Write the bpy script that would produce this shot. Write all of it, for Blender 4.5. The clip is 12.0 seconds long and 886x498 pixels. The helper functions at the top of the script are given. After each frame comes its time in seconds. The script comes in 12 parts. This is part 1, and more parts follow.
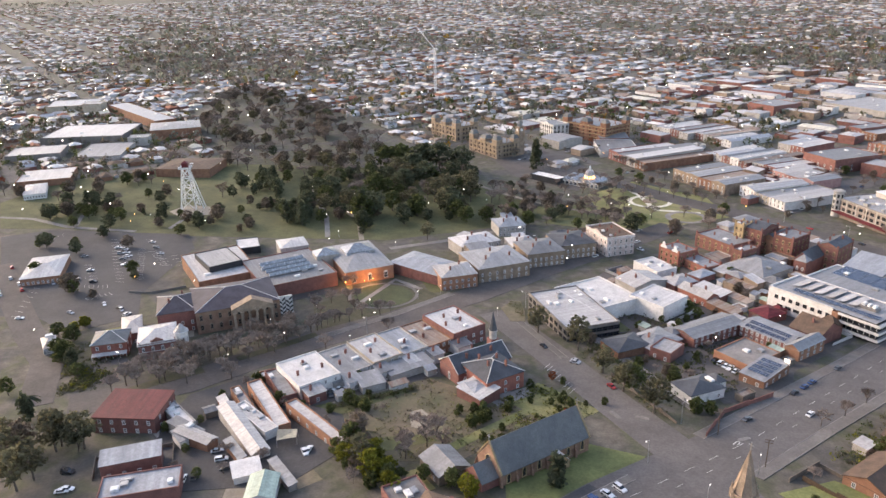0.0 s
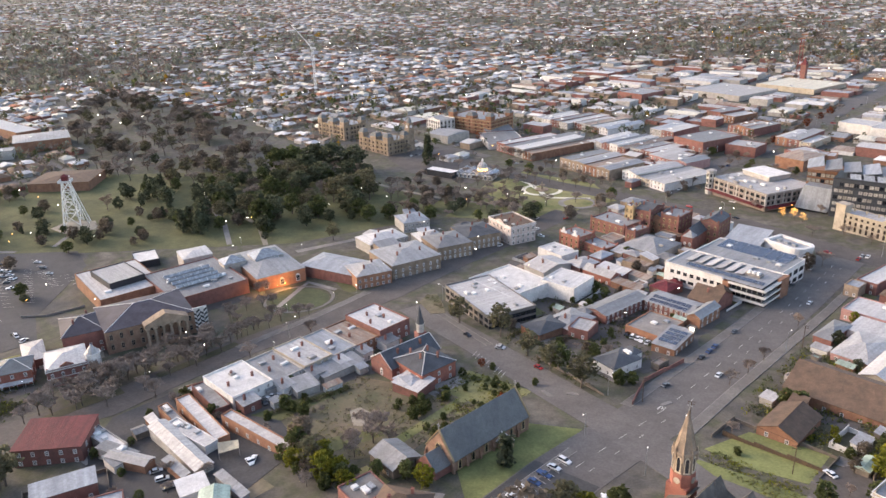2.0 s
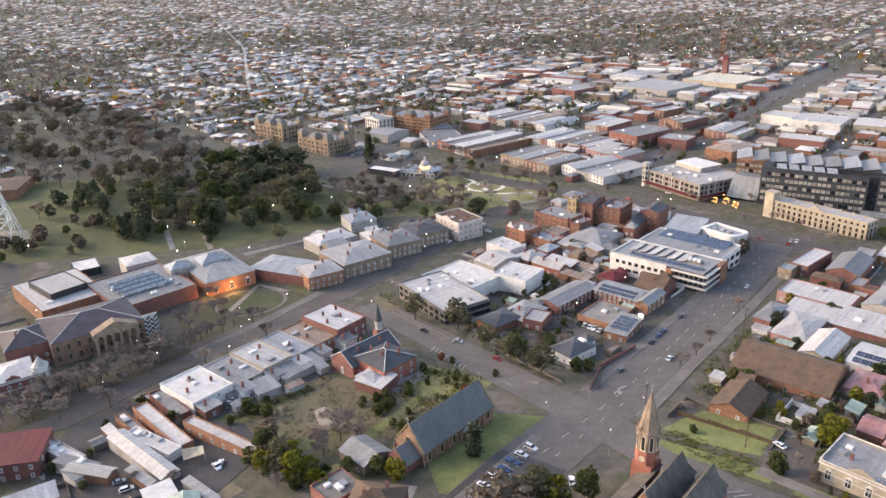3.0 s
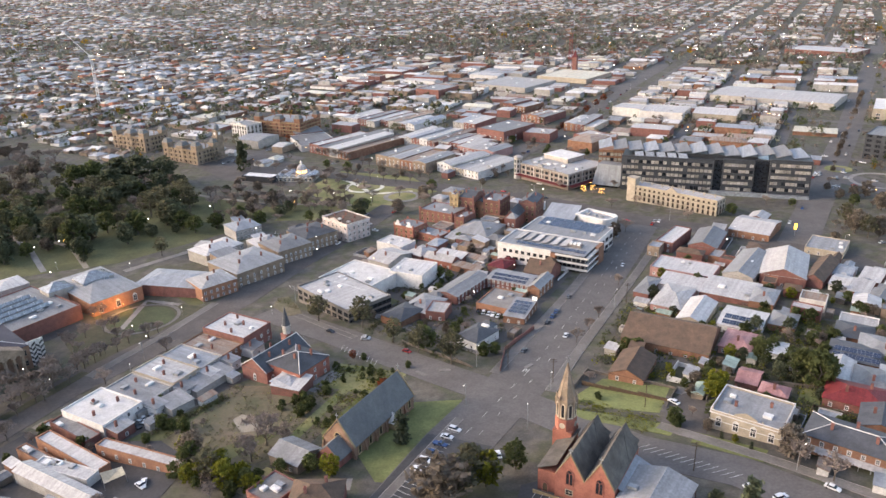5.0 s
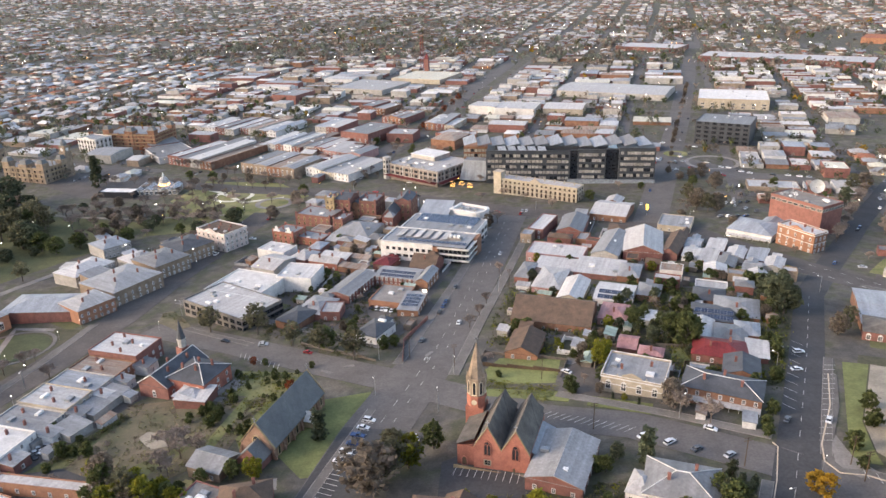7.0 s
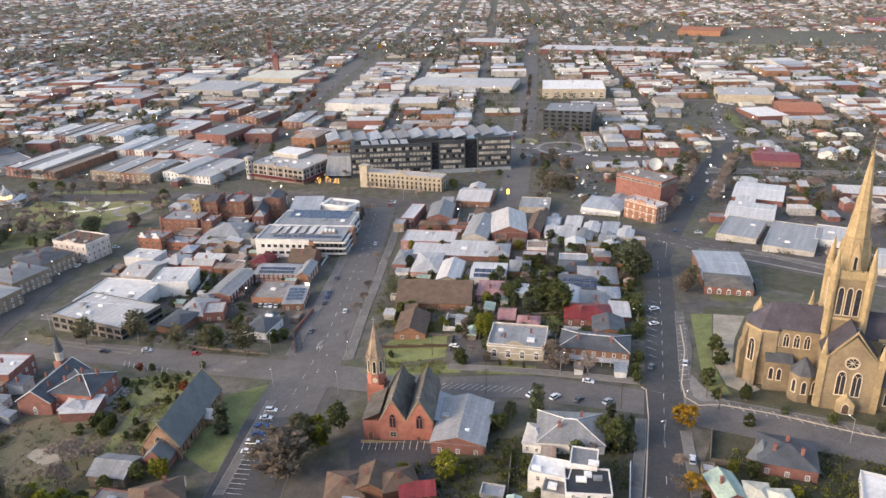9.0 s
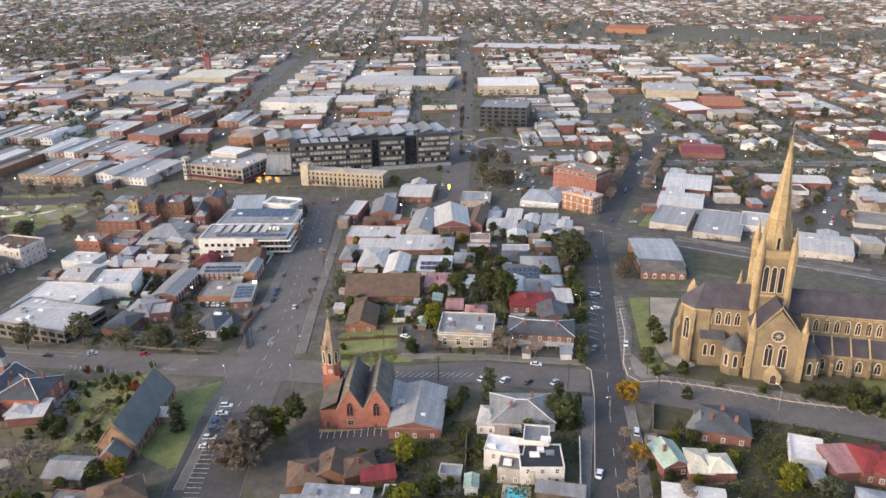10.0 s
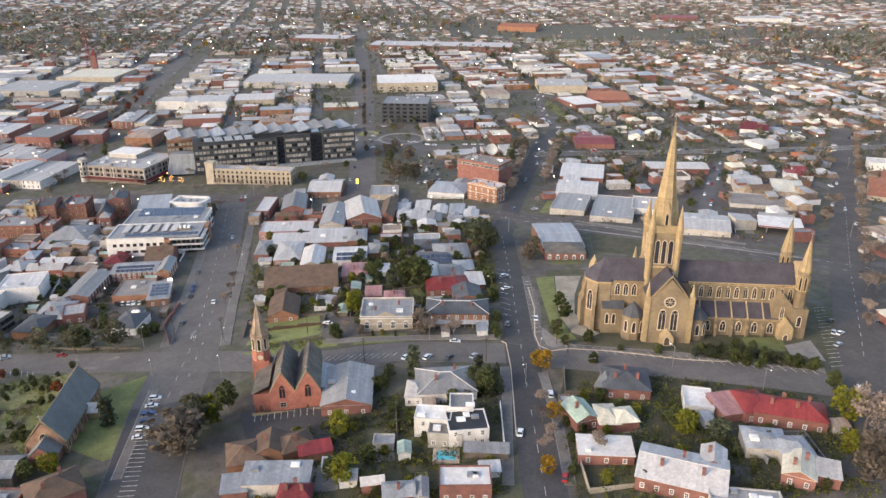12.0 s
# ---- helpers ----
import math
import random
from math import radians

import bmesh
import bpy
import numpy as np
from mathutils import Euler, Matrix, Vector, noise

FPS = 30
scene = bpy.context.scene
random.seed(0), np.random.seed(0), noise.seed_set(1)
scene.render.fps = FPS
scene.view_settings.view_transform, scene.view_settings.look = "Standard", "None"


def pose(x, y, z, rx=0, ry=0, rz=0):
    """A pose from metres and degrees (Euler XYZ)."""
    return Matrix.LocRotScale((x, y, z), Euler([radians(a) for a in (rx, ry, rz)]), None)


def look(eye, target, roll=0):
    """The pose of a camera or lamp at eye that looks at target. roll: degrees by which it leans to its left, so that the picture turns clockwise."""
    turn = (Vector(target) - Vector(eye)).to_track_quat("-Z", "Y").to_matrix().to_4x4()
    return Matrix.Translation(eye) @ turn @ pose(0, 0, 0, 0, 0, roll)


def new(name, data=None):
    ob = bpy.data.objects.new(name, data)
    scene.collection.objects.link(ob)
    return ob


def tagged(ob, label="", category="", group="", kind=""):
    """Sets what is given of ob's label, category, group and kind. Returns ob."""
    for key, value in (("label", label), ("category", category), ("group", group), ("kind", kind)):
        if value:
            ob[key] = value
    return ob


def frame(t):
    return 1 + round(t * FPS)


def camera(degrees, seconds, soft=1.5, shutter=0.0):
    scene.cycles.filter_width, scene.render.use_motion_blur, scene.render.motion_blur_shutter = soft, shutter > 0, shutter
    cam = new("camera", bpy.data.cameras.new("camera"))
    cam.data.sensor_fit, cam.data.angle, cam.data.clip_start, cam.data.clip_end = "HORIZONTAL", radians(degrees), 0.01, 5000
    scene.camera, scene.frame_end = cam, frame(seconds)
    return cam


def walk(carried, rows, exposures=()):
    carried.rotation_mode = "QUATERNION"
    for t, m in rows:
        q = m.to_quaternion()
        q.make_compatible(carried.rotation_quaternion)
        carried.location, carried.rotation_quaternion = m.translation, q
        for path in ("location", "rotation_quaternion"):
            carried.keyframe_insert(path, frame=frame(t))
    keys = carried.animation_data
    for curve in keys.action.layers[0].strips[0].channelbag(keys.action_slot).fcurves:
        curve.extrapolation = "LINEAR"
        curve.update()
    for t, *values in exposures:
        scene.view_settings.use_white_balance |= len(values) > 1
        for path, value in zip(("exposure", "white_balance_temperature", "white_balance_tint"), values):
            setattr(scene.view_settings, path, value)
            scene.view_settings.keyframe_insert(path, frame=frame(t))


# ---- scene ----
EXPOSURES = [(0.0, 1.73, 7250, 18), (3.0, 1.77, 7250, 17), (7.0, 1.72, 7150, 15), (12.0, 1.57, 7000, 13)]
cam = camera(61.76, 12.0, soft=1.5)
# seconds, eye, yaw to the left, pitch, roll
PATH = [
    (0.0, -13.64, 98.44, 156.54, 46.098, -20.246, -1.300),
    (0.5, -16.37, 94.35, 156.91, 43.707, -20.293, -1.413),
    (1.0, -19.05, 90.32, 157.45, 41.232, -20.415, -1.531),
    (1.5, -21.51, 86.36, 158.05, 38.742, -20.563, -1.637),
    (2.0, -24.21, 82.60, 158.45, 36.138, -20.720, -1.711),
    (2.5, -26.88, 78.40, 158.76, 33.462, -20.839, -1.719),
    (3.0, -29.78, 74.51, 158.96, 30.744, -20.939, -1.691),
    (5.0, -41.00, 58.36, 161.04, 19.438, -21.143, -1.635),
    (5.5, -43.89, 54.51, 161.48, 16.558, -21.138, -1.705),
    (6.0, -47.02, 50.94, 161.83, 13.620, -21.145, -1.676),
    (6.5, -50.08, 47.05, 162.43, 10.643, -21.175, -1.640),
    (7.0, -53.03, 43.22, 162.94, 7.644, -21.237, -1.693),
    (9.0, -64.01, 28.36, 163.83, -4.237, -21.705, -1.414),
    (9.5, -67.02, 24.64, 164.08, -6.973, -21.830, -1.230),
    (10.0, -69.80, 20.74, 164.35, -9.497, -21.917, -1.002),
    (10.5, -72.54, 17.14, 164.66, -11.828, -22.023, -0.776),
    (11.0, -75.44, 13.31, 164.82, -14.010, -22.046, -0.520),
    (11.5, -78.27, 9.54, 165.12, -16.006, -22.055, -0.298),
    (12.0, -80.91, 6.02, 165.80, -17.817, -22.117, -0.110),
]
walk(cam, [(t, pose(x, y, z, 0, 0, yaw) @ pose(0, 0, 0, 90 + pitch, 0, 0) @ pose(0, 0, 0, 0, 0, roll)) for t, x, y, z, yaw, pitch, roll in PATH], EXPOSURES)

# ---- light: a clear dusk sky with the last low sun behind the camera's left ----
SUN_AZ, SUN_EL = radians(196), radians(22)      # azimuth from +x, counter-clockwise
world = bpy.data.worlds.new("dusk")
scene.world = world
world.use_nodes = True
wn = world.node_tree
sky = wn.nodes.new("ShaderNodeTexSky")
sky.sky_type, sky.sun_disc = "NISHITA", False
sky.sun_elevation, sky.sun_rotation = SUN_EL, radians(90) - SUN_AZ
sky.dust_density, sky.air_density = 2.0, 1.0
wn.links.new(sky.outputs[0], wn.nodes["Background"].inputs[0])
wn.nodes["Background"].inputs[1].default_value = 0.15
sun = new("sun", bpy.data.lights.new("sun", "SUN"))
sun.data.energy, sun.data.angle, sun.data.color = 0.6, radians(18), (1.0, 0.90, 0.78)
sun.matrix_world = look((0, 0, 0), (-math.cos(SUN_AZ) * math.cos(SUN_EL), -math.sin(SUN_AZ) * math.cos(SUN_EL), -math.sin(SUN_EL)))


# ---- the lie of the land: soft hills on a wide lattice ----
HILLS = [-2.96, -0.68, 10.3, 8.39, 1.56, -2.3, -1.36, 8.65, 6.88, 0.9, -0.55, -2.0, -1.74, -1.45, -0.97, -2.87, -2.01, -3.0, -2.52, -0.94, -4.71, -1.8, 1.09, 1.24, 0.31]
RISE = 0.018


def ground(x, y):
    z = 0.0
    for k, lift in enumerate(HILLS):
        dx, dy = x - (-455 + 227.5 * (k % 5)), y - (45.5 + 182 * (k // 5))
        z += lift * math.exp(-(dx * dx + dy * dy) / 87613.0)
    far = math.hypot(x + 60, y - 60) - 1400
    return z + (RISE * far if far > 0 else 0.0)


# ---- materials ----
def mat(name, a, b=None, scale=0.4, rough=0.8, metal=0.0, bump=0.15, fine=6.0, vary=0.12, stripe=0.0, spec=0.3):
    """A worn surface: two colours mixed by broad stains, fine grain, and a shift from object to object."""
    m = bpy.data.materials.new(name)
    m.use_nodes = True
    nt, nl = m.node_tree.nodes, m.node_tree.links
    bsdf = nt["Principled BSDF"]
    bsdf.inputs["Roughness"].default_value, bsdf.inputs["Metallic"].default_value = rough, metal
    bsdf.inputs["Specular IOR Level"].default_value = spec
    b = b or tuple(c * 0.72 for c in a)
    geo = nt.new("ShaderNodeNewGeometry")
    broad, grain = nt.new("ShaderNodeTexNoise"), nt.new("ShaderNodeTexNoise")
    broad.inputs["Scale"].default_value, broad.inputs["Detail"].default_value = scale, 5
    grain.inputs["Scale"].default_value, grain.inputs["Detail"].default_value = fine, 3
    ramp = nt.new("ShaderNodeValToRGB")
    ramp.color_ramp.elements[0].position, ramp.color_ramp.elements[1].position = 0.32, 0.68
    ramp.color_ramp.elements[0].color, ramp.color_ramp.elements[1].color = (*b, 1), (*a, 1)
    nl.new(geo.outputs["Position"], broad.inputs["Vector"])
    nl.new(geo.outputs["Position"], grain.inputs["Vector"])
    nl.new(broad.outputs[0], ramp.inputs[0])
    info, hsv = nt.new("ShaderNodeObjectInfo"), nt.new("ShaderNodeHueSaturation")
    shift, tone = nt.new("ShaderNodeMapRange"), nt.new("ShaderNodeMath")
    shift.inputs["To Min"].default_value, shift.inputs["To Max"].default_value = 1 - vary, 1 + vary
    nl.new(info.outputs["Random"], shift.inputs[0])
    speck = nt.new("ShaderNodeMapRange")
    speck.inputs["From Min"].default_value, speck.inputs["From Max"].default_value = 0.3, 0.7
    speck.inputs["To Min"].default_value, speck.inputs["To Max"].default_value = 0.84, 1.14
    nl.new(grain.outputs[0], speck.inputs[0])
    tone.operation = "MULTIPLY"
    # joined pieces differ among themselves as separate objects do
    piece, lot = nt.new("ShaderNodeMapRange"), nt.new("ShaderNodeMath")
    piece.inputs["To Min"].default_value, piece.inputs["To Max"].default_value = 1 - vary, 1 + vary
    nl.new(geo.outputs["Random Per Island"], piece.inputs[0])
    lot.operation = "MULTIPLY"
    nl.new(shift.outputs[0], lot.inputs[0])
    nl.new(piece.outputs[0], lot.inputs[1])
    nl.new(lot.outputs[0], tone.inputs[0])
    nl.new(speck.outputs[0], tone.inputs[1])
    patchy, worn, both = nt.new("ShaderNodeTexNoise"), nt.new("ShaderNodeMapRange"), nt.new("ShaderNodeMath")
    patchy.inputs["Scale"].default_value, patchy.inputs["Detail"].default_value = math.sqrt(scale * fine), 4
    nl.new(geo.outputs["Position"], patchy.inputs["Vector"])
    worn.inputs["From Min"].default_value, worn.inputs["From Max"].default_value = 0.38, 0.62
    worn.inputs["To Min"].default_value, worn.inputs["To Max"].default_value = 0.93, 1.06
    nl.new(patchy.outputs[0], worn.inputs[0])
    both.operation = "MULTIPLY"
    nl.new(tone.outputs[0], both.inputs[0])
    nl.new(worn.outputs[0], both.inputs[1])
    value = both
    if stripe:
        # every roofing sheet has weathered a little differently, with streaks down the fall
        tc, split, sheet, step = nt.new("ShaderNodeTexCoord"), nt.new("ShaderNodeSeparateXYZ"), nt.new("ShaderNodeMath"), nt.new("ShaderNodeMath")
        dice, shade, value, run = nt.new("ShaderNodeTexWhiteNoise"), nt.new("ShaderNodeMapRange"), nt.new("ShaderNodeMath"), nt.new("ShaderNodeMapping")
        nl.new(tc.outputs["Object"], split.inputs[0])
        sheet.operation, sheet.inputs[1].default_value, step.operation, value.operation = "MULTIPLY", 1.0, "FLOOR", "MULTIPLY"
        nl.new(split.outputs[0], sheet.inputs[0])
        nl.new(sheet.outputs[0], step.inputs[0])
        dice.noise_dimensions = "1D"
        nl.new(step.outputs[0], dice.inputs["W"])
        shade.inputs["To Min"].default_value, shade.inputs["To Max"].default_value = 0.90, 1.06
        nl.new(dice.outputs[0], shade.inputs[0])
        nl.new(both.outputs[0], value.inputs[0])
        nl.new(shade.outputs[0], value.inputs[1])
        run.inputs["Scale"].default_value = (3.0, 0.35, 0.6)
        nl.new(tc.outputs["Object"], run.inputs["Vector"])
        nl.new(run.outputs[0], broad.inputs["Vector"])
    nl.new(value.outputs[0], hsv.inputs["Value"])
    nl.new(ramp.outputs[0], hsv.inputs["Color"])
    nl.new(hsv.outputs[0], bsdf.inputs["Base Color"])
    relief = nt.new("ShaderNodeBump")
    relief.inputs["Strength"].default_value, relief.inputs["Distance"].default_value = bump, 0.1
    if stripe:
        wave, tc = nt.new("ShaderNodeTexWave"), nt.new("ShaderNodeTexCoord")
        wave.inputs["Scale"].default_value, wave.inputs["Distortion"].default_value = stripe, 0.3
        nl.new(tc.outputs["Object"], wave.inputs["Vector"])
        nl.new(wave.outputs[1], relief.inputs["Height"])
    else:
        nl.new(grain.outputs[0], relief.inputs["Height"])
    nl.new(relief.outputs[0], bsdf.inputs["Normal"])
    return m


def glow(name, colour, power):
    m = bpy.data.materials.new(name)
    m.use_nodes = True
    bsdf = m.node_tree.nodes["Principled BSDF"]
    bsdf.inputs["Base Color"].default_value = (*colour, 1)
    bsdf.inputs["Emission Color"].default_value = (*colour, 1)
    bsdf.inputs["Emission Strength"].default_value = power
    return m


def leafy(name, a, b):
    """Leaves let part of the light through."""
    m = mat(name, a, b, scale=0.35, rough=0.75, bump=0.0, fine=1.6, vary=0.25, spec=0.15)
    nt, nl = m.node_tree.nodes, m.node_tree.links
    bsdf, out = nt["Principled BSDF"], nt["Material Output"]
    thin, mix = nt.new("ShaderNodeBsdfTranslucent"), nt.new("ShaderNodeMixShader")
    mix.inputs[0].default_value = 0.45
    nl.new(bsdf.inputs["Base Color"].links[0].from_socket, thin.inputs["Color"])
    nl.new(bsdf.outputs[0], mix.inputs[1])
    nl.new(thin.outputs[0], mix.inputs[2])
    nl.new(mix.outputs[0], out.inputs["Surface"])
    return m


ASPHALT = mat("asphalt", (0.118, 0.107, 0.102), (0.09, 0.082, 0.078), 0.06, 0.9, fine=1.2, vary=0.05)
ASPHALT_OLD = mat("old_asphalt", (0.098, 0.087, 0.081), (0.068, 0.060, 0.056), 0.05, 0.9, fine=0.9, vary=0.05)
CONCRETE = mat("concrete", (0.23, 0.21, 0.195), (0.155, 0.143, 0.133), 0.15, 0.9, fine=1.5)
FOOTWAY = mat("footway_asphalt", (0.15, 0.138, 0.128), (0.105, 0.095, 0.088), 0.12, 0.9, fine=1.5)
GRAVEL = mat("gravel", (0.26, 0.225, 0.18), (0.17, 0.15, 0.12), 0.12, 0.95, fine=2)
BALLAST = mat("rail_ballast", (0.085, 0.073, 0.064), (0.055, 0.048, 0.043), 0.1, 0.95, fine=2)
EARTH = mat("earth", (0.17, 0.135, 0.095), (0.09, 0.09, 0.05), 0.08, 0.95, fine=0.8)
GRASS = mat("grass", (0.125, 0.125, 0.055), (0.075, 0.078, 0.036), 0.07, 0.95, fine=0.9)
GRASS_DARK = mat("dark_winter_lawn", (0.072, 0.085, 0.040), (0.046, 0.054, 0.026), 0.1, 0.95, fine=1.1)
LAWN = mat("mown_lawn", (0.165, 0.178, 0.066), (0.105, 0.115, 0.044), 0.11, 0.95, fine=1.1)
GRASS_DRY = mat("dry_grass", (0.24, 0.215, 0.10), (0.11, 0.125, 0.045), 0.06, 0.95, fine=0.8)
BRICK = mat("red_brick", (0.225, 0.10, 0.082), (0.15, 0.07, 0.06), 0.35, 0.85, fine=5)
BRICK_BRIGHT = mat("bright_red_brick", (0.32, 0.125, 0.09), (0.23, 0.088, 0.066), 0.35, 0.85, fine=5)
BRICK_BROWN = mat("brown_brick", (0.26, 0.135, 0.085), (0.17, 0.085, 0.055), 0.3, 0.85, fine=5)
BRICK_ORANGE = mat("orange_brick", (0.30, 0.15, 0.092), (0.215, 0.105, 0.068), 0.3, 0.85, fine=5)
WHITE = mat("white_paint", (0.62, 0.60, 0.58), (0.48, 0.46, 0.44), 0.25, 0.7, fine=3, bump=0.05)
CREAM = mat("cream_render", (0.415, 0.355, 0.28), (0.31, 0.265, 0.207), 0.25, 0.8, fine=3)
DARK_RENDER = mat("dark_grey_render", (0.21, 0.19, 0.175), (0.145, 0.13, 0.12), 0.25, 0.8, fine=3)
STORE_RENDER = mat("brown_grey_render", (0.235, 0.195, 0.172), (0.17, 0.14, 0.122), 0.25, 0.85, fine=3)
STUCCO = mat("pale_pink_stucco", (0.52, 0.44, 0.405), (0.40, 0.335, 0.305), 0.25, 0.85, fine=3)
RENDER_PINK = mat("faded_pink_render", (0.40, 0.235, 0.215), (0.30, 0.165, 0.15), 0.3, 0.85, fine=4)
GREY_RENDER = mat("grey_render", (0.40, 0.375, 0.345), (0.29, 0.27, 0.25), 0.25, 0.8, fine=3)
STONE = mat("weathered_stone", (0.30, 0.225, 0.165), (0.185, 0.14, 0.105), 0.3, 0.9, fine=3)
SANDSTONE = mat("golden_sandstone", (0.225, 0.172, 0.11), (0.145, 0.11, 0.073), 0.16, 0.85, fine=2.5)
SANDSTONE_DARK = mat("limestone_dressing", (0.36, 0.27, 0.155), (0.255, 0.19, 0.11), 0.25, 0.85, fine=3)
TRACERY = mat("pale_window_tracery", (0.47, 0.39, 0.30), (0.36, 0.295, 0.225), 0.4, 0.85, fine=3)
TIN = mat("pale_tin_roof", (0.44, 0.425, 0.415), (0.36, 0.345, 0.335), 0.22, 0.55, 0.0, fine=1.2, stripe=4, vary=0.25, spec=0.35)
TIN_GREY = mat("grey_tin_roof", (0.235, 0.235, 0.24), (0.19, 0.188, 0.19), 0.16, 0.55, 0.0, fine=1.2, stripe=4, vary=0.25, spec=0.3)
TIN_BLUE = mat("blue_grey_tin_roof", (0.29, 0.305, 0.33), (0.21, 0.222, 0.24), 0.16, 0.5, 0.0, fine=1.2, stripe=4, spec=0.35)
TIN_RED = mat("red_tin_roof", (0.215, 0.040, 0.042), (0.165, 0.033, 0.034), 0.2, 0.5, fine=1.2, stripe=4, spec=0.15)
TIN_PINK = mat("faded_pink_tin_roof", (0.40, 0.22, 0.21), (0.30, 0.15, 0.145), 0.2, 0.6, fine=1.2, stripe=4, spec=0.2)
TIN_MAROON = mat("maroon_tin_roof", (0.15, 0.03, 0.034), (0.10, 0.022, 0.025), 0.2, 0.55, fine=1.2, stripe=4, spec=0.15)
TIN_RUST = mat("rusty_tin_roof", (0.22, 0.13, 0.09), (0.30, 0.26, 0.22), 0.25, 0.7, fine=1.5, stripe=4)
TIN_CREAM = mat("cream_tin_roof", (0.60, 0.56, 0.45), (0.46, 0.43, 0.35), 0.2, 0.55, fine=1.2, stripe=4)
TIN_GREEN = mat("pale_green_tin_roof", (0.32, 0.40, 0.34), (0.22, 0.28, 0.24), 0.2, 0.55, fine=1.2, stripe=4)
TILE_BROWN = mat("brown_roof_tiles", (0.135, 0.088, 0.062), (0.085, 0.06, 0.045), 0.35, 0.85, fine=3.5)
TILE_ORANGE = mat("terracotta_roof_tiles", (0.34, 0.13, 0.07), (0.22, 0.09, 0.055), 0.35, 0.85, fine=3.5)
SLATE = mat("slate_roof", (0.085, 0.09, 0.10), (0.055, 0.058, 0.066), 0.22, 0.65, fine=3, spec=0.25)
SLATE_PALE = mat("weathered_grey_slate", (0.155, 0.158, 0.155), (0.115, 0.118, 0.12), 0.2, 0.7, fine=3, spec=0.25)
CHAPEL_STONE = mat("reddish_stone", (0.30, 0.19, 0.135), (0.20, 0.115, 0.08), 0.3, 0.9, fine=3)
SLATE_MOSS = mat("mossy_dark_slate", (0.135, 0.12, 0.105), (0.075, 0.067, 0.06), 0.3, 0.85, fine=3)
ASPHALT_DARK = mat("fresh_dark_asphalt", (0.064, 0.062, 0.063), (0.044, 0.043, 0.045), 0.05, 0.85, fine=1.0, vary=0.05)
SLATE_PURPLE = mat("purple_slate_roof", (0.068, 0.062, 0.076), (0.045, 0.041, 0.051), 0.2, 0.7, fine=3, spec=0.2)
SOLAR = mat("solar_glass", (0.03, 0.045, 0.085), (0.02, 0.03, 0.06), 0.5, 0.2, fine=2, bump=0.0, spec=0.6)
GLASS = mat("dark_window_glass", (0.025, 0.028, 0.035), (0.012, 0.014, 0.018), 0.7, 0.12, fine=2, bump=0.0, spec=0.6)
LIGHT_GLASS = mat("frosted_roof_glass", (0.30, 0.32, 0.34), (0.20, 0.215, 0.23), 0.5, 0.2, fine=2, bump=0.0, spec=0.6)
LEAD_GLASS = mat("leaded_glass", (0.035, 0.035, 0.04), (0.015, 0.015, 0.02), 1.5, 0.25, fine=4, bump=0.0, spec=0.6)
BLACK = mat("black_cladding", (0.035, 0.037, 0.042), (0.024, 0.025, 0.028), 0.2, 0.5, fine=2)
TIMBER = mat("dark_timber", (0.10, 0.065, 0.04), (0.06, 0.042, 0.03), 0.8, 0.85, fine=6)
FENCE = mat("weathered_fence", (0.17, 0.14, 0.115), (0.11, 0.095, 0.08), 0.5, 0.9, fine=5)
BARK = mat("bark", (0.14, 0.115, 0.095), (0.08, 0.066, 0.055), 0.9, 0.95, fine=6)
TWIG = mat("bare_twigs", (0.245, 0.192, 0.158), (0.155, 0.12, 0.10), 0.5, 0.95, fine=4)
LEAF = leafy("green_leaves", (0.105, 0.118, 0.045), (0.062, 0.075, 0.028))
LEAF_DARK = leafy("dark_evergreen_leaves", (0.10, 0.112, 0.068), (0.066, 0.076, 0.046))
LEAF_OLIVE = leafy("olive_eucalypt_leaves", (0.145, 0.135, 0.082), (0.09, 0.088, 0.054))
LEAF_GOLD = leafy("golden_autumn_leaves", (0.33, 0.19, 0.022), (0.17, 0.11, 0.02))
LEAF_LIME = leafy("yellow_green_leaves", (0.20, 0.19, 0.025), (0.11, 0.12, 0.02))
LEAF_RUST = leafy("rust_red_leaves", (0.22, 0.06, 0.022), (0.12, 0.04, 0.02))
# paler than gum leaves are: distance haze is put into the colour
LEAF_HAZE = leafy("haze_paled_gum_leaves", (0.205, 0.21, 0.165), (0.14, 0.145, 0.115))
LEAF_BROWN = leafy("grey_brown_leaves", (0.185, 0.15, 0.118), (0.12, 0.098, 0.078))
GARDEN = mat("dark_garden_soil", (0.082, 0.074, 0.048), (0.048, 0.050, 0.028), 0.22, 0.95, fine=1.6, vary=0.1)
CLADDING = mat("blue_black_cladding", (0.052, 0.056, 0.064), (0.036, 0.039, 0.045), 0.2, 0.5, fine=2)
BLIND = mat("drawn_window_blinds", (0.46, 0.425, 0.37), (0.28, 0.255, 0.22), 0.45, 0.7, fine=1.0, vary=0.3)
LINE = mat("road_line_paint", (0.60, 0.59, 0.56), (0.32, 0.31, 0.30), 0.5, 0.7, fine=2, vary=0.02, bump=0.0)
STEEL = mat("galvanised_steel", (0.38, 0.38, 0.38), (0.28, 0.28, 0.28), 0.5, 0.45, 0.6, fine=4)
WHITE_STEEL = mat("white_painted_steel", (0.74, 0.73, 0.71), (0.58, 0.57, 0.55), 0.6, 0.5, fine=3)
RUBBER = mat("tyre_rubber", (0.02, 0.02, 0.02), (0.015, 0.015, 0.015), 2, 0.85)
POOL = mat("pool_water", (0.10, 0.50, 0.58), (0.07, 0.40, 0.50), 0.5, 0.08, fine=1.5, bump=0.1, spec=0.6)
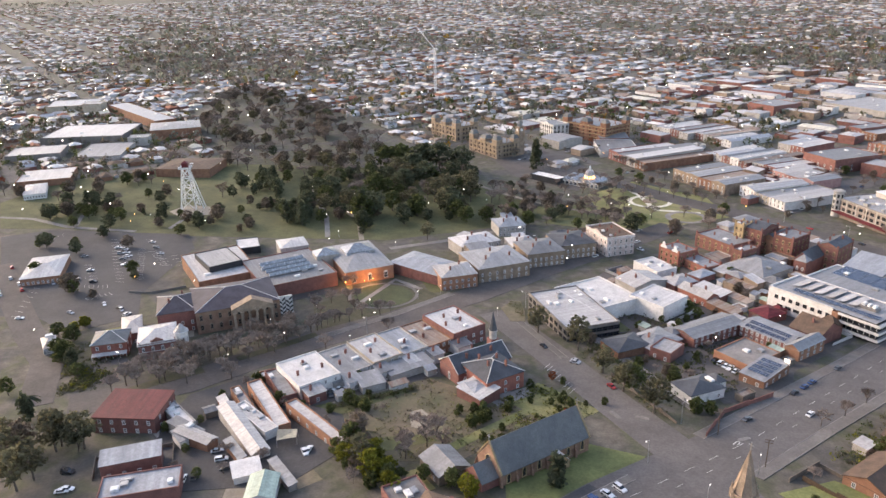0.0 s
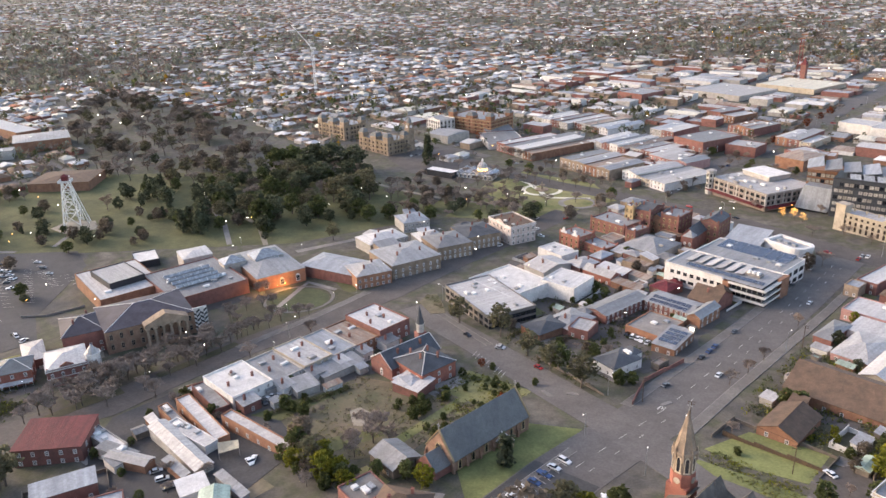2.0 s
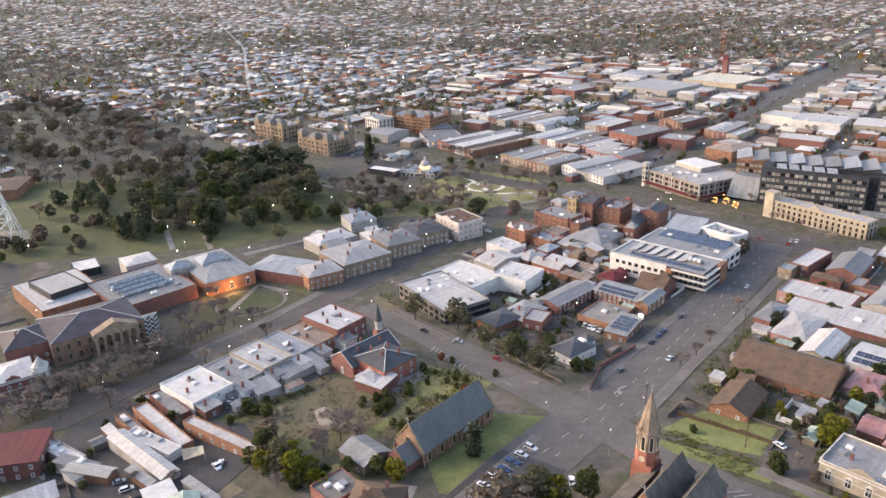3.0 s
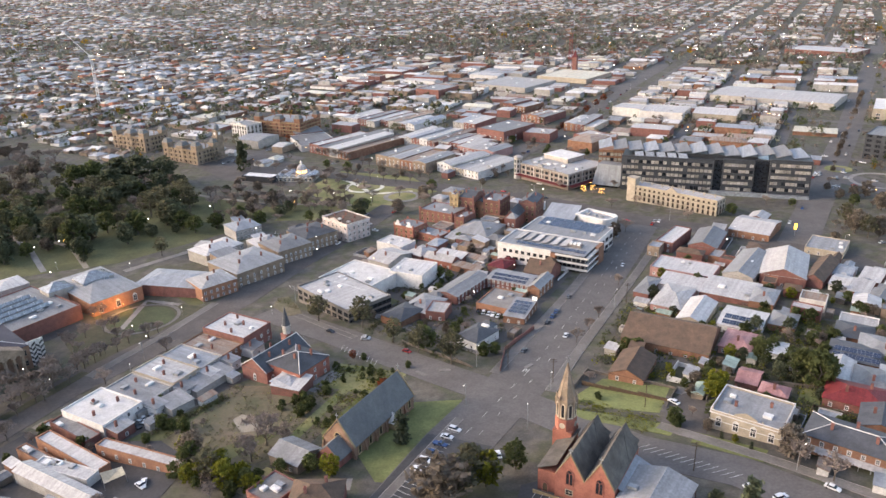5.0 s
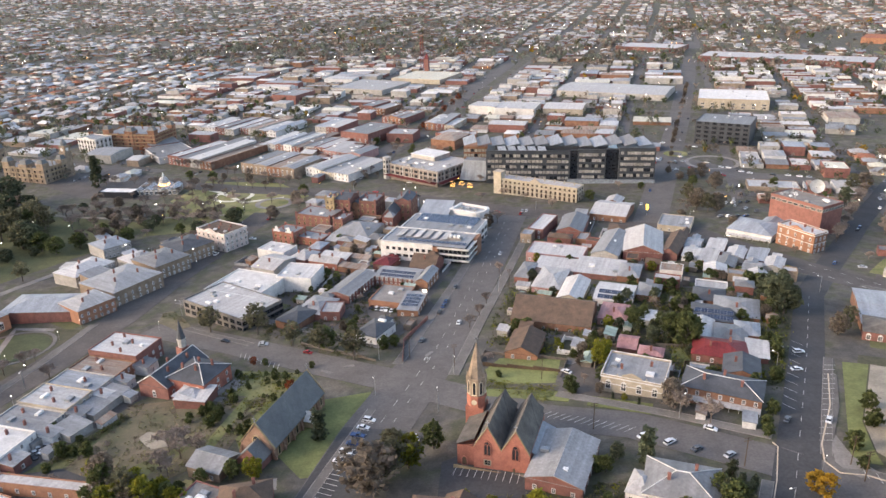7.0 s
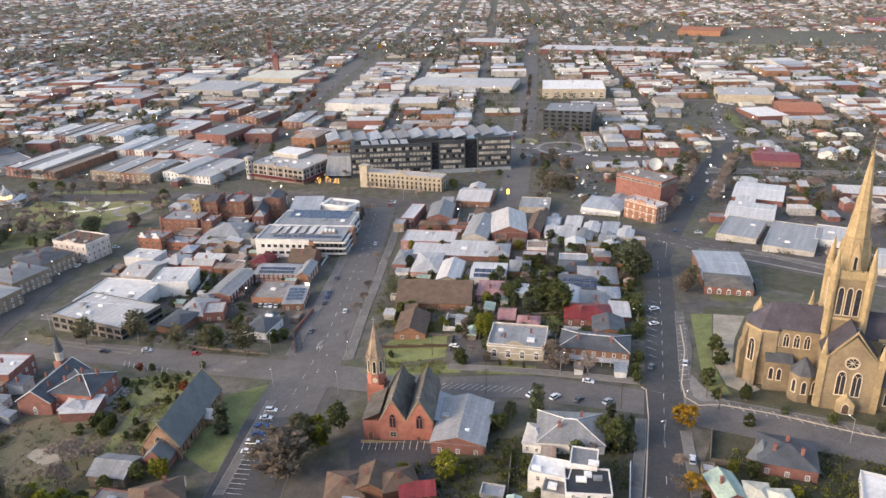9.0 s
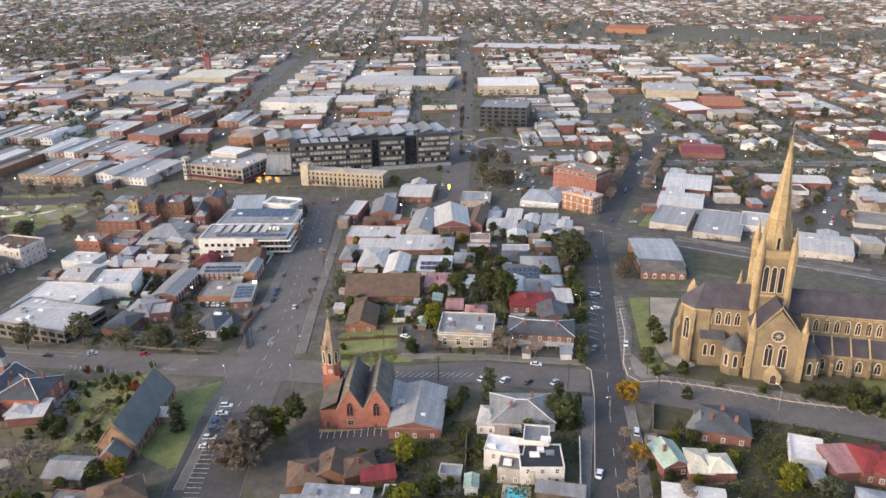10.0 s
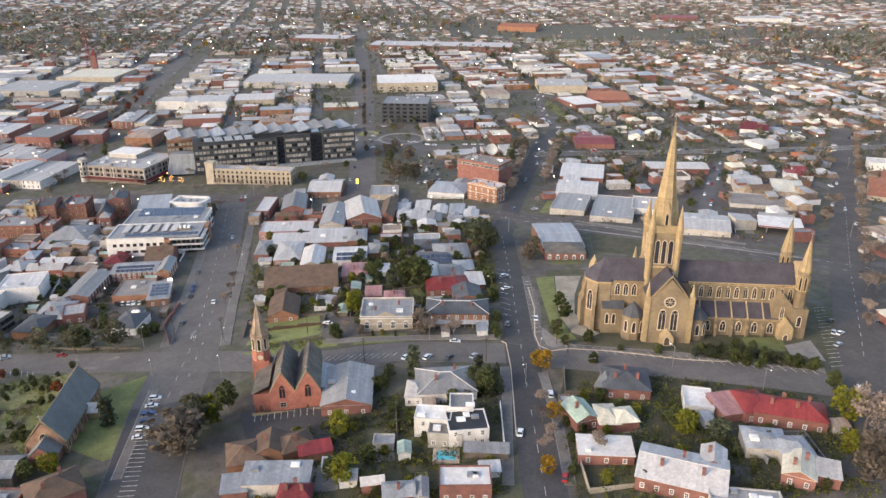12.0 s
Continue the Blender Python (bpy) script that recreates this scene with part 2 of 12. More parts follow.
LAMP_WHITE = glow("lamp_white", (1.0, 0.93, 0.80), 6.0)
LAMP_WARM = glow("lamp_warm", (1.0, 0.50, 0.13), 3.5)
# for unlit street lamp heads: faint emission added to make them grey-white
HEAD_GLOW = glow("unlit_head_glow", (0.9, 0.86, 0.78), 0.5)
SIGN_WHITE = glow("lit_sign", (1.0, 0.90, 0.74), 1.1)
SIGN_YELLOW = glow("lit_yellow_sign", (1.0, 0.62, 0.06), 2.0)
CAR_PAINTS = [mat("car_" + n, c, tuple(k * 0.9 for k in c), 0.5, 0.25, 0.15, bump=0.0, vary=0.05, spec=0.6) for n, c in
              (("white", (0.75, 0.75, 0.74)), ("silver", (0.42, 0.43, 0.44)), ("black", (0.02, 0.02, 0.023)), ("blue", (0.035, 0.07, 0.17)), ("red", (0.38, 0.03, 0.025)), ("grey", (0.12, 0.125, 0.13)))]


# ---- building blocks ----
def box(bm, x0, y0, z0, x1, y1, z1, m=0):
    v = [bm.verts.new(c) for c in ((x0, y0, z0), (x1, y0, z0), (x1, y1, z0), (x0, y1, z0), (x0, y0, z1), (x1, y0, z1), (x1, y1, z1), (x0, y1, z1))]
    for f in ((3, 2, 1, 0), (4, 5, 6, 7), (0, 1, 5, 4), (1, 2, 6, 5), (2, 3, 7, 6), (3, 0, 4, 7)):
        bm.faces.new([v[k] for k in f]).material_index = m


def prism(bm, ring, z0, z1, m=0, top=None):
    """An upright prism over a ring of (x, y); top: another ring for its upper end."""
    low = [bm.verts.new((x, y, z0)) for x, y in ring]
    high = [bm.verts.new((x, y, z1)) for x, y in (top or ring)]
    n = len(ring)
    bm.faces.new(low[::-1]).material_index = m
    bm.faces.new(high).material_index = m
    for k in range(n):
        bm.faces.new((low[k], low[(k + 1) % n], high[(k + 1) % n], high[k])).material_index = m


def circle(r, n, cx=0.0, cy=0.0, turn=0.0):
    return [(cx + r * math.cos(turn + 2 * math.pi * k / n), cy + r * math.sin(turn + 2 * math.pi * k / n)) for k in range(n)]


def cone(bm, ring, z0, tip, m=0):
    low = [bm.verts.new((x, y, z0)) for x, y in ring]
    peak = bm.verts.new(tip)
    bm.faces.new(low[::-1]).material_index = m
    for k in range(len(ring)):
        bm.faces.new((low[k], low[(k + 1) % len(ring)], peak)).material_index = m


def rod(bm, a, b, r0, r1=None, n=5, m=0):
    """A tapered round bar from a to b."""
    a, b = Vector(a), Vector(b)
    q = (b - a).to_track_quat("Z", "Y")
    r1 = r0 if r1 is None else r1
    rings = [[bm.verts.new(c + q @ Vector((r * math.cos(2 * math.pi * k / n), r * math.sin(2 * math.pi * k / n), 0))) for k in range(n)] for c, r in ((a, r0), (b, r1))]
    for k in range(n):
        bm.faces.new((rings[0][k], rings[0][(k + 1) % n], rings[1][(k + 1) % n], rings[1][k])).material_index = m
    bm.faces.new(rings[0][::-1]).material_index = m
    bm.faces.new(rings[1]).material_index = m


def solid(bm, name, *mats):
    me = bpy.data.meshes.new(name)
    bm.to_mesh(me)
    bm.free()
    for m in mats:
        me.materials.append(m)
    return me


def part(name, bm, material, parent, label=""):
    mats = material if isinstance(material, (list, tuple)) else [material]
    ob = new(name, bm if isinstance(bm, bpy.types.Mesh) else solid(bm, name, *mats))
    ob.parent = parent
    return tagged(ob, label)


def thing(name, x, y, rot=0.0, label="", category="", group="", kind="", z=None):
    ob = new(name)
    ob.empty_display_size = 0.5
    ob.matrix_world = pose(x, y, ground(x, y) if z is None else z, 0, 0, rot)
    return tagged(ob, label, category, group, kind)


# ---- windows, doors, chimneys: one mesh each, shared ----
def panelled(bm, xs, zs, glass, y0=-0.08, y1=0.0, back=0.05):
    """One sheet of frame bars with recessed panes: glass(i, j) tells which cells are panes."""
    n, m = len(xs), len(zs)
    v = [[bm.verts.new((x, y0, z)) for z in zs] for x in xs]
    for i in range(n - 1):
        for j in range(m - 1):
            q = (v[i][j], v[i + 1][j], v[i + 1][j + 1], v[i][j + 1])
            if not glass(i, j):
                bm.faces.new(q)
                continue
            r = [bm.verts.new((c.co.x, y1, c.co.z)) for c in q]
            for k in range(4):
                bm.faces.new((q[k], q[(k + 1) % 4], r[(k + 1) % 4], r[k]))
            bm.faces.new(r).material_index = 1
    rim = [v[i][0] for i in range(n)] + [v[n - 1][j] for j in range(1, m)] + [v[i][m - 1] for i in range(n - 2, -1, -1)] + [v[0][j] for j in range(m - 2, 0, -1)]
    deep = [bm.verts.new((c.co.x, back, c.co.z)) for c in rim]
    for k in range(len(rim)):
        bm.faces.new((rim[(k + 1) % len(rim)], rim[k], deep[k], deep[(k + 1) % len(rim)]))


def window_mesh(w, h, frame_mat, arch=False):
    bm = bmesh.new()
    t = 0.13
    panelled(bm, [-w / 2 - 0.1, -w / 2 + t, -0.05, 0.05, w / 2 - t, w / 2 + 0.1], [-0.12, t, h / 2 - 0.05, h / 2 + 0.05, h - t, h + 0.1], lambda i, j: i in (1, 3) and j in (1, 3))
    if arch:
        prism_front(bm, [(-w / 2 - 0.1, h + 0.1), (w / 2 + 0.1, h + 0.1), (w / 4, h + w * 0.42), (0, h + w * 0.52), (-w / 4, h + w * 0.42)], -0.06, 0.05, 0)
    return solid(bm, "window", frame_mat, GLASS)


def prism_front(bm, ring, y0, y1, m=0):
    """A plate in the x-z plane between y0 and y1."""
    near = [bm.verts.new((x, y0, z)) for x, z in ring]
    far = [bm.verts.new((x, y1, z)) for x, z in ring]
    n = len(ring)
    bm.faces.new(near).material_index = m
    bm.faces.new(far[::-1]).material_index = m
    for k in range(n):
        bm.faces.new((near[(k + 1) % n], near[k], far[k], far[(k + 1) % n])).material_index = m


WINDOWS = {}


def window_of(w, h, frame_mat, arch=False):
    key = (round(w, 1), round(h, 1), frame_mat.name, arch)
    if key not in WINDOWS:
        WINDOWS[key] = window_mesh(key[0], key[1], frame_mat, arch)
    return WINDOWS[key]


def windows_on(owner, side, w, d, z0, storey, cols, rows, frame_mat=None, size=(1.1, 1.6), arch=False, skip=()):
    """Window parts on one side (f, b, l, r) of a block of w x d, evenly spaced."""
    frame_mat = frame_mat or WHITE
    along = w if side in "fb" else d
    if math.hypot(owner.matrix_world.translation.x + 60, owner.matrix_world.translation.y - 150) > 620:
        if size[0] < 1.25:
            return
        cols = min(cols, 7)
    for r in range(rows):
        for c in range(cols):
            if (c, r) in skip:
                continue
            s = (c + 0.5) / cols * along - along / 2
            z = z0 + r * storey
            spot = {"f": (s, -d / 2 - 0.01, 0), "b": (-s, d / 2 + 0.01, 180), "r": (w / 2 + 0.01, s, 90), "l": (-w / 2 - 0.01, -s, -90)}[side]
            ob = part("window", window_of(size[0], size[1], frame_mat, arch), None, owner)
            ob.matrix_local = pose(spot[0], spot[1], z, 0, 0, spot[2])


DOOR = {}


def door_on(owner, side, w, d, s=0.0, m=None, size=(1.2, 2.2)):
    m = m or TIMBER
    if m.name not in DOOR:
        bm = bmesh.new()
        box(bm, -size[0] / 2, -0.06, 0, size[0] / 2, 0.04, size[1], 0)
        for k in (0, 1):
            box(bm, -size[0] / 2 + 0.12, -0.09, 0.25 + k * 1.0, size[0] / 2 - 0.12, -0.061, 1.05 + k * 0.95, 0)
        box(bm, -size[0] / 2 - 0.14, -0.10, size[1] + 0.001, size[0] / 2 + 0.14, 0.04, size[1] + 0.18, 0)
        DOOR[m.name] = solid(bm, "door", m)
    spot = {"f": (s, -d / 2 - 0.01, 0), "b": (-s, d / 2 + 0.01, 180), "r": (w / 2 + 0.01, s, 90), "l": (-w / 2 - 0.01, -s, -90)}[side]
    part("door", DOOR[m.name], None, owner).matrix_local = pose(spot[0], spot[1], 0, 0, 0, spot[2])


CHIMNEY = {}


def chimney_on(owner, x, y, z, m=None, h=1.8):
    m = m or BRICK
    if (m.name, h) not in CHIMNEY:
        bm = bmesh.new()
        box(bm, -0.45, -0.35, -1.2, 0.45, 0.35, h)
        box(bm, -0.55, -0.45, h + 0.001, 0.55, 0.45, h + 0.22)
        for k in (-1, 1):
            prism(bm, circle(0.13, 6, 0.2 * k), h + 0.221, h + 0.65)
        CHIMNEY[(m.name, h)] = solid(bm, "chimney", m)
    part("chimney", CHIMNEY[(m.name, h)], None, owner).matrix_local = pose(x, y, z)


# ---- roofs ----
def roof_bm(kind, w, d, h, rise, lip=0.35):
    """A roof with thickness over a block of w x d whose walls end at h."""
    bm = bmesh.new()
    x, y, t = w / 2 + lip, d / 2 + lip, 0.16
    if kind in ("gx", "gy", "hip", "hipy"):
        lip = min(lip, 0.5)
        along = kind in ("gx", "hip")
        if along:
            inset = min(y, x * 0.92) if kind == "hip" else 0.0
            ridge = [(-x + inset, 0), (x - inset, 0)]
        else:
            inset = min(x, y * 0.92) if kind == "hipy" else 0.0
            ridge = [(0, -y + inset), (0, y - inset)]
        for dz, flip in ((t, 0), (0, 1)):
            e = [bm.verts.new((a, b, h + dz)) for a, b in ((-x, -y), (x, -y), (x, y), (-x, y))]
            r = [bm.verts.new((a, b, h + rise + dz)) for a, b in ridge]
            if along:
                fs = [(e[0], e[1], r[1], r[0]), (e[2], e[3], r[0], r[1]), (e[1], e[2], r[1]), (e[3], e[0], r[0])]
            else:
                fs = [(e[1], e[2], r[1], r[0]), (e[3], e[0], r[0], r[1]), (e[0], e[1], r[0]), (e[2], e[3], r[1])]
            ends = fs[2:] if kind in ("gx", "gy") else []
            for f in fs:
                if f in ends:
                    continue
                bm.faces.new(f[::-1] if flip else f)
            if flip:
                for k in range(4):
                    bm.faces.new((e[k], e[(k + 1) % 4], old[(k + 1) % 4], old[k]))
                if kind in ("gx", "gy"):
                    for (a, b, c), (a2, b2, c2) in zip(gable(fs[2:]), old_ends):
                        bm.faces.new((a2, a, c, c2))
                        bm.faces.new((c2, c, b, b2))
            old, old_ends = e, gable(fs[2:])
        rib = ridge
        a, b = rib
        if math.hypot(b[0] - a[0], b[1] - a[1]) > 0.5:
            rod(bm, (*a, h + rise + t), (*b, h + rise + t), 0.11, n=5)
    elif kind == "mono":
        v = [bm.verts.new(c) for c in ((-x, -y, h), (x, -y, h), (x, y, h + rise), (-x, y, h + rise), (-x, -y, h + t), (x, -y, h + t), (x, y, h + rise + t), (-x, y, h + rise + t))]
        for f in ((3, 2, 1, 0), (4, 5, 6, 7), (0, 1, 5, 4), (1, 2, 6, 5), (2, 3, 7, 6), (3, 0, 4, 7)):
            bm.faces.new([v[k] for k in f])
    else:
        x, y = w / 2 - 0.28, d / 2 - 0.28
        v = [bm.verts.new(c) for c in ((-x, -y, h - 1.0), (x, -y, h - 1.0), (x, y, h - 1.0), (-x, y, h - 1.0), (-x, -y, h - 0.55), (x, -y, h - 0.55), (x, y, h - 0.25), (-x, y, h - 0.25))]
        for f in ((3, 2, 1, 0), (4, 5, 6, 7), (0, 1, 5, 4), (1, 2, 6, 5), (2, 3, 7, 6), (3, 0, 4, 7)):
            bm.faces.new([v[k] for k in f])
    return bm


def gable(tris):
    return [tuple(t) for t in tris]


def wall_bm(kind, w, d, h, rise, deep=2.5):
    """Walls of a block; gable ends rise to the ridge, a flat roof gets a parapet."""
    bm = bmesh.new()
    x, y = w / 2, d / 2
    if kind == "flat":
        # one shell: outside, coping and inside of the parapet
        t, lips = 0.28, ((0.0, -deep), (0.0, h), (0.1, h), (0.1, h + 0.16), (-0.28, h + 0.16), (-0.28, h - 1.2))
        rings = [[bm.verts.new((a * (x + o), b * (y + o), z)) for a, b in ((-1, -1), (1, -1), (1, 1), (-1, 1))] for o, z in lips]
        for r0, r1 in zip(rings, rings[1:]):
            for k in range(4):
                bm.faces.new((r0[k], r0[(k + 1) % 4], r1[(k + 1) % 4], r1[k]))
    elif kind in ("gx", "gy"):
        if kind == "gx":
            ring = [(-y, -deep), (y, -deep), (y, h), (0, h + rise - 0.05), (-y, h)]
            ends = [[bm.verts.new((s * x, a, z)) for a, z in ring] for s in (-1, 1)]
        else:
            ring = [(x, -deep), (-x, -deep), (-x, h), (0, h + rise - 0.05), (x, h)]
            ends = [[bm.verts.new((a, s * y, z)) for a, z in ring] for s in (-1, 1)]
        bm.faces.new(ends[0][::-1])
        bm.faces.new(ends[1])
        for k in range(5):
            bm.faces.new((ends[0][k], ends[0][(k + 1) % 5], ends[1][(k + 1) % 5], ends[1][k]))
    elif kind == "mono":
        v = [bm.verts.new(c) for c in ((-x, -y, -deep), (x, -y, -deep), (x, y, -deep), (-x, y, -deep), (-x, -y, h), (x, -y, h), (x, y, h + rise - 0.02), (-x, y, h + rise - 0.02))]
        for f in ((3, 2, 1, 0), (4, 5, 6, 7), (0, 1, 5, 4), (1, 2, 6, 5), (2, 3, 7, 6), (3, 0, 4, 7)):
            bm.faces.new([v[k] for k in f])
    else:
        box(bm, -x, -y, -deep, x, y, h)
    return bm


FOOTPRINTS = []
RNG = random.Random(7)


def building(name, label, x, y, rot, w, d, h, roof="hip", rise=2.2, wall=None, cover=None, front=(0, 0), right=(0, 0), left=(0, 0), back=(0, 0), chimneys=0, z_first=0.9,
             storey=3.4, size=(1.1, 1.6), trim=None, door="", category="house", vents=0, panels=(0, 0), group="", arch=False, shades="", annex=None, caps=False, ornate=False):
    """A house or hall: walls, roof, windows, door, chimneys, roof vents, solar panels, front verandah."""
    wall, cover = wall or BRICK, cover or TIN
    if len(label.split()) < 4:
        label += " along a town street"
    b = thing(name, x, y, rot, label, category, group)
    FOOTPRINTS.append((x, y, rot, w, d))
    part("wall", wall_bm(roof, w, d, h, rise), wall, b)
    part("roof", roof_bm(roof, w, d, h, rise), cover, b)
    for side, (c, r) in (("f", front), ("r", right), ("l", left), ("b", back)):
        if c:
            windows_on(b, side, w, d, z_first, storey, c, r, trim, size, arch)
    for side in door:
        door_on(b, side, w, d, 0.0 if not front[0] % 2 else w * 0.5 / front[0] if front[0] else 0.0)
    top = {"flat": h - 0.3, "mono": h + rise * 0.5}.get(roof, h + rise)
    for k in range(chimneys):
        s = (k + 0.5) / chimneys - 0.5
        if roof == "flat":
            chimney_on(b, s * w * 0.9, d * (0.2 if k % 2 else -0.1), top, h=1.5)
        elif roof in ("gx", "hip"):
            chimney_on(b, s * w * 0.7, d * (0.18 if k % 2 else -0.18), h + rise * 0.64, h=2.0)
        else:
            chimney_on(b, w * (0.18 if k % 2 else -0.18), s * d * 0.7, h + rise * 0.64, h=2.0)
    for k in range(vents):
        bm = bmesh.new()
        a, c = RNG.uniform(0.8, 1.8), RNG.uniform(0.7, 1.3)
        box(bm, -a, -c, 0, a, c, 0.9)
        box(bm, -a * 0.8, -c * 0.8, 0.901, a * 0.8, c * 0.8, 1.0)
        part("roof_plant", bm, STEEL if k % 2 else WHITE_STEEL, b).matrix_local = pose(RNG.uniform(-0.38, 0.38) * w, RNG.uniform(-0.35, 0.35) * d, (top - 0.25) if roof == "flat" else h + rise * 0.5)
    if panels[0]:
        n, rows = panels
        slope = math.degrees(math.atan2(rise, d / 2)) if roof in ("gx", "hip") else (math.degrees(math.atan2(rise, d)) if roof == "mono" else 4.0)
        for r in range(rows):
            for c in range(n):
                q = (c + 0.5) / n - 0.5
                if roof in ("gx", "hip"):
                    yy = -d / 2 * (0.30 + 0.45 * r / max(1, rows - 1))
                    zz = h + rise * (1 + yy / (d / 2)) + 0.36
                elif roof == "mono":
                    yy = d * (0.25 - 0.5 * r / max(1, rows - 1))
                    zz = h + rise * (0.5 + yy / d) + 0.3
                else:
                    yy, zz = d * (0.25 - 0.5 * r / max(1, rows - 1)), h - 0.05
                part("solar_panel", panel_mesh(w * 0.78 / n, d * (0.17 if roof in ("gx", "hip") else 0.34 / rows * 1.6)), None, b).matrix_local = pose(q * w * 0.82, yy, zz, slope, 0, 0)
    for side in shades:
        verandah(b, side, w, d)
    if caps and roof in ("hip", "gy", "gx"):
        ridge_caps(b, roof, w, d, h, rise)
    if ornate:
        for z, out_, tall in ((h - 0.9, 0.35, 0.45), (h + 0.17, 0.25, 0.3), (h * 0.5, 0.2, 0.3)):
            bm = bmesh.new()
            rings = [[bm.verts.new((a * (w / 2 + o), c * (d / 2 + o), z + dz)) for a, c in ((-1, -1), (1, -1), (1, 1), (-1, 1))] for o, dz in ((0.02, 0), (out_, 0.1), (out_, tall), (0.02, tall))]
            for r0, r1 in zip(rings, rings[1:]):
                for k in range(4):
                    bm.faces.new((r0[k], r0[(k + 1) % 4], r1[(k + 1) % 4], r1[k]))
            part("cornice", bm, WHITE if wall is not STONE else STONE, b)
        bm = bmesh.new()
        ring = [(-w * 0.16, h + 0.2), (w * 0.16, h + 0.2), (w * 0.16, h + 1.0), (0, h + 2.4), (-w * 0.16, h + 1.0)]
        prism_front(bm, ring, -d / 2 - 0.15, -d / 2 + 0.35)
        part("pediment", bm, wall, b)
        for k in range(2, 2 + int(w / 4)):
            bm = bmesh.new()
            s = -w / 2 + 0.6 + (w - 1.2) * (k - 2) / max(1, int(w / 4) - 1)
            prism(bm, circle(0.28, 6, s, -d / 2 + 0.1), h + 0.48, h + 1.3, top=circle(0.12, 6, s, -d / 2 + 0.1))
            part("urn", bm, wall, b)
    if annex is None:
        annex = 1 if category == "house" and w > 7 and roof != "flat" and y > 300 else 0
    for k in range(annex):
        aw, ad = RNG.uniform(0.38, 0.6) * w, RNG.uniform(0.3, 0.5) * d
        side = "b"
        ax = {"r": w / 2 + aw * 0.25, "l": -w / 2 - aw * 0.25}.get(side, RNG.uniform(-0.2, 0.2) * w)
        ay = {"b": d / 2 + ad * 0.35, "f": -d / 2 - ad * 0.12}.get(side, RNG.uniform(-0.2, 0.25) * d)
        kind = RNG.choice(("hip", "gy", "mono"))
        ah = h * RNG.uniform(0.8, 0.97)
        part("wing_wall", wall_bm(kind, aw, ad, ah, rise * 0.7), wall, b).location = (ax, ay, 0)
        part("wing_roof", roof_bm(kind, aw, ad, ah, rise * 0.7), cover, b).location = (ax, ay, 0)
    return b


def shop_row(label, x, y, rot, w, d, h, n, walls, covers, seed, arch=False):
    """Shops wall to wall along a street front, each with its own height, depth and roof."""
    r = random.Random(seed)
    c, s = math.cos(radians(rot)), math.sin(radians(rot))
    for k in range(n):
        wide, deep, tall = w / n - 0.15, d * r.uniform(0.72, 1.0), h + r.uniform(-1.2, 1.4)
        px, py = (k + 0.5) * w / n - w / 2, -(d - deep) / 2
        building("row_shop", label, x + c * px - s * py, y + s * px + c * py, rot, wide, deep, round(tall, 1), r.choice(("flat", "flat", "gy", "mono")), r.uniform(0.8, 1.8), walls[k % len(walls)], covers[k % len(covers)],
                 front=(max(2, int(wide / 4)), 2), size=(1.4, 2.0), arch=arch, vents=r.choice((1, 2, 3)), category="shop", group="shops of the town")


def ridge_caps(owner, kind, w, d, h, rise, m=None, lip=0.35):
    """White capping along ridge and hips, bar by bar."""
    x, y, z = w / 2 + lip, d / 2 + lip, h + 0.2
    inset = min(y, x * 0.92) if kind == "hip" else 0.0
    if kind == "gy":
        bars = [((0, -y, z + rise), (0, y, z + rise))] + [((sx * x, sy * y, z), (0, sy * y, z + rise)) for sx in (-1, 1) for sy in (-1, 1)]
    else:
        r0, r1 = (-x + inset, 0, z + rise), (x - inset, 0, z + rise)
        bars = [(r0, r1), ((-x, -y, z), r0), ((-x, y, z), r0), ((x, -y, z), r1), ((x, y, z), r1)]
    for a, b in bars:
        bm = bmesh.new()
        rod(bm, a, b, 0.17, n=5)
        part("ridge_cap", bm, m or WHITE, owner)


SHEDS = random.Random(3)
OPEN_FRONTS = [(-36, 290), (-14, 276)]      # verges before the bank and the terrace, kept clear


def sheds(ring, count):
    """Small outbuildings scattered behind the houses."""
    xs, ys = [p[0] for p in ring], [p[1] for p in ring]
    made = tries = 0
    while made < count and tries < count * 40:
        tries += 1
        x, y = SHEDS.uniform(min(xs), max(xs)), SHEDS.uniform(min(ys), max(ys))
        w, d = SHEDS.uniform(3.0, 8.0), SHEDS.uniform(2.6, 5.5)
        if not inside(x, y, ring) or near_road(x, y, 4.0) or near_building(x, y, max(w, d) * 0.5) or any(math.hypot(x - a, y - b) < 10 for a, b in OPEN_FRONTS):
            continue
        building("garden_shed", "small tin roofed garden shed or carport", x, y, math.degrees(GRID_TURN) + SHEDS.choice((0, 90)), w, d, SHEDS.uniform(2.3, 3.0), SHEDS.choice(("mono", "gx", "flat", "mono")), 0.7,
                 SHEDS.choice((GREY_RENDER, FENCE, WHITE, BRICK_BROWN)), SHEDS.choice((TIN, TIN, TIN_GREY, TIN_RUST, TIN_BLUE, TIN_GREEN)), category="shed", group="garden sheds")
        made += 1


GRID_TURN = radians(-14.0)


PANELS = {}


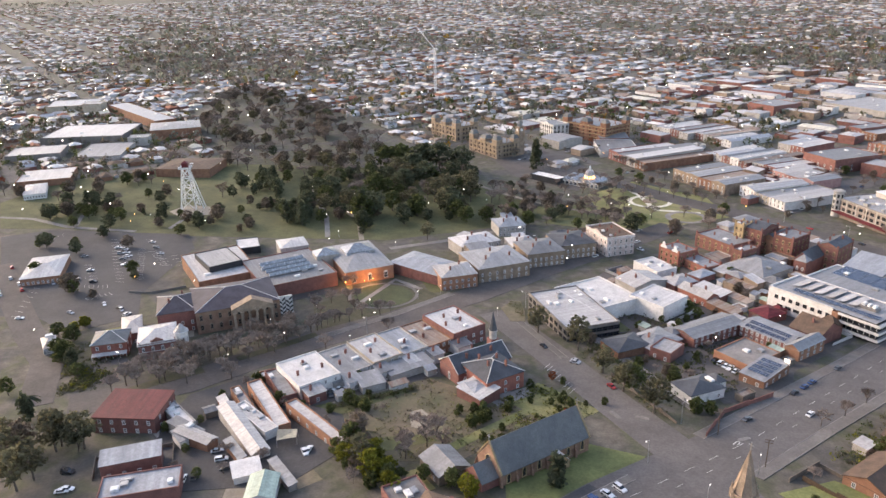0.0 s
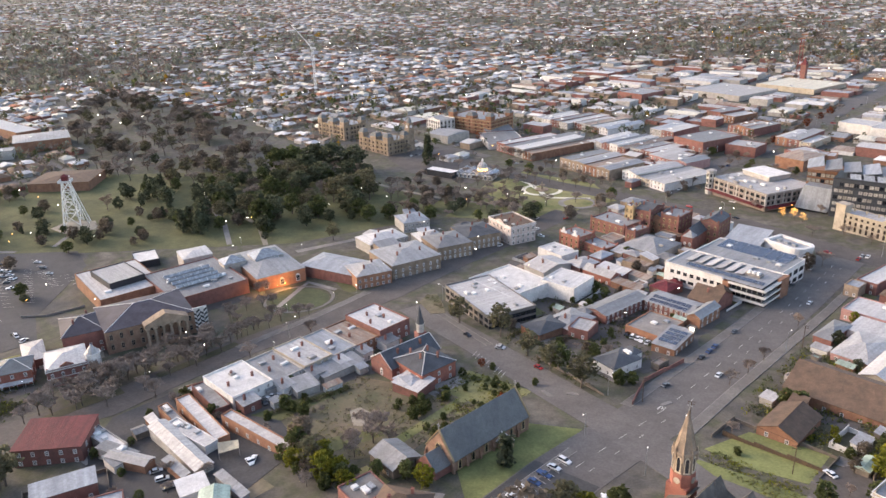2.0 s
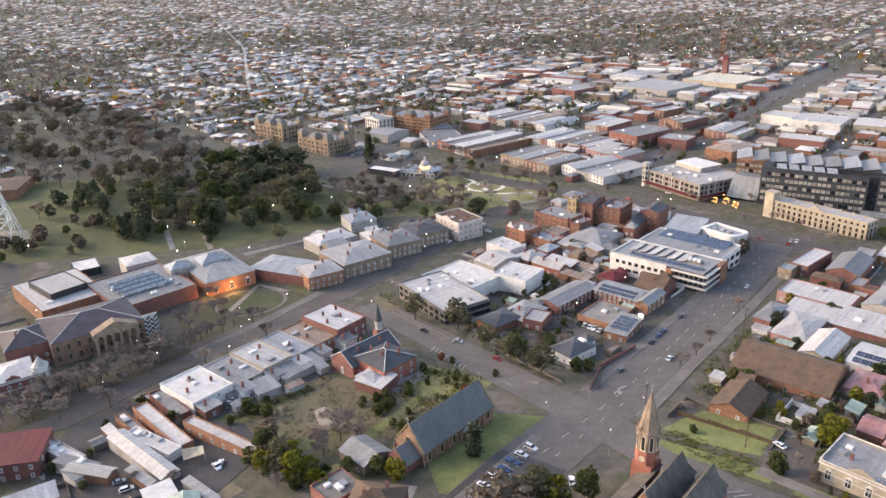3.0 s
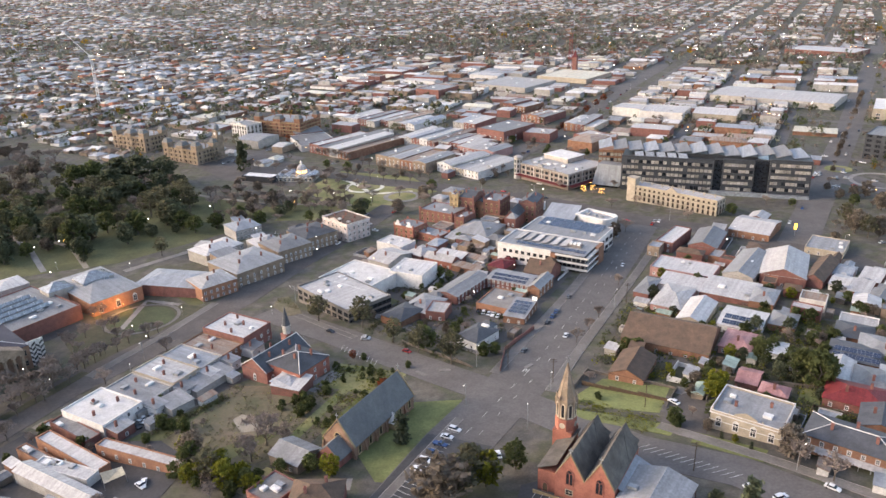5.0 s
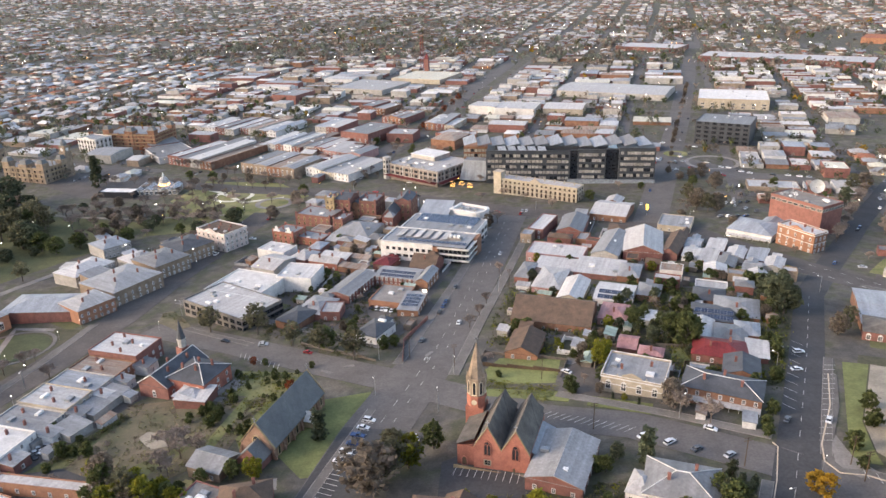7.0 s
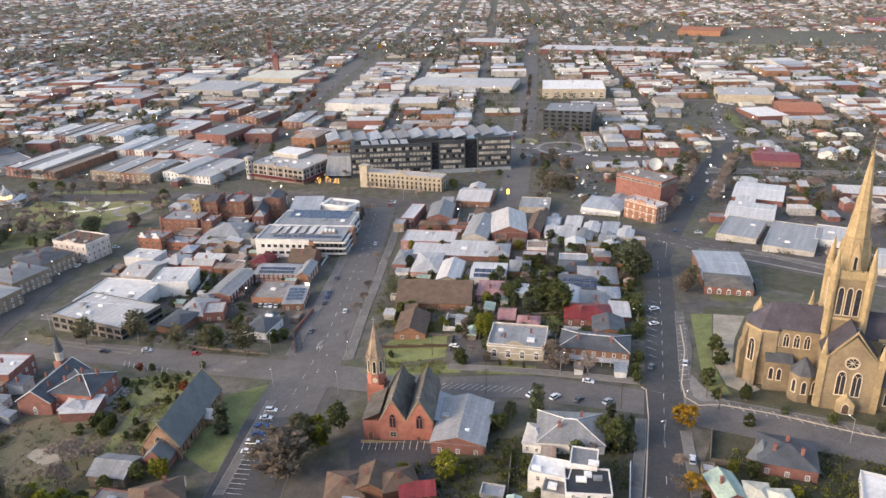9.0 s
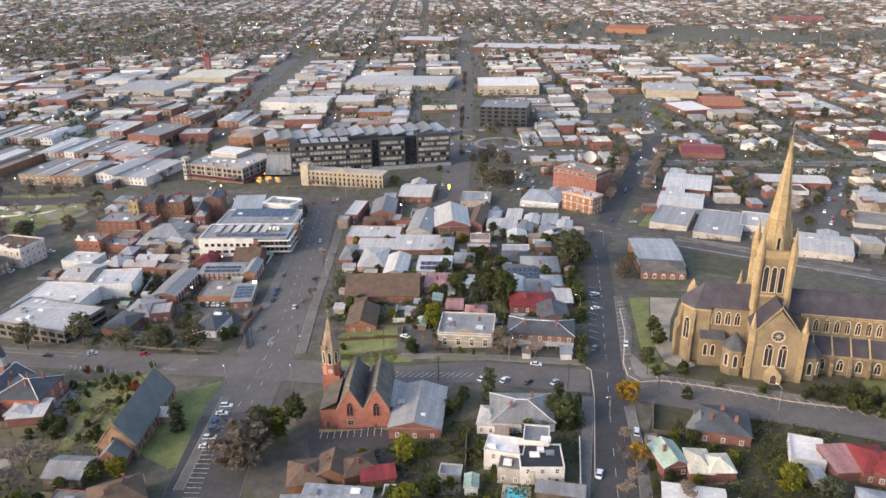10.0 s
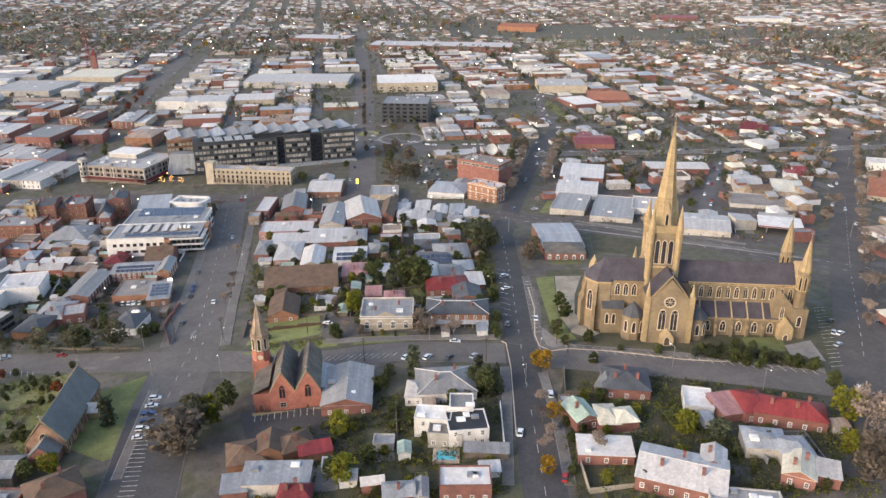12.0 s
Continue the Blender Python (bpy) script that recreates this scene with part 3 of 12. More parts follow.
def panel_mesh(w, d):
    key = (round(w, 1), round(d, 1))
    if key not in PANELS:
        bm = bmesh.new()
        n = max(1, round(w / 1.1))
        xs, zs = [], []
        for k in range(n + 1):
            xs += [-w / 2 + w * k / n - 0.03, -w / 2 + w * k / n + 0.03]
        for k in range(3):
            zs += [-d / 2 + d * k / 2 - 0.03, -d / 2 + d * k / 2 + 0.03]
        panelled(bm, xs, zs, lambda i, j: i % 2 and j % 2, -0.075, -0.06, 0.0)
        bmesh.ops.rotate(bm, verts=bm.verts[:], cent=(0, 0, 0), matrix=Matrix.Rotation(radians(-90), 3, "X"))
        PANELS[key] = solid(bm, "solar_panel", STEEL, SOLAR)
    return PANELS[key]


def verandah(owner, side, w, d, reach=2.6, m=None):
    along = w if side in "fb" else d
    bm = bmesh.new()
    v = [bm.verts.new(c) for c in ((-along / 2, -reach, 2.5), (along / 2, -reach, 2.5), (along / 2, -0.02, 3.1), (-along / 2, -0.02, 3.1))]
    u = [bm.verts.new(p.co + Vector((0, 0, 0.1))) for p in v]
    bm.faces.new(v[::-1])
    bm.faces.new(u)
    for k in range(4):
        bm.faces.new((v[k], v[(k + 1) % 4], u[(k + 1) % 4], u[k]))
    spot = {"f": pose(0, -d / 2, 0), "b": pose(0, d / 2, 0, 0, 0, 180), "r": pose(w / 2, 0, 0, 0, 0, 90), "l": pose(-w / 2, 0, 0, 0, 0, -90)}[side]
    part("verandah_roof", bm, m or TIN, owner).matrix_local = spot
    n = max(2, round(along / 3.2))
    for k in range(n + 1):
        bm = bmesh.new()
        s = -along / 2 + 0.15 + (along - 0.3) * k / n
        box(bm, s - 0.07, -reach + 0.1, -1.5, s + 0.07, -reach + 0.24, 2.5)
        part("post", bm, WHITE_STEEL, owner).matrix_local = spot


# ---- sheets draped over the ground ----
def strip(name, pts, width, lift, material, parent=None, kind="structure", label="", category=""):
    """A ribbon along a line of (x, y), laid on the ground."""
    line = []
    for (x0, y0), (x1, y1) in zip(pts, pts[1:]):
        n = max(1, int(math.hypot(x1 - x0, y1 - y0) / 9))
        line += [(x0 + (x1 - x0) * k / n, y0 + (y1 - y0) * k / n) for k in range(n)]
    line.append(pts[-1])
    bm, rows = bmesh.new(), []
    cols = max(1, int(width / 9))
    for k, (x, y) in enumerate(line):
        a, b = line[max(0, k - 1)], line[min(len(line) - 1, k + 1)]
        t = Vector((b[0] - a[0], b[1] - a[1])).normalized()
        row = []
        for c in range(cols + 1):
            s = width * (c / cols - 0.5)
            px, py = x - t.y * s, y + t.x * s
            row.append(bm.verts.new((px, py, ground(px, py) + lift)))
        rows.append(row)
    for r0, r1 in zip(rows, rows[1:]):
        for c in range(cols):
            bm.faces.new((r0[c + 1], r0[c], r1[c], r1[c + 1]))
    skirt(bm, lift + 0.3)
    ob = new(name, solid(bm, name, material))
    ob.parent = parent
    return tagged(ob, label, category, kind=kind)


def skirt(bm, drop):
    """Edges of a sheet go down into the ground, so that it has a real step."""
    edges = [e for e in bm.edges if e.is_boundary]
    out = bmesh.ops.extrude_edge_only(bm, edges=edges)
    bmesh.ops.translate(bm, verts=[g for g in out["geom"] if isinstance(g, bmesh.types.BMVert)], vec=(0, 0, -drop))


def inside(x, y, ring):
    hit = False
    for (x0, y0), (x1, y1) in zip(ring, ring[1:] + ring[:1]):
        if (y0 > y) != (y1 > y) and x < (x1 - x0) * (y - y0) / (y1 - y0) + x0:
            hit = not hit
    return hit


def patch(name, ring, lift, material, kind="structure", label="", category=""):
    """A many-sided sheet laid on the ground."""
    bm = bmesh.new()
    pts = []
    for (x0, y0), (x1, y1) in zip(ring, ring[1:] + ring[:1]):
        n = max(1, int(math.hypot(x1 - x0, y1 - y0) / 12))
        pts += [(x0 + (x1 - x0) * k / n, y0 + (y1 - y0) * k / n) for k in range(n)]
    f = bm.faces.new([bm.verts.new((x, y, 0)) for x, y in pts])
    if f.normal.z < 0 or sum(x0 * y1 - x1 * y0 for (x0, y0), (x1, y1) in zip(pts, pts[1:] + pts[:1])) < 0:
        f.normal_flip()
    xs, ys = [p[0] for p in pts], [p[1] for p in pts]
    for axis, lo, hi in ((0, min(xs), max(xs)), (1, min(ys), max(ys))):
        s = lo + 14
        while s < hi:
            bmesh.ops.bisect_plane(bm, geom=bm.verts[:] + bm.edges[:] + bm.faces[:], plane_co=(s, s, 0), plane_no=(1 - axis, axis, 0))
            s += 14
    for v in bm.verts:
        v.co.z = ground(v.co.x, v.co.y) + lift
    skirt(bm, lift + 0.3)
    return tagged(new(name, solid(bm, name, material)), label, category, kind=kind)


# ---- the ground: one sheet to the horizon ----
def ground_sheet():
    near = [-640 + 16 * k for k in range(98)]
    xs = [-6400, -4600, -3400, -2600, -2000, -1500, -1150, -860] + near + [1060, 1300, 1600, 2000, 2600, 3400, 4600, 6400]
    ys = [-2400, -1200, -600, -300, -140] + [-60 + 16 * k for k in range(90)] + [1500, 1650, 1850, 2100, 2500, 3000, 3800, 4900, 6400]
    grid = [(x, y, ground(x, y)) for y in ys for x in xs]
    n = len(xs)
    faces = [(j * n + i, j * n + i + 1, (j + 1) * n + i + 1, (j + 1) * n + i) for j in range(len(ys) - 1) for i in range(n - 1)]
    me = bpy.data.meshes.new("ground")
    me.from_pydata(grid, [], faces)
    for f in me.polygons:
        f.use_smooth = True
    return me


def ground_material():
    m = bpy.data.materials.new("town_ground")
    m.use_nodes = True
    nt, nl = m.node_tree.nodes, m.node_tree.links
    bsdf = nt["Principled BSDF"]
    bsdf.inputs["Roughness"].default_value = 0.95
    geo = nt.new("ShaderNodeNewGeometry")
    plots, spots, grain = (nt.new("ShaderNodeTexNoise") for _ in range(3))
    for node, s, det in ((plots, 0.05, 5), (spots, 0.22, 5), (grain, 1.3, 4)):
        node.inputs["Scale"].default_value, node.inputs["Detail"].default_value = s, det
        nl.new(geo.outputs["Position"], node.inputs["Vector"])
    ramp = nt.new("ShaderNodeValToRGB")
    stops = ((0.34, (0.062, 0.057, 0.052)), (0.44, (0.080, 0.072, 0.058)), (0.52, (0.060, 0.062, 0.034)), (0.60, (0.072, 0.064, 0.050)), (0.70, (0.118, 0.102, 0.082)))
    for k, (p, c) in enumerate(stops):
        e = ramp.color_ramp.elements[k] if k < 2 else ramp.color_ramp.elements.new(p)
        e.position, e.color = p, (*c, 1)
    nl.new(plots.outputs[0], ramp.inputs[0])
    mix = nt.new("ShaderNodeMix")
    mix.data_type, mix.blend_type = "RGBA", "OVERLAY"
    mix.inputs[0].default_value = 0.75
    nl.new(ramp.outputs[0], mix.inputs[6])
    nl.new(spots.outputs[0], mix.inputs[7])
    mix2 = nt.new("ShaderNodeMix")
    mix2.data_type, mix2.blend_type = "RGBA", "OVERLAY"
    mix2.inputs[0].default_value = 0.5
    nl.new(mix.outputs[2], mix2.inputs[6])
    nl.new(grain.outputs[0], mix2.inputs[7])
    nl.new(mix2.outputs[2], bsdf.inputs["Base Color"])
    return m


earth = new("ground", ground_sheet())
earth.data.materials.append(ground_material())
tagged(earth, "patchy town ground of yards, thin grass and bare earth", "ground", kind="structure")

ROADS = []


def road(name, pts, width, lift=0.10, material=None, label="grey asphalt street with worn lane markings", walks=True):
    ROADS.append((pts, width))
    ob = strip(name, pts, width, lift, material or ASPHALT, label=label, category="road")
    return ob


def near_road(x, y, gap):
    for pts, width in ROADS:
        for (x0, y0), (x1, y1) in zip(pts, pts[1:]):
            dx, dy = x1 - x0, y1 - y0
            s = max(0.0, min(1.0, ((x - x0) * dx + (y - y0) * dy) / (dx * dx + dy * dy + 1e-9)))
            if math.hypot(x - x0 - s * dx, y - y0 - s * dy) < width / 2 + gap:
                return True
    return False


def near_building(x, y, gap):
    for bx, by, rot, w, d in FOOTPRINTS:
        dx, dy = x - bx, y - by
        if abs(dx) + abs(dy) > w + d + 2 * gap:
            continue
        c, s = math.cos(radians(rot)), math.sin(radians(rot))
        if abs(c * dx + s * dy) < w / 2 + gap and abs(-s * dx + c * dy) < d / 2 + gap:
            return True
    return False


def railway(name, pts, width):
    """A ballasted corridor with pairs of steel rails."""
    ROADS.append((pts, width))
    bed = strip(name, pts, width, 0.12, BALLAST, label="dark ballasted railway corridor with several tracks", category="railway")
    for off in [(k - 1.5) * width / 5 for k in range(4)]:
        for gauge in (-0.75, 0.75):
            line = []
            for k, (x, y) in enumerate(pts):
                a, b = pts[max(0, k - 1)], pts[min(len(pts) - 1, k + 1)]
                t = Vector((b[0] - a[0], b[1] - a[1])).normalized()
                line.append((x - t.y * (off + gauge), y + t.x * (off + gauge)))
            strip("rail", line, 0.16, 0.32, STEEL, parent=bed, kind="")


# ---- churches ----
def outline(w, h, n=5):
    """A pointed arch, from the lower right round to the lower left."""
    s = h - w * 0.85
    right = [(w / 2 * math.cos(k * math.pi / 2 / n), s + w * 0.85 * math.sin(k * math.pi / 2 / n)) for k in range(n)]
    return [(w / 2, 0)] + right + [(0, h)] + [(-x, z) for x, z in right[::-1]] + [(-w / 2, 0)]


LANCETS = {}


def lancet(w, h, frame_mat, glass=None, lights=2):
    key = (round(w, 2), round(h, 2), frame_mat.name, lights)
    if key in LANCETS:
        return LANCETS[key]
    bm = bmesh.new()
    ring, big = outline(w, h), outline(w + 0.5, h + 0.3)
    a = [bm.verts.new((x, -0.22, z)) for x, z in big]
    b = [bm.verts.new((x, -0.22, z)) for x, z in ring]
    c = [bm.verts.new((x, 0.06, z)) for x, z in big]
    d = [bm.verts.new((x, -0.04, z)) for x, z in ring]
    n = len(ring)
    for k in range(n - 1):
        bm.faces.new((a[k], a[k + 1], b[k + 1], b[k]))
        bm.faces.new((c[k], c[k + 1], a[k + 1], a[k]))
        bm.faces.new((b[k], b[k + 1], d[k + 1], d[k]))
    bm.faces.new(d).material_index = 1
    box(bm, -w / 2 - 0.35, -0.34, -0.22, w / 2 + 0.35, 0.05, -0.001)
    for k in range(1, lights):
        x = -w / 2 + w * k / lights
        box(bm, x - 0.09, -0.16, 0.001, x + 0.09, -0.05, h - w * 0.75)
    if lights > 1:
        for s in (-1, 1):
            rod(bm, (s * w / 4, -0.1, h - w * 0.45), (0, -0.1, h - w * 0.75), 0.08, n=4)
            rod(bm, (s * w / 4, -0.1, h - w * 0.45), (s * w / 2, -0.1, h - w * 0.8), 0.08, n=4)
    bmesh.ops.recalc_face_normals(bm, faces=[f for f in bm.faces if f.material_index == 0])
    LANCETS[key] = solid(bm, "window", frame_mat, glass or LEAD_GLASS)
    return LANCETS[key]


def put(owner, mesh, name, x, y, z, turn=0.0, label=""):
    ob = part(name, mesh, None, owner, label)
    ob.matrix_local = pose(x, y, z, 0, 0, turn)
    return ob


def gable_block(bm, x0, y0, x1, y1, z0, eave, apex, along_x):
    if along_x:
        m = (y0 + y1) / 2
        ends = [[bm.verts.new((x, a, z)) for a, z in ((y0, z0), (y1, z0), (y1, eave), (m, apex), (y0, eave))] for x in (x0, x1)]
    else:
        m = (x0 + x1) / 2
        ends = [[bm.verts.new((a, y, z)) for a, z in ((x1, z0), (x0, z0), (x0, eave), (m, apex), (x1, eave))] for y in (y0, y1)]
    bm.faces.new(ends[0][::-1])
    bm.faces.new(ends[1])
    for k in range(5):
        bm.faces.new((ends[0][k], ends[0][(k + 1) % 5], ends[1][(k + 1) % 5], ends[1][k]))


def slopes(bm, x0, y0, x1, y1, eave, apex, along_x, t=0.3, lip=0.25):
    """Two roof slabs with thickness."""
    if along_x:
        m, half = (y0 + y1) / 2, (y1 - y0) / 2
        for s in (-1, 1):
            drop = (apex - eave) * lip / half
            q = [(x0, m + s * (half + lip), eave - drop), (x1, m + s * (half + lip), eave - drop), (x1, m, apex), (x0, m, apex)]
            slab(bm, q, t)
    else:
        m, half = (x0 + x1) / 2, (x1 - x0) / 2
        for s in (-1, 1):
            drop = (apex - eave) * lip / half
            q = [(m + s * (half + lip), y0, eave - drop), (m + s * (half + lip), y1, eave - drop), (m, y1, apex), (m, y0, apex)]
            slab(bm, q, t)


def slab(bm, quad, t):
    low = [bm.verts.new(c) for c in quad]
    top = [bm.verts.new((x, y, z + t)) for x, y, z in quad]
    n = len(quad)
    faces = [bm.faces.new(low[::-1]), bm.faces.new(top)] + [bm.faces.new((low[k], low[(k + 1) % n], top[(k + 1) % n], top[k])) for k in range(n)]
    bmesh.ops.recalc_face_normals(bm, faces=faces)


def pinnacle_mesh(w, h, tip, m):
    bm = bmesh.new()
    prism(bm, [(-w / 2, -w / 2), (w / 2, -w / 2), (w / 2, w / 2), (-w / 2, w / 2)], 0, h)
    prism(bm, [(-w * 0.6, -w * 0.6), (w * 0.6, -w * 0.6), (w * 0.6, w * 0.6), (-w * 0.6, w * 0.6)], h + 0.001, h + 0.25)
    cone(bm, circle(w * 0.55, 8), h + 0.251, (0, 0, h + tip))
    return solid(bm, "pinnacle", m)


def buttress_mesh(w, d, h, m):
    """A stepped buttress that leans back against its wall, which lies at y = 0."""
    bm = bmesh.new()
    for x in (1,):
        side = [(-d, -2.0), (0.1, -2.0), (0.1, h), (0, h), (-d * 0.45, h * 0.82), (-d * 0.45, h * 0.62), (-d, h * 0.5)]
        a = [bm.verts.new((-w / 2, y, z)) for y, z in side]
        b = [bm.verts.new((w / 2, y, z)) for y, z in side]
        n = len(side)
        bm.faces.new(a)
        bm.faces.new(b[::-1])
        for k in range(n):
            bm.faces.new((a[(k + 1) % n], a[k], b[k], b[(k + 1) % n]))
    bmesh.ops.recalc_face_normals(bm, faces=bm.faces[:])
    return solid(bm, "buttress", m)


def cross_mesh(h, m):
    bm = bmesh.new()
    box(bm, -0.1, -0.1, 0, 0.1, 0.1, h)
    box(bm, -h * 0.28, -0.09, h * 0.6, h * 0.28, 0.09, h * 0.7)
    return solid(bm, "cross", m)


def cathedral(x, y, rot, z):
    """A gothic cathedral: nave along x, crossing tower and spire, two west towers at the +x end."""
    c = thing("cathedral", x, y, rot, "golden sandstone gothic cathedral with a tall spire and dark slate roofs", "cathedral", z=z)
    FOOTPRINTS.append((x - 4, y, rot, 96, 42))
    G, S, R = SANDSTONE, SANDSTONE_DARK, SLATE_PURPLE
    # nave and chancel
    bm = bmesh.new()
    gable_block(bm, -42, -6.2, 36, 6.2, -3, 20.4, 27.2, True)
    part("nave_wall", bm, G, c)
    for x0, x1 in ((-42, -25.6), (-13.4, 35.2)):
        bm = bmesh.new()
        slopes(bm, x0, -6.2, x1, 6.2, 20.6, 27.4, True)
        rod(bm, (x0, 0, 27.75), (x1, 0, 27.75), 0.18, n=6)
        part("nave_roof", bm, R, c)
    bm = bmesh.new()
    for s in (-1, 1):
        box(bm, -8.6, s * 6.2 - 0.25, 20.0, 35.4, s * 6.2 + 0.25, 21.0)
    part("nave_parapet", bm, S, c)
    # aisles
    for s in (-1, 1):
        bm = bmesh.new()
        box(bm, -9, min(s * 6.3, s * 11.2), -3, 33, max(s * 6.3, s * 11.2), 7.8)
        part("aisle_wall", bm, G, c)
        bm = bmesh.new()
        slab(bm, [(-9, s * 11.5, 7.7), (32, s * 11.5, 7.7), (32, s * 6.25, 12.6), (-9, s * 6.25, 12.6)], 0.3)
        part("aisle_roof", bm, R, c)
        bm = bmesh.new()
        box(bm, -9, s * 11.2 - 0.3, 7.3, 33, s * 11.2 + 0.3, 8.1)
        part("aisle_cornice", bm, S, c)
        rib = bmesh.new()
        slab(rib, [(-0.25, s * 11.6, 7.9), (0.25, s * 11.6, 7.9), (0.25, s * 6.25, 13.0), (-0.25, s * 6.25, 13.0)], 0.45)
        rib = solid(rib, "flying_rib", S)
        turn = 0 if s < 0 else 180
        for k in range(7):
            px = -6.5 + 6.1 * k
            put(c, rib, "flying_rib", px - 3.0, 0, 0)
            if k < 6:
                put(c, CATH_B, "buttress", px + 3.1, s * 11.2, 0, turn)
                put(c, lancet(2.0, 4.2, TRACERY), "window", px, s * 11.24, 2.2, turn)
        for k in range(12):
            put(c, lancet(1.5, 4.6, TRACERY), "window", -6.6 + 3.45 * k, s * 6.24, 14.6, turn)
        for k in range(4):
            put(c, lancet(1.7, 4.8, TRACERY), "window", -39.5 + 3.3 * k, s * 6.24, 14.0, turn)
        for k in range(7):
            put(c, CATH_C, "cornice_block", -7.6 + 6.9 * k, s * 6.2, 13.0, turn)
    # transept
    bm = bmesh.new()
    gable_block(bm, -26, -19.2, -9.6, 19.2, -4, 17.6, 27.0, False)
    part("transept_wall", bm, G, c)
    bm = bmesh.new()
    for y0, y1 in ((-18.6, -6.4), (6.4, 18.6)):
        slopes(bm, -26, y0, -9.6, y1, 17.8, 27.2, False)
    part("transept_roof", bm, R, c)
    for s in (-1, 1):
        turn = 0 if s < 0 else 180
        bm = bmesh.new()
        for a in (-1, 1):
            slab(bm, [(-17.8 + a * 8.5, s * 19.5, 17.2), (-17.8 + a * 8.5, s * 18.7, 17.2), (-17.8, s * 18.7, 28.2), (-17.8, s * 19.5, 28.2)], 0.6)
        part("gable_coping", bm, S, c)
        put(c, CATH_X, "cross", -17.8, s * 19.1, 28.6)
        for k in (-1, 1):
            put(c, lancet(2.5, 8.6, TRACERY), "window", -17.8 + 2.3 * k, s * 19.25, 5.6, turn)
        rose = bmesh.new()
        ring = circle(2.3, 20)
        a = [rose.verts.new((p, -0.28, q)) for p, q in ring]
        b = [rose.verts.new((p * 0.78, -0.28, q * 0.78)) for p, q in ring]
        d = [rose.verts.new((p, 0.06, q)) for p, q in ring]
        e = [rose.verts.new((p * 0.78, -0.05, q * 0.78)) for p, q in ring]
        for k in range(20):
            j = (k + 1) % 20
            rose.faces.new((a[k], a[j], b[j], b[k]))
            rose.faces.new((d[k], d[j], a[j], a[k]))
            rose.faces.new((b[k], b[j], e[j], e[k]))
        rose.faces.new(e).material_index = 1
        for k in range(8):
            t = k * math.pi / 4
            rod(rose, (0, -0.14, 0), (1.8 * math.cos(t), -0.14, 1.8 * math.sin(t)), 0.11, n=4)
        bmesh.ops.recalc_face_normals(rose, faces=[f for f in rose.faces if f.material_index == 0])
        put(c, solid(rose, "rose_window", TRACERY, LEAD_GLASS), "rose_window", -17.8, s * 19.25, 17.6, turn)
        porch = bmesh.new()
        gable_block(porch, -2.6, -2.4, 2.6, 0.2, -3, 3.6, 6.4, False)
        put(c, solid(porch, "porch", S), "porch", -17.8, s * 19.2, 0, turn)
        put(c, lancet(2.0, 3.6, TRACERY, TIMBER, 1), "door", -17.8, s * 21.64, 0, turn)
        for k in (-1, 1):
            put(c, CATH_P, "pinnacle", -17.8 + k * 8.4, s * 18.6, 0)
        # side chapels beside the transept
        for k, r in ((-30.2, 4.4), (-5.6, 4.2)):
            bm = bmesh.new()
            prism(bm, circle(r, 8, k, s * 13.2, math.pi / 8), -3, 9.2)
            part("chapel_wall", bm, G, c)
            bm = bmesh.new()
            cone(bm, circle(r + 0.35, 8, k, s * 13.2, math.pi / 8), 9.22, (k, s * 13.2 - s * 1.0, 14.2))
            part("chapel_roof", bm, SLATE, c)
            for t in (-1, 0, 1):
                ang = (-math.pi / 2 if s < 0 else math.pi / 2) + t * math.pi / 4
                rr = r * math.cos(math.pi / 8) + 0.05
                put(c, lancet(1.3, 4.6, TRACERY, lights=1), "window", k + rr * math.cos(ang), s * 13.2 + rr * math.sin(ang), 2.6, math.degrees(ang) + 90)
        bm = bmesh.new()
        box(bm, -42, min(s * 6.3, s * 10.4), -3, -33.6, max(s * 6.3, s * 10.4), 9.4)
        part("vestry_wall", bm, G, c)
        bm = bmesh.new()
        slab(bm, [(-42.3, s * 10.7, 9.42), (-33.4, s * 10.7, 9.42), (-33.4, s * 6.25, 11.2), (-42.3, s * 6.25, 11.2)], 0.25)
        part("vestry_roof", bm, SLATE, c)
        for k in (-40, -37.4):
            put(c, lancet(1.2, 4.4, TRACERY, lights=1), "window", k, s * 10.45, 2.8, turn)
    # apse
    bm = bmesh.new()
    prism(bm, circle(7.4, 8, -41.9, 0, math.pi / 8), -3, 19.8)
    part("apse_wall", bm, G, c)
    bm = bmesh.new()
    cone(bm, circle(7.9, 8, -41.9, 0, math.pi / 8), 19.82, (-41.5, 0, 27.4))
    part("apse_roof", bm, R, c)
    bm = bmesh.new()
    prism(bm, circle(7.75, 8, -41.9, 0, math.pi / 8), 19.0, 19.81)
    part("apse_cornice", bm, S, c)
    for k in range(3, 6):
        ang = k * math.pi / 4
        rr = 7.4 * math.cos(math.pi / 8) + 0.04
        put(c, lancet(2.4, 8.5, TRACERY), "window", -41.9 + rr * math.cos(ang), rr * math.sin(ang), 6.4, math.degrees(ang) + 90)
    for k in range(2, 7):
        ang = (k - 0.5) * math.pi / 4
        put(c, CATH_T, "buttress", -41.9 + 7.3 * math.cos(ang), 7.3 * math.sin(ang), 0, math.degrees(ang) + 90)
    bm = bmesh.new()
    gable_block(bm, -46.6, 3.0, -42.8, 9.0, 10, 21, 25, False)
    part("stair_gable", bm, S, c)
    # crossing tower
    tx = -19.5
    bm = bmesh.new()
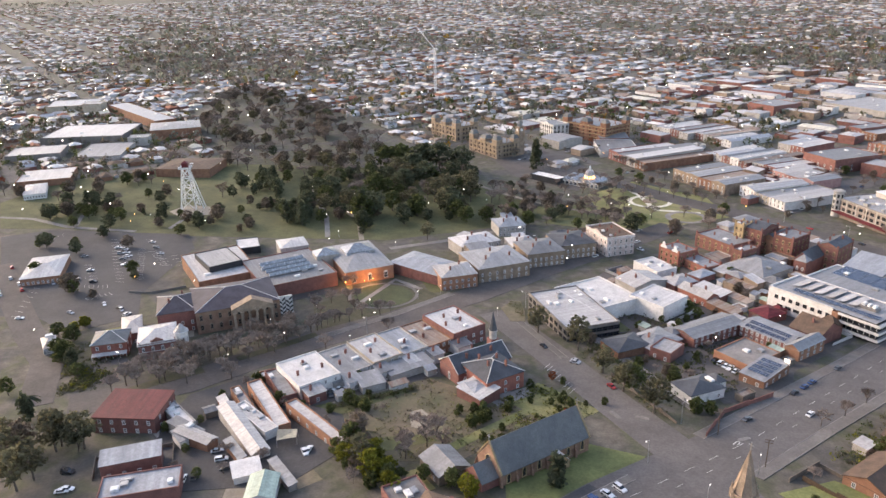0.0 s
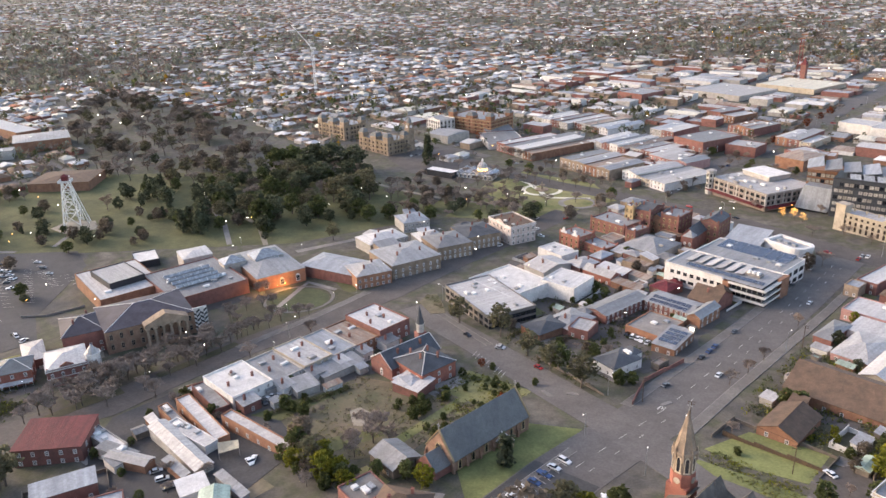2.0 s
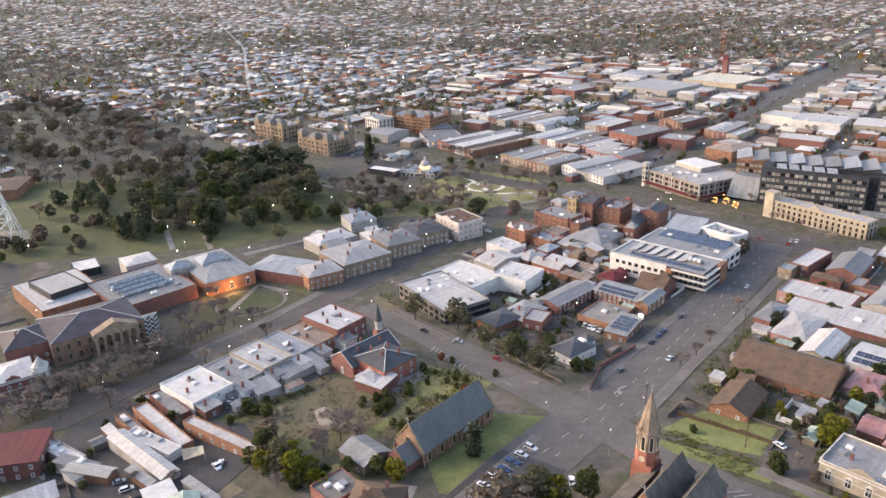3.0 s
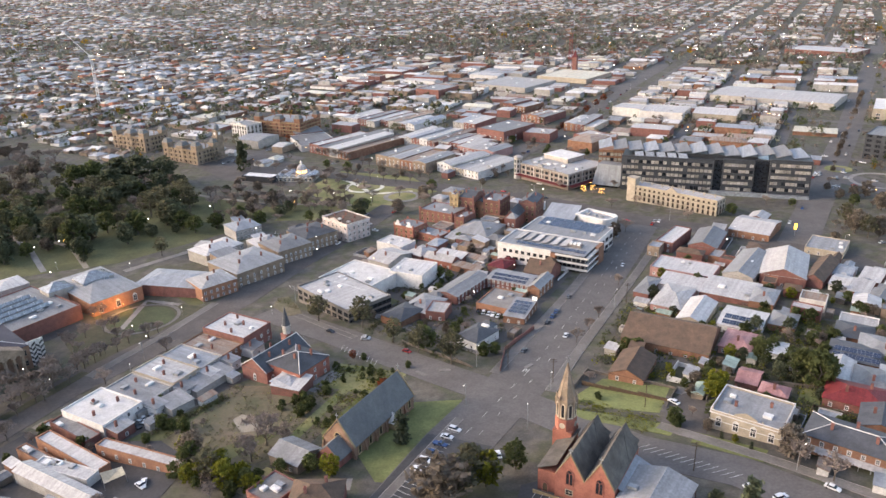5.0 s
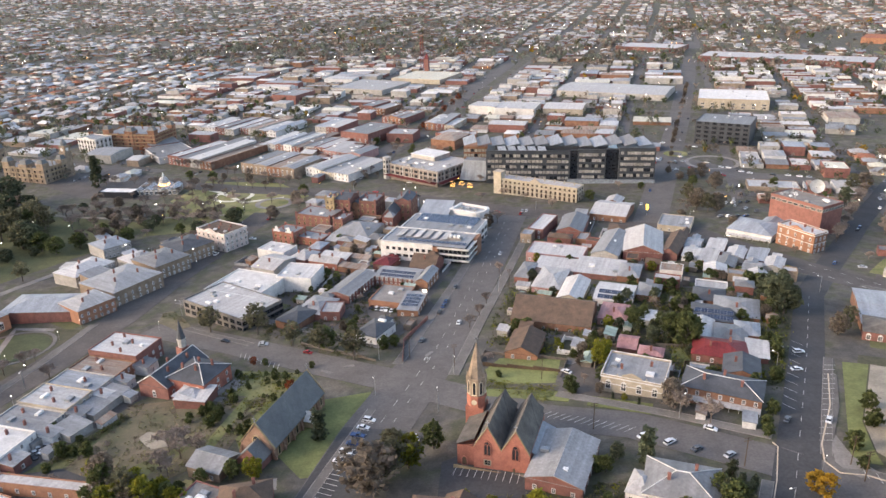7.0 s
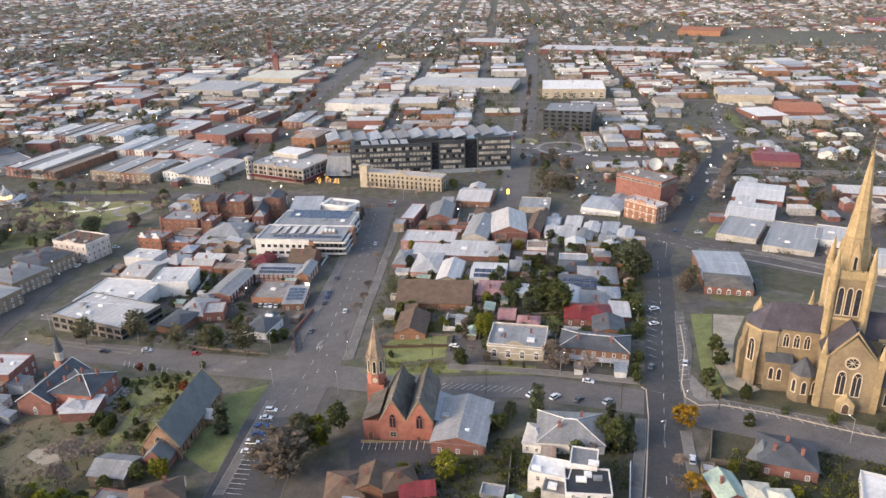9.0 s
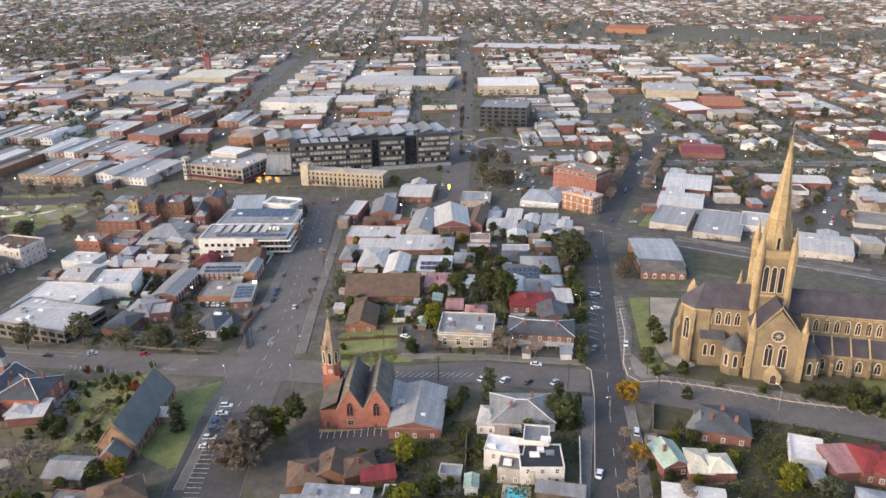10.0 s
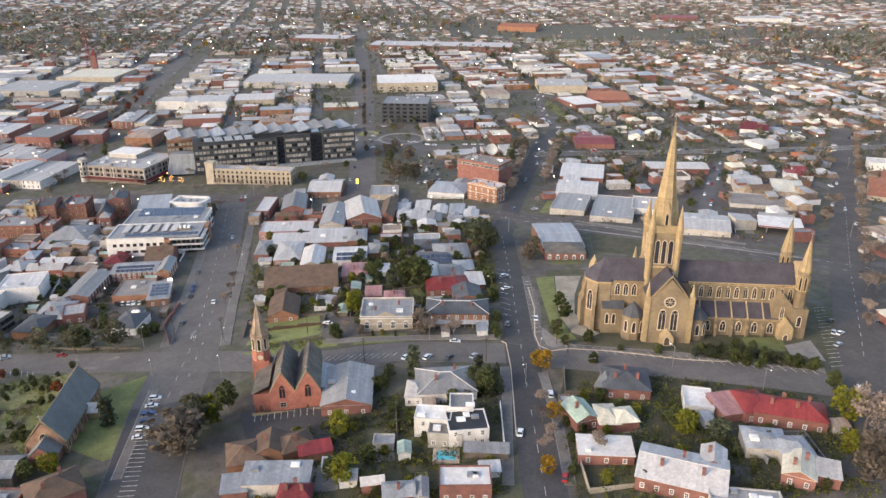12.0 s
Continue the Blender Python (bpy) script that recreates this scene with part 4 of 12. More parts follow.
    prism(bm, [(tx + a * 5.6, b * 5.6) for a, b in ((-1, -1), (1, -1), (1, 1), (-1, 1))], 10, 42.0, top=[(tx + a * 5.2, b * 5.2) for a, b in ((-1, -1), (1, -1), (1, 1), (-1, 1))])
    tower = part("tower", bm, G, c)
    for a, b in ((-1, -1), (1, -1), (1, 1), (-1, 1)):
        bm = bmesh.new()
        prism(bm, circle(1.35, 8, tx + a * 5.4, b * 5.4), 12, 42.5)
        cone(bm, circle(1.55, 8, tx + a * 5.4, b * 5.4), 42.51, (tx + a * 5.2, b * 5.2, 53.0))
        prism(bm, circle(1.6, 8, tx + a * 5.4, b * 5.4), 40.8, 41.5)
        part("corner_turret", bm, S, c)
    for turn in (0, 90, 180, 270):
        m = pose(tx, 0, 0) @ pose(0, 0, 0, 0, 0, turn)
        for k in (-1, 0, 1):
            ob = part("belfry_opening", lancet(1.6, 9.8, TRACERY, LEAD_GLASS, 1), None, c)
            ob.matrix_local = m @ pose(k * 2.6, -5.46, 28.0)
        bm = bmesh.new()
        box(bm, -4.2, -5.75, 41.0, 4.2, -5.0, 43.8)
        for k in range(5):
            box(bm, -3.9 + k * 1.7, -5.85, 43.81, -2.9 + k * 1.7, -5.1, 44.3)
        part("parapet", bm, S, c).matrix_local = m
        bm = bmesh.new()
        box(bm, -4.3, -5.8, 26.2, 4.3, -5.2, 27.0)
        part("string_course", bm, S, c).matrix_local = m
        bm = bmesh.new()
        gable_block(bm, -1.35, -4.5, 1.35, -1.5, 43.0, 48.0, 53.0, False)
        part("spire_dormer", bm, S, c).matrix_local = m
        put(c, lancet(1.0, 4.6, TRACERY, LEAD_GLASS, 1), "dormer_opening", 0, 0, 0).matrix_local = m @ pose(0, -4.53, 44.0)
    bm = bmesh.new()
    cone(bm, circle(4.75, 8, tx, 0, math.pi / 8), 42.6, (tx, 0, 84.8))
    part("spire", bm, S, c, "octagonal golden stone spire")
    bm = bmesh.new()
    for k in range(8):
        t = math.pi / 8 + k * math.pi / 4
        rod(bm, (tx + 4.8 * math.cos(t), 4.8 * math.sin(t), 42.6), (tx, 0, 84.9), 0.2, 0.06, 5)
    for zz in (54, 63, 72):
        r = 4.75 * (84.8 - zz) / 42.2 + 0.08
        prism(bm, circle(r, 8, tx, 0, math.pi / 8), zz, zz + 0.5, top=circle(r - 0.06, 8, tx, 0, math.pi / 8))
    part("spire_ribs", bm, S, c)
    put(c, CATH_X, "cross", tx, 0, 84.6)
    # west front with two towers
    bm = bmesh.new()
    gable_block(bm, 33, -7, 37, 7, -4, 21, 29, True)
    part("west_front", bm, S, c)
    put(c, lancet(5.0, 12.0, TRACERY, lights=2), "window", 37.06, 0, 8.5, 90)
    for k in (-3, 0, 3):
        put(c, lancet(2.0, 4.2, TRACERY, TIMBER, 1), "door", 37.06, k, 0, 90)
    for s in (-1, 1):
        cy = s * 10.6
        bm = bmesh.new()
        box(bm, 30.6, cy - 2.8, -5, 36.6, cy + 2.8, 14)
        part("tower_base", bm, G, c)
        bm = bmesh.new()
        prism(bm, circle(2.3, 8, 33.6, cy, math.pi / 8), 14.01, 28.4)
        prism(bm, circle(2.5, 8, 33.6, cy, math.pi / 8), 28.41, 29.2)
        prism(bm, circle(2.5, 8, 33.6, cy, math.pi / 8), 20.0, 20.6)
        part("west_tower", bm, G, c)
        for k in range(8):
            ang = k * math.pi / 4
            rr = 2.3 * math.cos(math.pi / 8) + 0.04
            put(c, lancet(0.8, 5.6, S, LEAD_GLASS, 1), "belfry_opening", 33.6 + rr * math.cos(ang), cy + rr * math.sin(ang), 21.6, math.degrees(ang) + 90)
        bm = bmesh.new()
        cone(bm, circle(2.4, 8, 33.6, cy, math.pi / 8), 29.21, (33.6, cy, 43.4))
        part("spirelet", bm, S, c)
        for k in range(8):
            t = math.pi / 8 + k * math.pi / 4
            bm = bmesh.new()
            rod(bm, (33.6 + 2.4 * math.cos(t), cy + 2.4 * math.sin(t), 29.2), (33.6, cy, 43.5), 0.12, 0.04, 4)
            part("spirelet_rib", bm, G, c)
        put(c, CATH_X, "cross", 33.6, cy, 43.2)
        bm = bmesh.new()
        gable_block(bm, 26.4, min(s * 11.3, s * 15.2), 31.6, max(s * 11.3, s * 15.2), -4, 6.4, 9.6, False)
        part("south_porch", bm, S, c)
        put(c, lancet(1.6, 3.6, TRACERY, TIMBER, 1), "door", 29.0, s * 15.24, 0, 0 if s < 0 else 180)
        put(c, lancet(1.4, 4.2, TRACERY, lights=1), "window", 33.6, s * 13.45, 6.6, 0 if s < 0 else 180)
        bm = bmesh.new()
        gable_block(bm, 24.0, min(s * 6.3, s * 11.0), 31.0, max(s * 6.3, s * 11.0), 7.5, 14.5, 18.5, False)
        part("gabled_bay", bm, G, c)
        put(c, lancet(1.2, 4.5, TRACERY), "window", 27.5, s * 11.3, 9.0, 0 if s < 0 else 180)
    return c


CATH_B = buttress_mesh(1.1, 1.7, 8.4, SANDSTONE)
CATH_T = buttress_mesh(1.3, 2.0, 18.5, SANDSTONE)
CATH_P = pinnacle_mesh(2.0, 19.5, 6.5, SANDSTONE_DARK)
CATH_X = cross_mesh(2.4, STEEL)
bm = bmesh.new()
box(bm, -0.4, -0.35, 0, 0.4, 0.05, 7.0)
CATH_C = solid(bm, "cornice_block", SANDSTONE)


def chapel(x, y, rot, w, d):
    """A long slate-roofed stone chapel, its gable to the front."""
    c = thing("chapel", x, y, rot, "old stone chapel with a long steep slate roof", "church")
    FOOTPRINTS.append((x, y, rot, w, d + 6))
    W = w - 1.0
    bm = bmesh.new()
    gable_block(bm, -W / 2, -d / 2, W / 2, d / 2, -3, 5.6, 13.4, False)
    part("wall", bm, CHAPEL_STONE, c)
    bm = bmesh.new()
    slopes(bm, -W / 2, -d / 2 + 0.4, W / 2, d / 2 - 0.4, 5.8, 13.7, False, lip=0.5)
    rod(bm, (0, -d / 2 + 0.4, 14.05), (0, d / 2 - 0.4, 14.05), 0.16, n=6)
    part("roof", bm, SLATE_PALE, c)
    for s in (-1, 1):
        bm = bmesh.new()
        for a in (-1, 1):
            slab(bm, [(a * (W / 2 + 0.5), s * (d / 2 + 0.15), 5.4), (a * (W / 2 + 0.5), s * (d / 2 - 0.45), 5.4), (0, s * (d / 2 - 0.45), 14.2), (0, s * (d / 2 + 0.15), 14.2)], 0.4)
        part("gable_coping", bm, SANDSTONE_DARK, c)
        put(c, CATH_X, "cross", 0, s * (d / 2 - 0.1), 14.5)
        put(c, lancet(3.0, 6.4, SANDSTONE_DARK, lights=2), "window", 0, s * (d / 2 + 0.03), 3.0, 0 if s < 0 else 180)
        for k in range(6):
            q = -d / 2 + d * (k + 0.5) / 6
            put(c, lancet(1.2, 3.2, SANDSTONE_DARK, lights=1), "window", s * (W / 2 + 0.03), q, 1.6, 90 * s)
            put(c, CHAP_B, "buttress", s * W / 2, q - d / 12, 0, 90 * s)
    # lower front room and side porch
    bm = bmesh.new()
    gable_block(bm, -4.0, -d / 2 - 6.5, 5.2, -d / 2 + 0.1, -3, 4.0, 8.2, False)
    part("vestry", bm, BRICK, c)
    bm = bmesh.new()
    slopes(bm, -4.0, -d / 2 - 6.6, 5.2, -d / 2, 4.2, 8.5, False)
    part("vestry_roof", bm, SLATE_PALE, c)
    bm = bmesh.new()
    gable_block(bm, W / 2, 2.0, W / 2 + 4.0, 6.4, -3, 3.2, 5.6, True)
    part("porch", bm, SANDSTONE_DARK, c)
    bm = bmesh.new()
    slopes(bm, W / 2, 2.0, W / 2 + 4.0, 6.4, 3.3, 5.9, True)
    part("porch_roof", bm, TIN, c)
    put(c, lancet(1.4, 2.6, SANDSTONE_DARK, TIMBER, 1), "door", W / 2 + 4.03, 4.2, 0, 90)


CHAP_B = buttress_mesh(0.7, 1.0, 5.0, CHAPEL_STONE)


def red_church(x, y, rot, w, d):
    """Red brick church: two steep gables to the front, dark pyramids behind, an octagonal stone-topped tower at one corner."""
    c = thing("red_church", x, y, rot, "red brick gothic church with twin gables and an octagonal stone spire", "church")
    FOOTPRINTS.append((x, y, rot, w, d))
    x0, y0 = -w / 2, -d / 2
    half = (w - 6.5) / 2
    for k in range(2):
        a = x0 + 6.0 + k * half
        bm = bmesh.new()
        gable_block(bm, a, y0, a + half - 0.02, d / 2 - 5, -3, 8.2, 15.6, False)
        part("gable_wall", bm, BRICK_BRIGHT, c)
        bm = bmesh.new()
        slopes(bm, a, y0 + 0.5, a + half, d / 2 - 5.2, 8.3, 15.8, False, lip=0.02)
        part("roof", bm, SLATE_MOSS, c, "mossy dark slate roof")
        bm = bmesh.new()
        for s in (-1, 1):
            slab(bm, [(a + half / 2 + s * half / 2, y0 - 0.2, 8.0), (a + half / 2 + s * half / 2, y0 + 0.5, 8.0), (a + half / 2, y0 + 0.5, 15.9), (a + half / 2, y0 - 0.2, 15.9)], 0.35)
        part("gable_coping", bm, SANDSTONE_DARK, c)
        put(c, lancet(2.0, 5.0, BRICK_BRIGHT, lights=2), "window", a + half / 2, y0 - 0.03, 5.8)
        put(c, CATH_X, "cross", a + half / 2, y0 + 0.1, 16.1)
        bm = bmesh.new()
        cone(bm, [(a + 0.4, d / 2 - 14), (a + half - 0.4, d / 2 - 14), (a + half - 0.4, d / 2 - 3), (a + 0.4, d / 2 - 3)], 9.5, (a + half / 2, d / 2 - 8.5, 16.6))
        part("pyramid_roof", bm, SLATE_MOSS, c, "dark slate pyramid roof")
    for px, pw, ph in ((x0 + 2.6, 1.5, 3.0), (x0 + w * 0.78, 1.0, 2.6)):
        put(c, lancet(pw, ph, BRICK_BRIGHT, TIMBER, 1), "door", px, y0 - 0.03 + (1.0 if px < x0 + 5 else 0), 0)
    put(c, window_of(2.2, 1.9, CREAM), "window", x0 + 6.0 + half / 2, y0 - 0.03, 2.0)
    bm = bmesh.new()
    box(bm, x0 + 0.2, y0 + 1.0, -3, x0 + 6.0, d / 2 - 7, 7.2)
    part("side_aisle", bm, BRICK_BRIGHT, c)
    bm = bmesh.new()
    slab(bm, [(x0 - 0.2, y0 + 0.8, 7.22), (x0 + 6.0, y0 + 0.8, 10.4), (x0 + 6.0, d / 2 - 7, 10.4), (x0 - 0.2, d / 2 - 7, 7.22)], 0.25)
    part("aisle_roof", bm, SLATE_MOSS, c)
    bm = bmesh.new()
    box(bm, w / 2 - 0.6, y0 + 3, -3, w / 2 + 4.0, d / 2 - 8, 5.2)
    part("vestry", bm, BRICK_BRIGHT, c)
    bm = bmesh.new()
    slab(bm, [(w / 2 - 0.5, y0 + 2.8, 7.4), (w / 2 + 4.3, y0 + 2.8, 5.22), (w / 2 + 4.3, d / 2 - 7.8, 5.22), (w / 2 - 0.5, d / 2 - 7.8, 7.4)], 0.22)
    part("vestry_roof", bm, TIN_BLUE, c)
    # tower
    tx, ty = x0 + 1.6, d / 2 - 9.0
    bm = bmesh.new()
    prism(bm, [(tx + a * 3.1, ty + b * 3.1) for a, b in ((-1, -1), (1, -1), (1, 1), (-1, 1))], -3, 11.3)
    part("tower", bm, BRICK_BRIGHT, c)
    bm = bmesh.new()
    prism(bm, circle(3.35, 8, tx, ty, math.pi / 8), 11.31, 15.3)
    part("brick_drum", bm, BRICK_BRIGHT, c)
    bm = bmesh.new()
    prism(bm, circle(3.05, 8, tx, ty, math.pi / 8), 15.31, 21.4)
    prism(bm, circle(3.45, 8, tx, ty, math.pi / 8), 21.41, 22.2)
    part("lantern", bm, STONE, c, "pale stone octagonal lantern")
    for k in range(8):
        ang = k * math.pi / 4
        rr = 3.05 * math.cos(math.pi / 8) + 0.04
        put(c, lancet(1.0, 4.6, TRACERY, LEAD_GLASS, 1), "lantern_opening", tx + rr * math.cos(ang), ty + rr * math.sin(ang), 16, math.degrees(ang) + 90)
        ang += math.pi / 8
        put(c, RC_P, "pinnacle", tx + 3.1 * math.cos(ang), ty + 3.1 * math.sin(ang), 19.3)
    for turn in (0, 90, 180, 270):
        bm = bmesh.new()
        ring = circle(0.95, 16)
        a = [bm.verts.new((p, -0.12, q)) for p, q in ring]
        b = [bm.verts.new((p, 0.1, q)) for p, q in ring]
        bm.faces.new(a)
        for k in range(16):
            bm.faces.new((b[k], b[(k + 1) % 16], a[(k + 1) % 16], a[k]))
        ob = part("clock_ring", bm, CREAM, c, "round stone clock surround")
        ob.matrix_local = pose(tx, ty, 0) @ pose(0, 0, 0, 0, 0, turn) @ pose(0, -3.12, 13.2)
        bm = bmesh.new()
        prism_front(bm, circle(0.55, 12), -0.16, -0.121)
        part("clock_face", bm, BLACK, c).matrix_local = ob.matrix_local
    bm = bmesh.new()
    cone(bm, circle(2.9, 8, tx, ty, math.pi / 8), 22.21, (tx, ty, 34.3))
    part("spire", bm, STONE, c, "weathered stone spire")
    for k in range(8):
        t = math.pi / 8 + k * math.pi / 4
        bm = bmesh.new()
        rod(bm, (tx + 2.9 * math.cos(t), ty + 2.9 * math.sin(t), 22.2), (tx, ty, 34.4), 0.14, 0.04, 4)
        part("spire_rib", bm, STONE, c)
    put(c, CATH_X, "cross", tx, ty, 34)
    bm = bmesh.new()
    box(bm, x0 - 0.4, y0 - 1.4, -3, w / 2 + 1.0, y0 - 1.1, 1.0)
    part("garden_wall", bm, SANDSTONE_DARK, c)


RC_P = pinnacle_mesh(0.7, 2.2, 2.6, STONE)


# ---- other landmark buildings ----
def blind_mesh(blind):
    """A tall hospital window: black frame, pale blind or dark glass behind."""
    bm = bmesh.new()
    panelled(bm, [-1.35, -1.2, -0.05, 0.05, 1.2, 1.35], [-0.1, 0.1, 2.5, 2.7], lambda i, j: i in (1, 3) and j == 1)
    return solid(bm, "window", BLACK, blind)


BLINDS = [blind_mesh(m) for m in (BLIND, GLASS, BLIND, GREY_RENDER, BLIND)]


def long_black_building(x, y, rot, w, d):
    """Dark bars of four storeys over a glazed street floor, parted by glass slots, under tilted pale roof sheets."""
    b = thing("long_black_building", x, y, rot, "long dark-clad modern hospital building with tilted pale roof sheets", "hospital")
    FOOTPRINTS.append((x, y, rot, w, d + 30))
    # along the front: start, end, set-back, height, cladding, windows a storey
    bars = ((-67.0, 0.0, 0.0, 25.0, CLADDING, 22), (0.0, 6.0, 2.2, 25.5, GLASS, 0), (6.0, 28.0, 0.6, 26.0, CLADDING, 8), (28.0, 38.0, 2.6, 26.5, GLASS, 0), (38.0, 66.0, -0.8, 28.0, CLADDING, 10))
    for n, (x0, x1, back, top, clad, count) in enumerate(bars):
        yf = -d / 2 + back
        bm = bmesh.new()
        box(bm, x0 + 0.02, yf, -3, x1 - 0.02, d / 2 + 4, top)
        part("bar", bm, clad, b)
        bm = bmesh.new()
        box(bm, x0 + 0.02, yf - 0.2, top + 0.01, x1 - 0.02, yf + 1.2, top + 0.9)
        part("parapet", bm, CLADDING, b)
        if not count:
            continue
        for r in range(5):
            z = top - 4.6 - 4.5 * r
            bm = bmesh.new()
            box(bm, x0 + 0.3, yf - 0.5, z - 0.75, x1 - 0.3, yf - 0.01, z - 0.3)
            part("ledge", bm, CLADDING, b)
            for c in range(count):
                if (c * 7 + r * 5 + n) % 11 == 0:
                    continue
                q = x0 + 1.0 + (x1 - x0 - 2.0) * (c + 0.5) / count
                put(b, BLINDS[(c * 5 + r * 3 + n * 2 + c * c) % 5], "window", q, yf - 0.02, z)
    # brick wing behind the near end, and the dark upper storey set back
    bm = bmesh.new()
    box(bm, -88.0, d / 2 + 4.1, -3, -40.0, d / 2 + 24, 23.0)
    part("rear_wing", bm, BRICK_BROWN, b)
    for r in range(3):
        for c in range(9):
            put(b, BLINDS[(c * 3 + r * 2) % 5], "window", -86.5 + 3.0 * c, d / 2 + 4.0, 18.4 - 4.2 * r)
    bm = bmesh.new()
    box(bm, -60.0, -d / 2 + 7, 25.02, 30.0, d / 2 + 3.5, 28.2)
    part("upper_storey", bm, BLACK, b)
    bm = bmesh.new()
    box(bm, -2.0, -d / 2 - 3.4, -3, 66.0, -d / 2 - 0.9, 3.4)
    part("street_lobby", bm, LIGHT_GLASS, b, "glazed street-level lobby")
    # roof sheets: each a tilted plate of its own lean
    r = random.Random(6)
    for k in range(13):
        u0 = -88.0 + 11.6 * k
        u1, z0 = u0 + 11.0, 29.0 + 0.5 * math.sin(k * 1.3)
        lean, deep = r.uniform(1.0, 3.0), r.uniform(-2, 3)
        bm = bmesh.new()
        slab(bm, [(u0 + 2.5, -d / 2 + 5 + deep, z0 - 0.8), (u1 + 2.0, -d / 2 + 6.5 + deep, z0 + lean - 0.8), (u1 - 2.5, d / 2 + 9, z0 + lean + 0.8), (u0 - 1.0, d / 2 + 7, z0 + 0.4)], 0.3)
        part("roof_sheet", bm, TIN_GREY if k % 3 else TIN_BLUE, b)
    for k in range(5):
        bm = bmesh.new()
        u0 = -57.0 + 8.0 * k
        slab(bm, [(u0, -d / 2 + 1.5, 25.2), (u0 + 6.5, -d / 2 + 1.5, 25.2), (u0 + 5.0, -d / 2 + 6.5, 27.9), (u0 - 1.5, -d / 2 + 6.5, 27.9)], 0.2)
        part("roof_light", bm, LIGHT_GLASS, b)


def cream_terminal(x, y, rot, w, d):
    b = thing("cream_terminal", x, y, rot, "long cream stuccoed two-storey terminal with a square tower", "terminal")
    FOOTPRINTS.append((x, y, rot, w, d))
    part("wall", wall_bm("flat", w, d, 11.5, 0), CREAM, b)
    part("roof", roof_bm("flat", w, d, 11.5, 0), TIN, b)
    for r, (tall, arch) in enumerate(((2.5, True), (2.2, False), (1.7, False))):
        windows_on(b, "f", w, d, 1.0 + 3.7 * r, 3.6, 18, 1, TIMBER, (1.4, tall), arch)
        windows_on(b, "r", w, d, 1.0 + 3.7 * r, 3.6, 3, 1, TIMBER, (1.4, tall), arch)
    for k in range(19):
        bm = bmesh.new()
        u = -w / 2 + w * k / 18
        box(bm, u - 0.3, -d / 2 - 0.28, 0, u + 0.3, -d / 2 - 0.015, 11.3)
        part("pilaster", bm, CREAM, b)
    bm = bmesh.new()
    box(bm, -w / 2 - 1.0, -d / 2 - 1.0, -3, -w / 2 + 5.5, -d / 2 + 5.5, 16.0)
    box(bm, -w / 2 - 1.5, -d / 2 - 1.5, 16.01, -w / 2 + 6.0, -d / 2 + 6.0, 17.0)
    part("tower", bm, CREAM, b)
    for z in (4.4, 8.4, 11.8):
        bm = bmesh.new()
        box(bm, -w / 2 - 0.3, -d / 2 - 0.6, z, w / 2 + 0.3, -d / 2 - 0.29, z + 0.4)
        part("cornice", bm, CREAM, b)
    bm = bmesh.new()
    gable_block(bm, -4, -d / 2 - 0.3, 4, -d / 2 + 0.6, 11.5, 12.5, 15.0, False)
    part("pediment", bm, CREAM, b)
    for k in range(8):
        chimney_on(b, -w / 2 + w * (k + 0.7) / 8.4, d * 0.2, 11.0, CREAM, 2.0)


def theatre(x, y, rot, w, d):
    b = thing("theatre", x, y, rot, "old brown stone theatre with a columned portico and slate roof", "theatre")
    FOOTPRINTS.append((x, y, rot, w, d))
    part("wall", wall_bm("hip", w, d, 12.0, 4.5), CHAPEL_STONE, b)
    part("roof", roof_bm("hip", w, d, 12.0, 4.5), SLATE_PURPLE, b)
    windows_on(b, "l", w, d, 2.0, 5.2, 6, 2, STONE, (1.5, 2.6), True)
    windows_on(b, "r", w, d, 2.0, 5.2, 6, 2, STONE, (1.5, 2.6), True)
    ridge_caps(b, "hip", w, d, 12.0, 4.5)
    px = w * 0.16
    bm = bmesh.new()
    gable_block(bm, px - 10, -d / 2 - 5, px + 10, -d / 2 + 0.5, 11.0, 12.6, 16.8, False)
    part("pediment", bm, STONE, b)
    bm = bmesh.new()
    box(bm, px - 10.4, -d / 2 - 5.4, -3, px + 10.4, -d / 2, 1.6)
    part("podium", bm, STONE, b)
    for k in range(6):
        bm = bmesh.new()
        cx = px - 8.8 + 3.52 * k
        prism(bm, circle(0.75, 14, cx, -d / 2 - 4.2), 1.61, 10.2, top=circle(0.62, 14, cx, -d / 2 - 4.2))
        box(bm, cx - 0.95, -d / 2 - 5.1, 10.21, cx + 0.95, -d / 2 - 3.3, 11.0)
        part("column", bm, STONE, b)
    windows_on(b, "f", w, d, 2.6, 5.0, 9, 2, STONE, (1.4, 2.6), True)
    bm = bmesh.new()
    box(bm, w / 2 - 0.5, -d / 2 + 1.0, -2, w / 2 + 6.5, -d / 2 + 1.5, 13.0)
    screen = part("mural_screen", bm, WHITE, b, "white wall painted with dark zigzag bands")
    for r in range(5):
        for k in range(4):
            bm = bmesh.new()
            xa, z = w / 2 - 0.4 + 1.7 * k, 0.8 + 2.3 * r
            up = 1.3 if k % 2 else -1.3
            prism_front(bm, [(xa, z), (xa + 1.7, z + up), (xa + 1.7, z + up + 1.1), (xa, z + 1.1)], -d / 2 + 0.93, -d / 2 + 0.99)
            part("zigzag_band", bm, BLACK, screen)


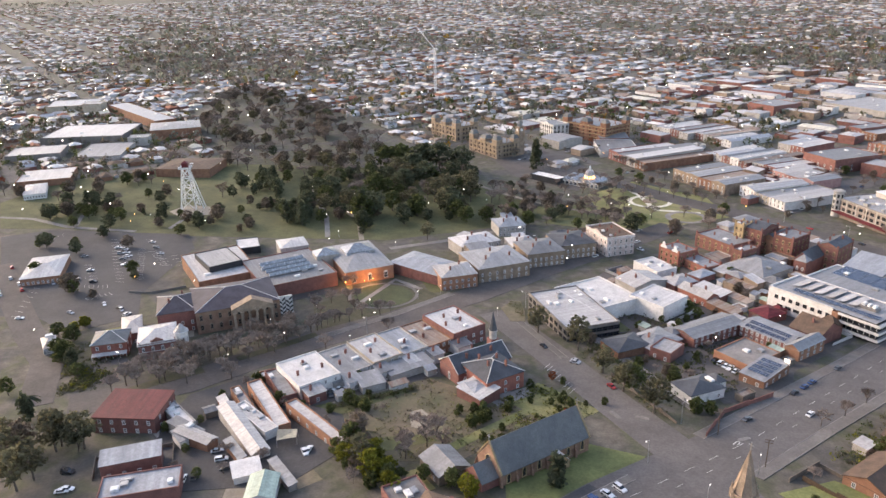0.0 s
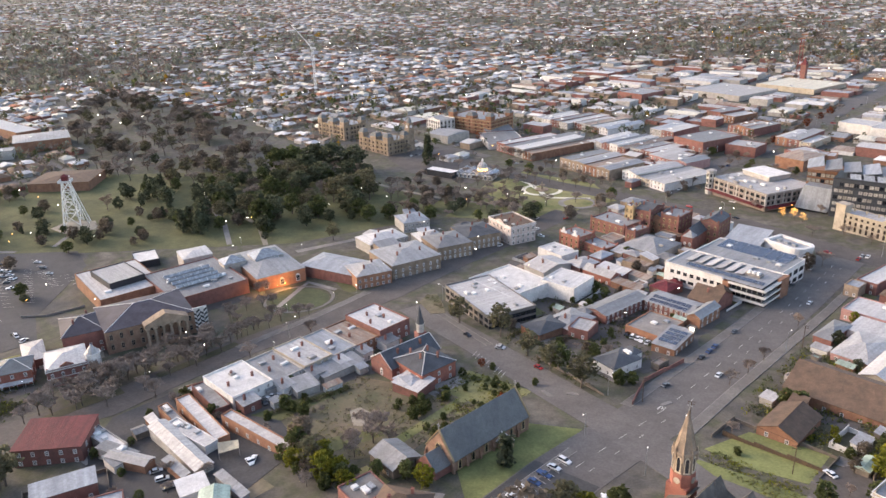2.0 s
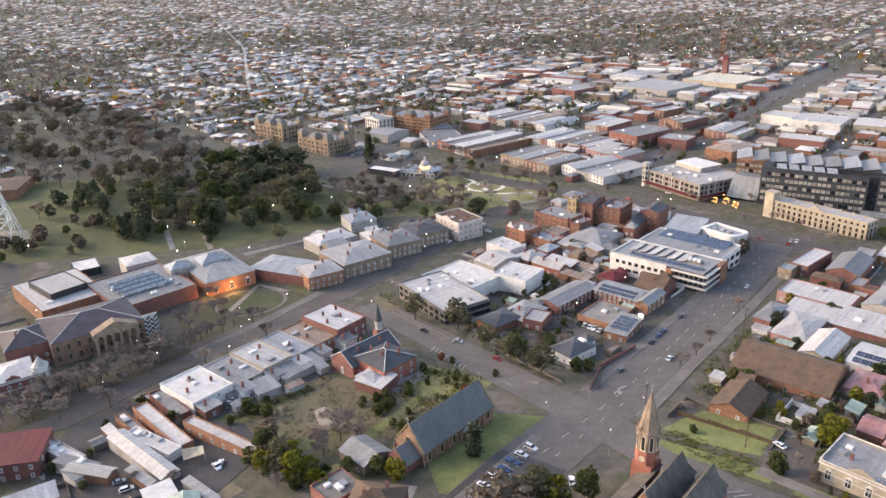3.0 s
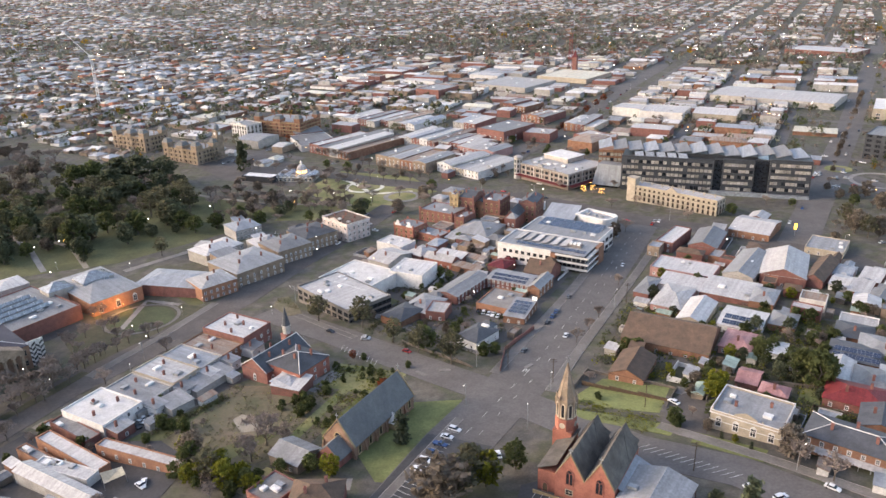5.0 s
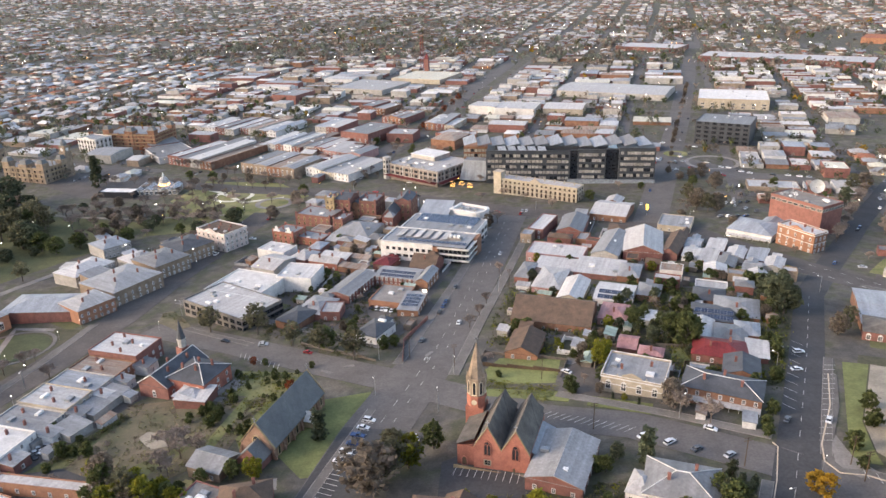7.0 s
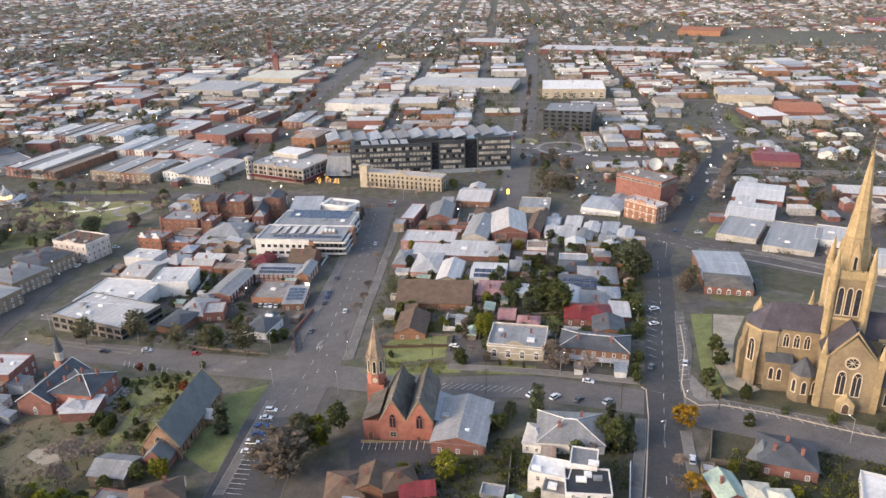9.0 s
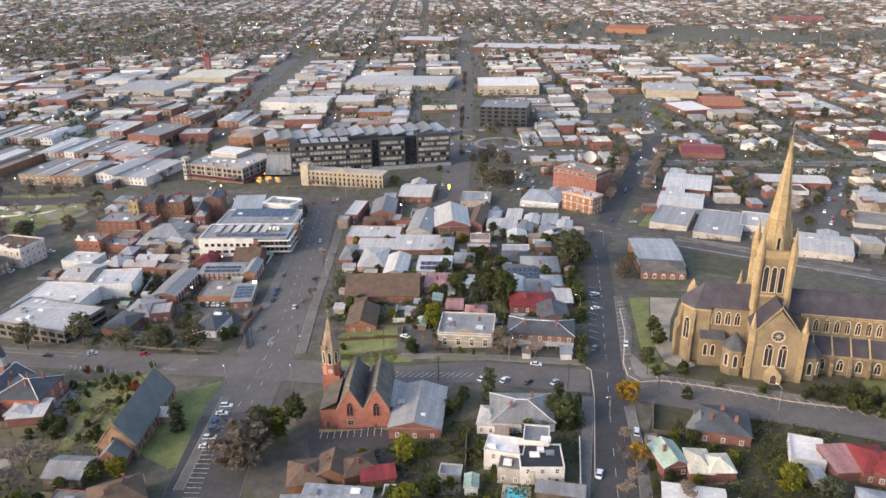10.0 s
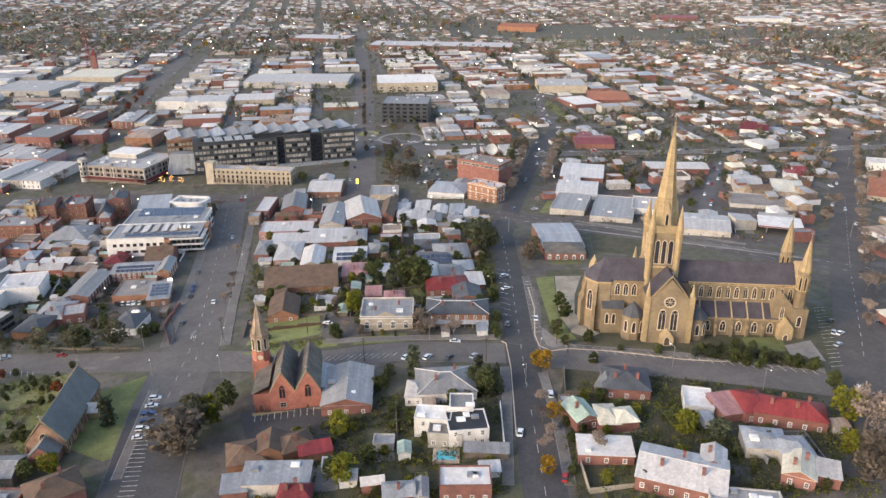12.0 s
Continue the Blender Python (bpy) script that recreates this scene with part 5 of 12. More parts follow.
def civic_palace(x, y, rot, w, d, h, wall, label, storeys=3, clock=False):
    """A Victorian public building: corner pavilions, balustraded parapet, arcaded storeys, mansards, cresting."""
    b = thing("civic_palace", x, y, rot, label, "civic building")
    FOOTPRINTS.append((x, y, rot, w, d))
    part("wall", wall_bm("flat", w, d, h, 0), wall, b)
    part("roof", roof_bm("flat", w, d, h, 0), TIN_GREY, b)
    step = (h - 1.4) / storeys
    for side, along in (("f", w), ("r", d)):
        for r in range(storeys):
            windows_on(b, side, w, d, 1.0 + step * r, step, 7, 1, wall, (1.9, step - 1.7), r > 0)
        spot = pose(0, -d / 2, 0) if side == "f" else pose(w / 2, 0, 0, 0, 0, 90)
        for r in range(1, storeys + 1):
            bm = bmesh.new()
            box(bm, -along / 2 - 0.3, -0.7, step * r + 0.2, along / 2 + 0.3, -0.02, step * r + 0.65)
            part("cornice", bm, SANDSTONE_DARK, b).matrix_local = spot
        for k in range(8):
            bm = bmesh.new()
            u = -along / 2 + 0.4 + (along - 0.8) * k / 7
            box(bm, u - 0.35, -0.45, 0, u + 0.35, -0.03, h + 0.6)
            prism(bm, circle(0.4, 6, u, -0.2), h + 0.61, h + 1.9, top=circle(0.1, 6, u, -0.2))
            part("pilaster", bm, wall, b).matrix_local = spot
    for sx, sy, half, up in ((-1, -1, 3.6, 3.5), (1, -1, 3.6, 3.5), (1, 1, 3.2, 2.5), (0, -1, 4.6, 2.0)):
        cx, cy = sx * (w / 2 - half + 0.6), sy * (d / 2 - half + 0.6)
        sq = lambda r: [(cx - r, cy - r), (cx + r, cy - r), (cx + r, cy + r), (cx - r, cy + r)]
        bm = bmesh.new()
        prism(bm, sq(half), -3, h + up)
        prism(bm, sq(half + 0.5), h + up + 0.01, h + up + 0.6)
        tower = part("pavilion", bm, wall, b)
        bm = bmesh.new()
        prism(bm, sq(half), h + up + 0.61, h + up + 3.6, top=sq(half * 0.62))
        prism(bm, sq(half * 0.66), h + up + 3.61, h + up + 4.0)
        part("mansard_roof", bm, SLATE_PALE, tower)
        for r in range(storeys):
            put(b, window_of(2.0, step - 1.6, wall, True), "window", cx, cy - half - 0.01, 1.0 + step * r)
            if sx > 0:
                put(b, window_of(2.0, step - 1.6, wall, True), "window", cx + half + 0.01, cy, 1.0 + step * r, 90)
    for k in range(5):
        chimney_on(b, -w * 0.36 + w * 0.18 * k, d * 0.15, h - 0.3, wall, 3.2)
    if clock:
        cx, cy = w / 2 - 3.0, d / 2 + 4.0
        sq = lambda r: [(cx - r, cy - r), (cx + r, cy - r), (cx + r, cy + r), (cx - r, cy + r)]
        bm = bmesh.new()
        prism(bm, sq(3.4), -3, h + 7)
        prism(bm, sq(3.9), h + 7.01, h + 7.7)
        prism(bm, sq(3.0), h + 7.71, h + 13.0)
        prism(bm, sq(3.5), h + 13.01, h + 13.6)
        tower = part("clock_tower", bm, wall, b, "square stone clock tower")
        for turn, px, py in ((0, cx, cy - 3.02), (90, cx + 3.02, cy)):
            bm = bmesh.new()
            bmesh.ops.create_cone(bm, cap_ends=True, segments=20, radius1=1.5, radius2=1.5, depth=0.2)
            part("clock_face", bm, WHITE, tower).matrix_local = pose(px, py, h + 10.4, 90, 0, turn)
        bm = bmesh.new()
        prism(bm, circle(2.4, 8, cx, cy), h + 13.61, h + 16.0)
        cone(bm, circle(2.6, 8, cx, cy), h + 16.01, (cx, cy, h + 20.5))
        part("lantern", bm, SLATE_PALE, tower)


def conservatory(x, y, rot, w, d):
    """Low glazed wings with ridged roofs either side of a lit drum and dome."""
    b = thing("conservatory", x, y, rot, "park conservatory with glazed wings and a lit white dome", "conservatory")
    FOOTPRINTS.append((x, y, rot, w, d))
    part("wall", wall_bm("flat", w, d, 4.2, 0), CREAM, b)
    windows_on(b, "f", w, d, 0.5, 4, 9, 1, WHITE_STEEL, (2.4, 2.9), True)
    windows_on(b, "r", w, d, 0.5, 4, 5, 1, WHITE_STEEL, (1.8, 2.9), True)
    for k in range(5):
        bm = bmesh.new()
        u = -w / 2 + w * (k + 0.5) / 5
        gable_block(bm, u - w / 10 + 0.1, -d / 2, u + w / 10 - 0.1, d / 2, 4.21, 4.5, 6.6, False)
        bay = part("glass_roof", bm, LIGHT_GLASS, b)
        for q in range(6):
            bm = bmesh.new()
            v = -d / 2 + d * q / 5
            rod(bm, (u - w / 10 + 0.1, v, 4.55), (u, v, 6.66), 0.09, n=4)
            rod(bm, (u + w / 10 - 0.1, v, 4.55), (u, v, 6.66), 0.09, n=4)
            part("glazing_bar", bm, WHITE_STEEL, bay)
    cx = w * 0.14
    bm = bmesh.new()
    prism(bm, circle(4.0, 16, cx), 5.6, 8.4)
    drum = part("drum", bm, CREAM, b)
    for k in range(12):
        a = k * math.tau / 12
        bm = bmesh.new()
        box(bm, -0.55, -0.06, 0, 0.55, 0.05, 1.7)
        part("lit_window", bm, LAMP_WARM, drum, "glowing drum window").matrix_local = pose(cx + 4.0 * math.cos(a), 4.0 * math.sin(a), 6.2, 0, 0, math.degrees(a) + 90)
    bm = bmesh.new()
    prism(bm, circle(4.5, 16, cx), 8.41, 8.8)
    part("cornice", bm, WHITE, b)
    bm = bmesh.new()
    bmesh.ops.create_uvsphere(bm, u_segments=16, v_segments=10, radius=4.0)
    for v in bm.verts:
        v.co.z = max(v.co.z, 0) * 1.1 + 8.81
        v.co.x += cx
    part("dome", bm, TIN, b)
    for k in range(8):
        a = k * math.tau / 8
        bm = bmesh.new()
        for q in range(5):
            e0, e1 = q * 0.3, (q + 1) * 0.3
            rod(bm, (cx + 4.02 * math.cos(e0) * math.cos(a), 4.02 * math.cos(e0) * math.sin(a), 8.82 + 4.42 * math.sin(e0)), (cx + 4.02 * math.cos(e1) * math.cos(a), 4.02 * math.cos(e1) * math.sin(a), 8.82 + 4.42 * math.sin(e1)), 0.12, n=4)
        part("dome_rib", bm, WHITE_STEEL, b)
    bm = bmesh.new()
    prism(bm, circle(0.9, 8, cx), 13.0, 14.8)
    cone(bm, circle(1.1, 8, cx), 14.81, (cx, 0, 17))
    part("cupola", bm, WHITE, b)


def headframe(x, y, rot, w, d):
    """A white lattice mine headframe with a red cabin, on the park's rise."""
    b = thing("headframe", x, y, rot, "white timber lattice poppet head lookout with red top", "lookout tower")
    FOOTPRINTS.append((x, y, rot, w, d))
    hh = 31.0
    feet = [(-5.6, -5.6), (5.6, -5.6), (5.6, 5.6), (-5.6, 5.6)]
    tops = [(-2.4, -2.4), (2.4, -2.4), (2.4, 2.4), (-2.4, 2.4)]
    at_z = lambda k, z: (feet[k][0] + (tops[k][0] - feet[k][0]) * z / hh, feet[k][1] + (tops[k][1] - feet[k][1]) * z / hh, z)
    for k in range(4):
        bm = bmesh.new()
        rod(bm, at_z(k, -1.5), at_z(k, hh), 0.42, 0.34, 6)
        part("leg", bm, WHITE_STEEL, b)
        j = (k + 1) % 4
        for z0, z1 in ((0, 9), (9, 17), (17, 24), (24, 31)):
            bm = bmesh.new()
            rod(bm, at_z(k, z0), at_z(j, z1), 0.24, n=5)
            rod(bm, at_z(j, z0), at_z(k, z1), 0.24, n=5)
            rod(bm, at_z(k, z1), at_z(j, z1), 0.28, n=5)
            part("brace", bm, WHITE_STEEL, b)
    for s in (-1, 1):
        bm = bmesh.new()
        rod(bm, (11, s * 2.6, -1.5), (2.4, s * 2.2, 30), 0.4, 0.32, 6)
        part("back_leg", bm, WHITE_STEEL, b)
    bm = bmesh.new()
    box(bm, -4.2, -4.2, hh, 4.2, 4.2, hh + 0.4)
    for s in (-1, 1):
        box(bm, -4.2, s * 4.1 - 0.06, hh + 0.41, 4.2, s * 4.1 + 0.06, hh + 1.5)
        box(bm, s * 4.1 - 0.06, -4.0, hh + 0.41, s * 4.1 + 0.06, 4.0, hh + 1.5)
    part("platform", bm, WHITE_STEEL, b)
    bm = bmesh.new()
    box(bm, -2.0, -2.0, hh + 0.41, 2.0, 2.0, hh + 4.0)
    cone(bm, [(-2.5, -2.5), (2.5, -2.5), (2.5, 2.5), (-2.5, 2.5)], hh + 4.01, (0, 0, hh + 6.0))
    part("cabin", bm, TIN_MAROON, b, "dull red winding cabin")


def spirelet(x, y, rot, w, d):
    b = thing("school_spirelet", x, y, rot, "slim lead-clad spirelet on the school tower", "spire")
    bm = bmesh.new()
    box(bm, -2, -2, -2, 2, 2, 11)
    part("tower", bm, BRICK, b)
    bm = bmesh.new()
    prism(bm, circle(1.7, 8), 11.01, 14.5)
    prism(bm, circle(2.0, 8), 14.51, 15)
    part("lantern", bm, GREY_RENDER, b)
    bm = bmesh.new()
    cone(bm, circle(1.9, 8), 15.01, (0, 0, 24))
    part("spire", bm, SLATE, b)


def turret(x, y, rot, w, d):
    b = thing("turret", x, y, rot, "white ornamented corner turret", "turret")
    bm = bmesh.new()
    prism(bm, circle(3.0, 8), -2, 10)
    prism(bm, circle(3.4, 8), 10.01, 10.8)
    part("drum", bm, WHITE, b)
    for k in range(8):
        ang = k * math.pi / 4 + math.pi / 8
        for z in (1.5, 5.8):
            put(b, window_of(1.0, 2.2, WHITE, True), "window", 2.82 * math.cos(ang), 2.82 * math.sin(ang), z, math.degrees(ang) + 90)
    bm = bmesh.new()
    cone(bm, circle(3.1, 8), 10.81, (0, 0, 14.5))
    part("roof", bm, TIN, b)


def roof_lights(b, rows, x0, x1, y0, y1, z, wide=2.2, rise=1.3):
    """Ridged glass rooflights across a flat gallery roof."""
    for k in range(rows):
        y = y0 + (y1 - y0) * (k + 0.5) / rows
        bm = bmesh.new()
        gable_block(bm, x0, y - wide / 2, x1, y + wide / 2, z, z + 0.5, z + 0.5 + rise, True)
        light = part("rooflight", bm, LIGHT_GLASS, b, "ridged glass rooflight")
        for j in range(7):
            x = x0 + (x1 - x0) * j / 6
            bm = bmesh.new()
            rod(bm, (x, y - wide / 2 - 0.04, z + 0.5), (x, y, z + 0.56 + rise), 0.07, n=4)
            rod(bm, (x, y + wide / 2 + 0.04, z + 0.5), (x, y, z + 0.56 + rise), 0.07, n=4)
            part("glazing_bar", bm, WHITE_STEEL, light)


def shade_sail(x, y, rot, w, d):
    b = thing("shade_sail", x, y, rot, "cream shade sail over a courtyard", "sail")
    bm = bmesh.new()
    v = [bm.verts.new(c) for c in ((-w / 2, -d / 2, 3.0), (w / 2, -d / 2, 3.6), (w / 2, d / 2, 3.0), (-w / 2, d / 2, 3.6))]
    m = bm.verts.new((0, 0, 2.9))
    for k in range(4):
        bm.faces.new((v[k], v[(k + 1) % 4], m))
    bmesh.ops.solidify(bm, geom=bm.faces[:], thickness=0.04)
    part("sail", bm, TIN_CREAM, b)
    for sx in (-1, 1):
        for sy in (-1, 1):
            bm = bmesh.new()
            rod(bm, (sx * w / 2, sy * d / 2, -1), (sx * w / 2, sy * d / 2, 3.3), 0.08)
            part("post", bm, STEEL, b)


def fuel_station(x, y, rot, w, d):
    b = thing("fuel_station", x, y, rot, "fuel station with a white and red lit canopy", "fuel station")
    FOOTPRINTS.append((x, y, rot, w, d))
    bm = bmesh.new()
    box(bm, -w / 2, -d / 2, 5.0, w / 2, d / 2 - 12, 6.0)
    part("canopy", bm, WHITE, b)
    bm = bmesh.new()
    box(bm, -w / 2 - 0.05, -d / 2 - 0.06, 5.2, w / 2 + 0.05, -d / 2 - 0.01, 5.9)
    part("canopy_band", bm, TIN_RED, b)
    bm = bmesh.new()
    box(bm, -w / 2 + 2, d / 2 - 11, -2, w / 2 - 2, d / 2, 4.0)
    part("shop", bm, GREY_RENDER, b)
    for sx in (-1, 1):
        for sy in (0, 1):
            bm = bmesh.new()
            box(bm, sx * w * 0.3 - 0.3, -d / 2 + 3 + sy * 10, -2, sx * w * 0.3 + 0.3, -d / 2 + 3.6 + sy * 10, 5.0)
            part("post", bm, STEEL, b)


def cathedral_site(x, y, rot, w, d):
    """Keeps scattered houses and trees off the open ground of the cathedral and the corner block."""
    FOOTPRINTS.append((x, y, rot, w, d))


def glass_offices(x, y, rot, w, d):
    """A white three-storey office: square windows along half of the front, banded balconies along the rest."""
    b = thing("glass_offices", x, y, rot, "white office with square black windows, banded balconies and rooftop solar panels", "office")
    FOOTPRINTS.append((x, y, rot, w, d))
    split = w * 0.10
    bm = bmesh.new()
    box(bm, -w / 2, -d / 2, -3, split, d / 2, 11.0)
    part("plain_wing", bm, WHITE, b)
    bm = bmesh.new()
    box(bm, split + 0.01, -d / 2 + 1.6, -3, w / 2 - 1.6, d / 2, 10.6)
    part("glazed_wing", bm, GLASS, b)
    bm = bmesh.new()
    box(bm, split + 0.02, -d / 2 - 0.2, -3, split + 3.2, -d / 2 + 1.58, 10.4)
    part("brick_pier", bm, BRICK_ORANGE, b)
    bm = bmesh.new()
    box(bm, w / 2 - 1.58, d / 2 - 9, -3, w / 2 + 0.6, d / 2, 11.6)
    part("brick_pier", bm, BRICK_BROWN, b)
    for k, z in enumerate((2.9, 6.3, 9.9)):
        bm = bmesh.new()
        box(bm, split + 3.22, -d / 2 - 0.8, z, w / 2 + 0.4, d / 2 - 9.02, z + 0.3)
        part("balcony_floor", bm, WHITE, b)
        bm = bmesh.new()
        box(bm, split + 3.22, -d / 2 - 0.9, z + 0.31, w / 2 + 0.5, -d / 2 - 0.75, z + 1.2)
        box(bm, w / 2 + 0.35, -d / 2 - 0.74, z + 0.31, w / 2 + 0.5, d / 2 - 9.02, z + 1.2)
        part("balcony_band", bm, WHITE, b)
        for q in range(7):
            bm = bmesh.new()
            s = split + 4.0 + (w / 2 - split - 5.8) * q / 6
            box(bm, s - 0.08, -d / 2 + 1.5, z - 2.7, s + 0.08, -d / 2 + 1.585, z - 0.02)
            part("mullion", bm, WHITE_STEEL, b)
    for k in range(8):
        put(b, window_of(1.9, 1.7, BLACK), "window", -w / 2 + 4.6 + (split + w / 2 - 6.5) * k / 7, -d / 2 - 0.01, 6.6)
    for k in range(4):
        put(b, window_of(3.0, 1.4, BLACK), "window", -w / 2 + 7.0 + 4.4 * k, -d / 2 - 0.01, 2.6)
    for k in range(5):
        put(b, window_of(1.6, 1.6, BLACK), "window", -w / 2 - 0.01, -d / 2 + 3.5 + (d - 7) * k / 4, 6.6, -90)
    bm = bmesh.new()
    box(bm, -w / 2 + 0.7, -d / 2 + 0.7, 11.01, w / 2 - 2.2, d / 2 - 0.7, 11.12)
    part("roof", bm, TIN_GREY, b)
    for x0, y0, x1, y1 in ((-w / 2, -d / 2, split, -d / 2 + 0.6), (-w / 2, d / 2 - 0.6, w / 2, d / 2), (-w / 2, -d / 2 + 0.61, -w / 2 + 0.6, d / 2 - 0.61)):
        bm = bmesh.new()
        box(bm, x0, y0, 11.02, x1, y1, 11.75)
        part("parapet", bm, WHITE, b)
    # long solar strips and stepped white roof sheets between them
    for k in range(14):
        part("solar_panel", panel_mesh(2.9, 3.4), None, b).matrix_local = pose(-w / 2 + 11 + 3.0 * k, -d / 2 + 6.0, 11.55, 6, 0, 0)
    for k in range(6):
        bm = bmesh.new()
        u0 = -w / 2 + 6 + 5.6 * k
        slab(bm, [(u0, -d / 2 + 10, 11.5), (u0 + 4.2, -d / 2 + 10, 12.1), (u0 + 4.2, d / 2 - 2, 12.1), (u0, d / 2 - 2, 11.5)], 0.12)
        part("roof_sheet", bm, TIN, b)
    bm = bmesh.new()
    box(bm, 11.0, -1.0, 11.14, 19.0, 3.5, 12.3)
    deck = part("plant_deck", bm, CONCRETE, b)
    for k in range(3):
        bm = bmesh.new()
        box(bm, 11.8 + 2.4 * k, -0.2, 12.31, 13.2 + 2.4 * k, 2.4, 13.5)
        prism(bm, circle(0.5, 10, 12.5 + 2.4 * k, 1.1), 13.51, 13.7)
        part("air_unit", bm, WHITE_STEEL, deck)


def round_office(x, y, rot, w, d):
    """A white two-storey office with rounded corners, a deep parapet and a dark recessed roof."""
    b = thing("round_office", x, y, rot, "white office with a rounded corner and deep parapet", "office")
    FOOTPRINTS.append((x, y, rot, w, d))
    ring = [(-w / 2, -d / 2), (w / 2 - 6, -d / 2)] + [(w / 2 - 6 + 6 * math.sin(a), -d / 2 + 6 - 6 * math.cos(a)) for a in (0.4, 0.8, 1.2, 1.571)] + [(w / 2, d / 2 - 3), (w / 2 - 3, d / 2), (-w / 2, d / 2)]
    inner = [(p * 0.86, q * 0.82) for p, q in ring]
    bm = bmesh.new()
    prism(bm, ring, -3, 9.4)
    part("wall", bm, WHITE, b)
    bm = bmesh.new()
    n = len(ring)
    low = [bm.verts.new((p * 1.02, q * 1.02, 9.41)) for p, q in ring]
    rim = [bm.verts.new((p * 1.02, q * 1.02, 11.0)) for p, q in ring]
    lip = [bm.verts.new((p, q, 11.0)) for p, q in inner]
    foot = [bm.verts.new((p, q, 9.6)) for p, q in inner]
    for r0, r1 in ((low, rim), (rim, lip), (lip, foot)):
        for k in range(n):
            bm.faces.new((r0[k], r0[(k + 1) % n], r1[(k + 1) % n], r1[k]))
    part("parapet", bm, WHITE, b)
    bm = bmesh.new()
    prism(bm, inner, 9.42, 9.7)
    part("roof", bm, TIN_GREY, b)
    for side, cols in (("f", 5), ("l", 4)):
        windows_on(b, side, w if side == "l" else w - 8, d, 1.2, 4.0, cols, 2, BLACK, (1.2, 1.8))
    for k in range(3):
        bm = bmesh.new()
        box(bm, -8 + 5 * k, -1.5, 9.72, -5.5 + 5 * k, 1.0, 10.9)
        part("roof_plant", bm, STEEL, b)


def castle_block(label, x, y, rot, w, d, h, wall, roof, front, right, curls=False):
    """A Victorian brick block: corner piers, string courses, coped parapet, chimneys, arched windows."""
    b = building("brick_block", label, x, y, rot, w, d, h, roof, 2.6, wall, SLATE if roof != "flat" else TIN_GREY, front=front, right=right, left=right, storey=(h - 1.5) / max(1, front[1]), size=(1.3, 2.1), arch=True, trim=SANDSTONE_DARK,
                 chimneys=2, vents=1 if roof == "flat" else 0, category="hall", annex=0)
    for z in (h * 0.36, h * 0.7, h - 0.5):
        bm = bmesh.new()
        for x0, y0, x1, y1 in ((-w / 2 - 0.18, -d / 2 - 0.18, w / 2 + 0.18, -d / 2 - 0.01), (w / 2 + 0.01, -d / 2, w / 2 + 0.18, d / 2), (-w / 2 - 0.18, -d / 2, -w / 2 - 0.01, d / 2)):
            box(bm, x0, y0, z, x1, y1, z + 0.35)
        part("string_course", bm, BRICK_BROWN if wall is not SANDSTONE_DARK else STONE, b)
    for sx in (-1, 1):
        for sy in (-1, 1):
            bm = bmesh.new()
            cx, cy = sx * (w / 2 - 0.3), sy * (d / 2 - 0.3)
            box(bm, cx - 0.55, cy - 0.55, -2, cx + 0.55, cy + 0.55, h + 1.0)
            prism(bm, [(cx - 0.6, cy - 0.6), (cx + 0.6, cy - 0.6), (cx + 0.6, cy + 0.6), (cx - 0.6, cy + 0.6)], h + 1.01, h + 1.7, top=[(cx - 0.2, cy - 0.2), (cx + 0.2, cy - 0.2), (cx + 0.2, cy + 0.2), (cx - 0.2, cy + 0.2)])
            part("corner_pier", bm, wall, b)
    if curls:
        for k, s in enumerate((-0.3, 0.3)):
            bm = bmesh.new()
            prism_front(bm, [(s * w - 2.6, h), (s * w + 2.6, h), (s * w + 2.4, h + 1.1), (s * w + 1.1, h + 1.6), (s * w + 0.9, h + 3.0), (s * w, h + 3.8), (s * w - 0.9, h + 3.0), (s * w - 1.1, h + 1.6), (s * w - 2.4, h + 1.1)], -d / 2 - 0.2, -d / 2 + 0.4)
            part("gable_parapet", bm, WHITE, b)


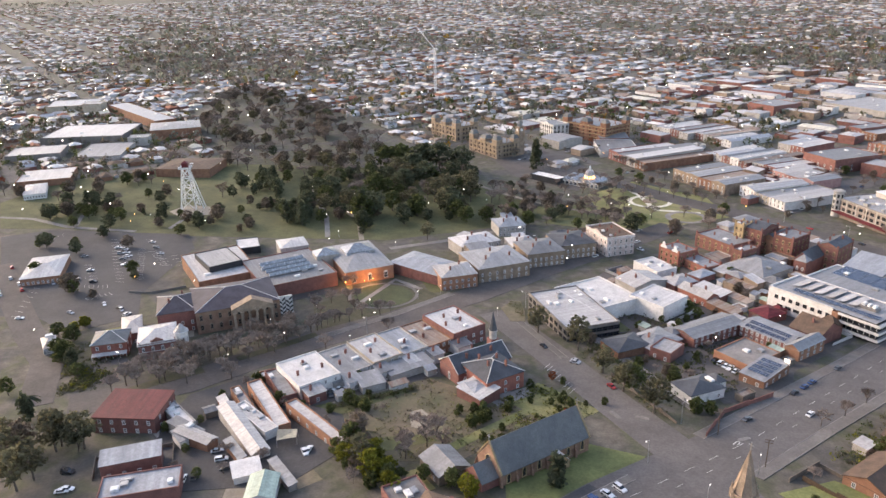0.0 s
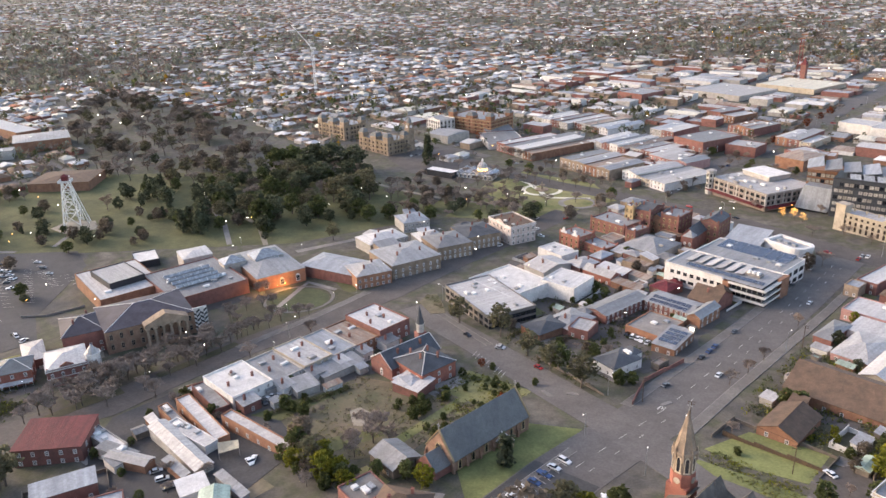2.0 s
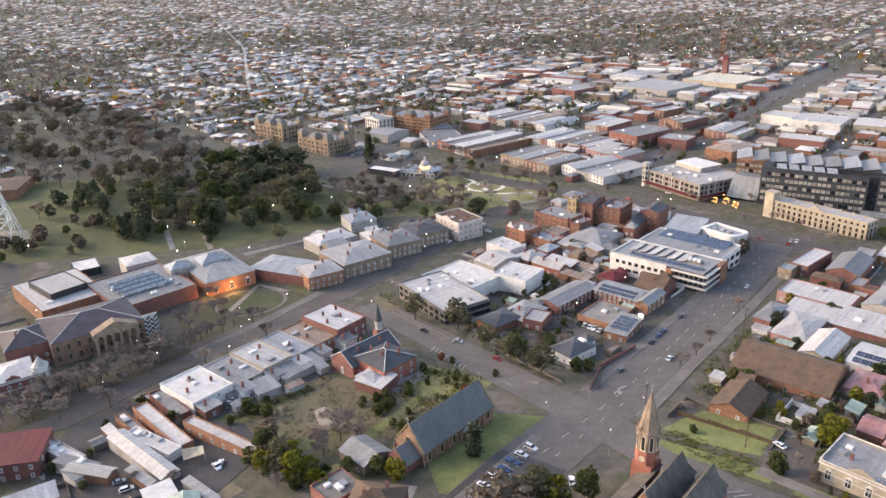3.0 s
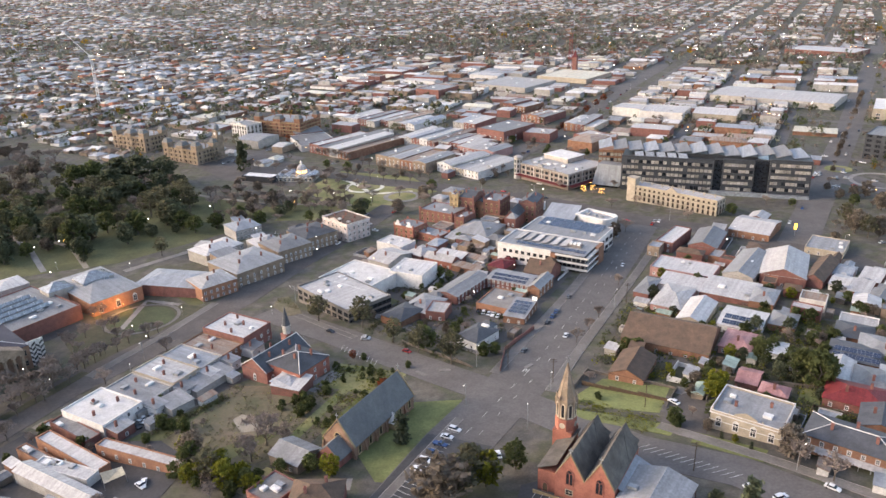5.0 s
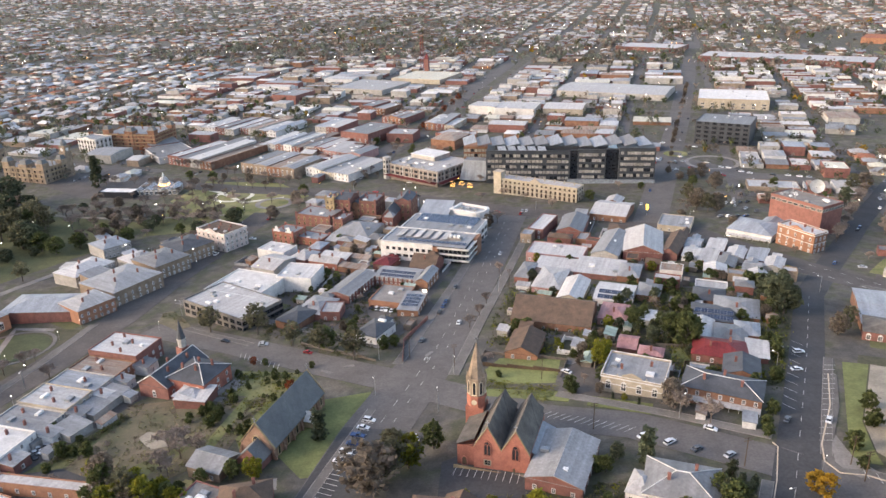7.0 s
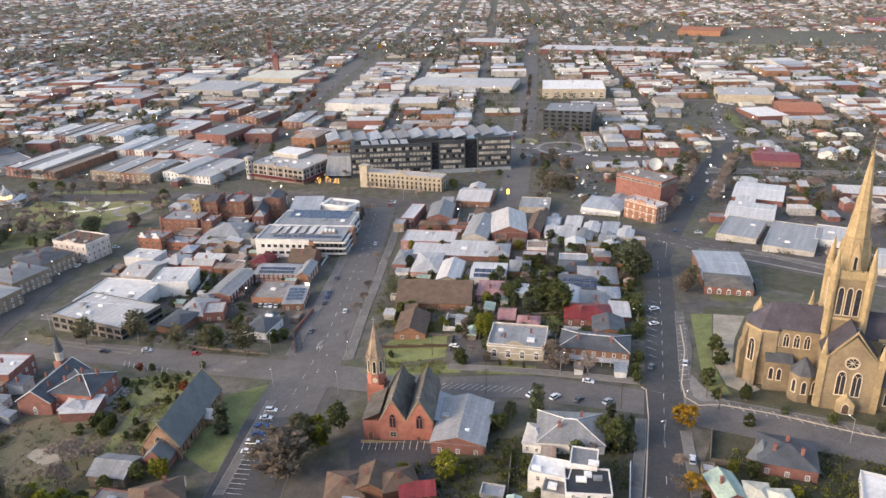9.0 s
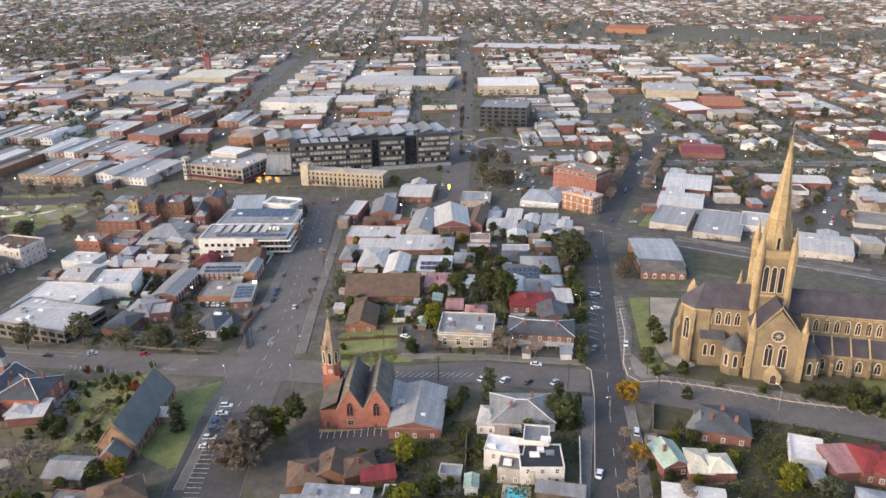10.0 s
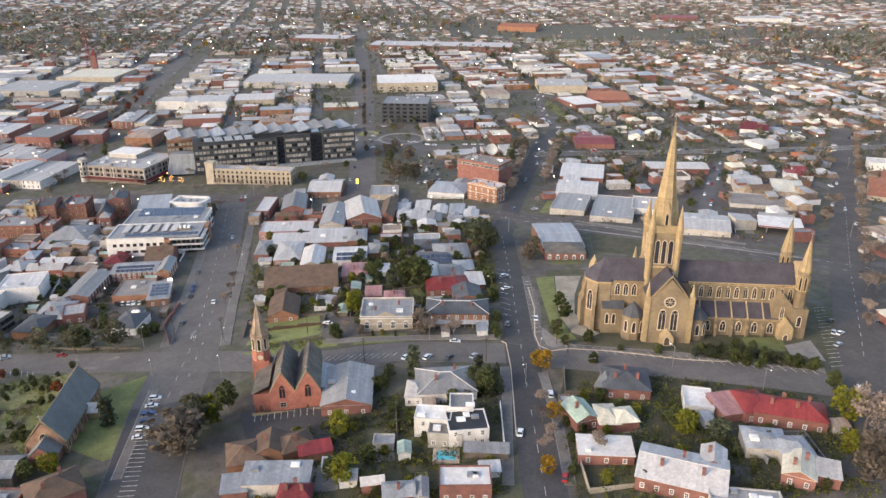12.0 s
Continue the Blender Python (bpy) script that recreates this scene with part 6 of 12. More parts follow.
def corner_store(x, y, rot, w, d):
    """A three-storey rendered department store with pilasters, deep awning, roof plant and an octagonal corner tower."""
    b = thing("corner_store", x, y, rot, "brownish grey rendered department store with a corner tower and awning", "store")
    FOOTPRINTS.append((x, y, rot, w, d))
    part("wall", wall_bm("flat", w, d, 13.0, 0), STORE_RENDER, b)
    part("roof", roof_bm("flat", w, d, 13.0, 0), TIN, b)
    for side, cols, along in (("f", 11, w), ("r", 10, d)):
        for r in (1, 2):
            windows_on(b, side, w, d, 0.9 + 3.9 * r, 3.9, cols, 1, BLACK, (3.2, 2.1) if side == "f" else (2.2, 2.2))
        spot = pose(0, -d / 2, 0) if side == "f" else pose(w / 2, 0, 0, 0, 0, 90)
        for k in range(cols // 2 + 2):
            s = -along / 2 + 0.5 + (along - 1.0) * k / (cols // 2 + 1)
            bm = bmesh.new()
            box(bm, s - 0.45, -0.4, 4.4, s + 0.45, -0.01, 12.6)
            part("pilaster", bm, GREY_RENDER, b).matrix_local = spot
        for z, out_ in ((4.2, 0.5), (8.3, 0.25), (12.4, 0.6)):
            bm = bmesh.new()
            box(bm, -along / 2 - 0.2, -out_, z, along / 2 + 0.2, -0.02, z + 0.35)
            part("cornice", bm, GREY_RENDER, b).matrix_local = spot
        bm = bmesh.new()
        slab(bm, [(-along / 2, -4.2, 3.3), (along / 2, -4.2, 3.3), (along / 2, -0.03, 3.9), (-along / 2, -0.03, 3.9)], 0.25)
        part("awning", bm, TIN_MAROON, b, "dull red street awning").matrix_local = spot
    bm = bmesh.new()
    box(bm, -w / 2 + 6, 2.0, 12.8, -w / 2 + 32, d / 2 - 1.0, 16.2)
    part("plant_storey", bm, GREY_RENDER, b)
    bm = bmesh.new()
    box(bm, -w / 2 + 5.5, 1.5, 16.21, -w / 2 + 32.5, d / 2 - 0.5, 16.6)
    part("plant_roof", bm, WHITE, b)
    r = random.Random(12)
    for k in range(14):
        u, v, a = r.uniform(-w / 2 + 6, w / 2 - 5), r.uniform(-d / 2 + 3, 0), r.uniform(0.8, 2.4)
        bm = bmesh.new()
        box(bm, u - a, v - a * 0.6, 12.75, u + a, v + a * 0.6, 13.6 + r.uniform(0, 1.0))
        part("roof_plant", bm, STEEL if k % 2 else WHITE_STEEL, b)
    cx, cy = -w / 2 + 0.5, -d / 2 + 0.5
    bm = bmesh.new()
    prism(bm, circle(3.6, 8, cx, cy, 0.39), -2, 17.0)
    tower = part("tower", bm, GREY_RENDER, b, "pale grey octagonal corner tower")
    bm = bmesh.new()
    prism(bm, circle(4.1, 8, cx, cy, 0.39), 17.01, 17.6)
    prism(bm, circle(3.3, 8, cx, cy, 0.39), 17.61, 18.4, top=circle(2.4, 8, cx, cy, 0.39))
    part("cap", bm, GREY_RENDER, tower)
    for k in range(8):
        ang = k * math.pi / 4 + 0.0
        for z in (5.0, 9.0, 13.2):
            put(b, window_of(1.2, 2.2, BLACK), "window", cx + 3.36 * math.cos(ang), cy + 3.36 * math.sin(ang), z, math.degrees(ang) + 90)


def metal_cube(x, y, rot, w, d):
    """A leaning windowless block clad in pale grey metal, on a dark glazed base."""
    b = thing("metal_cube", x, y, rot, "leaning windowless block clad in pale blue-grey metal", "store")
    FOOTPRINTS.append((x, y, rot, w, d))
    low = [(-w / 2 - 2.0, -d / 2 - 3), (w / 2 - 2.5, -d / 2 - 3), (w / 2 - 2.5, d / 2), (-w / 2 - 2.0, d / 2)]
    high = [(-w / 2 + 1.0, -d / 2 + 1), (w / 2 + 1.5, -d / 2 + 1), (w / 2 + 1.5, d / 2 + 4), (-w / 2 + 1.0, d / 2 + 4)]
    bm = bmesh.new()
    prism(bm, low, 1.6, 17.5, top=high)
    part("shell", bm, TIN_BLUE, b)
    bm = bmesh.new()
    box(bm, -w / 2, -d / 2 - 1.5, -2, w / 2 - 4, d / 2 - 1, 1.59)
    part("base", bm, GLASS, b)


def dish(x, y, rot, z, r):
    """A white dish aerial on a steel stand."""
    b = thing("satellite_dish", x, y, rot, "large white satellite dish on a roof stand", "satellite dish", z=z)
    bm = bmesh.new()
    rings = []
    for q in (0.06, 0.35, 0.7, 1.0):
        rings.append([bm.verts.new((r * q * math.cos(a * math.pi / 8), 0.45 * r * q * q - 0.3, r * q * math.sin(a * math.pi / 8))) for a in range(16)])
    for r0, r1 in zip(rings, rings[1:]):
        for k in range(16):
            bm.faces.new((r0[k], r0[(k + 1) % 16], r1[(k + 1) % 16], r1[k]))
    bmesh.ops.solidify(bm, geom=bm.faces[:], thickness=0.08)
    part("reflector", bm, WHITE_STEEL, b).matrix_local = pose(0, 0, r + 1.2, 30, 0, 180)
    bm = bmesh.new()
    rod(bm, (0, 0, -0.4), (0, 0, r + 1.0), 0.3, 0.2, 8)
    part("stand", bm, STEEL, b)


def lattice(b, name, material, x0, half0, half1, z0, z1, bays_):
    """A square braced mast, as parts: four chords and the bracing of each bay."""
    at_z = lambda sx, sy, z: (x0 + sx * (half0 + (half1 - half0) * (z - z0) / (z1 - z0)), sy * (half0 + (half1 - half0) * (z - z0) / (z1 - z0)), z)
    ring = ((-1, -1), (1, -1), (1, 1), (-1, 1))
    for c in ring:
        bm = bmesh.new()
        rod(bm, at_z(*c, z0), at_z(*c, z1), 0.22, n=5)
        part("chord", bm, material, b)
    for k in range(bays_):
        za, zb = z0 + (z1 - z0) * k / bays_, z0 + (z1 - z0) * (k + 1) / bays_
        bm = bmesh.new()
        for j in range(4):
            rod(bm, at_z(*ring[j], za), at_z(*ring[(j + 1) % 4], zb), 0.12, n=4)
            rod(bm, at_z(*ring[j], zb), at_z(*ring[(j + 1) % 4], zb), 0.12, n=4)
        part("bracing", bm, material, b)


def tower_crane(x, y, rot, h):
    b = thing("tower_crane", x, y, rot, "white luffing tower crane over a building site", "crane")
    lattice(b, "mast", WHITE_STEEL, 0, 1.3, 1.3, -1, h, 10)
    bm = bmesh.new()
    box(bm, -2.4, -2.2, h, 4.5, 2.2, h + 2.6)
    part("cab", bm, WHITE_STEEL, b)
    for s in (-1, 1):
        bm = bmesh.new()
        rod(bm, (-1, s * 0.8, h + 2.6), (-30, s * 0.5, h + 34), 0.28, 0.18, 5)
        part("jib_chord", bm, WHITE_STEEL, b)
    bm = bmesh.new()
    for k in range(14):
        a, c = k / 14, (k + 1) / 14
        rod(bm, (-1 - 29 * a, 0.7, h + 2.6 + 31.4 * a), (-1 - 29 * c, -0.7, h + 2.6 + 31.4 * c), 0.12, n=4)
    part("jib_lacing", bm, WHITE_STEEL, b)
    bm = bmesh.new()
    rod(bm, (3, 0, h + 2.6), (0.5, 0, h + 11), 0.25, n=5)
    part("gantry", bm, STEEL, b)


def radio_tower(x, y, rot, h):
    b = thing("radio_tower", x, y, rot, "red and white lattice communications tower", "tower")
    lattice(b, "mast", TIN_RED, 0, 2.6, 1.8, -1, h, 9)
    for z in (h * 0.82, h):
        bm = bmesh.new()
        prism(bm, circle(3.4, 10), z, z + 1.2)
        part("gallery", bm, BRICK_ORANGE, b)


def swimming_pool(x, y, rot, w, d):
    b = thing("swimming_pool", x, y, rot, "turquoise swimming pool in a paved terrace", "pool")
    bm = bmesh.new()
    for x0, y0, x1, y1 in ((-w / 2 - 1.2, -d / 2 - 1.2, w / 2 + 1.2, -d / 2), (-w / 2 - 1.2, d / 2, w / 2 + 1.2, d / 2 + 1.2), (-w / 2 - 1.2, -d / 2, -w / 2, d / 2), (w / 2, -d / 2, w / 2 + 1.2, d / 2)):
        box(bm, x0, y0, -0.8, x1, y1, 0.75)
    part("surround", bm, CREAM, b)
    bm = bmesh.new()
    box(bm, -w / 2, -d / 2, -0.8, w / 2, d / 2, 0.55)
    part("water", bm, POOL, b)


def ring_path(x, y, r, wide, material, lift, label):
    pts = [(x + r * math.cos(k * math.pi / 14), y + r * math.sin(k * math.pi / 14)) for k in range(29)]
    strip("path", pts, wide, lift, material, label=label, category="path")


def fountain(x, y, rot):
    FOOTPRINTS.append((x, y, rot, 40, 40))
    b = thing("fountain", x, y, rot, "tiered granite fountain in a round basin", "fountain")
    bm = bmesh.new()
    prism(bm, circle(5.5, 20), -0.5, 0.8)
    part("basin", bm, STONE, b)
    bm = bmesh.new()
    prism(bm, circle(0.9, 10), 0.81, 4.0, top=circle(0.6, 10))
    prism(bm, circle(2.4, 14), 4.01, 4.5)
    prism(bm, circle(0.5, 10), 4.51, 7.0, top=circle(0.3, 10))
    part("column", bm, STONE, b)


# ---- streets and buildings, block by block ----
road("road_main", [(-115.3, 201.2), (-108.3, 258.1), (-95.8, 319.2), (-84.0, 430.1), (-73.3, 532.4), (-69.5, 561.0)], 25)
road("road_cross", [(-241.3, 352.4), (-188.7, 331.6), (-142.7, 311.1), (-105.3, 295.2), (-50.3, 267.6), (-18.9, 262.0), (20.8, 241.7), (39.9, 228.5), (83.1, 200.5), (117.0, 176.9)], 17, 0.108)
road("road_side", [(-2.9, 153.4), (15.8, 208.9), (30.8, 251.0), (52.7, 311.8), (79.4, 389.8), (107.3, 441.1), (155.1, 525.8), (212.6, 620.1), (253.2, 671.5)], 13, 0.116, ASPHALT_DARK)
road("road_civic", [(-302.6, 167.4), (-285.1, 209.0), (-282.6, 260.3), (-271.3, 312.5), (-265.3, 363.5), (-263.8, 419.7), (-258.1, 487.8), (-253.5, 550.5)], 20, 0.124, ASPHALT_OLD)
road("road_valley", [(-403.8, 636.9), (-293.4, 612.6), (-222.0, 604.6), (-142.6, 584.2), (-70.0, 550.4), (-9.7, 534.8), (42.8, 503.1), (87.8, 437.9), (122.6, 392.5), (166.3, 338.4), (206.9, 280.3), (232.7, 249.9)], 20, 0.132, ASPHALT_OLD)
road("road_mall", [(-215.9, 631.3), (-196.2, 742.9), (-174.2, 835.0), (-147.5, 1027.7), (-108.8, 1269.2), (-79.4, 1537.7)], 24, 0.14)
road("road_north", [(21.6, 520.9), (58.9, 688.4), (98.4, 864.8), (175.4, 1241.1), (246.6, 1585.7)], 22, 0.148)
road("road_east", [(96.6, 128.6), (141.4, 185.9), (214.2, 264.2), (333.2, 385.7), (516.9, 572.8)], 19, 0.156, ASPHALT_OLD)
road("road_hill", [(-313.3, 158.0), (-353.7, 175.8), (-394.8, 179.5), (-458.7, 189.4), (-513.1, 198.2)], 14, 0.164, ASPHALT_OLD)
road("road_station", [(59.6, 699.5), (110.7, 642.3), (159.1, 624.0)], 26, 0.172)
railway("railway", [(192.0, 585.2), (264.2, 564.5), (361.9, 537.7), (431.8, 519.6), (536.8, 496.6)], 22)
railway("railway", [(264.8, 1603.1), (485.0, 1355.6), (739.1, 1269.4), (1018.7, 1214.1), (1215.8, 1188.6)], 16)
patch("car_park", [(-571.1, 214.5), (-561.5, 243.5), (-483.0, 308.0), (-453.3, 297.1), (-403.8, 240.2), (-373.8, 225.9), (-379.7, 193.1), (-415.4, 188.2), (-428.9, 175.8)], 0.09, ASPHALT_DARK, label="large dark asphalt car park with painted bays", category="car park")
patch("park_lawn", [(-591.5, 219.3), (-556.7, 253.3), (-478.2, 307.7), (-453.5, 328.1), (-373.6, 395.9), (-336.8, 473.8), (-324.7, 523.0), (-496.1, 547.9), (-644.4, 425.6), (-689.3, 299.0), (-658.9, 237.5)], 0.05, GRASS, label="park lawn of short green winter grass", category="lawn")
patch("circular_lawn", [(-301.0 + 17.0 * math.cos(k * 0.2618), 329.5 + 15.0 * math.sin(k * 0.2618)) for k in range(24)], 0.16, GRASS_DARK, label="small round lawn in the gallery forecourt", category="lawn")
ring_path(-301.0, 329.5, 18.2, 1.8, FOOTWAY, 0.2, "pale paved ring round the circular lawn")
patch("forecourt", [(-281.0, 271.8), (-318.1, 296.0), (-318.6, 353.4), (-282.3, 350.3), (-261.1, 342.1)], 0.07, GARDEN, label="dull brown-green forecourt garden with curved paths", category="lawn")
patch("vacant_lot", [(-220.0, 240.9), (-213.2, 278.1), (-177.0, 286.1), (-156.2, 283.3), (-158.7, 243.6), (-178.2, 225.4), (-194.1, 223.7)], 0.06, EARTH, label="vacant lot of bare earth and weeds", category="yard")
patch("chapel_lawn", [(-126.8, 230.8), (-140.6, 245.4), (-134.3, 280.8), (-115.7, 286.9), (-113.4, 270.2), (-119.5, 231.6)], 0.06, LAWN, label="mown lawn beside the stone chapel", category="lawn")
patch("school_yard", [(-177.0, 286.1), (-176.1, 306.1), (-144.5, 303.6), (-147.7, 279.6), (-154.2, 247.5)], 0.055, GRASS_DRY, label="rough dry grass beside the brick school", category="yard")
patch("corner_green", [(-76.5, 296.1), (-67.0, 315.1), (-41.7, 315.4), (-44.5, 292.8), (-60.4, 292.2)], 0.06, LAWN, label="green corner block of patchy grass", category="lawn")
patch("verge", [(-79.7, 289.1), (-37.9, 285.2), (-40.2, 278.0), (-69.3, 282.3)], 0.14, LAWN, label="mown verge along the cross street", category="lawn")
patch("verge", [(-31.9, 282.2), (-10.3, 276.4), (-12.3, 269.0), (-33.7, 275.4)], 0.14, LAWN, label="mown verge before the bank", category="lawn")
patch("rail_verge", [(128.4, 370.9), (152.8, 340.3), (134.6, 317.7), (112.4, 338.3)], 0.06, GARDEN, label="thin grass behind the cathedral", category="lawn")
strip("median", [(115.7, 390.1), (149.0, 351.7), (183.7, 312.1), (211.8, 281.6)], 1.6, 0.26, CONCRETE, label="pale concrete median of the wide road", category="kerb")
patch("bank_yard", [(-44.2, 284.1), (-39.1, 307.1), (-22.6, 324.4), (-29.2, 279.7)], 0.065, ASPHALT_OLD, label="asphalt yard beside the cream bank", category="yard")
patch("church_yard", [(-81.8, 239.4), (-76.6, 243.1), (-52.1, 229.5), (-52.3, 205.9), (-80.5, 215.3)], 0.07, ASPHALT_DARK, label="dark asphalt church car park with painted bays", category="car park")
patch("cathedral_lawn", [(42.3, 245.8), (74.7, 319.5), (153.1, 295.1), (167.8, 220.1), (124.5, 187.3), (82.3, 216.8)], 0.05, GARDEN, label="cathedral grounds of dark garden soil and thin grass", category="garden bed")
patch("cathedral_paving", [(75.6, 310.6), (87.5, 305.6), (72.8, 284.0), (62.8, 264.8), (61.1, 250.3), (62.4, 242.4), (56.6, 240.2), (52.5, 247.6), (55.9, 266.1)], 0.09, GRAVEL, label="pale gravel drive beside the cathedral", category="paving")
patch("verge", [(66.1, 312.5), (75.0, 310.6), (55.4, 266.1), (52.0, 247.6), (51.6, 240.6), (43.0, 242.1), (51.0, 267.1)], 0.10, LAWN, label="narrow grass strip along the cathedral drive", category="lawn")
patch("cathedral_green", [(112.3, 218.0), (127.3, 212.1), (120.0, 202.2), (106.1, 205.3)], 0.09, LAWN, label="small mown lawn before the nave", category="lawn")
patch("cathedral_paving", [(123.0, 206.2), (135.7, 206.5), (128.1, 190.5), (119.3, 198.5)], 0.1, CONCRETE, label="pale paved forecourt at the west door", category="paving")
patch("cathedral_apron", [(87.5, 306.0), (150.0, 290.0), (141.0, 262.0), (96.0, 280.0)], 0.09, ASPHALT_OLD, label="worn asphalt apron behind the cathedral", category="paving")
patch("corner_paving", [(38.1, 247.6), (43.8, 257.0), (44.4, 244.8), (48.8, 236.2), (42.5, 233.6), (36.9, 238.2)], 0.19, CONCRETE, label="pale concrete corner footpath", category="pavement")
patch("shop_yards", [(111, 398), (182, 538), (293, 495), (373, 466), (228, 300), (166, 342)], 0.03, ASPHALT_OLD, label="worn asphalt yards round the shops", category="yard")
patch("block_yards", [(-225, 366), (-236, 445), (-176, 520), (-92, 520), (-100, 440), (-112, 345), (-163, 350)], 0.03, ASPHALT_OLD, label="worn asphalt yards behind the offices", category="yard")
patch("garden_soil", [(27, 206), (37, 222), (108, 176), (101, 160), (78, 130), (8, 157)], 0.02, GARDEN, label="dark garden soil between the brick houses", category="garden bed")
patch("garden_soil", [(-84, 216), (-30, 229), (8, 222), (-10, 163), (-86, 186)], 0.02, GARDEN, label="dark garden soil round the villas", category="garden bed")
patch("garden_soil", [(-66, 316), (-58, 405), (0, 405), (75, 386), (40, 290), (-1, 296)], 0.02, GARDEN, label="dark garden soil of the back yards", category="garden bed")
patch("motel_court", [(-153.5, 363.3), (-156.8, 393.8), (-138.6, 421.5), (-114.0, 410.2), (-100.7, 367.8), (-114.1, 339.9)], 0.07, ASPHALT_OLD, label="motel courtyard of worn asphalt", category="car park")
patch("river_green", [(-290.8, 516.7), (-326.2, 583.8), (-320.9, 633.6), (-246.3, 602.5), (-249.8, 536.5)], 0.06, GRASS_DRY, label="fountain gardens with lawns and paths", category="lawn")
building("parish_hall", "red brick hall with a grey tin roof", -43.3, 235.3, -14.7, 17.4, 25.0, 4.5, "gy", 2.6, BRICK, TIN_GREY, front=(3, 1), right=(5, 1), vents=2, category="hall")
building("villa", "white villa with a grey hipped roof beside cypress hedges", -9.9, 224.5, -12.5, 20.7, 17.1, 4.2, "hip", 3.2, WHITE, TIN_GREY, front=(5, 1), right=(3, 1), chimneys=2, door="f", caps=True)
building("villa_wing", "small white wing with a pale pyramid roof", -21.5, 224.0, -20.7, 6.0, 10.9, 3.6, "hip", 2.4, WHITE, TIN, front=(2, 1))
building("house", "dark slate house with red brick walls and tall chimneys", 48.7, 200.1, -25.2, 16.0, 14.9, 4.2, "hip", 2.6, BRICK, SLATE, front=(3, 1), chimneys=3, annex=0)
building("house", "grey slate side wing of the brick house", 42.9, 203.3, -45.2, 4.0, 13.8, 3.8, "hip", 2.2, BRICK, SLATE_PALE, annex=0)
building("house", "cream and pale green gabled brick house", 24.9, 188.0, 0.6, 8.1, 11.2, 3.8, "gy", 2.2, BRICK, TIN_GREEN, chimneys=1, front=(2, 1), annex=0)
building("house", "cream roofed house wing with a hip", 31.8, 183.2, -16.8, 6.5, 11.2, 3.6, "hip", 1.8, BRICK, TIN_CREAM, annex=0)
building("house", "cream roofed octagonal house end", 36.7, 180.8, -10.0, 7.5, 8.4, 3.6, "hip", 1.8, BRICK, TIN_CREAM, annex=0)
building("house", "brick shop house with a flat white roof", 22.9, 168.3, -22.0, 16.4, 9.0, 3.6, "mono", 0.5, BRICK, WHITE, front=(3, 1), vents=1, annex=0)
building("house", "long brick house with a bright white tin roof", 37.6, 150.1, -39.2, 24.3, 16.4, 4.2, "gx", 2.6, BRICK, TIN, front=(6, 1), chimneys=3, annex=0)
building("house", "white roofed cross wing of the long house", 49.0, 151.4, -38.3, 6.9, 8.6, 4.4, "gy", 1.8, BRICK, TIN, chimneys=1, annex=0)
building("house", "red tin roofed brick house with tall chimneys", 87.2, 164.2, -35.6, 21.6, 11.2, 4.4, "hip", 2.8, BRICK, TIN_RED, front=(5, 1), chimneys=4, annex=0)
building("house", "red roofed front wing of the brick house", 78.9, 172.0, -16.4, 8.8, 12.7, 4.2, "hip", 2.6, BRICK, TIN_RED, front=(2, 1), annex=0)
building("carport", "carport with a faded pink striped roof", 72.1, 174.7, -7.1, 9.5, 11.8, 3.2, "mono", 0.6, BRICK, TIN_PINK, annex=0)
building("garage", "white flat-roofed garage behind a hedge", 65.5, 181.7, -29.8, 9.4, 12.3, 3.2, "flat", 0, WHITE, WHITE, category="garage")
building("house", "grey tin roofed house with skylights", 69.2, 154.2, -27.1, 12.1, 10.6, 3.8, "hip", 1.6, GREY_RENDER, TIN_BLUE, vents=2, annex=0)
building("house", "blue-grey hipped wing of the tin house", 74.2, 147.2, -17.0, 9.5, 10.9, 3.8, "hip", 2.0, GREY_RENDER, TIN_BLUE, annex=0)
building("house", "brick cottage with a pale cream gable", 69.6, 139.9, -43.3, 8.7, 11.1, 3.8, "gy", 2.0, BRICK, TIN_CREAM, chimneys=2, front=(2, 1), annex=0)
building("house", "brick cottage wing with a pale tin roof", 76.1, 135.9, -38.8, 6.0, 7.5, 3.6, "mono", 0.8, BRICK, TIN, annex=0)
building("house", "grey flat house with a roof terrace", 46.9, 134.8, -25.8, 19.1, 5.3, 4.0, "flat", 0, GREY_RENDER, TIN_GREY, vents=3)
building("modern_house", "white flat-roofed modern house", -21.3, 201.9, -24.0, 11.8, 7.9, 7.0, "flat", 0, WHITE, WHITE, front=(2, 2), vents=1)
building("modern_house", "white rendered house with a dark roof deck", -12.5, 194.2, -11.1, 12.8, 11.0, 6.4, "flat", 0, WHITE, BLACK, front=(3, 2), right=(2, 1), vents=3)
building("modern_house", "white stepped upper storey with parapets", -11.1, 203.4, -19.1, 7.8, 8.4, 8.0, "flat", 0, WHITE, TIN_GREY, vents=1)
building("modern_house", "pale rendered lower wing of the modern house", -19.7, 193.9, -23.7, 10.9, 6.2, 5.4, "flat", 0, GREY_RENDER, CONCRETE, front=(3, 1), vents=1)
building("flat_block", "red brick block with a flat pale roof", -22.1, 168.6, -17.2, 14.8, 8.6, 6.0, "flat", 0, BRICK, WHITE, front=(4, 1), vents=2)
building("shed", "long dark tin roofed garden store", -10.2, 182.4, -21.4, 13.6, 4.4, 2.6, "mono", 0.5, FENCE, TIN_GREY)
building("garage", "small white roofed garage among gardens", -38.7, 199.7, -18.8, 6.7, 5.0, 3.0, "flat", 0, GREY_RENDER, TIN_BLUE, category="garage")
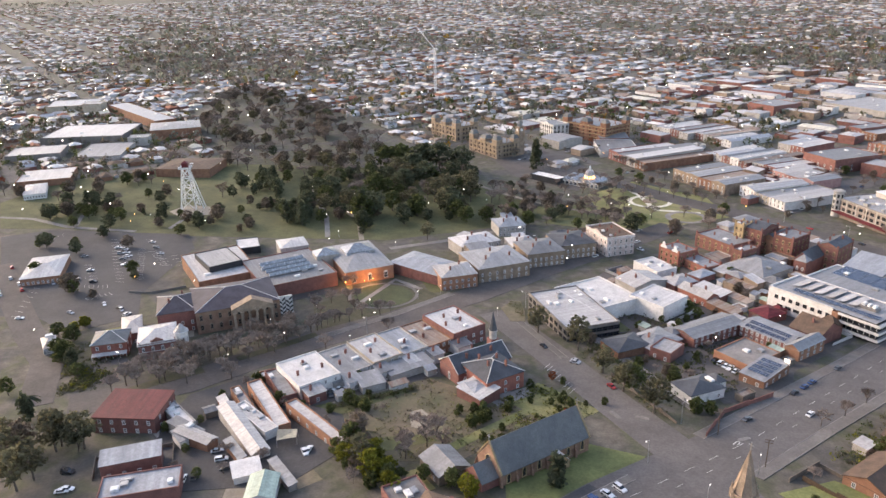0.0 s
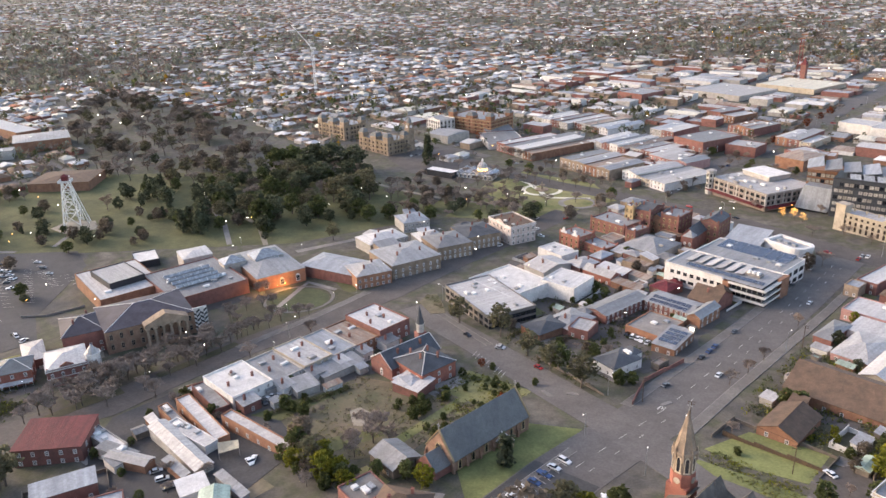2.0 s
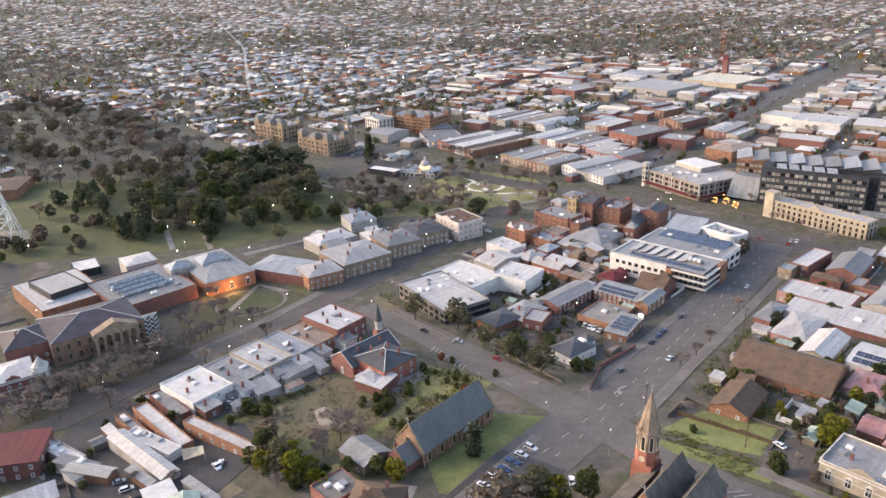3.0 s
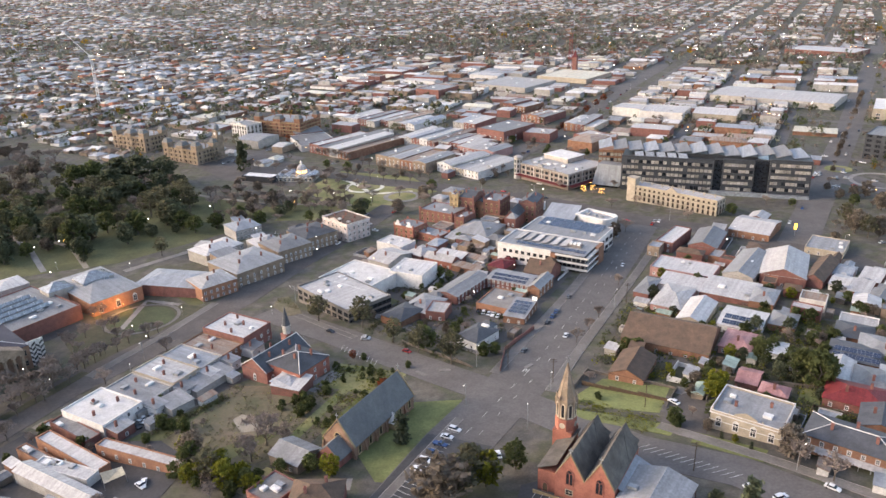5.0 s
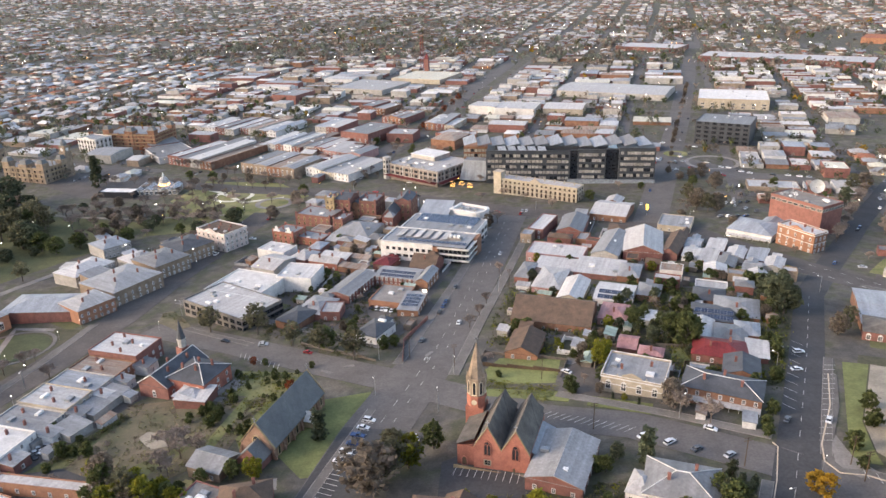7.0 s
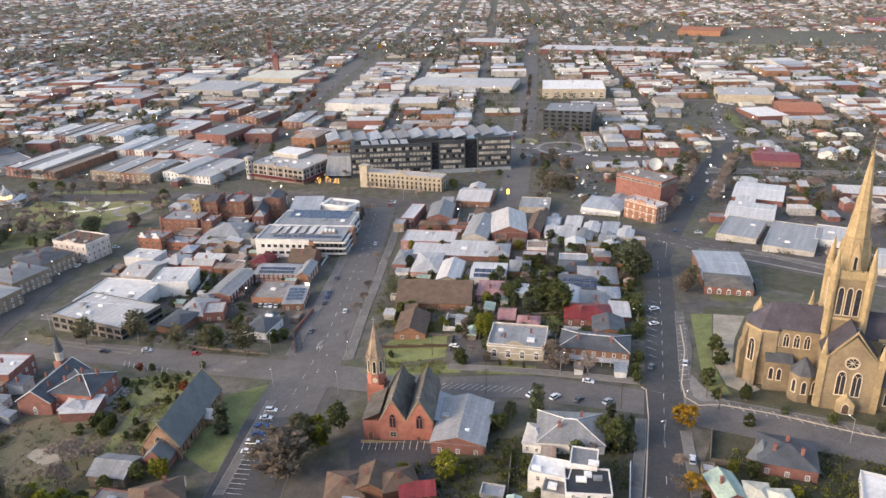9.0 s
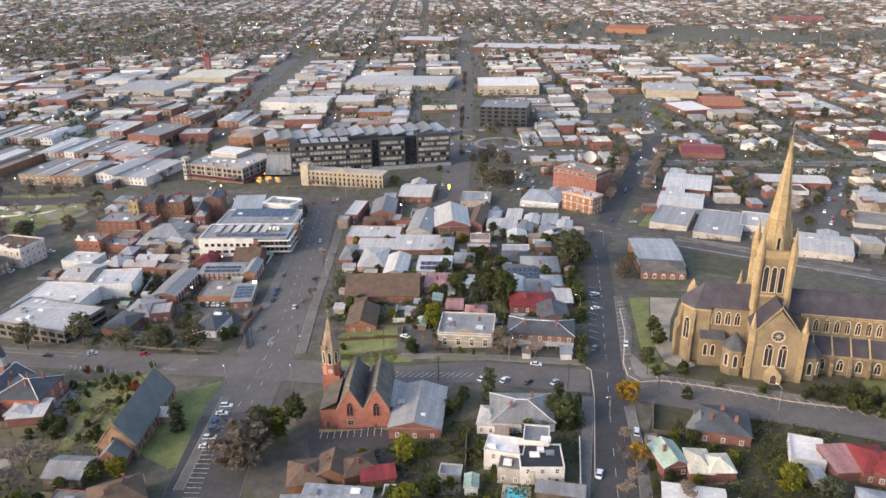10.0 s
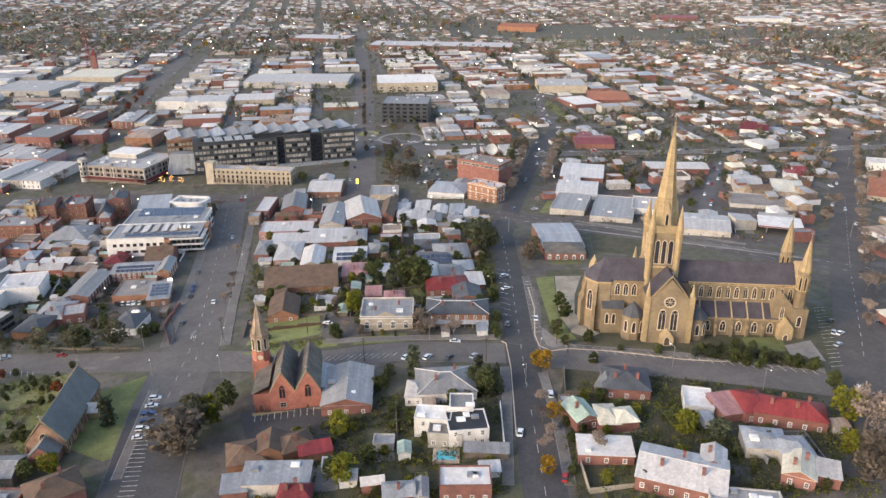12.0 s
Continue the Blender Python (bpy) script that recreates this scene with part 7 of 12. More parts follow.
building("shed", "grey tin shed beside the lawn", -34.3, 171.8, -15.5, 3.7, 8.3, 3.0, "gy", 0.8, GREY_RENDER, TIN_GREY)
building("house", "cottage with a pale tin roof", -46.9, 180.1, -8.0, 6.6, 3.7, 3.4, "gx", 1.6, BRICK, TIN, annex=0)
building("house", "pink-red tin roofed cottage", -40.8, 173.1, -11.1, 9.1, 6.6, 3.6, "gx", 1.8, BRICK, TIN_BLUE, chimneys=1, annex=0)
building("house", "brown hipped roof house with red brick walls", -81.4, 210.3, -1.8, 11.7, 12.1, 3.6, "hip", 2.6, BRICK_BROWN, TILE_BROWN, chimneys=1, annex=0)
building("house", "brown tiled house with twin gables", -73.3, 210.8, -10.5, 9.7, 10.6, 3.8, "gy", 2.8, BRICK_BROWN, TILE_BROWN, chimneys=1, annex=0)
building("house", "brown tiled cottage beside the car park", -65.9, 209.4, 10.9, 11.2, 9.6, 3.6, "hip", 2.6, BRICK_BROWN, TILE_BROWN, chimneys=1, annex=0)
building("workshop", "long blue-grey tin roofed workshop", -73.2, 193.4, -16.5, 20.0, 9.3, 4.6, "mono", 1.0, GREY_RENDER, TIN_BLUE, vents=2)
building("house", "small grey front store with a tin roof", -85.6, 194.5, -8.4, 7.5, 8.0, 4.2, "mono", 0.6, BRICK, TIN_BLUE)
building("house", "house with a maroon roof and white chimneys", -69.0, 184.0, -17.7, 9.5, 6.2, 4.0, "hip", 2.2, BRICK, TIN_MAROON, chimneys=3, annex=0)
building("awning_house", "small house with a red striped awning roof", -60.3, 203.8, 0.3, 10.3, 5.7, 3.0, "mono", 0.8, BRICK_BROWN, TIN_RED)
building("bank", "cream stuccoed bank with arched windows and parapet", -14.8, 291.8, -17, 22.3, 18.1, 7.0, "flat", 0, CREAM, TIN_GREY, front=(4, 1), left=(3, 1), z_first=1.6, size=(1.8, 3.0), arch=True, trim=WHITE, vents=3, chimneys=2, ornate=True, category="bank")
building("terrace_house", "dark slate terrace house with white iron-lace verandahs", 14.0, 281.2, -19, 26.9, 14.5, 6.0, "hip", 2.6, BRICK_BROWN, SLATE, front=(7, 2), storey=3.0, z_first=0.6, chimneys=3, shades="f", door="f", caps=True, annex=0)
building("house", "dark slate cottage behind the terrace", 25.3, 300.2, -13.5, 13.0, 14.8, 3.5, "gy", 2.4, BRICK_BROWN, SLATE, chimneys=1, annex=0)
building("house", "bungalow with a dull red hipped roof", 21.1, 317.0, -13.5, 20.7, 15.8, 3.6, "hip", 2.6, BRICK, TIN_RED, front=(4, 1), chimneys=2, annex=0)
building("house", "house with a faded pink-red gabled roof", -14.1, 322.7, -13.5, 7.5, 11.5, 3.6, "gx", 1.8, BRICK, TIN_PINK, annex=0)
building("house", "low wing with a faded red roof behind the bank", -6.1, 314.0, -13.5, 9.5, 7.6, 3.4, "hip", 1.4, BRICK, TIN_PINK, chimneys=1, annex=0)
building("house", "pink-walled house with a faded pink roof", -16.4, 357.3, -13.5, 12.7, 17.4, 3.6, "hip", 2.0, RENDER_PINK, TIN_PINK, front=(3, 1), chimneys=1, annex=0)
building("house", "white roofed house with rows of solar panels", -13.8, 382.1, -13.5, 18.0, 21.0, 4.0, "gx", 1.4, WHITE, TIN, panels=(5, 2), annex=0)
building("house", "pale gabled house beside the church hall", -33.5, 387.7, -13.5, 12.0, 26.0, 4.0, "gy", 2.4, CREAM, TIN, annex=0)
building("cottage", "house with a pink wall and tin roof", -44.5, 405.3, -13.5, 14.5, 27.9, 3.8, "hip", 2.0, RENDER_PINK, TIN, front=(3, 1), annex=0)
building("cottage", "corner cottage with a pale roof", -57.9, 418.8, -13.5, 7.6, 21.5, 3.6, "hip", 1.8, BRICK, TIN_GREY, annex=0)
building("warehouse", "long pink-walled warehouse with a pale flat roof", -40.5, 449.5, -13.5, 32.4, 19.4, 5.4, "flat", 0, RENDER_PINK, TIN, front=(7, 1), vents=2, category="warehouse")
building("cottage", "long pale tin building behind the warehouse", -18.0, 422.4, -13.5, 25.4, 21.5, 3.8, "mono", 0.8, BRICK, TIN, vents=2, annex=0)
building("cottage", "low pale tin shed along a yard", -40.7, 429.0, -13.5, 22.4, 16.1, 3.4, "mono", 0.6, WHITE, TIN, annex=0)
building("cottage", "brick shop with a grey hipped roof", -2.8, 416.4, -13.5, 11.0, 19.0, 3.8, "hip", 1.6, BRICK_BROWN, TIN_GREY, chimneys=1, annex=0)
building("cottage", "white flat shed among the gardens", 34.1, 394.1, -13.5, 15.1, 12.6, 3.2, "flat", 0, WHITE, TIN, annex=0)
building("cottage", "dark roofed cottage in the gardens", 30.1, 379.9, -13.5, 14.6, 15.3, 3.6, "hip", 2.0, BRICK_BROWN, SLATE, chimneys=1, annex=0)
building("cottage", "grey roofed cottage with a pyramid porch", 38.6, 363.3, -13.5, 19.4, 20.5, 3.6, "hip", 2.2, BRICK_BROWN, TIN_GREY, chimneys=1, annex=0)
building("house", "dark roofed house covered in solar panels", 27.1, 355.7, -13.5, 19.9, 16.5, 3.6, "hip", 2.0, BRICK_BROWN, SLATE, panels=(6, 2), annex=0)
building("cottage", "pale tin roofed cottage", 17.9, 336.9, -13.5, 9.8, 19.8, 3.6, "gy", 1.8, BRICK, TIN, annex=0)
building("cottage", "grey tin roofed cottage", 28.4, 331.1, -13.5, 13.2, 18.2, 3.6, "hip", 2.0, BRICK_BROWN, TIN_GREY, chimneys=1, annex=0)
building("cottage", "pale tin roofed garage", 35.5, 317.3, -13.5, 8.5, 14.3, 3.0, "mono", 0.6, BRICK, TIN, annex=0)
building("cottage", "blue-grey roofed cottage by the street", 36.7, 337.5, -13.5, 10.0, 12.6, 3.6, "hip", 1.8, BRICK, TIN_BLUE, annex=0)
building("cottage", "small white garden pavilion", -2.0, 354.8, -13.5, 7.6, 11.8, 2.8, "flat", 0, WHITE, WHITE, annex=0)
building("cottage", "grey tin cottage among dense gardens", 3.2, 386.8, -13.5, 11.0, 15.2, 3.6, "hip", 1.8, BRICK_BROWN, TIN_GREY, annex=0)
building("exchange", "tall plain red brick exchange with rooftop plant", 114.6, 510.8, -52.7, 36.0, 20.0, 20.0, "flat", 0, BRICK, CONCRETE, front=(9, 1), right=(7, 1), z_first=16.6, size=(3.2, 1.6), trim=GREY_RENDER, vents=8, category="office")
building("hotel", "ornate orange brick hotel with white bands", 100.5, 470.8, -54.5, 24.5, 11.0, 12.0, "flat", 0, BRICK_ORANGE, TIN, front=(5, 3), right=(3, 3), left=(2, 3), arch=True, ornate=True, category="hotel", chimneys=3)
building("hall", "long hall with a pale blue roof beside the cathedral", 101.0, 359.7, -14.8, 22.9, 38.2, 5.0, "gx", 1.6, BRICK_BROWN, TIN_BLUE, category="hall")
building("hall", "brick hall front with a dark hipped roof and arched windows", 94.9, 339.0, -19.9, 21.4, 16.2, 4.2, "hip", 2.2, BRICK, SLATE_MOSS, front=(5, 1), size=(1.6, 2.0), arch=True, category="hall")
building("school", "red brick school hall with a steep slate gable roof", -201.7, 296.7, 76.5, 25.7, 14.4, 6.0, "gx", 5.0, BRICK, SLATE, front=(4, 1), left=(1, 1), arch=True, size=(1.4, 2.6), chimneys=3, caps=True, category="school")
building("school", "red brick school block with white-capped slate hips", -189.1, 293.2, -14, 18.5, 17.5, 7.4, "hip", 3.6, BRICK_BRIGHT, SLATE, front=(3, 2), right=(3, 2), chimneys=4, caps=True, category="school")
building("school", "red brick school porch with a pale tin roof", -186.9, 281.7, -14, 11.5, 10.0, 4.0, "hip", 1.4, BRICK_BRIGHT, TIN_BLUE, front=(2, 1), category="school")
building("cottage", "orange brick cottage with a brown gable roof", -56.5, 323.8, -10.2, 13.5, 20.2, 3.2, "gy", 3.2, BRICK_ORANGE, TILE_BROWN, front=(2, 1), left=(3, 1))
building("old_church", "brick church hall with a steep brown shingle roof", -43.6, 357.1, -10.1, 35.8, 27.4, 4.6, "gx", 6.0, BRICK_BROWN, TILE_BROWN, front=(6, 1), category="church")
building("barn", "grey tin barn with a low gable", -8.7, 458.9, -17.0, 15.3, 39.6, 6.0, "gy", 2.6, GREY_RENDER, TIN_GREY, vents=1, category="warehouse")
building("barn", "big brick barn with a pale curved tin roof", 9.7, 461.1, -8.1, 21.8, 36.6, 6.5, "gy", 4.2, BRICK, TIN, front=(3, 1), category="warehouse")
building("shop", "brick shop with a brown gable", 27.2, 460.5, -20.0, 9.7, 34.3, 5.0, "gy", 3.2, BRICK, TILE_BROWN)
building("shed", "small tin roofed back shed", 35.8, 449.2, -19.9, 9.6, 15.5, 3.4, "gx", 1.4, WHITE, TIN)
building("shed", "small tin roofed back shed", 42.8, 441.4, -20.5, 9.4, 15.3, 3.4, "mono", 1.4, BRICK, TIN)
building("shed", "small tin roofed back shed", 50.2, 432.0, -21.2, 9.3, 14.9, 3.4, "gy", 1.4, GREY_RENDER, TIN_GREY)
building("shed", "small tin roofed back shed", 39.1, 467.2, -19.8, 9.9, 16.5, 3.4, "gx", 1.4, WHITE, TIN_BLUE)
building("shed", "small tin roofed back shed", 51.3, 461.4, -20.7, 9.8, 16.5, 3.4, "mono", 1.4, BRICK, TIN)
building("shed", "small tin roofed back shed", 59.2, 448.3, -21.5, 9.6, 16.0, 3.4, "gy", 1.4, GREY_RENDER, TIN)
building("shed", "small tin roofed back shed", 61.5, 423.6, -22.1, 9.2, 14.7, 3.4, "gx", 1.4, WHITE, TIN_GREY)
building("shed", "small tin roofed back shed", 69.4, 443.4, -22.2, 9.6, 15.9, 3.4, "mono", 1.4, BRICK, TIN_BLUE)
building("shed", "small tin roofed back shed", 74.6, 430.4, -22.9, 9.4, 15.4, 3.4, "gy", 1.4, GREY_RENDER, TIN)
building("pub", "pink corner pub with parapet", -48.6, 502.7, -18.4, 10.1, 31.2, 7.0, "flat", 0, BRICK, TIN, front=(2, 2), category="pub")
building("shop", "brick shop with a grey gable roof", -29.2, 503.1, -11.1, 16.1, 31.2, 5.5, "gy", 3.0, BRICK, TIN_GREY, front=(3, 1))
building("station_house", "small station building with striped gables", -0.9, 539.1, -17.0, 23.9, 31.3, 5.0, "gx", 3.0, BRICK_BROWN, TIN, front=(4, 1))
building("shop", "low flat shop with a pale roof", 36.7, 511.1, -16.3, 20.2, 23.2, 4.5, "flat", 0, CREAM, TIN_GREY, front=(4, 1), vents=3)
building("hotel_wing", "low white hotel wing with blue-grey hipped roof", 82.1, 496.1, -31.2, 26.6, 26.6, 5.0, "hip", 2.6, WHITE, TIN_BLUE, front=(6, 1), shades="f")
building("shop", "grey tin roofed shop", 144.3, 427.0, -35.7, 22.1, 36.5, 4.8, "flat", 1.6, GREY_RENDER, TIN_GREY, front=(4, 1), vents=1)
building("shop", "white roofed supermarket", 166.0, 459.8, -30.5, 28.3, 33.1, 4.8, "gx", 1.6, WHITE, TIN, front=(4, 1), vents=1)
building("shop", "grey flat roofed shop", 162.9, 403.9, -34.4, 26.0, 44.4, 4.8, "flat", 1.6, GREY_RENDER, TIN_GREY, front=(4, 1), vents=1)
building("shop", "white roofed shop", 186.5, 404.6, -33.2, 16.5, 26.2, 4.8, "flat", 1.6, WHITE, TIN, front=(4, 1), vents=1)
building("shop", "brick hall with a pale gable", 194.3, 505.4, -30.5, 32.1, 38.8, 4.8, "gx", 1.6, BRICK, TIN, front=(4, 1), vents=1)
building("shop", "pale roofed car yard", 193.5, 350.6, -33.8, 26.0, 28.8, 4.8, "gx", 1.6, GREY_RENDER, TIN, front=(4, 1), vents=1)
fuel_station(235.7, 339.0, -35.8, 24.2, 31.2)
cathedral_site(78.0, 242.7, -27.6, 54.9, 30.0)
cathedral_site(-59.0, 303.5, -12.0, 30.0, 18.0)
chapel(-141.4, 260.6, -11.5, 13.6, 36.6)
red_church(-62.3, 249.4, -11.2, 24.4, 28.4)
building("manse", "stone outbuilding with a grey tin roof", -157.9, 235.8, -14.4, 12.8, 11.3, 4.0, "gx", 2.4, STONE, TIN_GREY, front=(2, 1))
building("ruin", "roofless brick building with bare white walls", -154.4, 216.5, -16.9, 11.5, 11.9, 4.0, "flat", 0, BRICK, CONCRETE, vents=3)
building("house", "brick house with a grey-brown hipped roof", -138.2, 214.7, 17.8, 15.5, 12.8, 5.5, "hip", 3.4, BRICK, TILE_BROWN, chimneys=2)
building("porch", "lean-to porch with a pale tin roof", -185.1, 280.6, -2.9, 13.0, 10.6, 4.0, "mono", 1.0, BRICK, TIN)
spirelet(-203.4, 309.5, -22.6, 4.5, 4.0)
building("motel_wing", "long two-storey motel wing with a grey roof", -149.7, 396.6, -15.9, 13.0, 31.2, 5.5, "gy", 1.4, BRICK, TIN_GREY, right=(9, 2), z_first=0.8, storey=2.7, category="motel")
building("motel_wing", "motel wing with rows of solar panels on its roof", -126.5, 411.3, -9.8, 23.9, 14.7, 5.5, "gx", 1.4, BRICK, TIN_GREY, front=(9, 2), storey=2.7, panels=(8, 2), category="motel")
building("motel_wing", "motel street wing with a steep grey roof", -110.9, 407.3, -10.8, 6.6, 18.9, 5.5, "gy", 2.0, BRICK_BROWN, TIN_GREY, right=(4, 2), storey=2.7, category="motel")
building("motel_office", "brown brick block covered in solar panels", -113.4, 372.6, -4.9, 10.3, 20.2, 4.0, "mono", 0.8, BRICK_BROWN, TIN_GREY, panels=(4, 4), front=(2, 1), right=(4, 1), category="motel")
building("motel_block", "low flat block with a stained grey roof", -126.1, 384.8, -11.5, 17.4, 20.8, 3.8, "flat", 0, BRICK_ORANGE, CONCRETE, vents=2, category="motel")
building("house", "white gabled house with a dark roof", -125.0, 339.4, -22.1, 11.4, 16.0, 4.4, "hip", 2.6, WHITE, SLATE, right=(3, 1), front=(2, 1), vents=1)
building("house", "brick house with a bright white roof", -152.1, 364.5, 2.0, 9.6, 12.1, 5.0, "flat", 0, BRICK, TIN, front=(2, 1))
building("house", "house with a pale roof and brick chimney", -161.4, 369.8, -14.3, 14.6, 19.4, 4.0, "hip", 2.0, BRICK, TIN_GREY, chimneys=1)
building("house", "dark roofed bungalow", -167.8, 357.2, -21.4, 13.0, 17.7, 4.0, "hip", 2.2, BRICK_BROWN, SLATE)
building("chapel_house", "brick house with a steep brown tiled roof", -114.5, 429.7, -10.9, 14.5, 18.0, 5.0, "gx", 5.0, BRICK, TILE_BROWN, chimneys=1, front=(3, 1))
building("white_offices", "two-storey grey office with dark window bands", -205.7, 369.0, -27.3, 44.4, 26.2, 8.0, "flat", 0, DARK_RENDER, TIN, front=(9, 2), right=(9, 2), size=(3.2, 2.0), z_first=1.0, vents=6, trim=BLACK, category="office")
building("white_offices", "white flat-roofed office behind plant screens", -207.1, 391.6, -16.1, 31.9, 29.4, 8.6, "flat", 0, WHITE, WHITE, vents=9, trim=BLACK, category="office")
building("white_offices", "tall plain white store", -182.0, 408.0, -5.0, 20.0, 20.0, 9.0, "flat", 0, WHITE, TIN, category="warehouse", vents=2)
glass_offices(-115.9, 457.6, -11.5, 54.9, 25.8)
building("upper_offices", "upper white office wing with roof louvres and solar panels", -111.3, 486.5, -12.5, 49.0, 28.0, 11.6, "flat", 0, WHITE, TIN_GREY, right=(4, 2), size=(4.6, 2.4), z_first=1.6, storey=4.6, vents=4, panels=(6, 1), trim=BLACK, category="office")
round_office(-97.6, 523.0, -25.0, 24.0, 15.0)
building("grey_hall", "hall under one sheer grey sloping metal roof", -121.5, 520.0, -6.2, 20.3, 30.0, 8.0, "mono", 5.0, GREY_RENDER, TIN_BLUE, category="hall")
castle_block("tall red brick warehouse with a dark gable and stone bands", -145.5, 541.0, -4.0, 11.5, 20.0, 14.0, BRICK, "gy", (3, 3), (4, 3))
building("slate_hall", "steep slate roofed hall behind a brick gable", -152.5, 527.0, -4.0, 9.0, 26.0, 8.5, "gy", 5.0, BRICK, SLATE, front=(2, 2), arch=True, category="hall")
building("lantern_tower", "brick stair tower with a grey pyramid roof", -151.6, 511.0, -4.0, 6.0, 6.5, 9.5, "hip", 3.2, BRICK, TIN_GREY, front=(2, 2), arch=True, category="tower")
castle_block("cream lit tower with a flat stone parapet", -197.9, 535.5, -16.0, 6.5, 7.5, 17.0, SANDSTONE_DARK, "flat", (2, 4), (2, 4))
castle_block("tall red brick hall with dark chimneys", -189.0, 541.0, -8.0, 12.0, 18.0, 15.5, BRICK, "gx", (3, 3), (4, 3))
castle_block("brown brick hall between the towers", -179.3, 547.0, -8.0, 8.5, 24.0, 10.5, BRICK_BROWN, "gy", (2, 2), (4, 2))
castle_block("red brick block with lit upper windows", -170.3, 541.5, -9.0, 12.0, 18.0, 14.0, BRICK, "flat", (3, 3), (4, 3))
castle_block("flat-roofed red brick store", -205.0, 526.4, -16.2, 28.0, 19.0, 8.5, BRICK, "flat", (6, 2), (4, 2))
castle_block("narrow tall red brick wing", -183.4, 508.0, -16.0, 7.0, 14.0, 10.5, BRICK, "flat", (2, 2), (3, 2))
building("hipped_hall", "wide hall under a weathered grey hipped roof", -170.1, 497.0, -12.0, 25.0, 27.0, 5.2, "hip", 4.2, GREY_RENDER, TIN_GREY, front=(4, 1), vents=2, category="hall")
building("outbuilding", "small grey hipped outbuilding", -155.4, 483.0, -10.0, 10.0, 10.0, 3.8, "hip", 2.4, GREY_RENDER, TIN_GREY, category="shed")
castle_block("red brick block with white curved gable parapets", -214.2, 486.0, -18.0, 16.0, 14.0, 9.0, BRICK_BRIGHT, "flat", (4, 2), (3, 2), True)
castle_block("low red brick store with a dark flat roof", -198.0, 483.5, -20.0, 20.0, 12.0, 5.2, BRICK_BRIGHT, "flat", (4, 1), (2, 1))
building("old_store", "red brick store with a white hipped roof", -191.5, 446.0, -22.0, 12.0, 15.0, 5.0, "hip", 2.6, BRICK, TIN, chimneys=2, category="shop")
building("old_store", "brick terrace with two white gabled roofs", -175.6, 437.0, -14.0, 19.0, 9.0, 4.8, "gx", 2.4, BRICK_BRIGHT, TIN, chimneys=2, front=(4, 1), category="shop")
building("old_store", "rear wing with a white tin roof", -172.5, 446.0, -14.0, 18.0, 8.0, 4.0, "mono", 1.2, BRICK, TIN, category="shop")
building("old_store", "long low shed with a pale rusty roof", -157.5, 429.5, -16.0, 17.4, 6.0, 3.2, "mono", 0.7, BRICK_BROWN, TIN_RUST, category="shed")
building("old_store", "long low shed with a pale roof", -160.0, 447.0, -16.0, 18.0, 5.0, 3.2, "mono", 0.7, GREY_RENDER, TIN_RUST, category="shed")
building("old_store", "brick store with a white parapet", -213.0, 458.0, -18.0, 20.0, 14.0, 6.0, "flat", 0, WHITE, TIN, vents=3, category="shop")
building("old_store", "pale gabled store behind the offices", -206.0, 432.0, -18.0, 16.0, 22.0, 5.5, "gx", 2.4, GREY_RENDER, TIN, chimneys=1, category="shop")
building("cottage", "small house with a maroon tin roof", -139.3, 437.0, -18.0, 11.0, 13.0, 3.6, "hip", 2.2, BRICK, TIN_MAROON)
corner_store(-144.0, 651.0, -31.5, 56.0, 48.0)
metal_cube(-102.5, 636.0, -9.4, 22.0, 8.0)
long_black_building(-27.0, 637.0, -0.5, 133.0, 22.0)
cream_terminal(-51.8, 590.1, -25.0, 67.3, 13.0)
building("town_block", "brick shop", -137.2, 778.5, -32.9, 28.4, 23.8, 8.0, "flat", 2, BRICK, TIN, front=(6, 2), right=(4, 2), vents=4, category="shop")
building("town_block", "orange shop", -121.5, 774.5, -0.3, 15.6, 16.0, 8.0, "flat", 2, BRICK_ORANGE, TIN, front=(6, 2), right=(4, 2), vents=4, category="shop")
building("town_block", "brick shop block", -189.5, 782.5, -8.8, 27.9, 24.9, 9.0, "flat", 2, BRICK, TIN, front=(6, 2), right=(4, 2), vents=4, category="shop")
building("black_offices", "dark glass office with rooftop plant", 123.1, 764.2, -22.0, 47.9, 43.0, 20.0, "flat", 0, CLADDING, TIN_GREY, front=(9, 5), size=(4.0, 2.2), z_first=1.5, storey=4.1, vents=5, trim=BLACK, category="office")
building("cream_offices", "cream office slab with deep balconies", 169.2, 936.6, -12.1, 75.0, 67.5, 11.0, "flat", 0, CREAM, WHITE, front=(10, 2), size=(4.0, 2.0), vents=6, category="office")
building("shopping_hall", "very large pale roofed workshop hall with a red wall", 329.6, 1290.9, -26.0, 251.0, 70.0, 9.0, "flat", 0, BRICK, TIN, front=(12, 1), size=(4, 2.5), vents=10, category="warehouse")
building("shopping_hall", "long red brick workshop with pale roof", 151.9, 1478.7, -28.4, 111.3, 70.0, 8.0, "flat", 0, BRICK, TIN, front=(9, 1), size=(3, 2.5), category="warehouse")
building("warehouse", "yellow walled warehouse", 350.3, 860.8, -18.5, 59.0, 52.9, 9.0, "flat", 0, CREAM, TIN, front=(5, 1), vents=6, category="warehouse")
building("warehouse", "pale yellow hall", -22.7, 902.0, -9.5, 44.3, 39.8, 7.0, "gx", 2.5, CREAM, TIN, category="warehouse")
building("warehouse", "long white roofed hall", 44.0, 1010.8, -18.5, 134.2, 70.0, 7.0, "gx", 2, GREY_RENDER, TIN, category="warehouse", vents=3)
building("warehouse", "white two-storey warehouse", -76.6, 899.9, -10.2, 46.1, 41.4, 9.0, "flat", 0, WHITE, TIN, front=(8, 2), category="warehouse", vents=2)
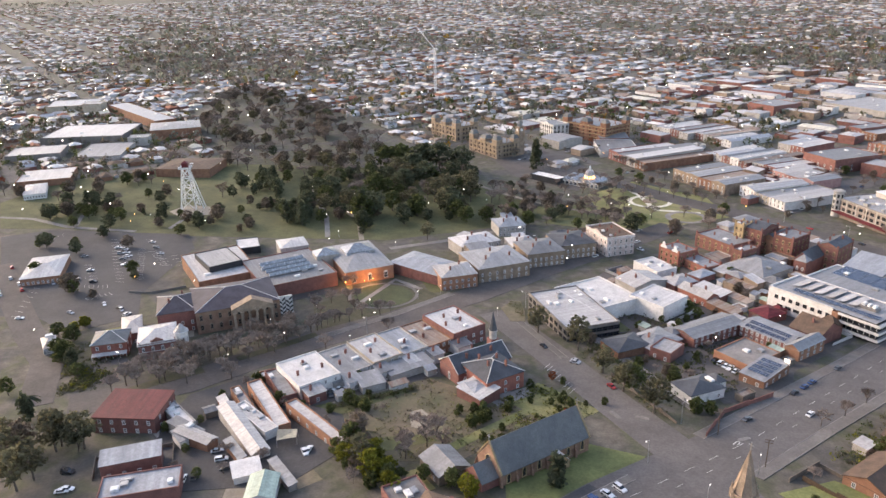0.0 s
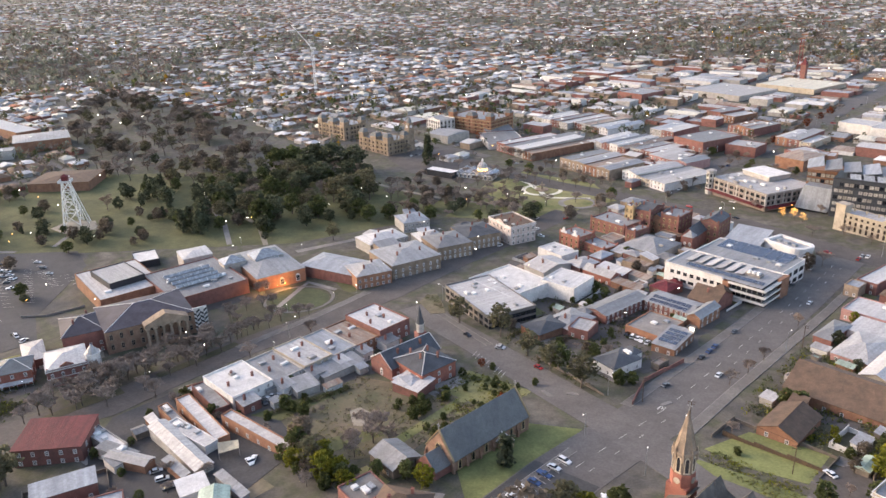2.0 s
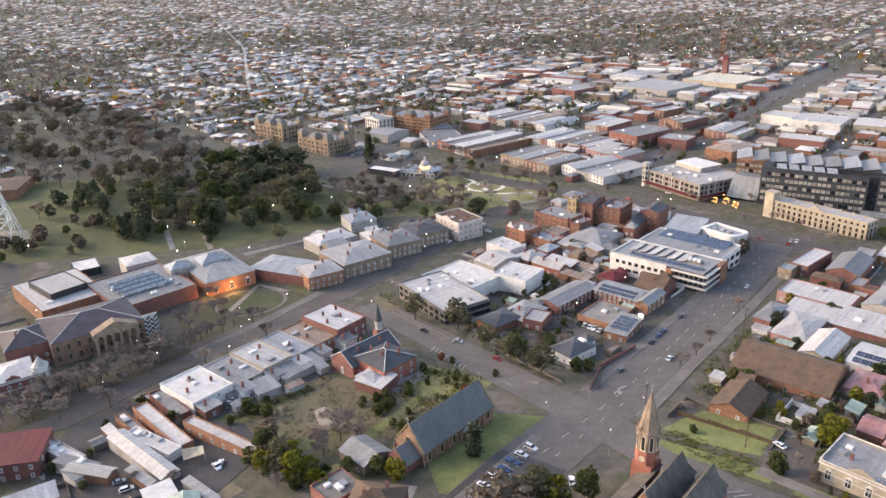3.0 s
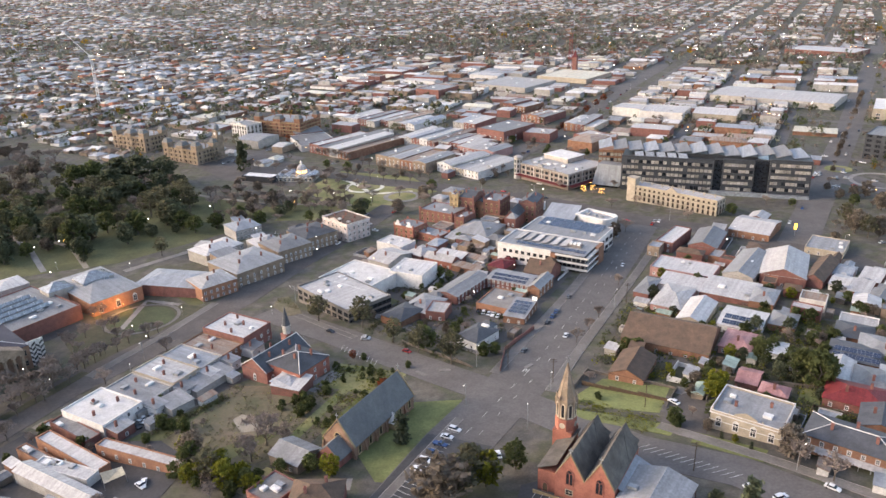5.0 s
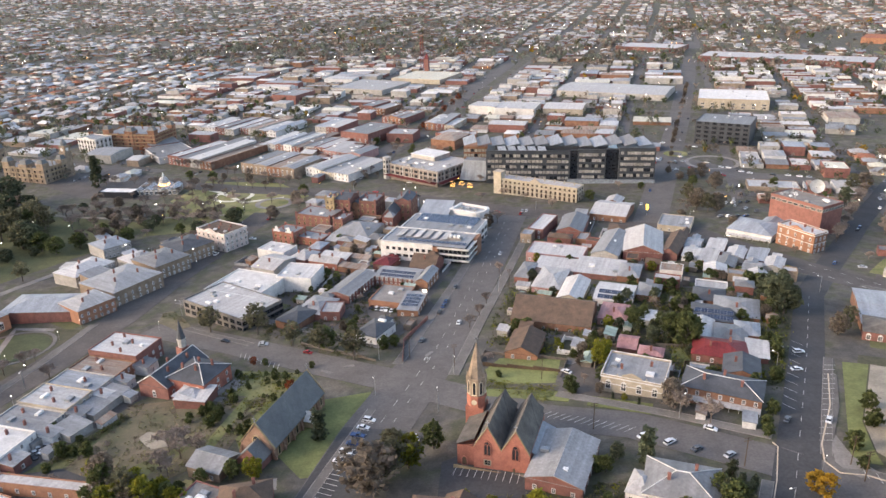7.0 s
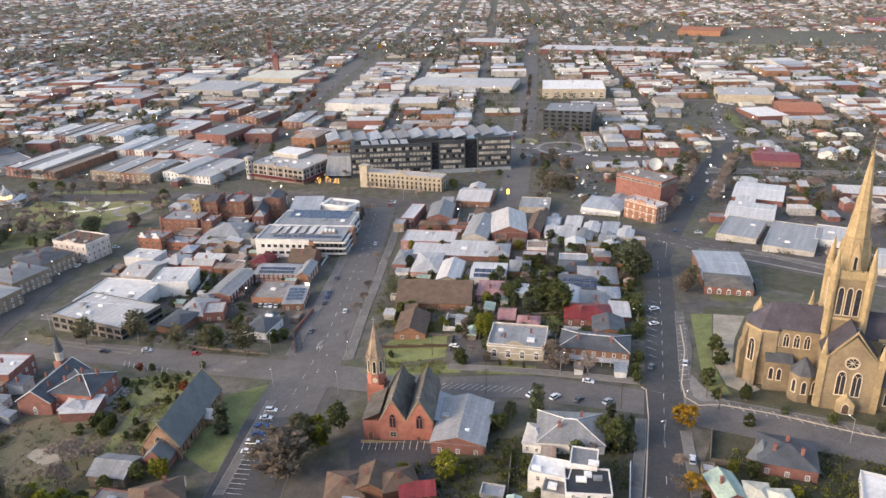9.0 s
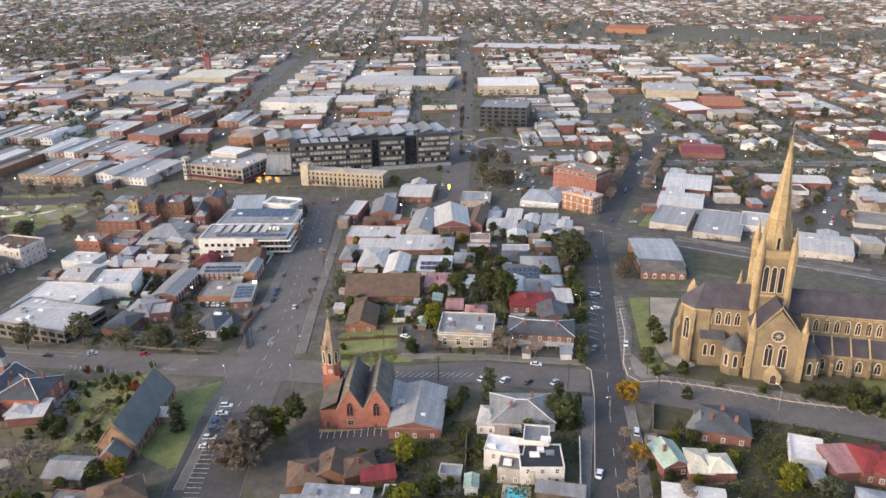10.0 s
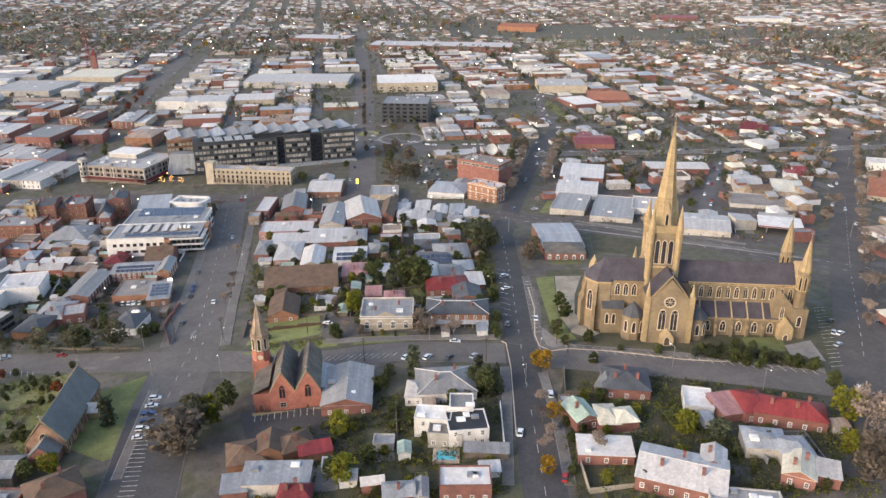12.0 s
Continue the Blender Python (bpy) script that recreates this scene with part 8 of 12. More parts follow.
building("warehouse", "white two-storey warehouse", -113.8, 911.0, -18.4, 32.0, 28.4, 9.0, "flat", 0, WHITE, TIN, front=(6, 2), category="warehouse")
building("terrace_shop", "white-roofed terrace block with brick chimneys", -245.6, 243.4, 80.7, 17.9, 23.2, 7.0, "flat", 0, WHITE, WHITE, front=(4, 2), right=(3, 2), back=(5, 2), chimneys=3, vents=2, category="shop", group="terrace row")
building("rear_wing", "narrow rear wing of a terrace shop", -231.7, 236.6, 80.7, 7.4, 6.4, 4.2, "mono", 0.8, BRICK, TIN, front=(1, 1), chimneys=1, category="shop", group="rear wings of the terrace")
building("terrace_shop", "grey tin roofed terrace shop", -243.1, 259.9, 80.7, 14.3, 23.5, 6.0, "flat", 0, GREY_RENDER, TIN_GREY, front=(4, 2), right=(3, 2), back=(5, 2), chimneys=2, vents=2, category="shop", group="terrace row")
building("rear_wing", "narrow rear wing of a terrace shop", -229.0, 253.2, 80.7, 5.9, 6.5, 4.2, "mono", 0.8, WHITE, TIN_GREY, front=(1, 1), chimneys=1, category="shop", group="rear wings of the terrace")
building("terrace_shop", "pale roofed terrace shop", -240.9, 274.6, 80.7, 14.3, 23.8, 7.0, "flat", 0, CREAM, TIN, front=(4, 2), right=(3, 2), back=(5, 2), chimneys=2, vents=2, category="shop", group="terrace row")
building("rear_wing", "narrow rear wing of a terrace shop", -226.7, 267.3, 80.7, 5.9, 6.6, 4.2, "mono", 0.8, WHITE, TIN_GREY, front=(1, 1), chimneys=1, category="shop", group="rear wings of the terrace")
building("terrace_shop", "pale blue tin roofed terrace shop", -238.8, 288.3, 80.7, 12.5, 24.1, 6.5, "flat", 0, GREY_RENDER, TIN_BLUE, front=(4, 2), right=(3, 2), back=(5, 2), chimneys=1, vents=2, category="shop", group="terrace row")
building("rear_wing", "narrow rear wing of a terrace shop", -224.5, 280.9, 80.7, 5.2, 6.7, 4.2, "mono", 0.8, BRICK, TIN, front=(1, 1), chimneys=1, category="shop", group="rear wings of the terrace")
building("terrace_shop", "rusty tin roofed terrace shop", -236.9, 301.1, 80.7, 12.5, 24.4, 6.5, "flat", 0, BRICK_BROWN, TIN_RUST, front=(4, 2), right=(3, 2), back=(5, 2), chimneys=2, vents=2, category="shop", group="terrace row")
building("rear_wing", "narrow rear wing of a terrace shop", -222.5, 293.2, 80.7, 5.2, 6.7, 4.2, "mono", 0.8, WHITE, TIN_GREY, front=(1, 1), chimneys=1, category="shop", group="rear wings of the terrace")
building("terrace_shop", "red brick end terrace with a white parapet roof", -234.5, 316.7, 80.7, 17.9, 24.9, 9.0, "flat", 0, BRICK, TIN, front=(4, 2), right=(3, 2), back=(5, 2), chimneys=4, vents=2, category="shop", group="terrace row")
building("rear_wing", "narrow rear wing of a terrace shop", -220.3, 307.0, 80.7, 7.4, 6.8, 4.2, "mono", 0.8, WHITE, TIN_GREY, front=(1, 1), chimneys=1, category="shop", group="rear wings of the terrace")
building("shed", "rear tin roofed shed and carport", -235.7, 252.0, 75.5, 8.9, 9.4, 3.6, "mono", 0.7, GREY_RENDER, TIN_GREY)
building("shed", "rear tin roofed shed and carport", -223.8, 258.1, 70.4, 9.8, 10.2, 3.6, "mono", 0.7, GREY_RENDER, TIN_GREY)
building("shed", "rear tin roofed shed and carport", -222.6, 277.3, 78.4, 20.5, 9.1, 3.6, "mono", 0.7, GREY_RENDER, TIN_GREY)
building("shed", "rear tin roofed shed and carport", -201.7, 290.9, 67.8, 10.2, 7.6, 3.6, "mono", 0.7, GREY_RENDER, TIN_GREY)
building("guest_house", "red brick house with a broad maroon roof", -269.5, 181.7, 40.7, 23.5, 17.7, 7.0, "mono", 1.2, BRICK, TIN_MAROON, front=(5, 2), right=(2, 2), annex=0)
building("shop", "red brick shop with a pale tin roof behind a parapet", -237.7, 167.3, 63.6, 18.9, 8.2, 6.0, "mono", 0.8, BRICK, TIN_BLUE, front=(4, 1), category="shop")
building("shop", "red brick shop with a stepped blue-grey tin roof", -220.5, 163.2, 59.3, 24.1, 11.3, 5.0, "flat", 0, BRICK, TIN_BLUE, vents=4, category="shop")
building("workshop", "white rear block with rooftop units", -257.8, 191.9, 87.7, 5.5, 24.2, 4.5, "flat", 0, GREY_RENDER, WHITE, vents=3)
building("workshop", "low grey store with a tin roof", -244.2, 189.5, 100.9, 4.4, 15.3, 4.0, "mono", 0.5, GREY_RENDER, TIN_GREY, vents=1)
building("workshop", "grey gabled rear workshop", -236.4, 189.3, 105.6, 4.9, 16.6, 3.8, "gy", 0.9, BRICK_BROWN, TIN)
building("workshop", "small grey lean-to store", -240.6, 186.2, 84.0, 4.4, 8.1, 3.4, "mono", 0.5, WHITE, TIN_GREY)
building("workshop", "long orange brick workshop wing with a pale flat roof", -236.9, 219.1, -14.4, 36.4, 5.5, 4.6, "flat", 0, BRICK_ORANGE, TIN, front=(3, 1))
building("workshop", "long orange brick rear wing with a pale flat roof", -210.8, 223.3, -3.4, 36.4, 4.6, 4.4, "flat", 0, BRICK_ORANGE, TIN, front=(6, 1))
building("workshop", "white flat-roofed workshop with rows of roof units", -231.0, 210.0, -1.7, 24.1, 5.3, 4.4, "flat", 0, WHITE, TIN, vents=5)
building("workshop", "grey workshop with a low pale gable roof", -227.9, 203.1, -10.7, 36.5, 6.3, 4.0, "gx", 1.3, GREY_RENDER, TIN)
building("workshop", "narrow tin roofed store beside the workshop", -217.9, 194.5, -8.7, 13.9, 2.6, 3.2, "mono", 0.5, BRICK_BROWN, TIN_GREY)
building("workshop", "open carport with a white tarpaulin roof", -204.7, 191.2, 66.5, 8.9, 8.4, 3.0, "mono", 0.4, WHITE, WHITE)
building("workshop", "green-grey gabled shed behind a brick wall", -190.7, 188.8, 48.8, 8.9, 12.1, 3.4, "gy", 1.6, WHITE, TIN_GREEN)
building("workshop", "long dark open shed at the yard's edge", -193.7, 197.9, -9.6, 16.4, 2.7, 3.0, "mono", 0.4, DARK_RENDER, TIN_GREY)
building("workshop", "low flat store with a dark roof", -246.7, 214.3, -12.6, 22.3, 3.8, 4.0, "flat", 0, BRICK_BROWN, TIN_GREY, vents=2)
building("workshop", "brick store with a grey flat roof", -248.3, 231.8, -15.1, 23.6, 5.9, 4.2, "flat", 0, BRICK, TIN_GREY, vents=1)
shade_sail(-212.6, 211.8, 53.7, 6.9, 5.9)
building("villa", "orange brick villa with a grey pyramid roof", -341.8, 200.7, 59.5, 15.0, 14.0, 7.0, "hip", 3.4, BRICK_BRIGHT, SLATE_PALE, front=(3, 2), right=(2, 2), storey=3.6, shades="f", caps=True)
building("fire_station", "ornate red and white hall with a turret", -326.0, 215.9, 65.1, 16.3, 18.6, 8.5, "hip", 2.4, BRICK, TIN, trim=WHITE, front=(4, 2), right=(3, 2), arch=True, storey=3.8, ornate=True, category="hall")
turret(-315.9, 222.8, 56.4, 4.9, 5.0)
building("office", "brick outbuilding with a pink-grey roof", -355.1, 215.6, 67.9, 9.0, 20.6, 4.5, "hip", 1.8, BRICK, TIN)
theatre(-335.8, 261.0, 67.5, 40.0, 32.3)
building("theatre_wing", "brick theatre wing with slate gables", -348.6, 236.3, 64.2, 17.9, 23.0, 11.0, "hip", 4.0, BRICK, SLATE_PURPLE, front=(4, 2), chimneys=2, caps=True, category="theatre")
building("gallery", "modern flat-roofed gallery with a raised dark lantern", -396.9, 285.1, 75.0, 34.0, 49.2, 8.0, "flat", 0, BRICK_BROWN, TIN, vents=9, category="gallery")
building("gallery", "raised dark lantern box on the gallery roof", -398.7, 285.7, 80.0, 19.4, 27.6, 11.0, "flat", 0, BLACK, TIN, category="gallery")
roof_lights(building("gallery", "gallery hall with grey skylit roof", -359.7, 308.2, 75.1, 41.4, 46.5, 8.5, "flat", 0, BRICK, TIN_GREY, vents=8, category="gallery"), 4, -14, 12, -12, 12, 8.6)
roof_lights(building("gallery", "orange brick gallery front lit by lamps", -344.7, 346.7, 69.0, 28.4, 46.1, 8.5, "hip", 2.6, BRICK_ORANGE, TIN_GREY, front=(3, 1), z_first=1.8, size=(2.2, 3.4), arch=True, category="gallery"), 2, -7, 7, -3, 5, 9.6)
building("gallery_lantern", "glazed hipped lantern over the gallery hall", -349.0, 350.0, 69.0, 17.0, 13.0, 11.4, "hip", 3.2, GREY_RENDER, LIGHT_GLASS, category="gallery")
building("gallery_lantern", "second glazed lantern over the gallery hall", -358.5, 333.5, 69.0, 13.0, 11.0, 10.8, "hip", 2.8, GREY_RENDER, LIGHT_GLASS, category="gallery")
building("pavilion", "small flat-roofed dark kiosk", -426.1, 320.7, 63.5, 13.9, 19.0, 4.5, "flat", 0, BLACK, WHITE, category="kiosk")
building("gallery", "pale glazed gallery hall", -394.9, 334.1, 67.0, 17.3, 16.9, 8.5, "hip", 1.6, GREY_RENDER, TIN, category="gallery")
building("college", "red brick hall with a blue-grey hipped roof", -308.8, 369.0, 6.3, 38.5, 22.3, 6.5, "hip", 2.6, BRICK, TIN_BLUE, right=(7, 1), category="school")
building("college", "orange brick front building with pale hipped roof", -286.2, 369.4, 61.4, 20.5, 19.5, 8.0, "hip", 2.2, BRICK_ORANGE, TIN, front=(6, 2), chimneys=2, category="school")
building("stone_terrace", "long stone terrace with a grey roof", -283.2, 398.6, 66.5, 31.8, 29.9, 9.0, "hip", 2.6, STONE, TIN_GREY, front=(7, 2), right=(3, 2), chimneys=3, arch=True)
building("stone_terrace", "stone bank with hipped roofs", -276.8, 432.2, 61.2, 23.6, 24.2, 9.0, "hip", 2.6, STONE, TIN_GREY, front=(7, 2), right=(3, 2), chimneys=3, arch=True)
building("stone_terrace", "stone villa", -272.2, 458.0, 59.8, 23.4, 24.5, 9.0, "hip", 2.6, STONE, SLATE, front=(7, 2), right=(3, 2), chimneys=3, arch=True)
building("stone_terrace", "pale hipped roof villa", -319.3, 420.3, 70.2, 27.3, 19.6, 7.0, "hip", 2.6, GREY_RENDER, TIN, front=(7, 2), right=(3, 2), chimneys=3, arch=True)
building("stone_terrace", "grey villa among trees", -328.2, 463.4, 57.5, 18.7, 19.8, 7.0, "hip", 2.6, GREY_RENDER, TIN_BLUE, front=(7, 2), right=(3, 2), chimneys=3, arch=True)
building("stone_terrace", "pink-roofed villa", -294.9, 437.1, 58.9, 15.9, 17.8, 7.0, "hip", 2.6, GREY_RENDER, TIN, front=(7, 2), right=(3, 2), chimneys=3, arch=True)
building("grand_hotel", "three-storey pale pink stuccoed hotel with ornate parapet", -257.5, 479.0, -26.0, 26.5, 19.0, 12.5, "flat", 0, STUCCO, TILE_BROWN, front=(6, 3), left=(4, 3), right=(5, 3), storey=3.8, size=(1.3, 2.1), arch=True, chimneys=5, vents=2, ornate=True, category="hotel")
civic_palace(-498.5, 638.0, -12.0, 45.0, 26.0, 13.5, STONE, "ornate brown stone post office with pavilions and a clock tower", 3, True)
civic_palace(-578.8, 664.0, -11.0, 46.0, 28.0, 14.5, STONE, "ornate brown stone law courts with mansard pavilions")
civic_palace(-466.0, 765.0, -6.0, 58.0, 38.0, 16.0, BRICK_BROWN, "grand brown hotel with tiers of balconies and mansards", 4)
building("bank", "white bank with tiers of balconies", -502.3, 740.0, -20.0, 26.0, 20.0, 14.0, "flat", 0, WHITE, TIN_GREY, front=(6, 3), right=(4, 3), size=(2.4, 2.8), storey=4.2, arch=True, trim=GREY_RENDER, ornate=True, category="bank")
building("arcade", "white shop arcade with a grey flat roof", -413.8, 724.2, 42.7, 38.0, 52.0, 6.0, "flat", 0, WHITE, TIN_GREY, front=(7, 1), vents=4, category="shop")
building("arcade", "brick shop with a grey tin roof", -442.8, 759.3, 45.0, 29.4, 35.1, 6.0, "gx", 1.8, BRICK, TIN_GREY, category="shop")
shop_row("brick shop in a row under a long pale roof", -359.1, 724.9, -21.6, 55.3, 90.0, 7.5, 4, (BRICK, BRICK, GREY_RENDER, BRICK_BROWN), (TIN, TIN_GREY, TIN, TIN_RUST), 1)
shop_row("ornate stone shop front with a tin roof", -281.3, 679.4, -19.7, 59.1, 52.0, 8.0, 4, (STONE, STONE, BRICK_BROWN, STONE), (TIN_GREY, TIN, TIN_RUST, TIN_GREY), 2, True)
shop_row("white corner shop with lit awnings", -218.3, 673.4, -26.0, 48.7, 66.0, 7.0, 3, (WHITE, CREAM, WHITE), (TIN, TIN_GREY, TIN), 3)
shop_row("long narrow shop behind the stone fronts", -294.4, 773.0, -19.6, 49.7, 74.0, 6.5, 5, (BRICK_BROWN, GREY_RENDER, BRICK, WHITE, BRICK), (TIN, TIN, TIN_GREY, TIN, TIN_RUST), 4)
shop_row("low shop with a patched grey roof", -252.6, 749.6, -22.6, 41.0, 50.0, 6.0, 3, (GREY_RENDER, BRICK, GREY_RENDER), (TIN_GREY, TIN, TIN_BLUE), 5)
shop_row("shop with a pink-red parapet front", -227.9, 722.0, -23.4, 42.7, 36.0, 7.0, 3, (RENDER_PINK, BRICK, RENDER_PINK), (TIN, TIN, TIN_GREY), 6)
building("brick_store", "large plain red brick store", -226.0, 788.0, -24.7, 34.8, 51.5, 12.0, "flat", 0, BRICK, TIN_GREY, front=(5, 2), size=(1.5, 2.0), right=(4, 2), vents=3, category="store")
shop_row("red brick terrace shop with a parapet", -203.4, 876.8, -24.0, 30.9, 50.0, 8.0, 3, (BRICK, BRICK_ORANGE, BRICK), (TIN_RUST, TIN, TIN_GREY), 7)
building("brick_store", "square red brick store with a flat roof", -373.2, 996.0, -17.6, 36.9, 45.0, 11.0, "flat", 0, BRICK, TIN_GREY, vents=2, category="store")
shop_row("brick hall with a dark roof", -238.9, 929.6, -24.0, 37.3, 50.0, 8.0, 2, (BRICK, BRICK_BROWN), (TIN_GREY, TIN), 8)
shop_row("white roofed shop by the avenue", -396.1, 848.6, -17.2, 51.1, 70.0, 6.0, 4, (GREY_RENDER, WHITE, BRICK, GREY_RENDER), (TIN, TIN, TIN_GREY, TIN), 9)
shop_row("pale shop with a stepped tin roof", -345.1, 837.4, -20.0, 51.8, 62.0, 6.0, 4, (BRICK, GREY_RENDER, BRICK_BROWN, WHITE), (TIN, TIN_RUST, TIN, TIN_BLUE), 10)
shop_row("shop with a weathered rear wall", -270.6, 836.5, -21.1, 30.3, 50.0, 6.5, 2, (GREY_RENDER, BRICK), (TIN_BLUE, TIN), 11)
building("arcade", "long pale market roof", -286.4, 1075.8, -20.0, 82.9, 80.0, 6.0, "flat", 0, GREY_RENDER, TIN, category="shop", vents=5)
building("arcade", "wide cream roofed market hall", -217.8, 1153.9, -18.0, 78.4, 80.0, 6.0, "flat", 0, CREAM, TIN_CREAM, category="shop", vents=3)
shop_row("orange brick shop facing the mall", -150.9, 843.8, -14.0, 33.5, 52.0, 7.0, 3, (BRICK_ORANGE, BRICK, CREAM), (TIN, TIN_GREY, TIN), 12)
building("arcade", "brown hipped hall behind the store", -138.0, 757.1, -20.0, 25.5, 34.8, 9.0, "hip", 2.5, BRICK_BROWN, TIN_RUST, category="shop")
conservatory(-365.6, 604.0, 9.0, 34.0, 18.0)
building("glasshouse", "long low black-walled pavilion with a thin white roof", -394.4, 592.0, -1.3, 30.0, 12.0, 5.0, "flat", 0, BLACK, WHITE, category="pavilion")
headframe(-540.0, 338.0, 47.8, 13.6, 13.0)
building("school_block", "long school block with ribbon windows", -853.7, 383.4, 49.7, 83.2, 70.0, 8.0, "flat", 2, DARK_RENDER, TIN, front=(8, 2), vents=1, category="school")
building("school_block", "low school wing with a pale roof", -804.7, 311.3, 60.6, 49.2, 41.3, 6.0, "flat", 2, DARK_RENDER, TIN, front=(8, 1), vents=1, category="school")
building("school_block", "pale roofed school hall", -1072.2, 441.5, 59.4, 61.4, 54.7, 8.0, "flat", 2, CREAM, TIN_BLUE, front=(8, 2), vents=1, category="school")
building("school_block", "cream hall lit from inside", -1021.3, 448.0, 49.0, 23.4, 20.0, 12.0, "flat", 2, CREAM, TIN, front=(8, 2), vents=1, category="school")
building("school_block", "long brick school with a grey hip roof", -803.1, 453.6, 64.2, 51.8, 46.6, 10.0, "hip", 2, BRICK_BROWN, TIN_GREY, front=(8, 2), vents=1, category="school")
building("school_block", "brick school wing", -928.8, 468.1, -4.4, 169.3, 24.8, 9.0, "flat", 2, BRICK_BROWN, TIN_BLUE, front=(8, 2), vents=1, category="school")
building("school_block", "grey school hall", -786.3, 405.5, 55.7, 20.6, 18.3, 8.0, "flat", 2, GREY_RENDER, TIN_GREY, front=(8, 2), vents=1, category="school")
building("school_block", "low pale-roofed school buildings", -704.4, 288.1, 63.7, 42.7, 42.4, 5.0, "flat", 2, BRICK_BROWN, TIN, front=(8, 1), vents=1, category="school")
building("school_block", "grey flat school hall", -763.5, 360.8, 54.1, 43.0, 63.4, 5.0, "flat", 2, GREY_RENDER, TIN_GREY, front=(8, 1), vents=1, category="school")
building("school_block", "brown tiled school roofs", -640.9, 390.4, 40.8, 48.6, 41.3, 7.0, "hip", 2, BRICK_BROWN, TILE_BROWN, front=(8, 1), vents=1, category="school")
building("school_block", "small pavilion", -666.4, 266.7, 70.2, 16.2, 35.2, 4.0, "hip", 2, WHITE, TIN, front=(8, 1), vents=1, category="school")
building("school_block", "small brick house with a pale blue roof", -477.0, 214.2, 62.5, 20.9, 36.8, 4.5, "hip", 2, BRICK_ORANGE, TIN_BLUE, front=(8, 1), vents=1, category="school")
building("school_block", "small white pavilion roof", -367.1, 181.3, 77.4, 6.0, 13.1, 3.5, "hip", 2, WHITE, TIN, front=(8, 1), vents=1, category="school")
road("road_bend", [(253.2, 671.5), (266.1, 729.8), (290.1, 800.0), (312.3, 835.5), (349.7, 830.8)], 11, 0.18)
patch("verge", [(292.7, 782.4), (275.9, 698.2), (284.6, 687.0), (303.7, 775.5), (309.6, 807.4)], 0.12, LAWN, label="mown green verge beside the bend", category="lawn")
road("road_suburb", [(253.2, 671.5), (318.3, 656.5), (400.1, 630.4), (476.3, 598.0), (524.9, 575.3)], 9, 0.185)
road("road_yard", [(322.8, 505.7), (279.4, 457.3), (233.8, 403.8), (176.5, 334.3)], 9, 0.19)
road("road_bridge", [(995.8, 1389.7), (907.1, 1174.6), (846.1, 980.6), (801.2, 855.0)], 14, 0.2)
strip("road_resurfaced", [(-115.3, 201.2), (-112.3, 226.5), (-108.1, 259.7)], 24, 0.14, ASPHALT_DARK, label="fresh dark asphalt on the lower main street", category="road")

cathedral(105.8, 235.4, -23.5, 20.8)


# ---- trees and shrubs ----
def leaf_mesh(name, m, shape, seed, clumps=46, leaves=14, leaf=0.055):
    """A crown one unit high: leaf cards gathered in uneven clumps. shape gives the crown's half-width at a height."""
    r = np.random.RandomState(seed)
    verts, faces = [], []
    for _ in range(clumps):
        z = r.uniform(0.0, 1.0)
        reach = shape(z)
        a, q = r.uniform(0, 2 * np.pi), np.sqrt(r.uniform(0.1, 1.0))
        c = np.array([reach * q * np.cos(a), reach * q * np.sin(a), z]) + r.normal(0, 0.025, 3)
        size = r.uniform(0.05, 0.115) * (0.5 + reach)
        for _ in range(leaves):
            p = c + r.normal(0, size * 0.75, 3) * (1, 1, 0.75)
            u, v = r.normal(0, 1, 3), r.normal(0, 1, 3)
            u /= np.linalg.norm(u)
            v -= u * (u @ v)
            v /= np.linalg.norm(v)
            s = leaf * r.uniform(0.7, 1.5)
            k = len(verts)
            verts += [p - u * s, p - v * s * 0.6, p + u * s, p + v * s * 0.6]
            faces.append((k, k + 1, k + 2, k + 3))
    me = bpy.data.meshes.new(name)
    me.from_pydata([tuple(p) for p in verts], [], faces)
    me.materials.append(m)
    return me


def trunk_mesh(seed, top=0.55, thick=0.03, limbs=7):
    r = random.Random(seed)
    bm = bmesh.new()
    bend = (r.uniform(-0.03, 0.03), r.uniform(-0.03, 0.03))
    rod(bm, (0, 0, -0.08), (*bend, top * 0.5), thick, thick * 0.75, 7)
    rod(bm, (*bend, top * 0.5), (bend[0] * 2, bend[1] * 2, top), thick * 0.75, thick * 0.4, 6)
    for k in range(limbs):
        a, z = 2 * math.pi * k / limbs + r.uniform(-0.4, 0.4), top * r.uniform(0.45, 0.95)
        rod(bm, (bend[0] * 1.4, bend[1] * 1.4, z), (0.26 * math.cos(a), 0.26 * math.sin(a), z + r.uniform(0.12, 0.3)), thick * 0.45, thick * 0.12, 5)
    return solid(bm, "trunk", BARK)


def twig(bm, a, b, r0, r1):
    """A three-sided open limb."""
    q = (b - a).to_track_quat("Z", "Y")
    low, high = ([bm.verts.new(c + q @ Vector((r * math.cos(2.094 * k), r * math.sin(2.094 * k), 0))) for k in range(3)] for c, r in ((a, r0), (b, r1)))
    for k in range(3):
        bm.faces.new((low[k], low[(k + 1) % 3], high[(k + 1) % 3], high[k]))


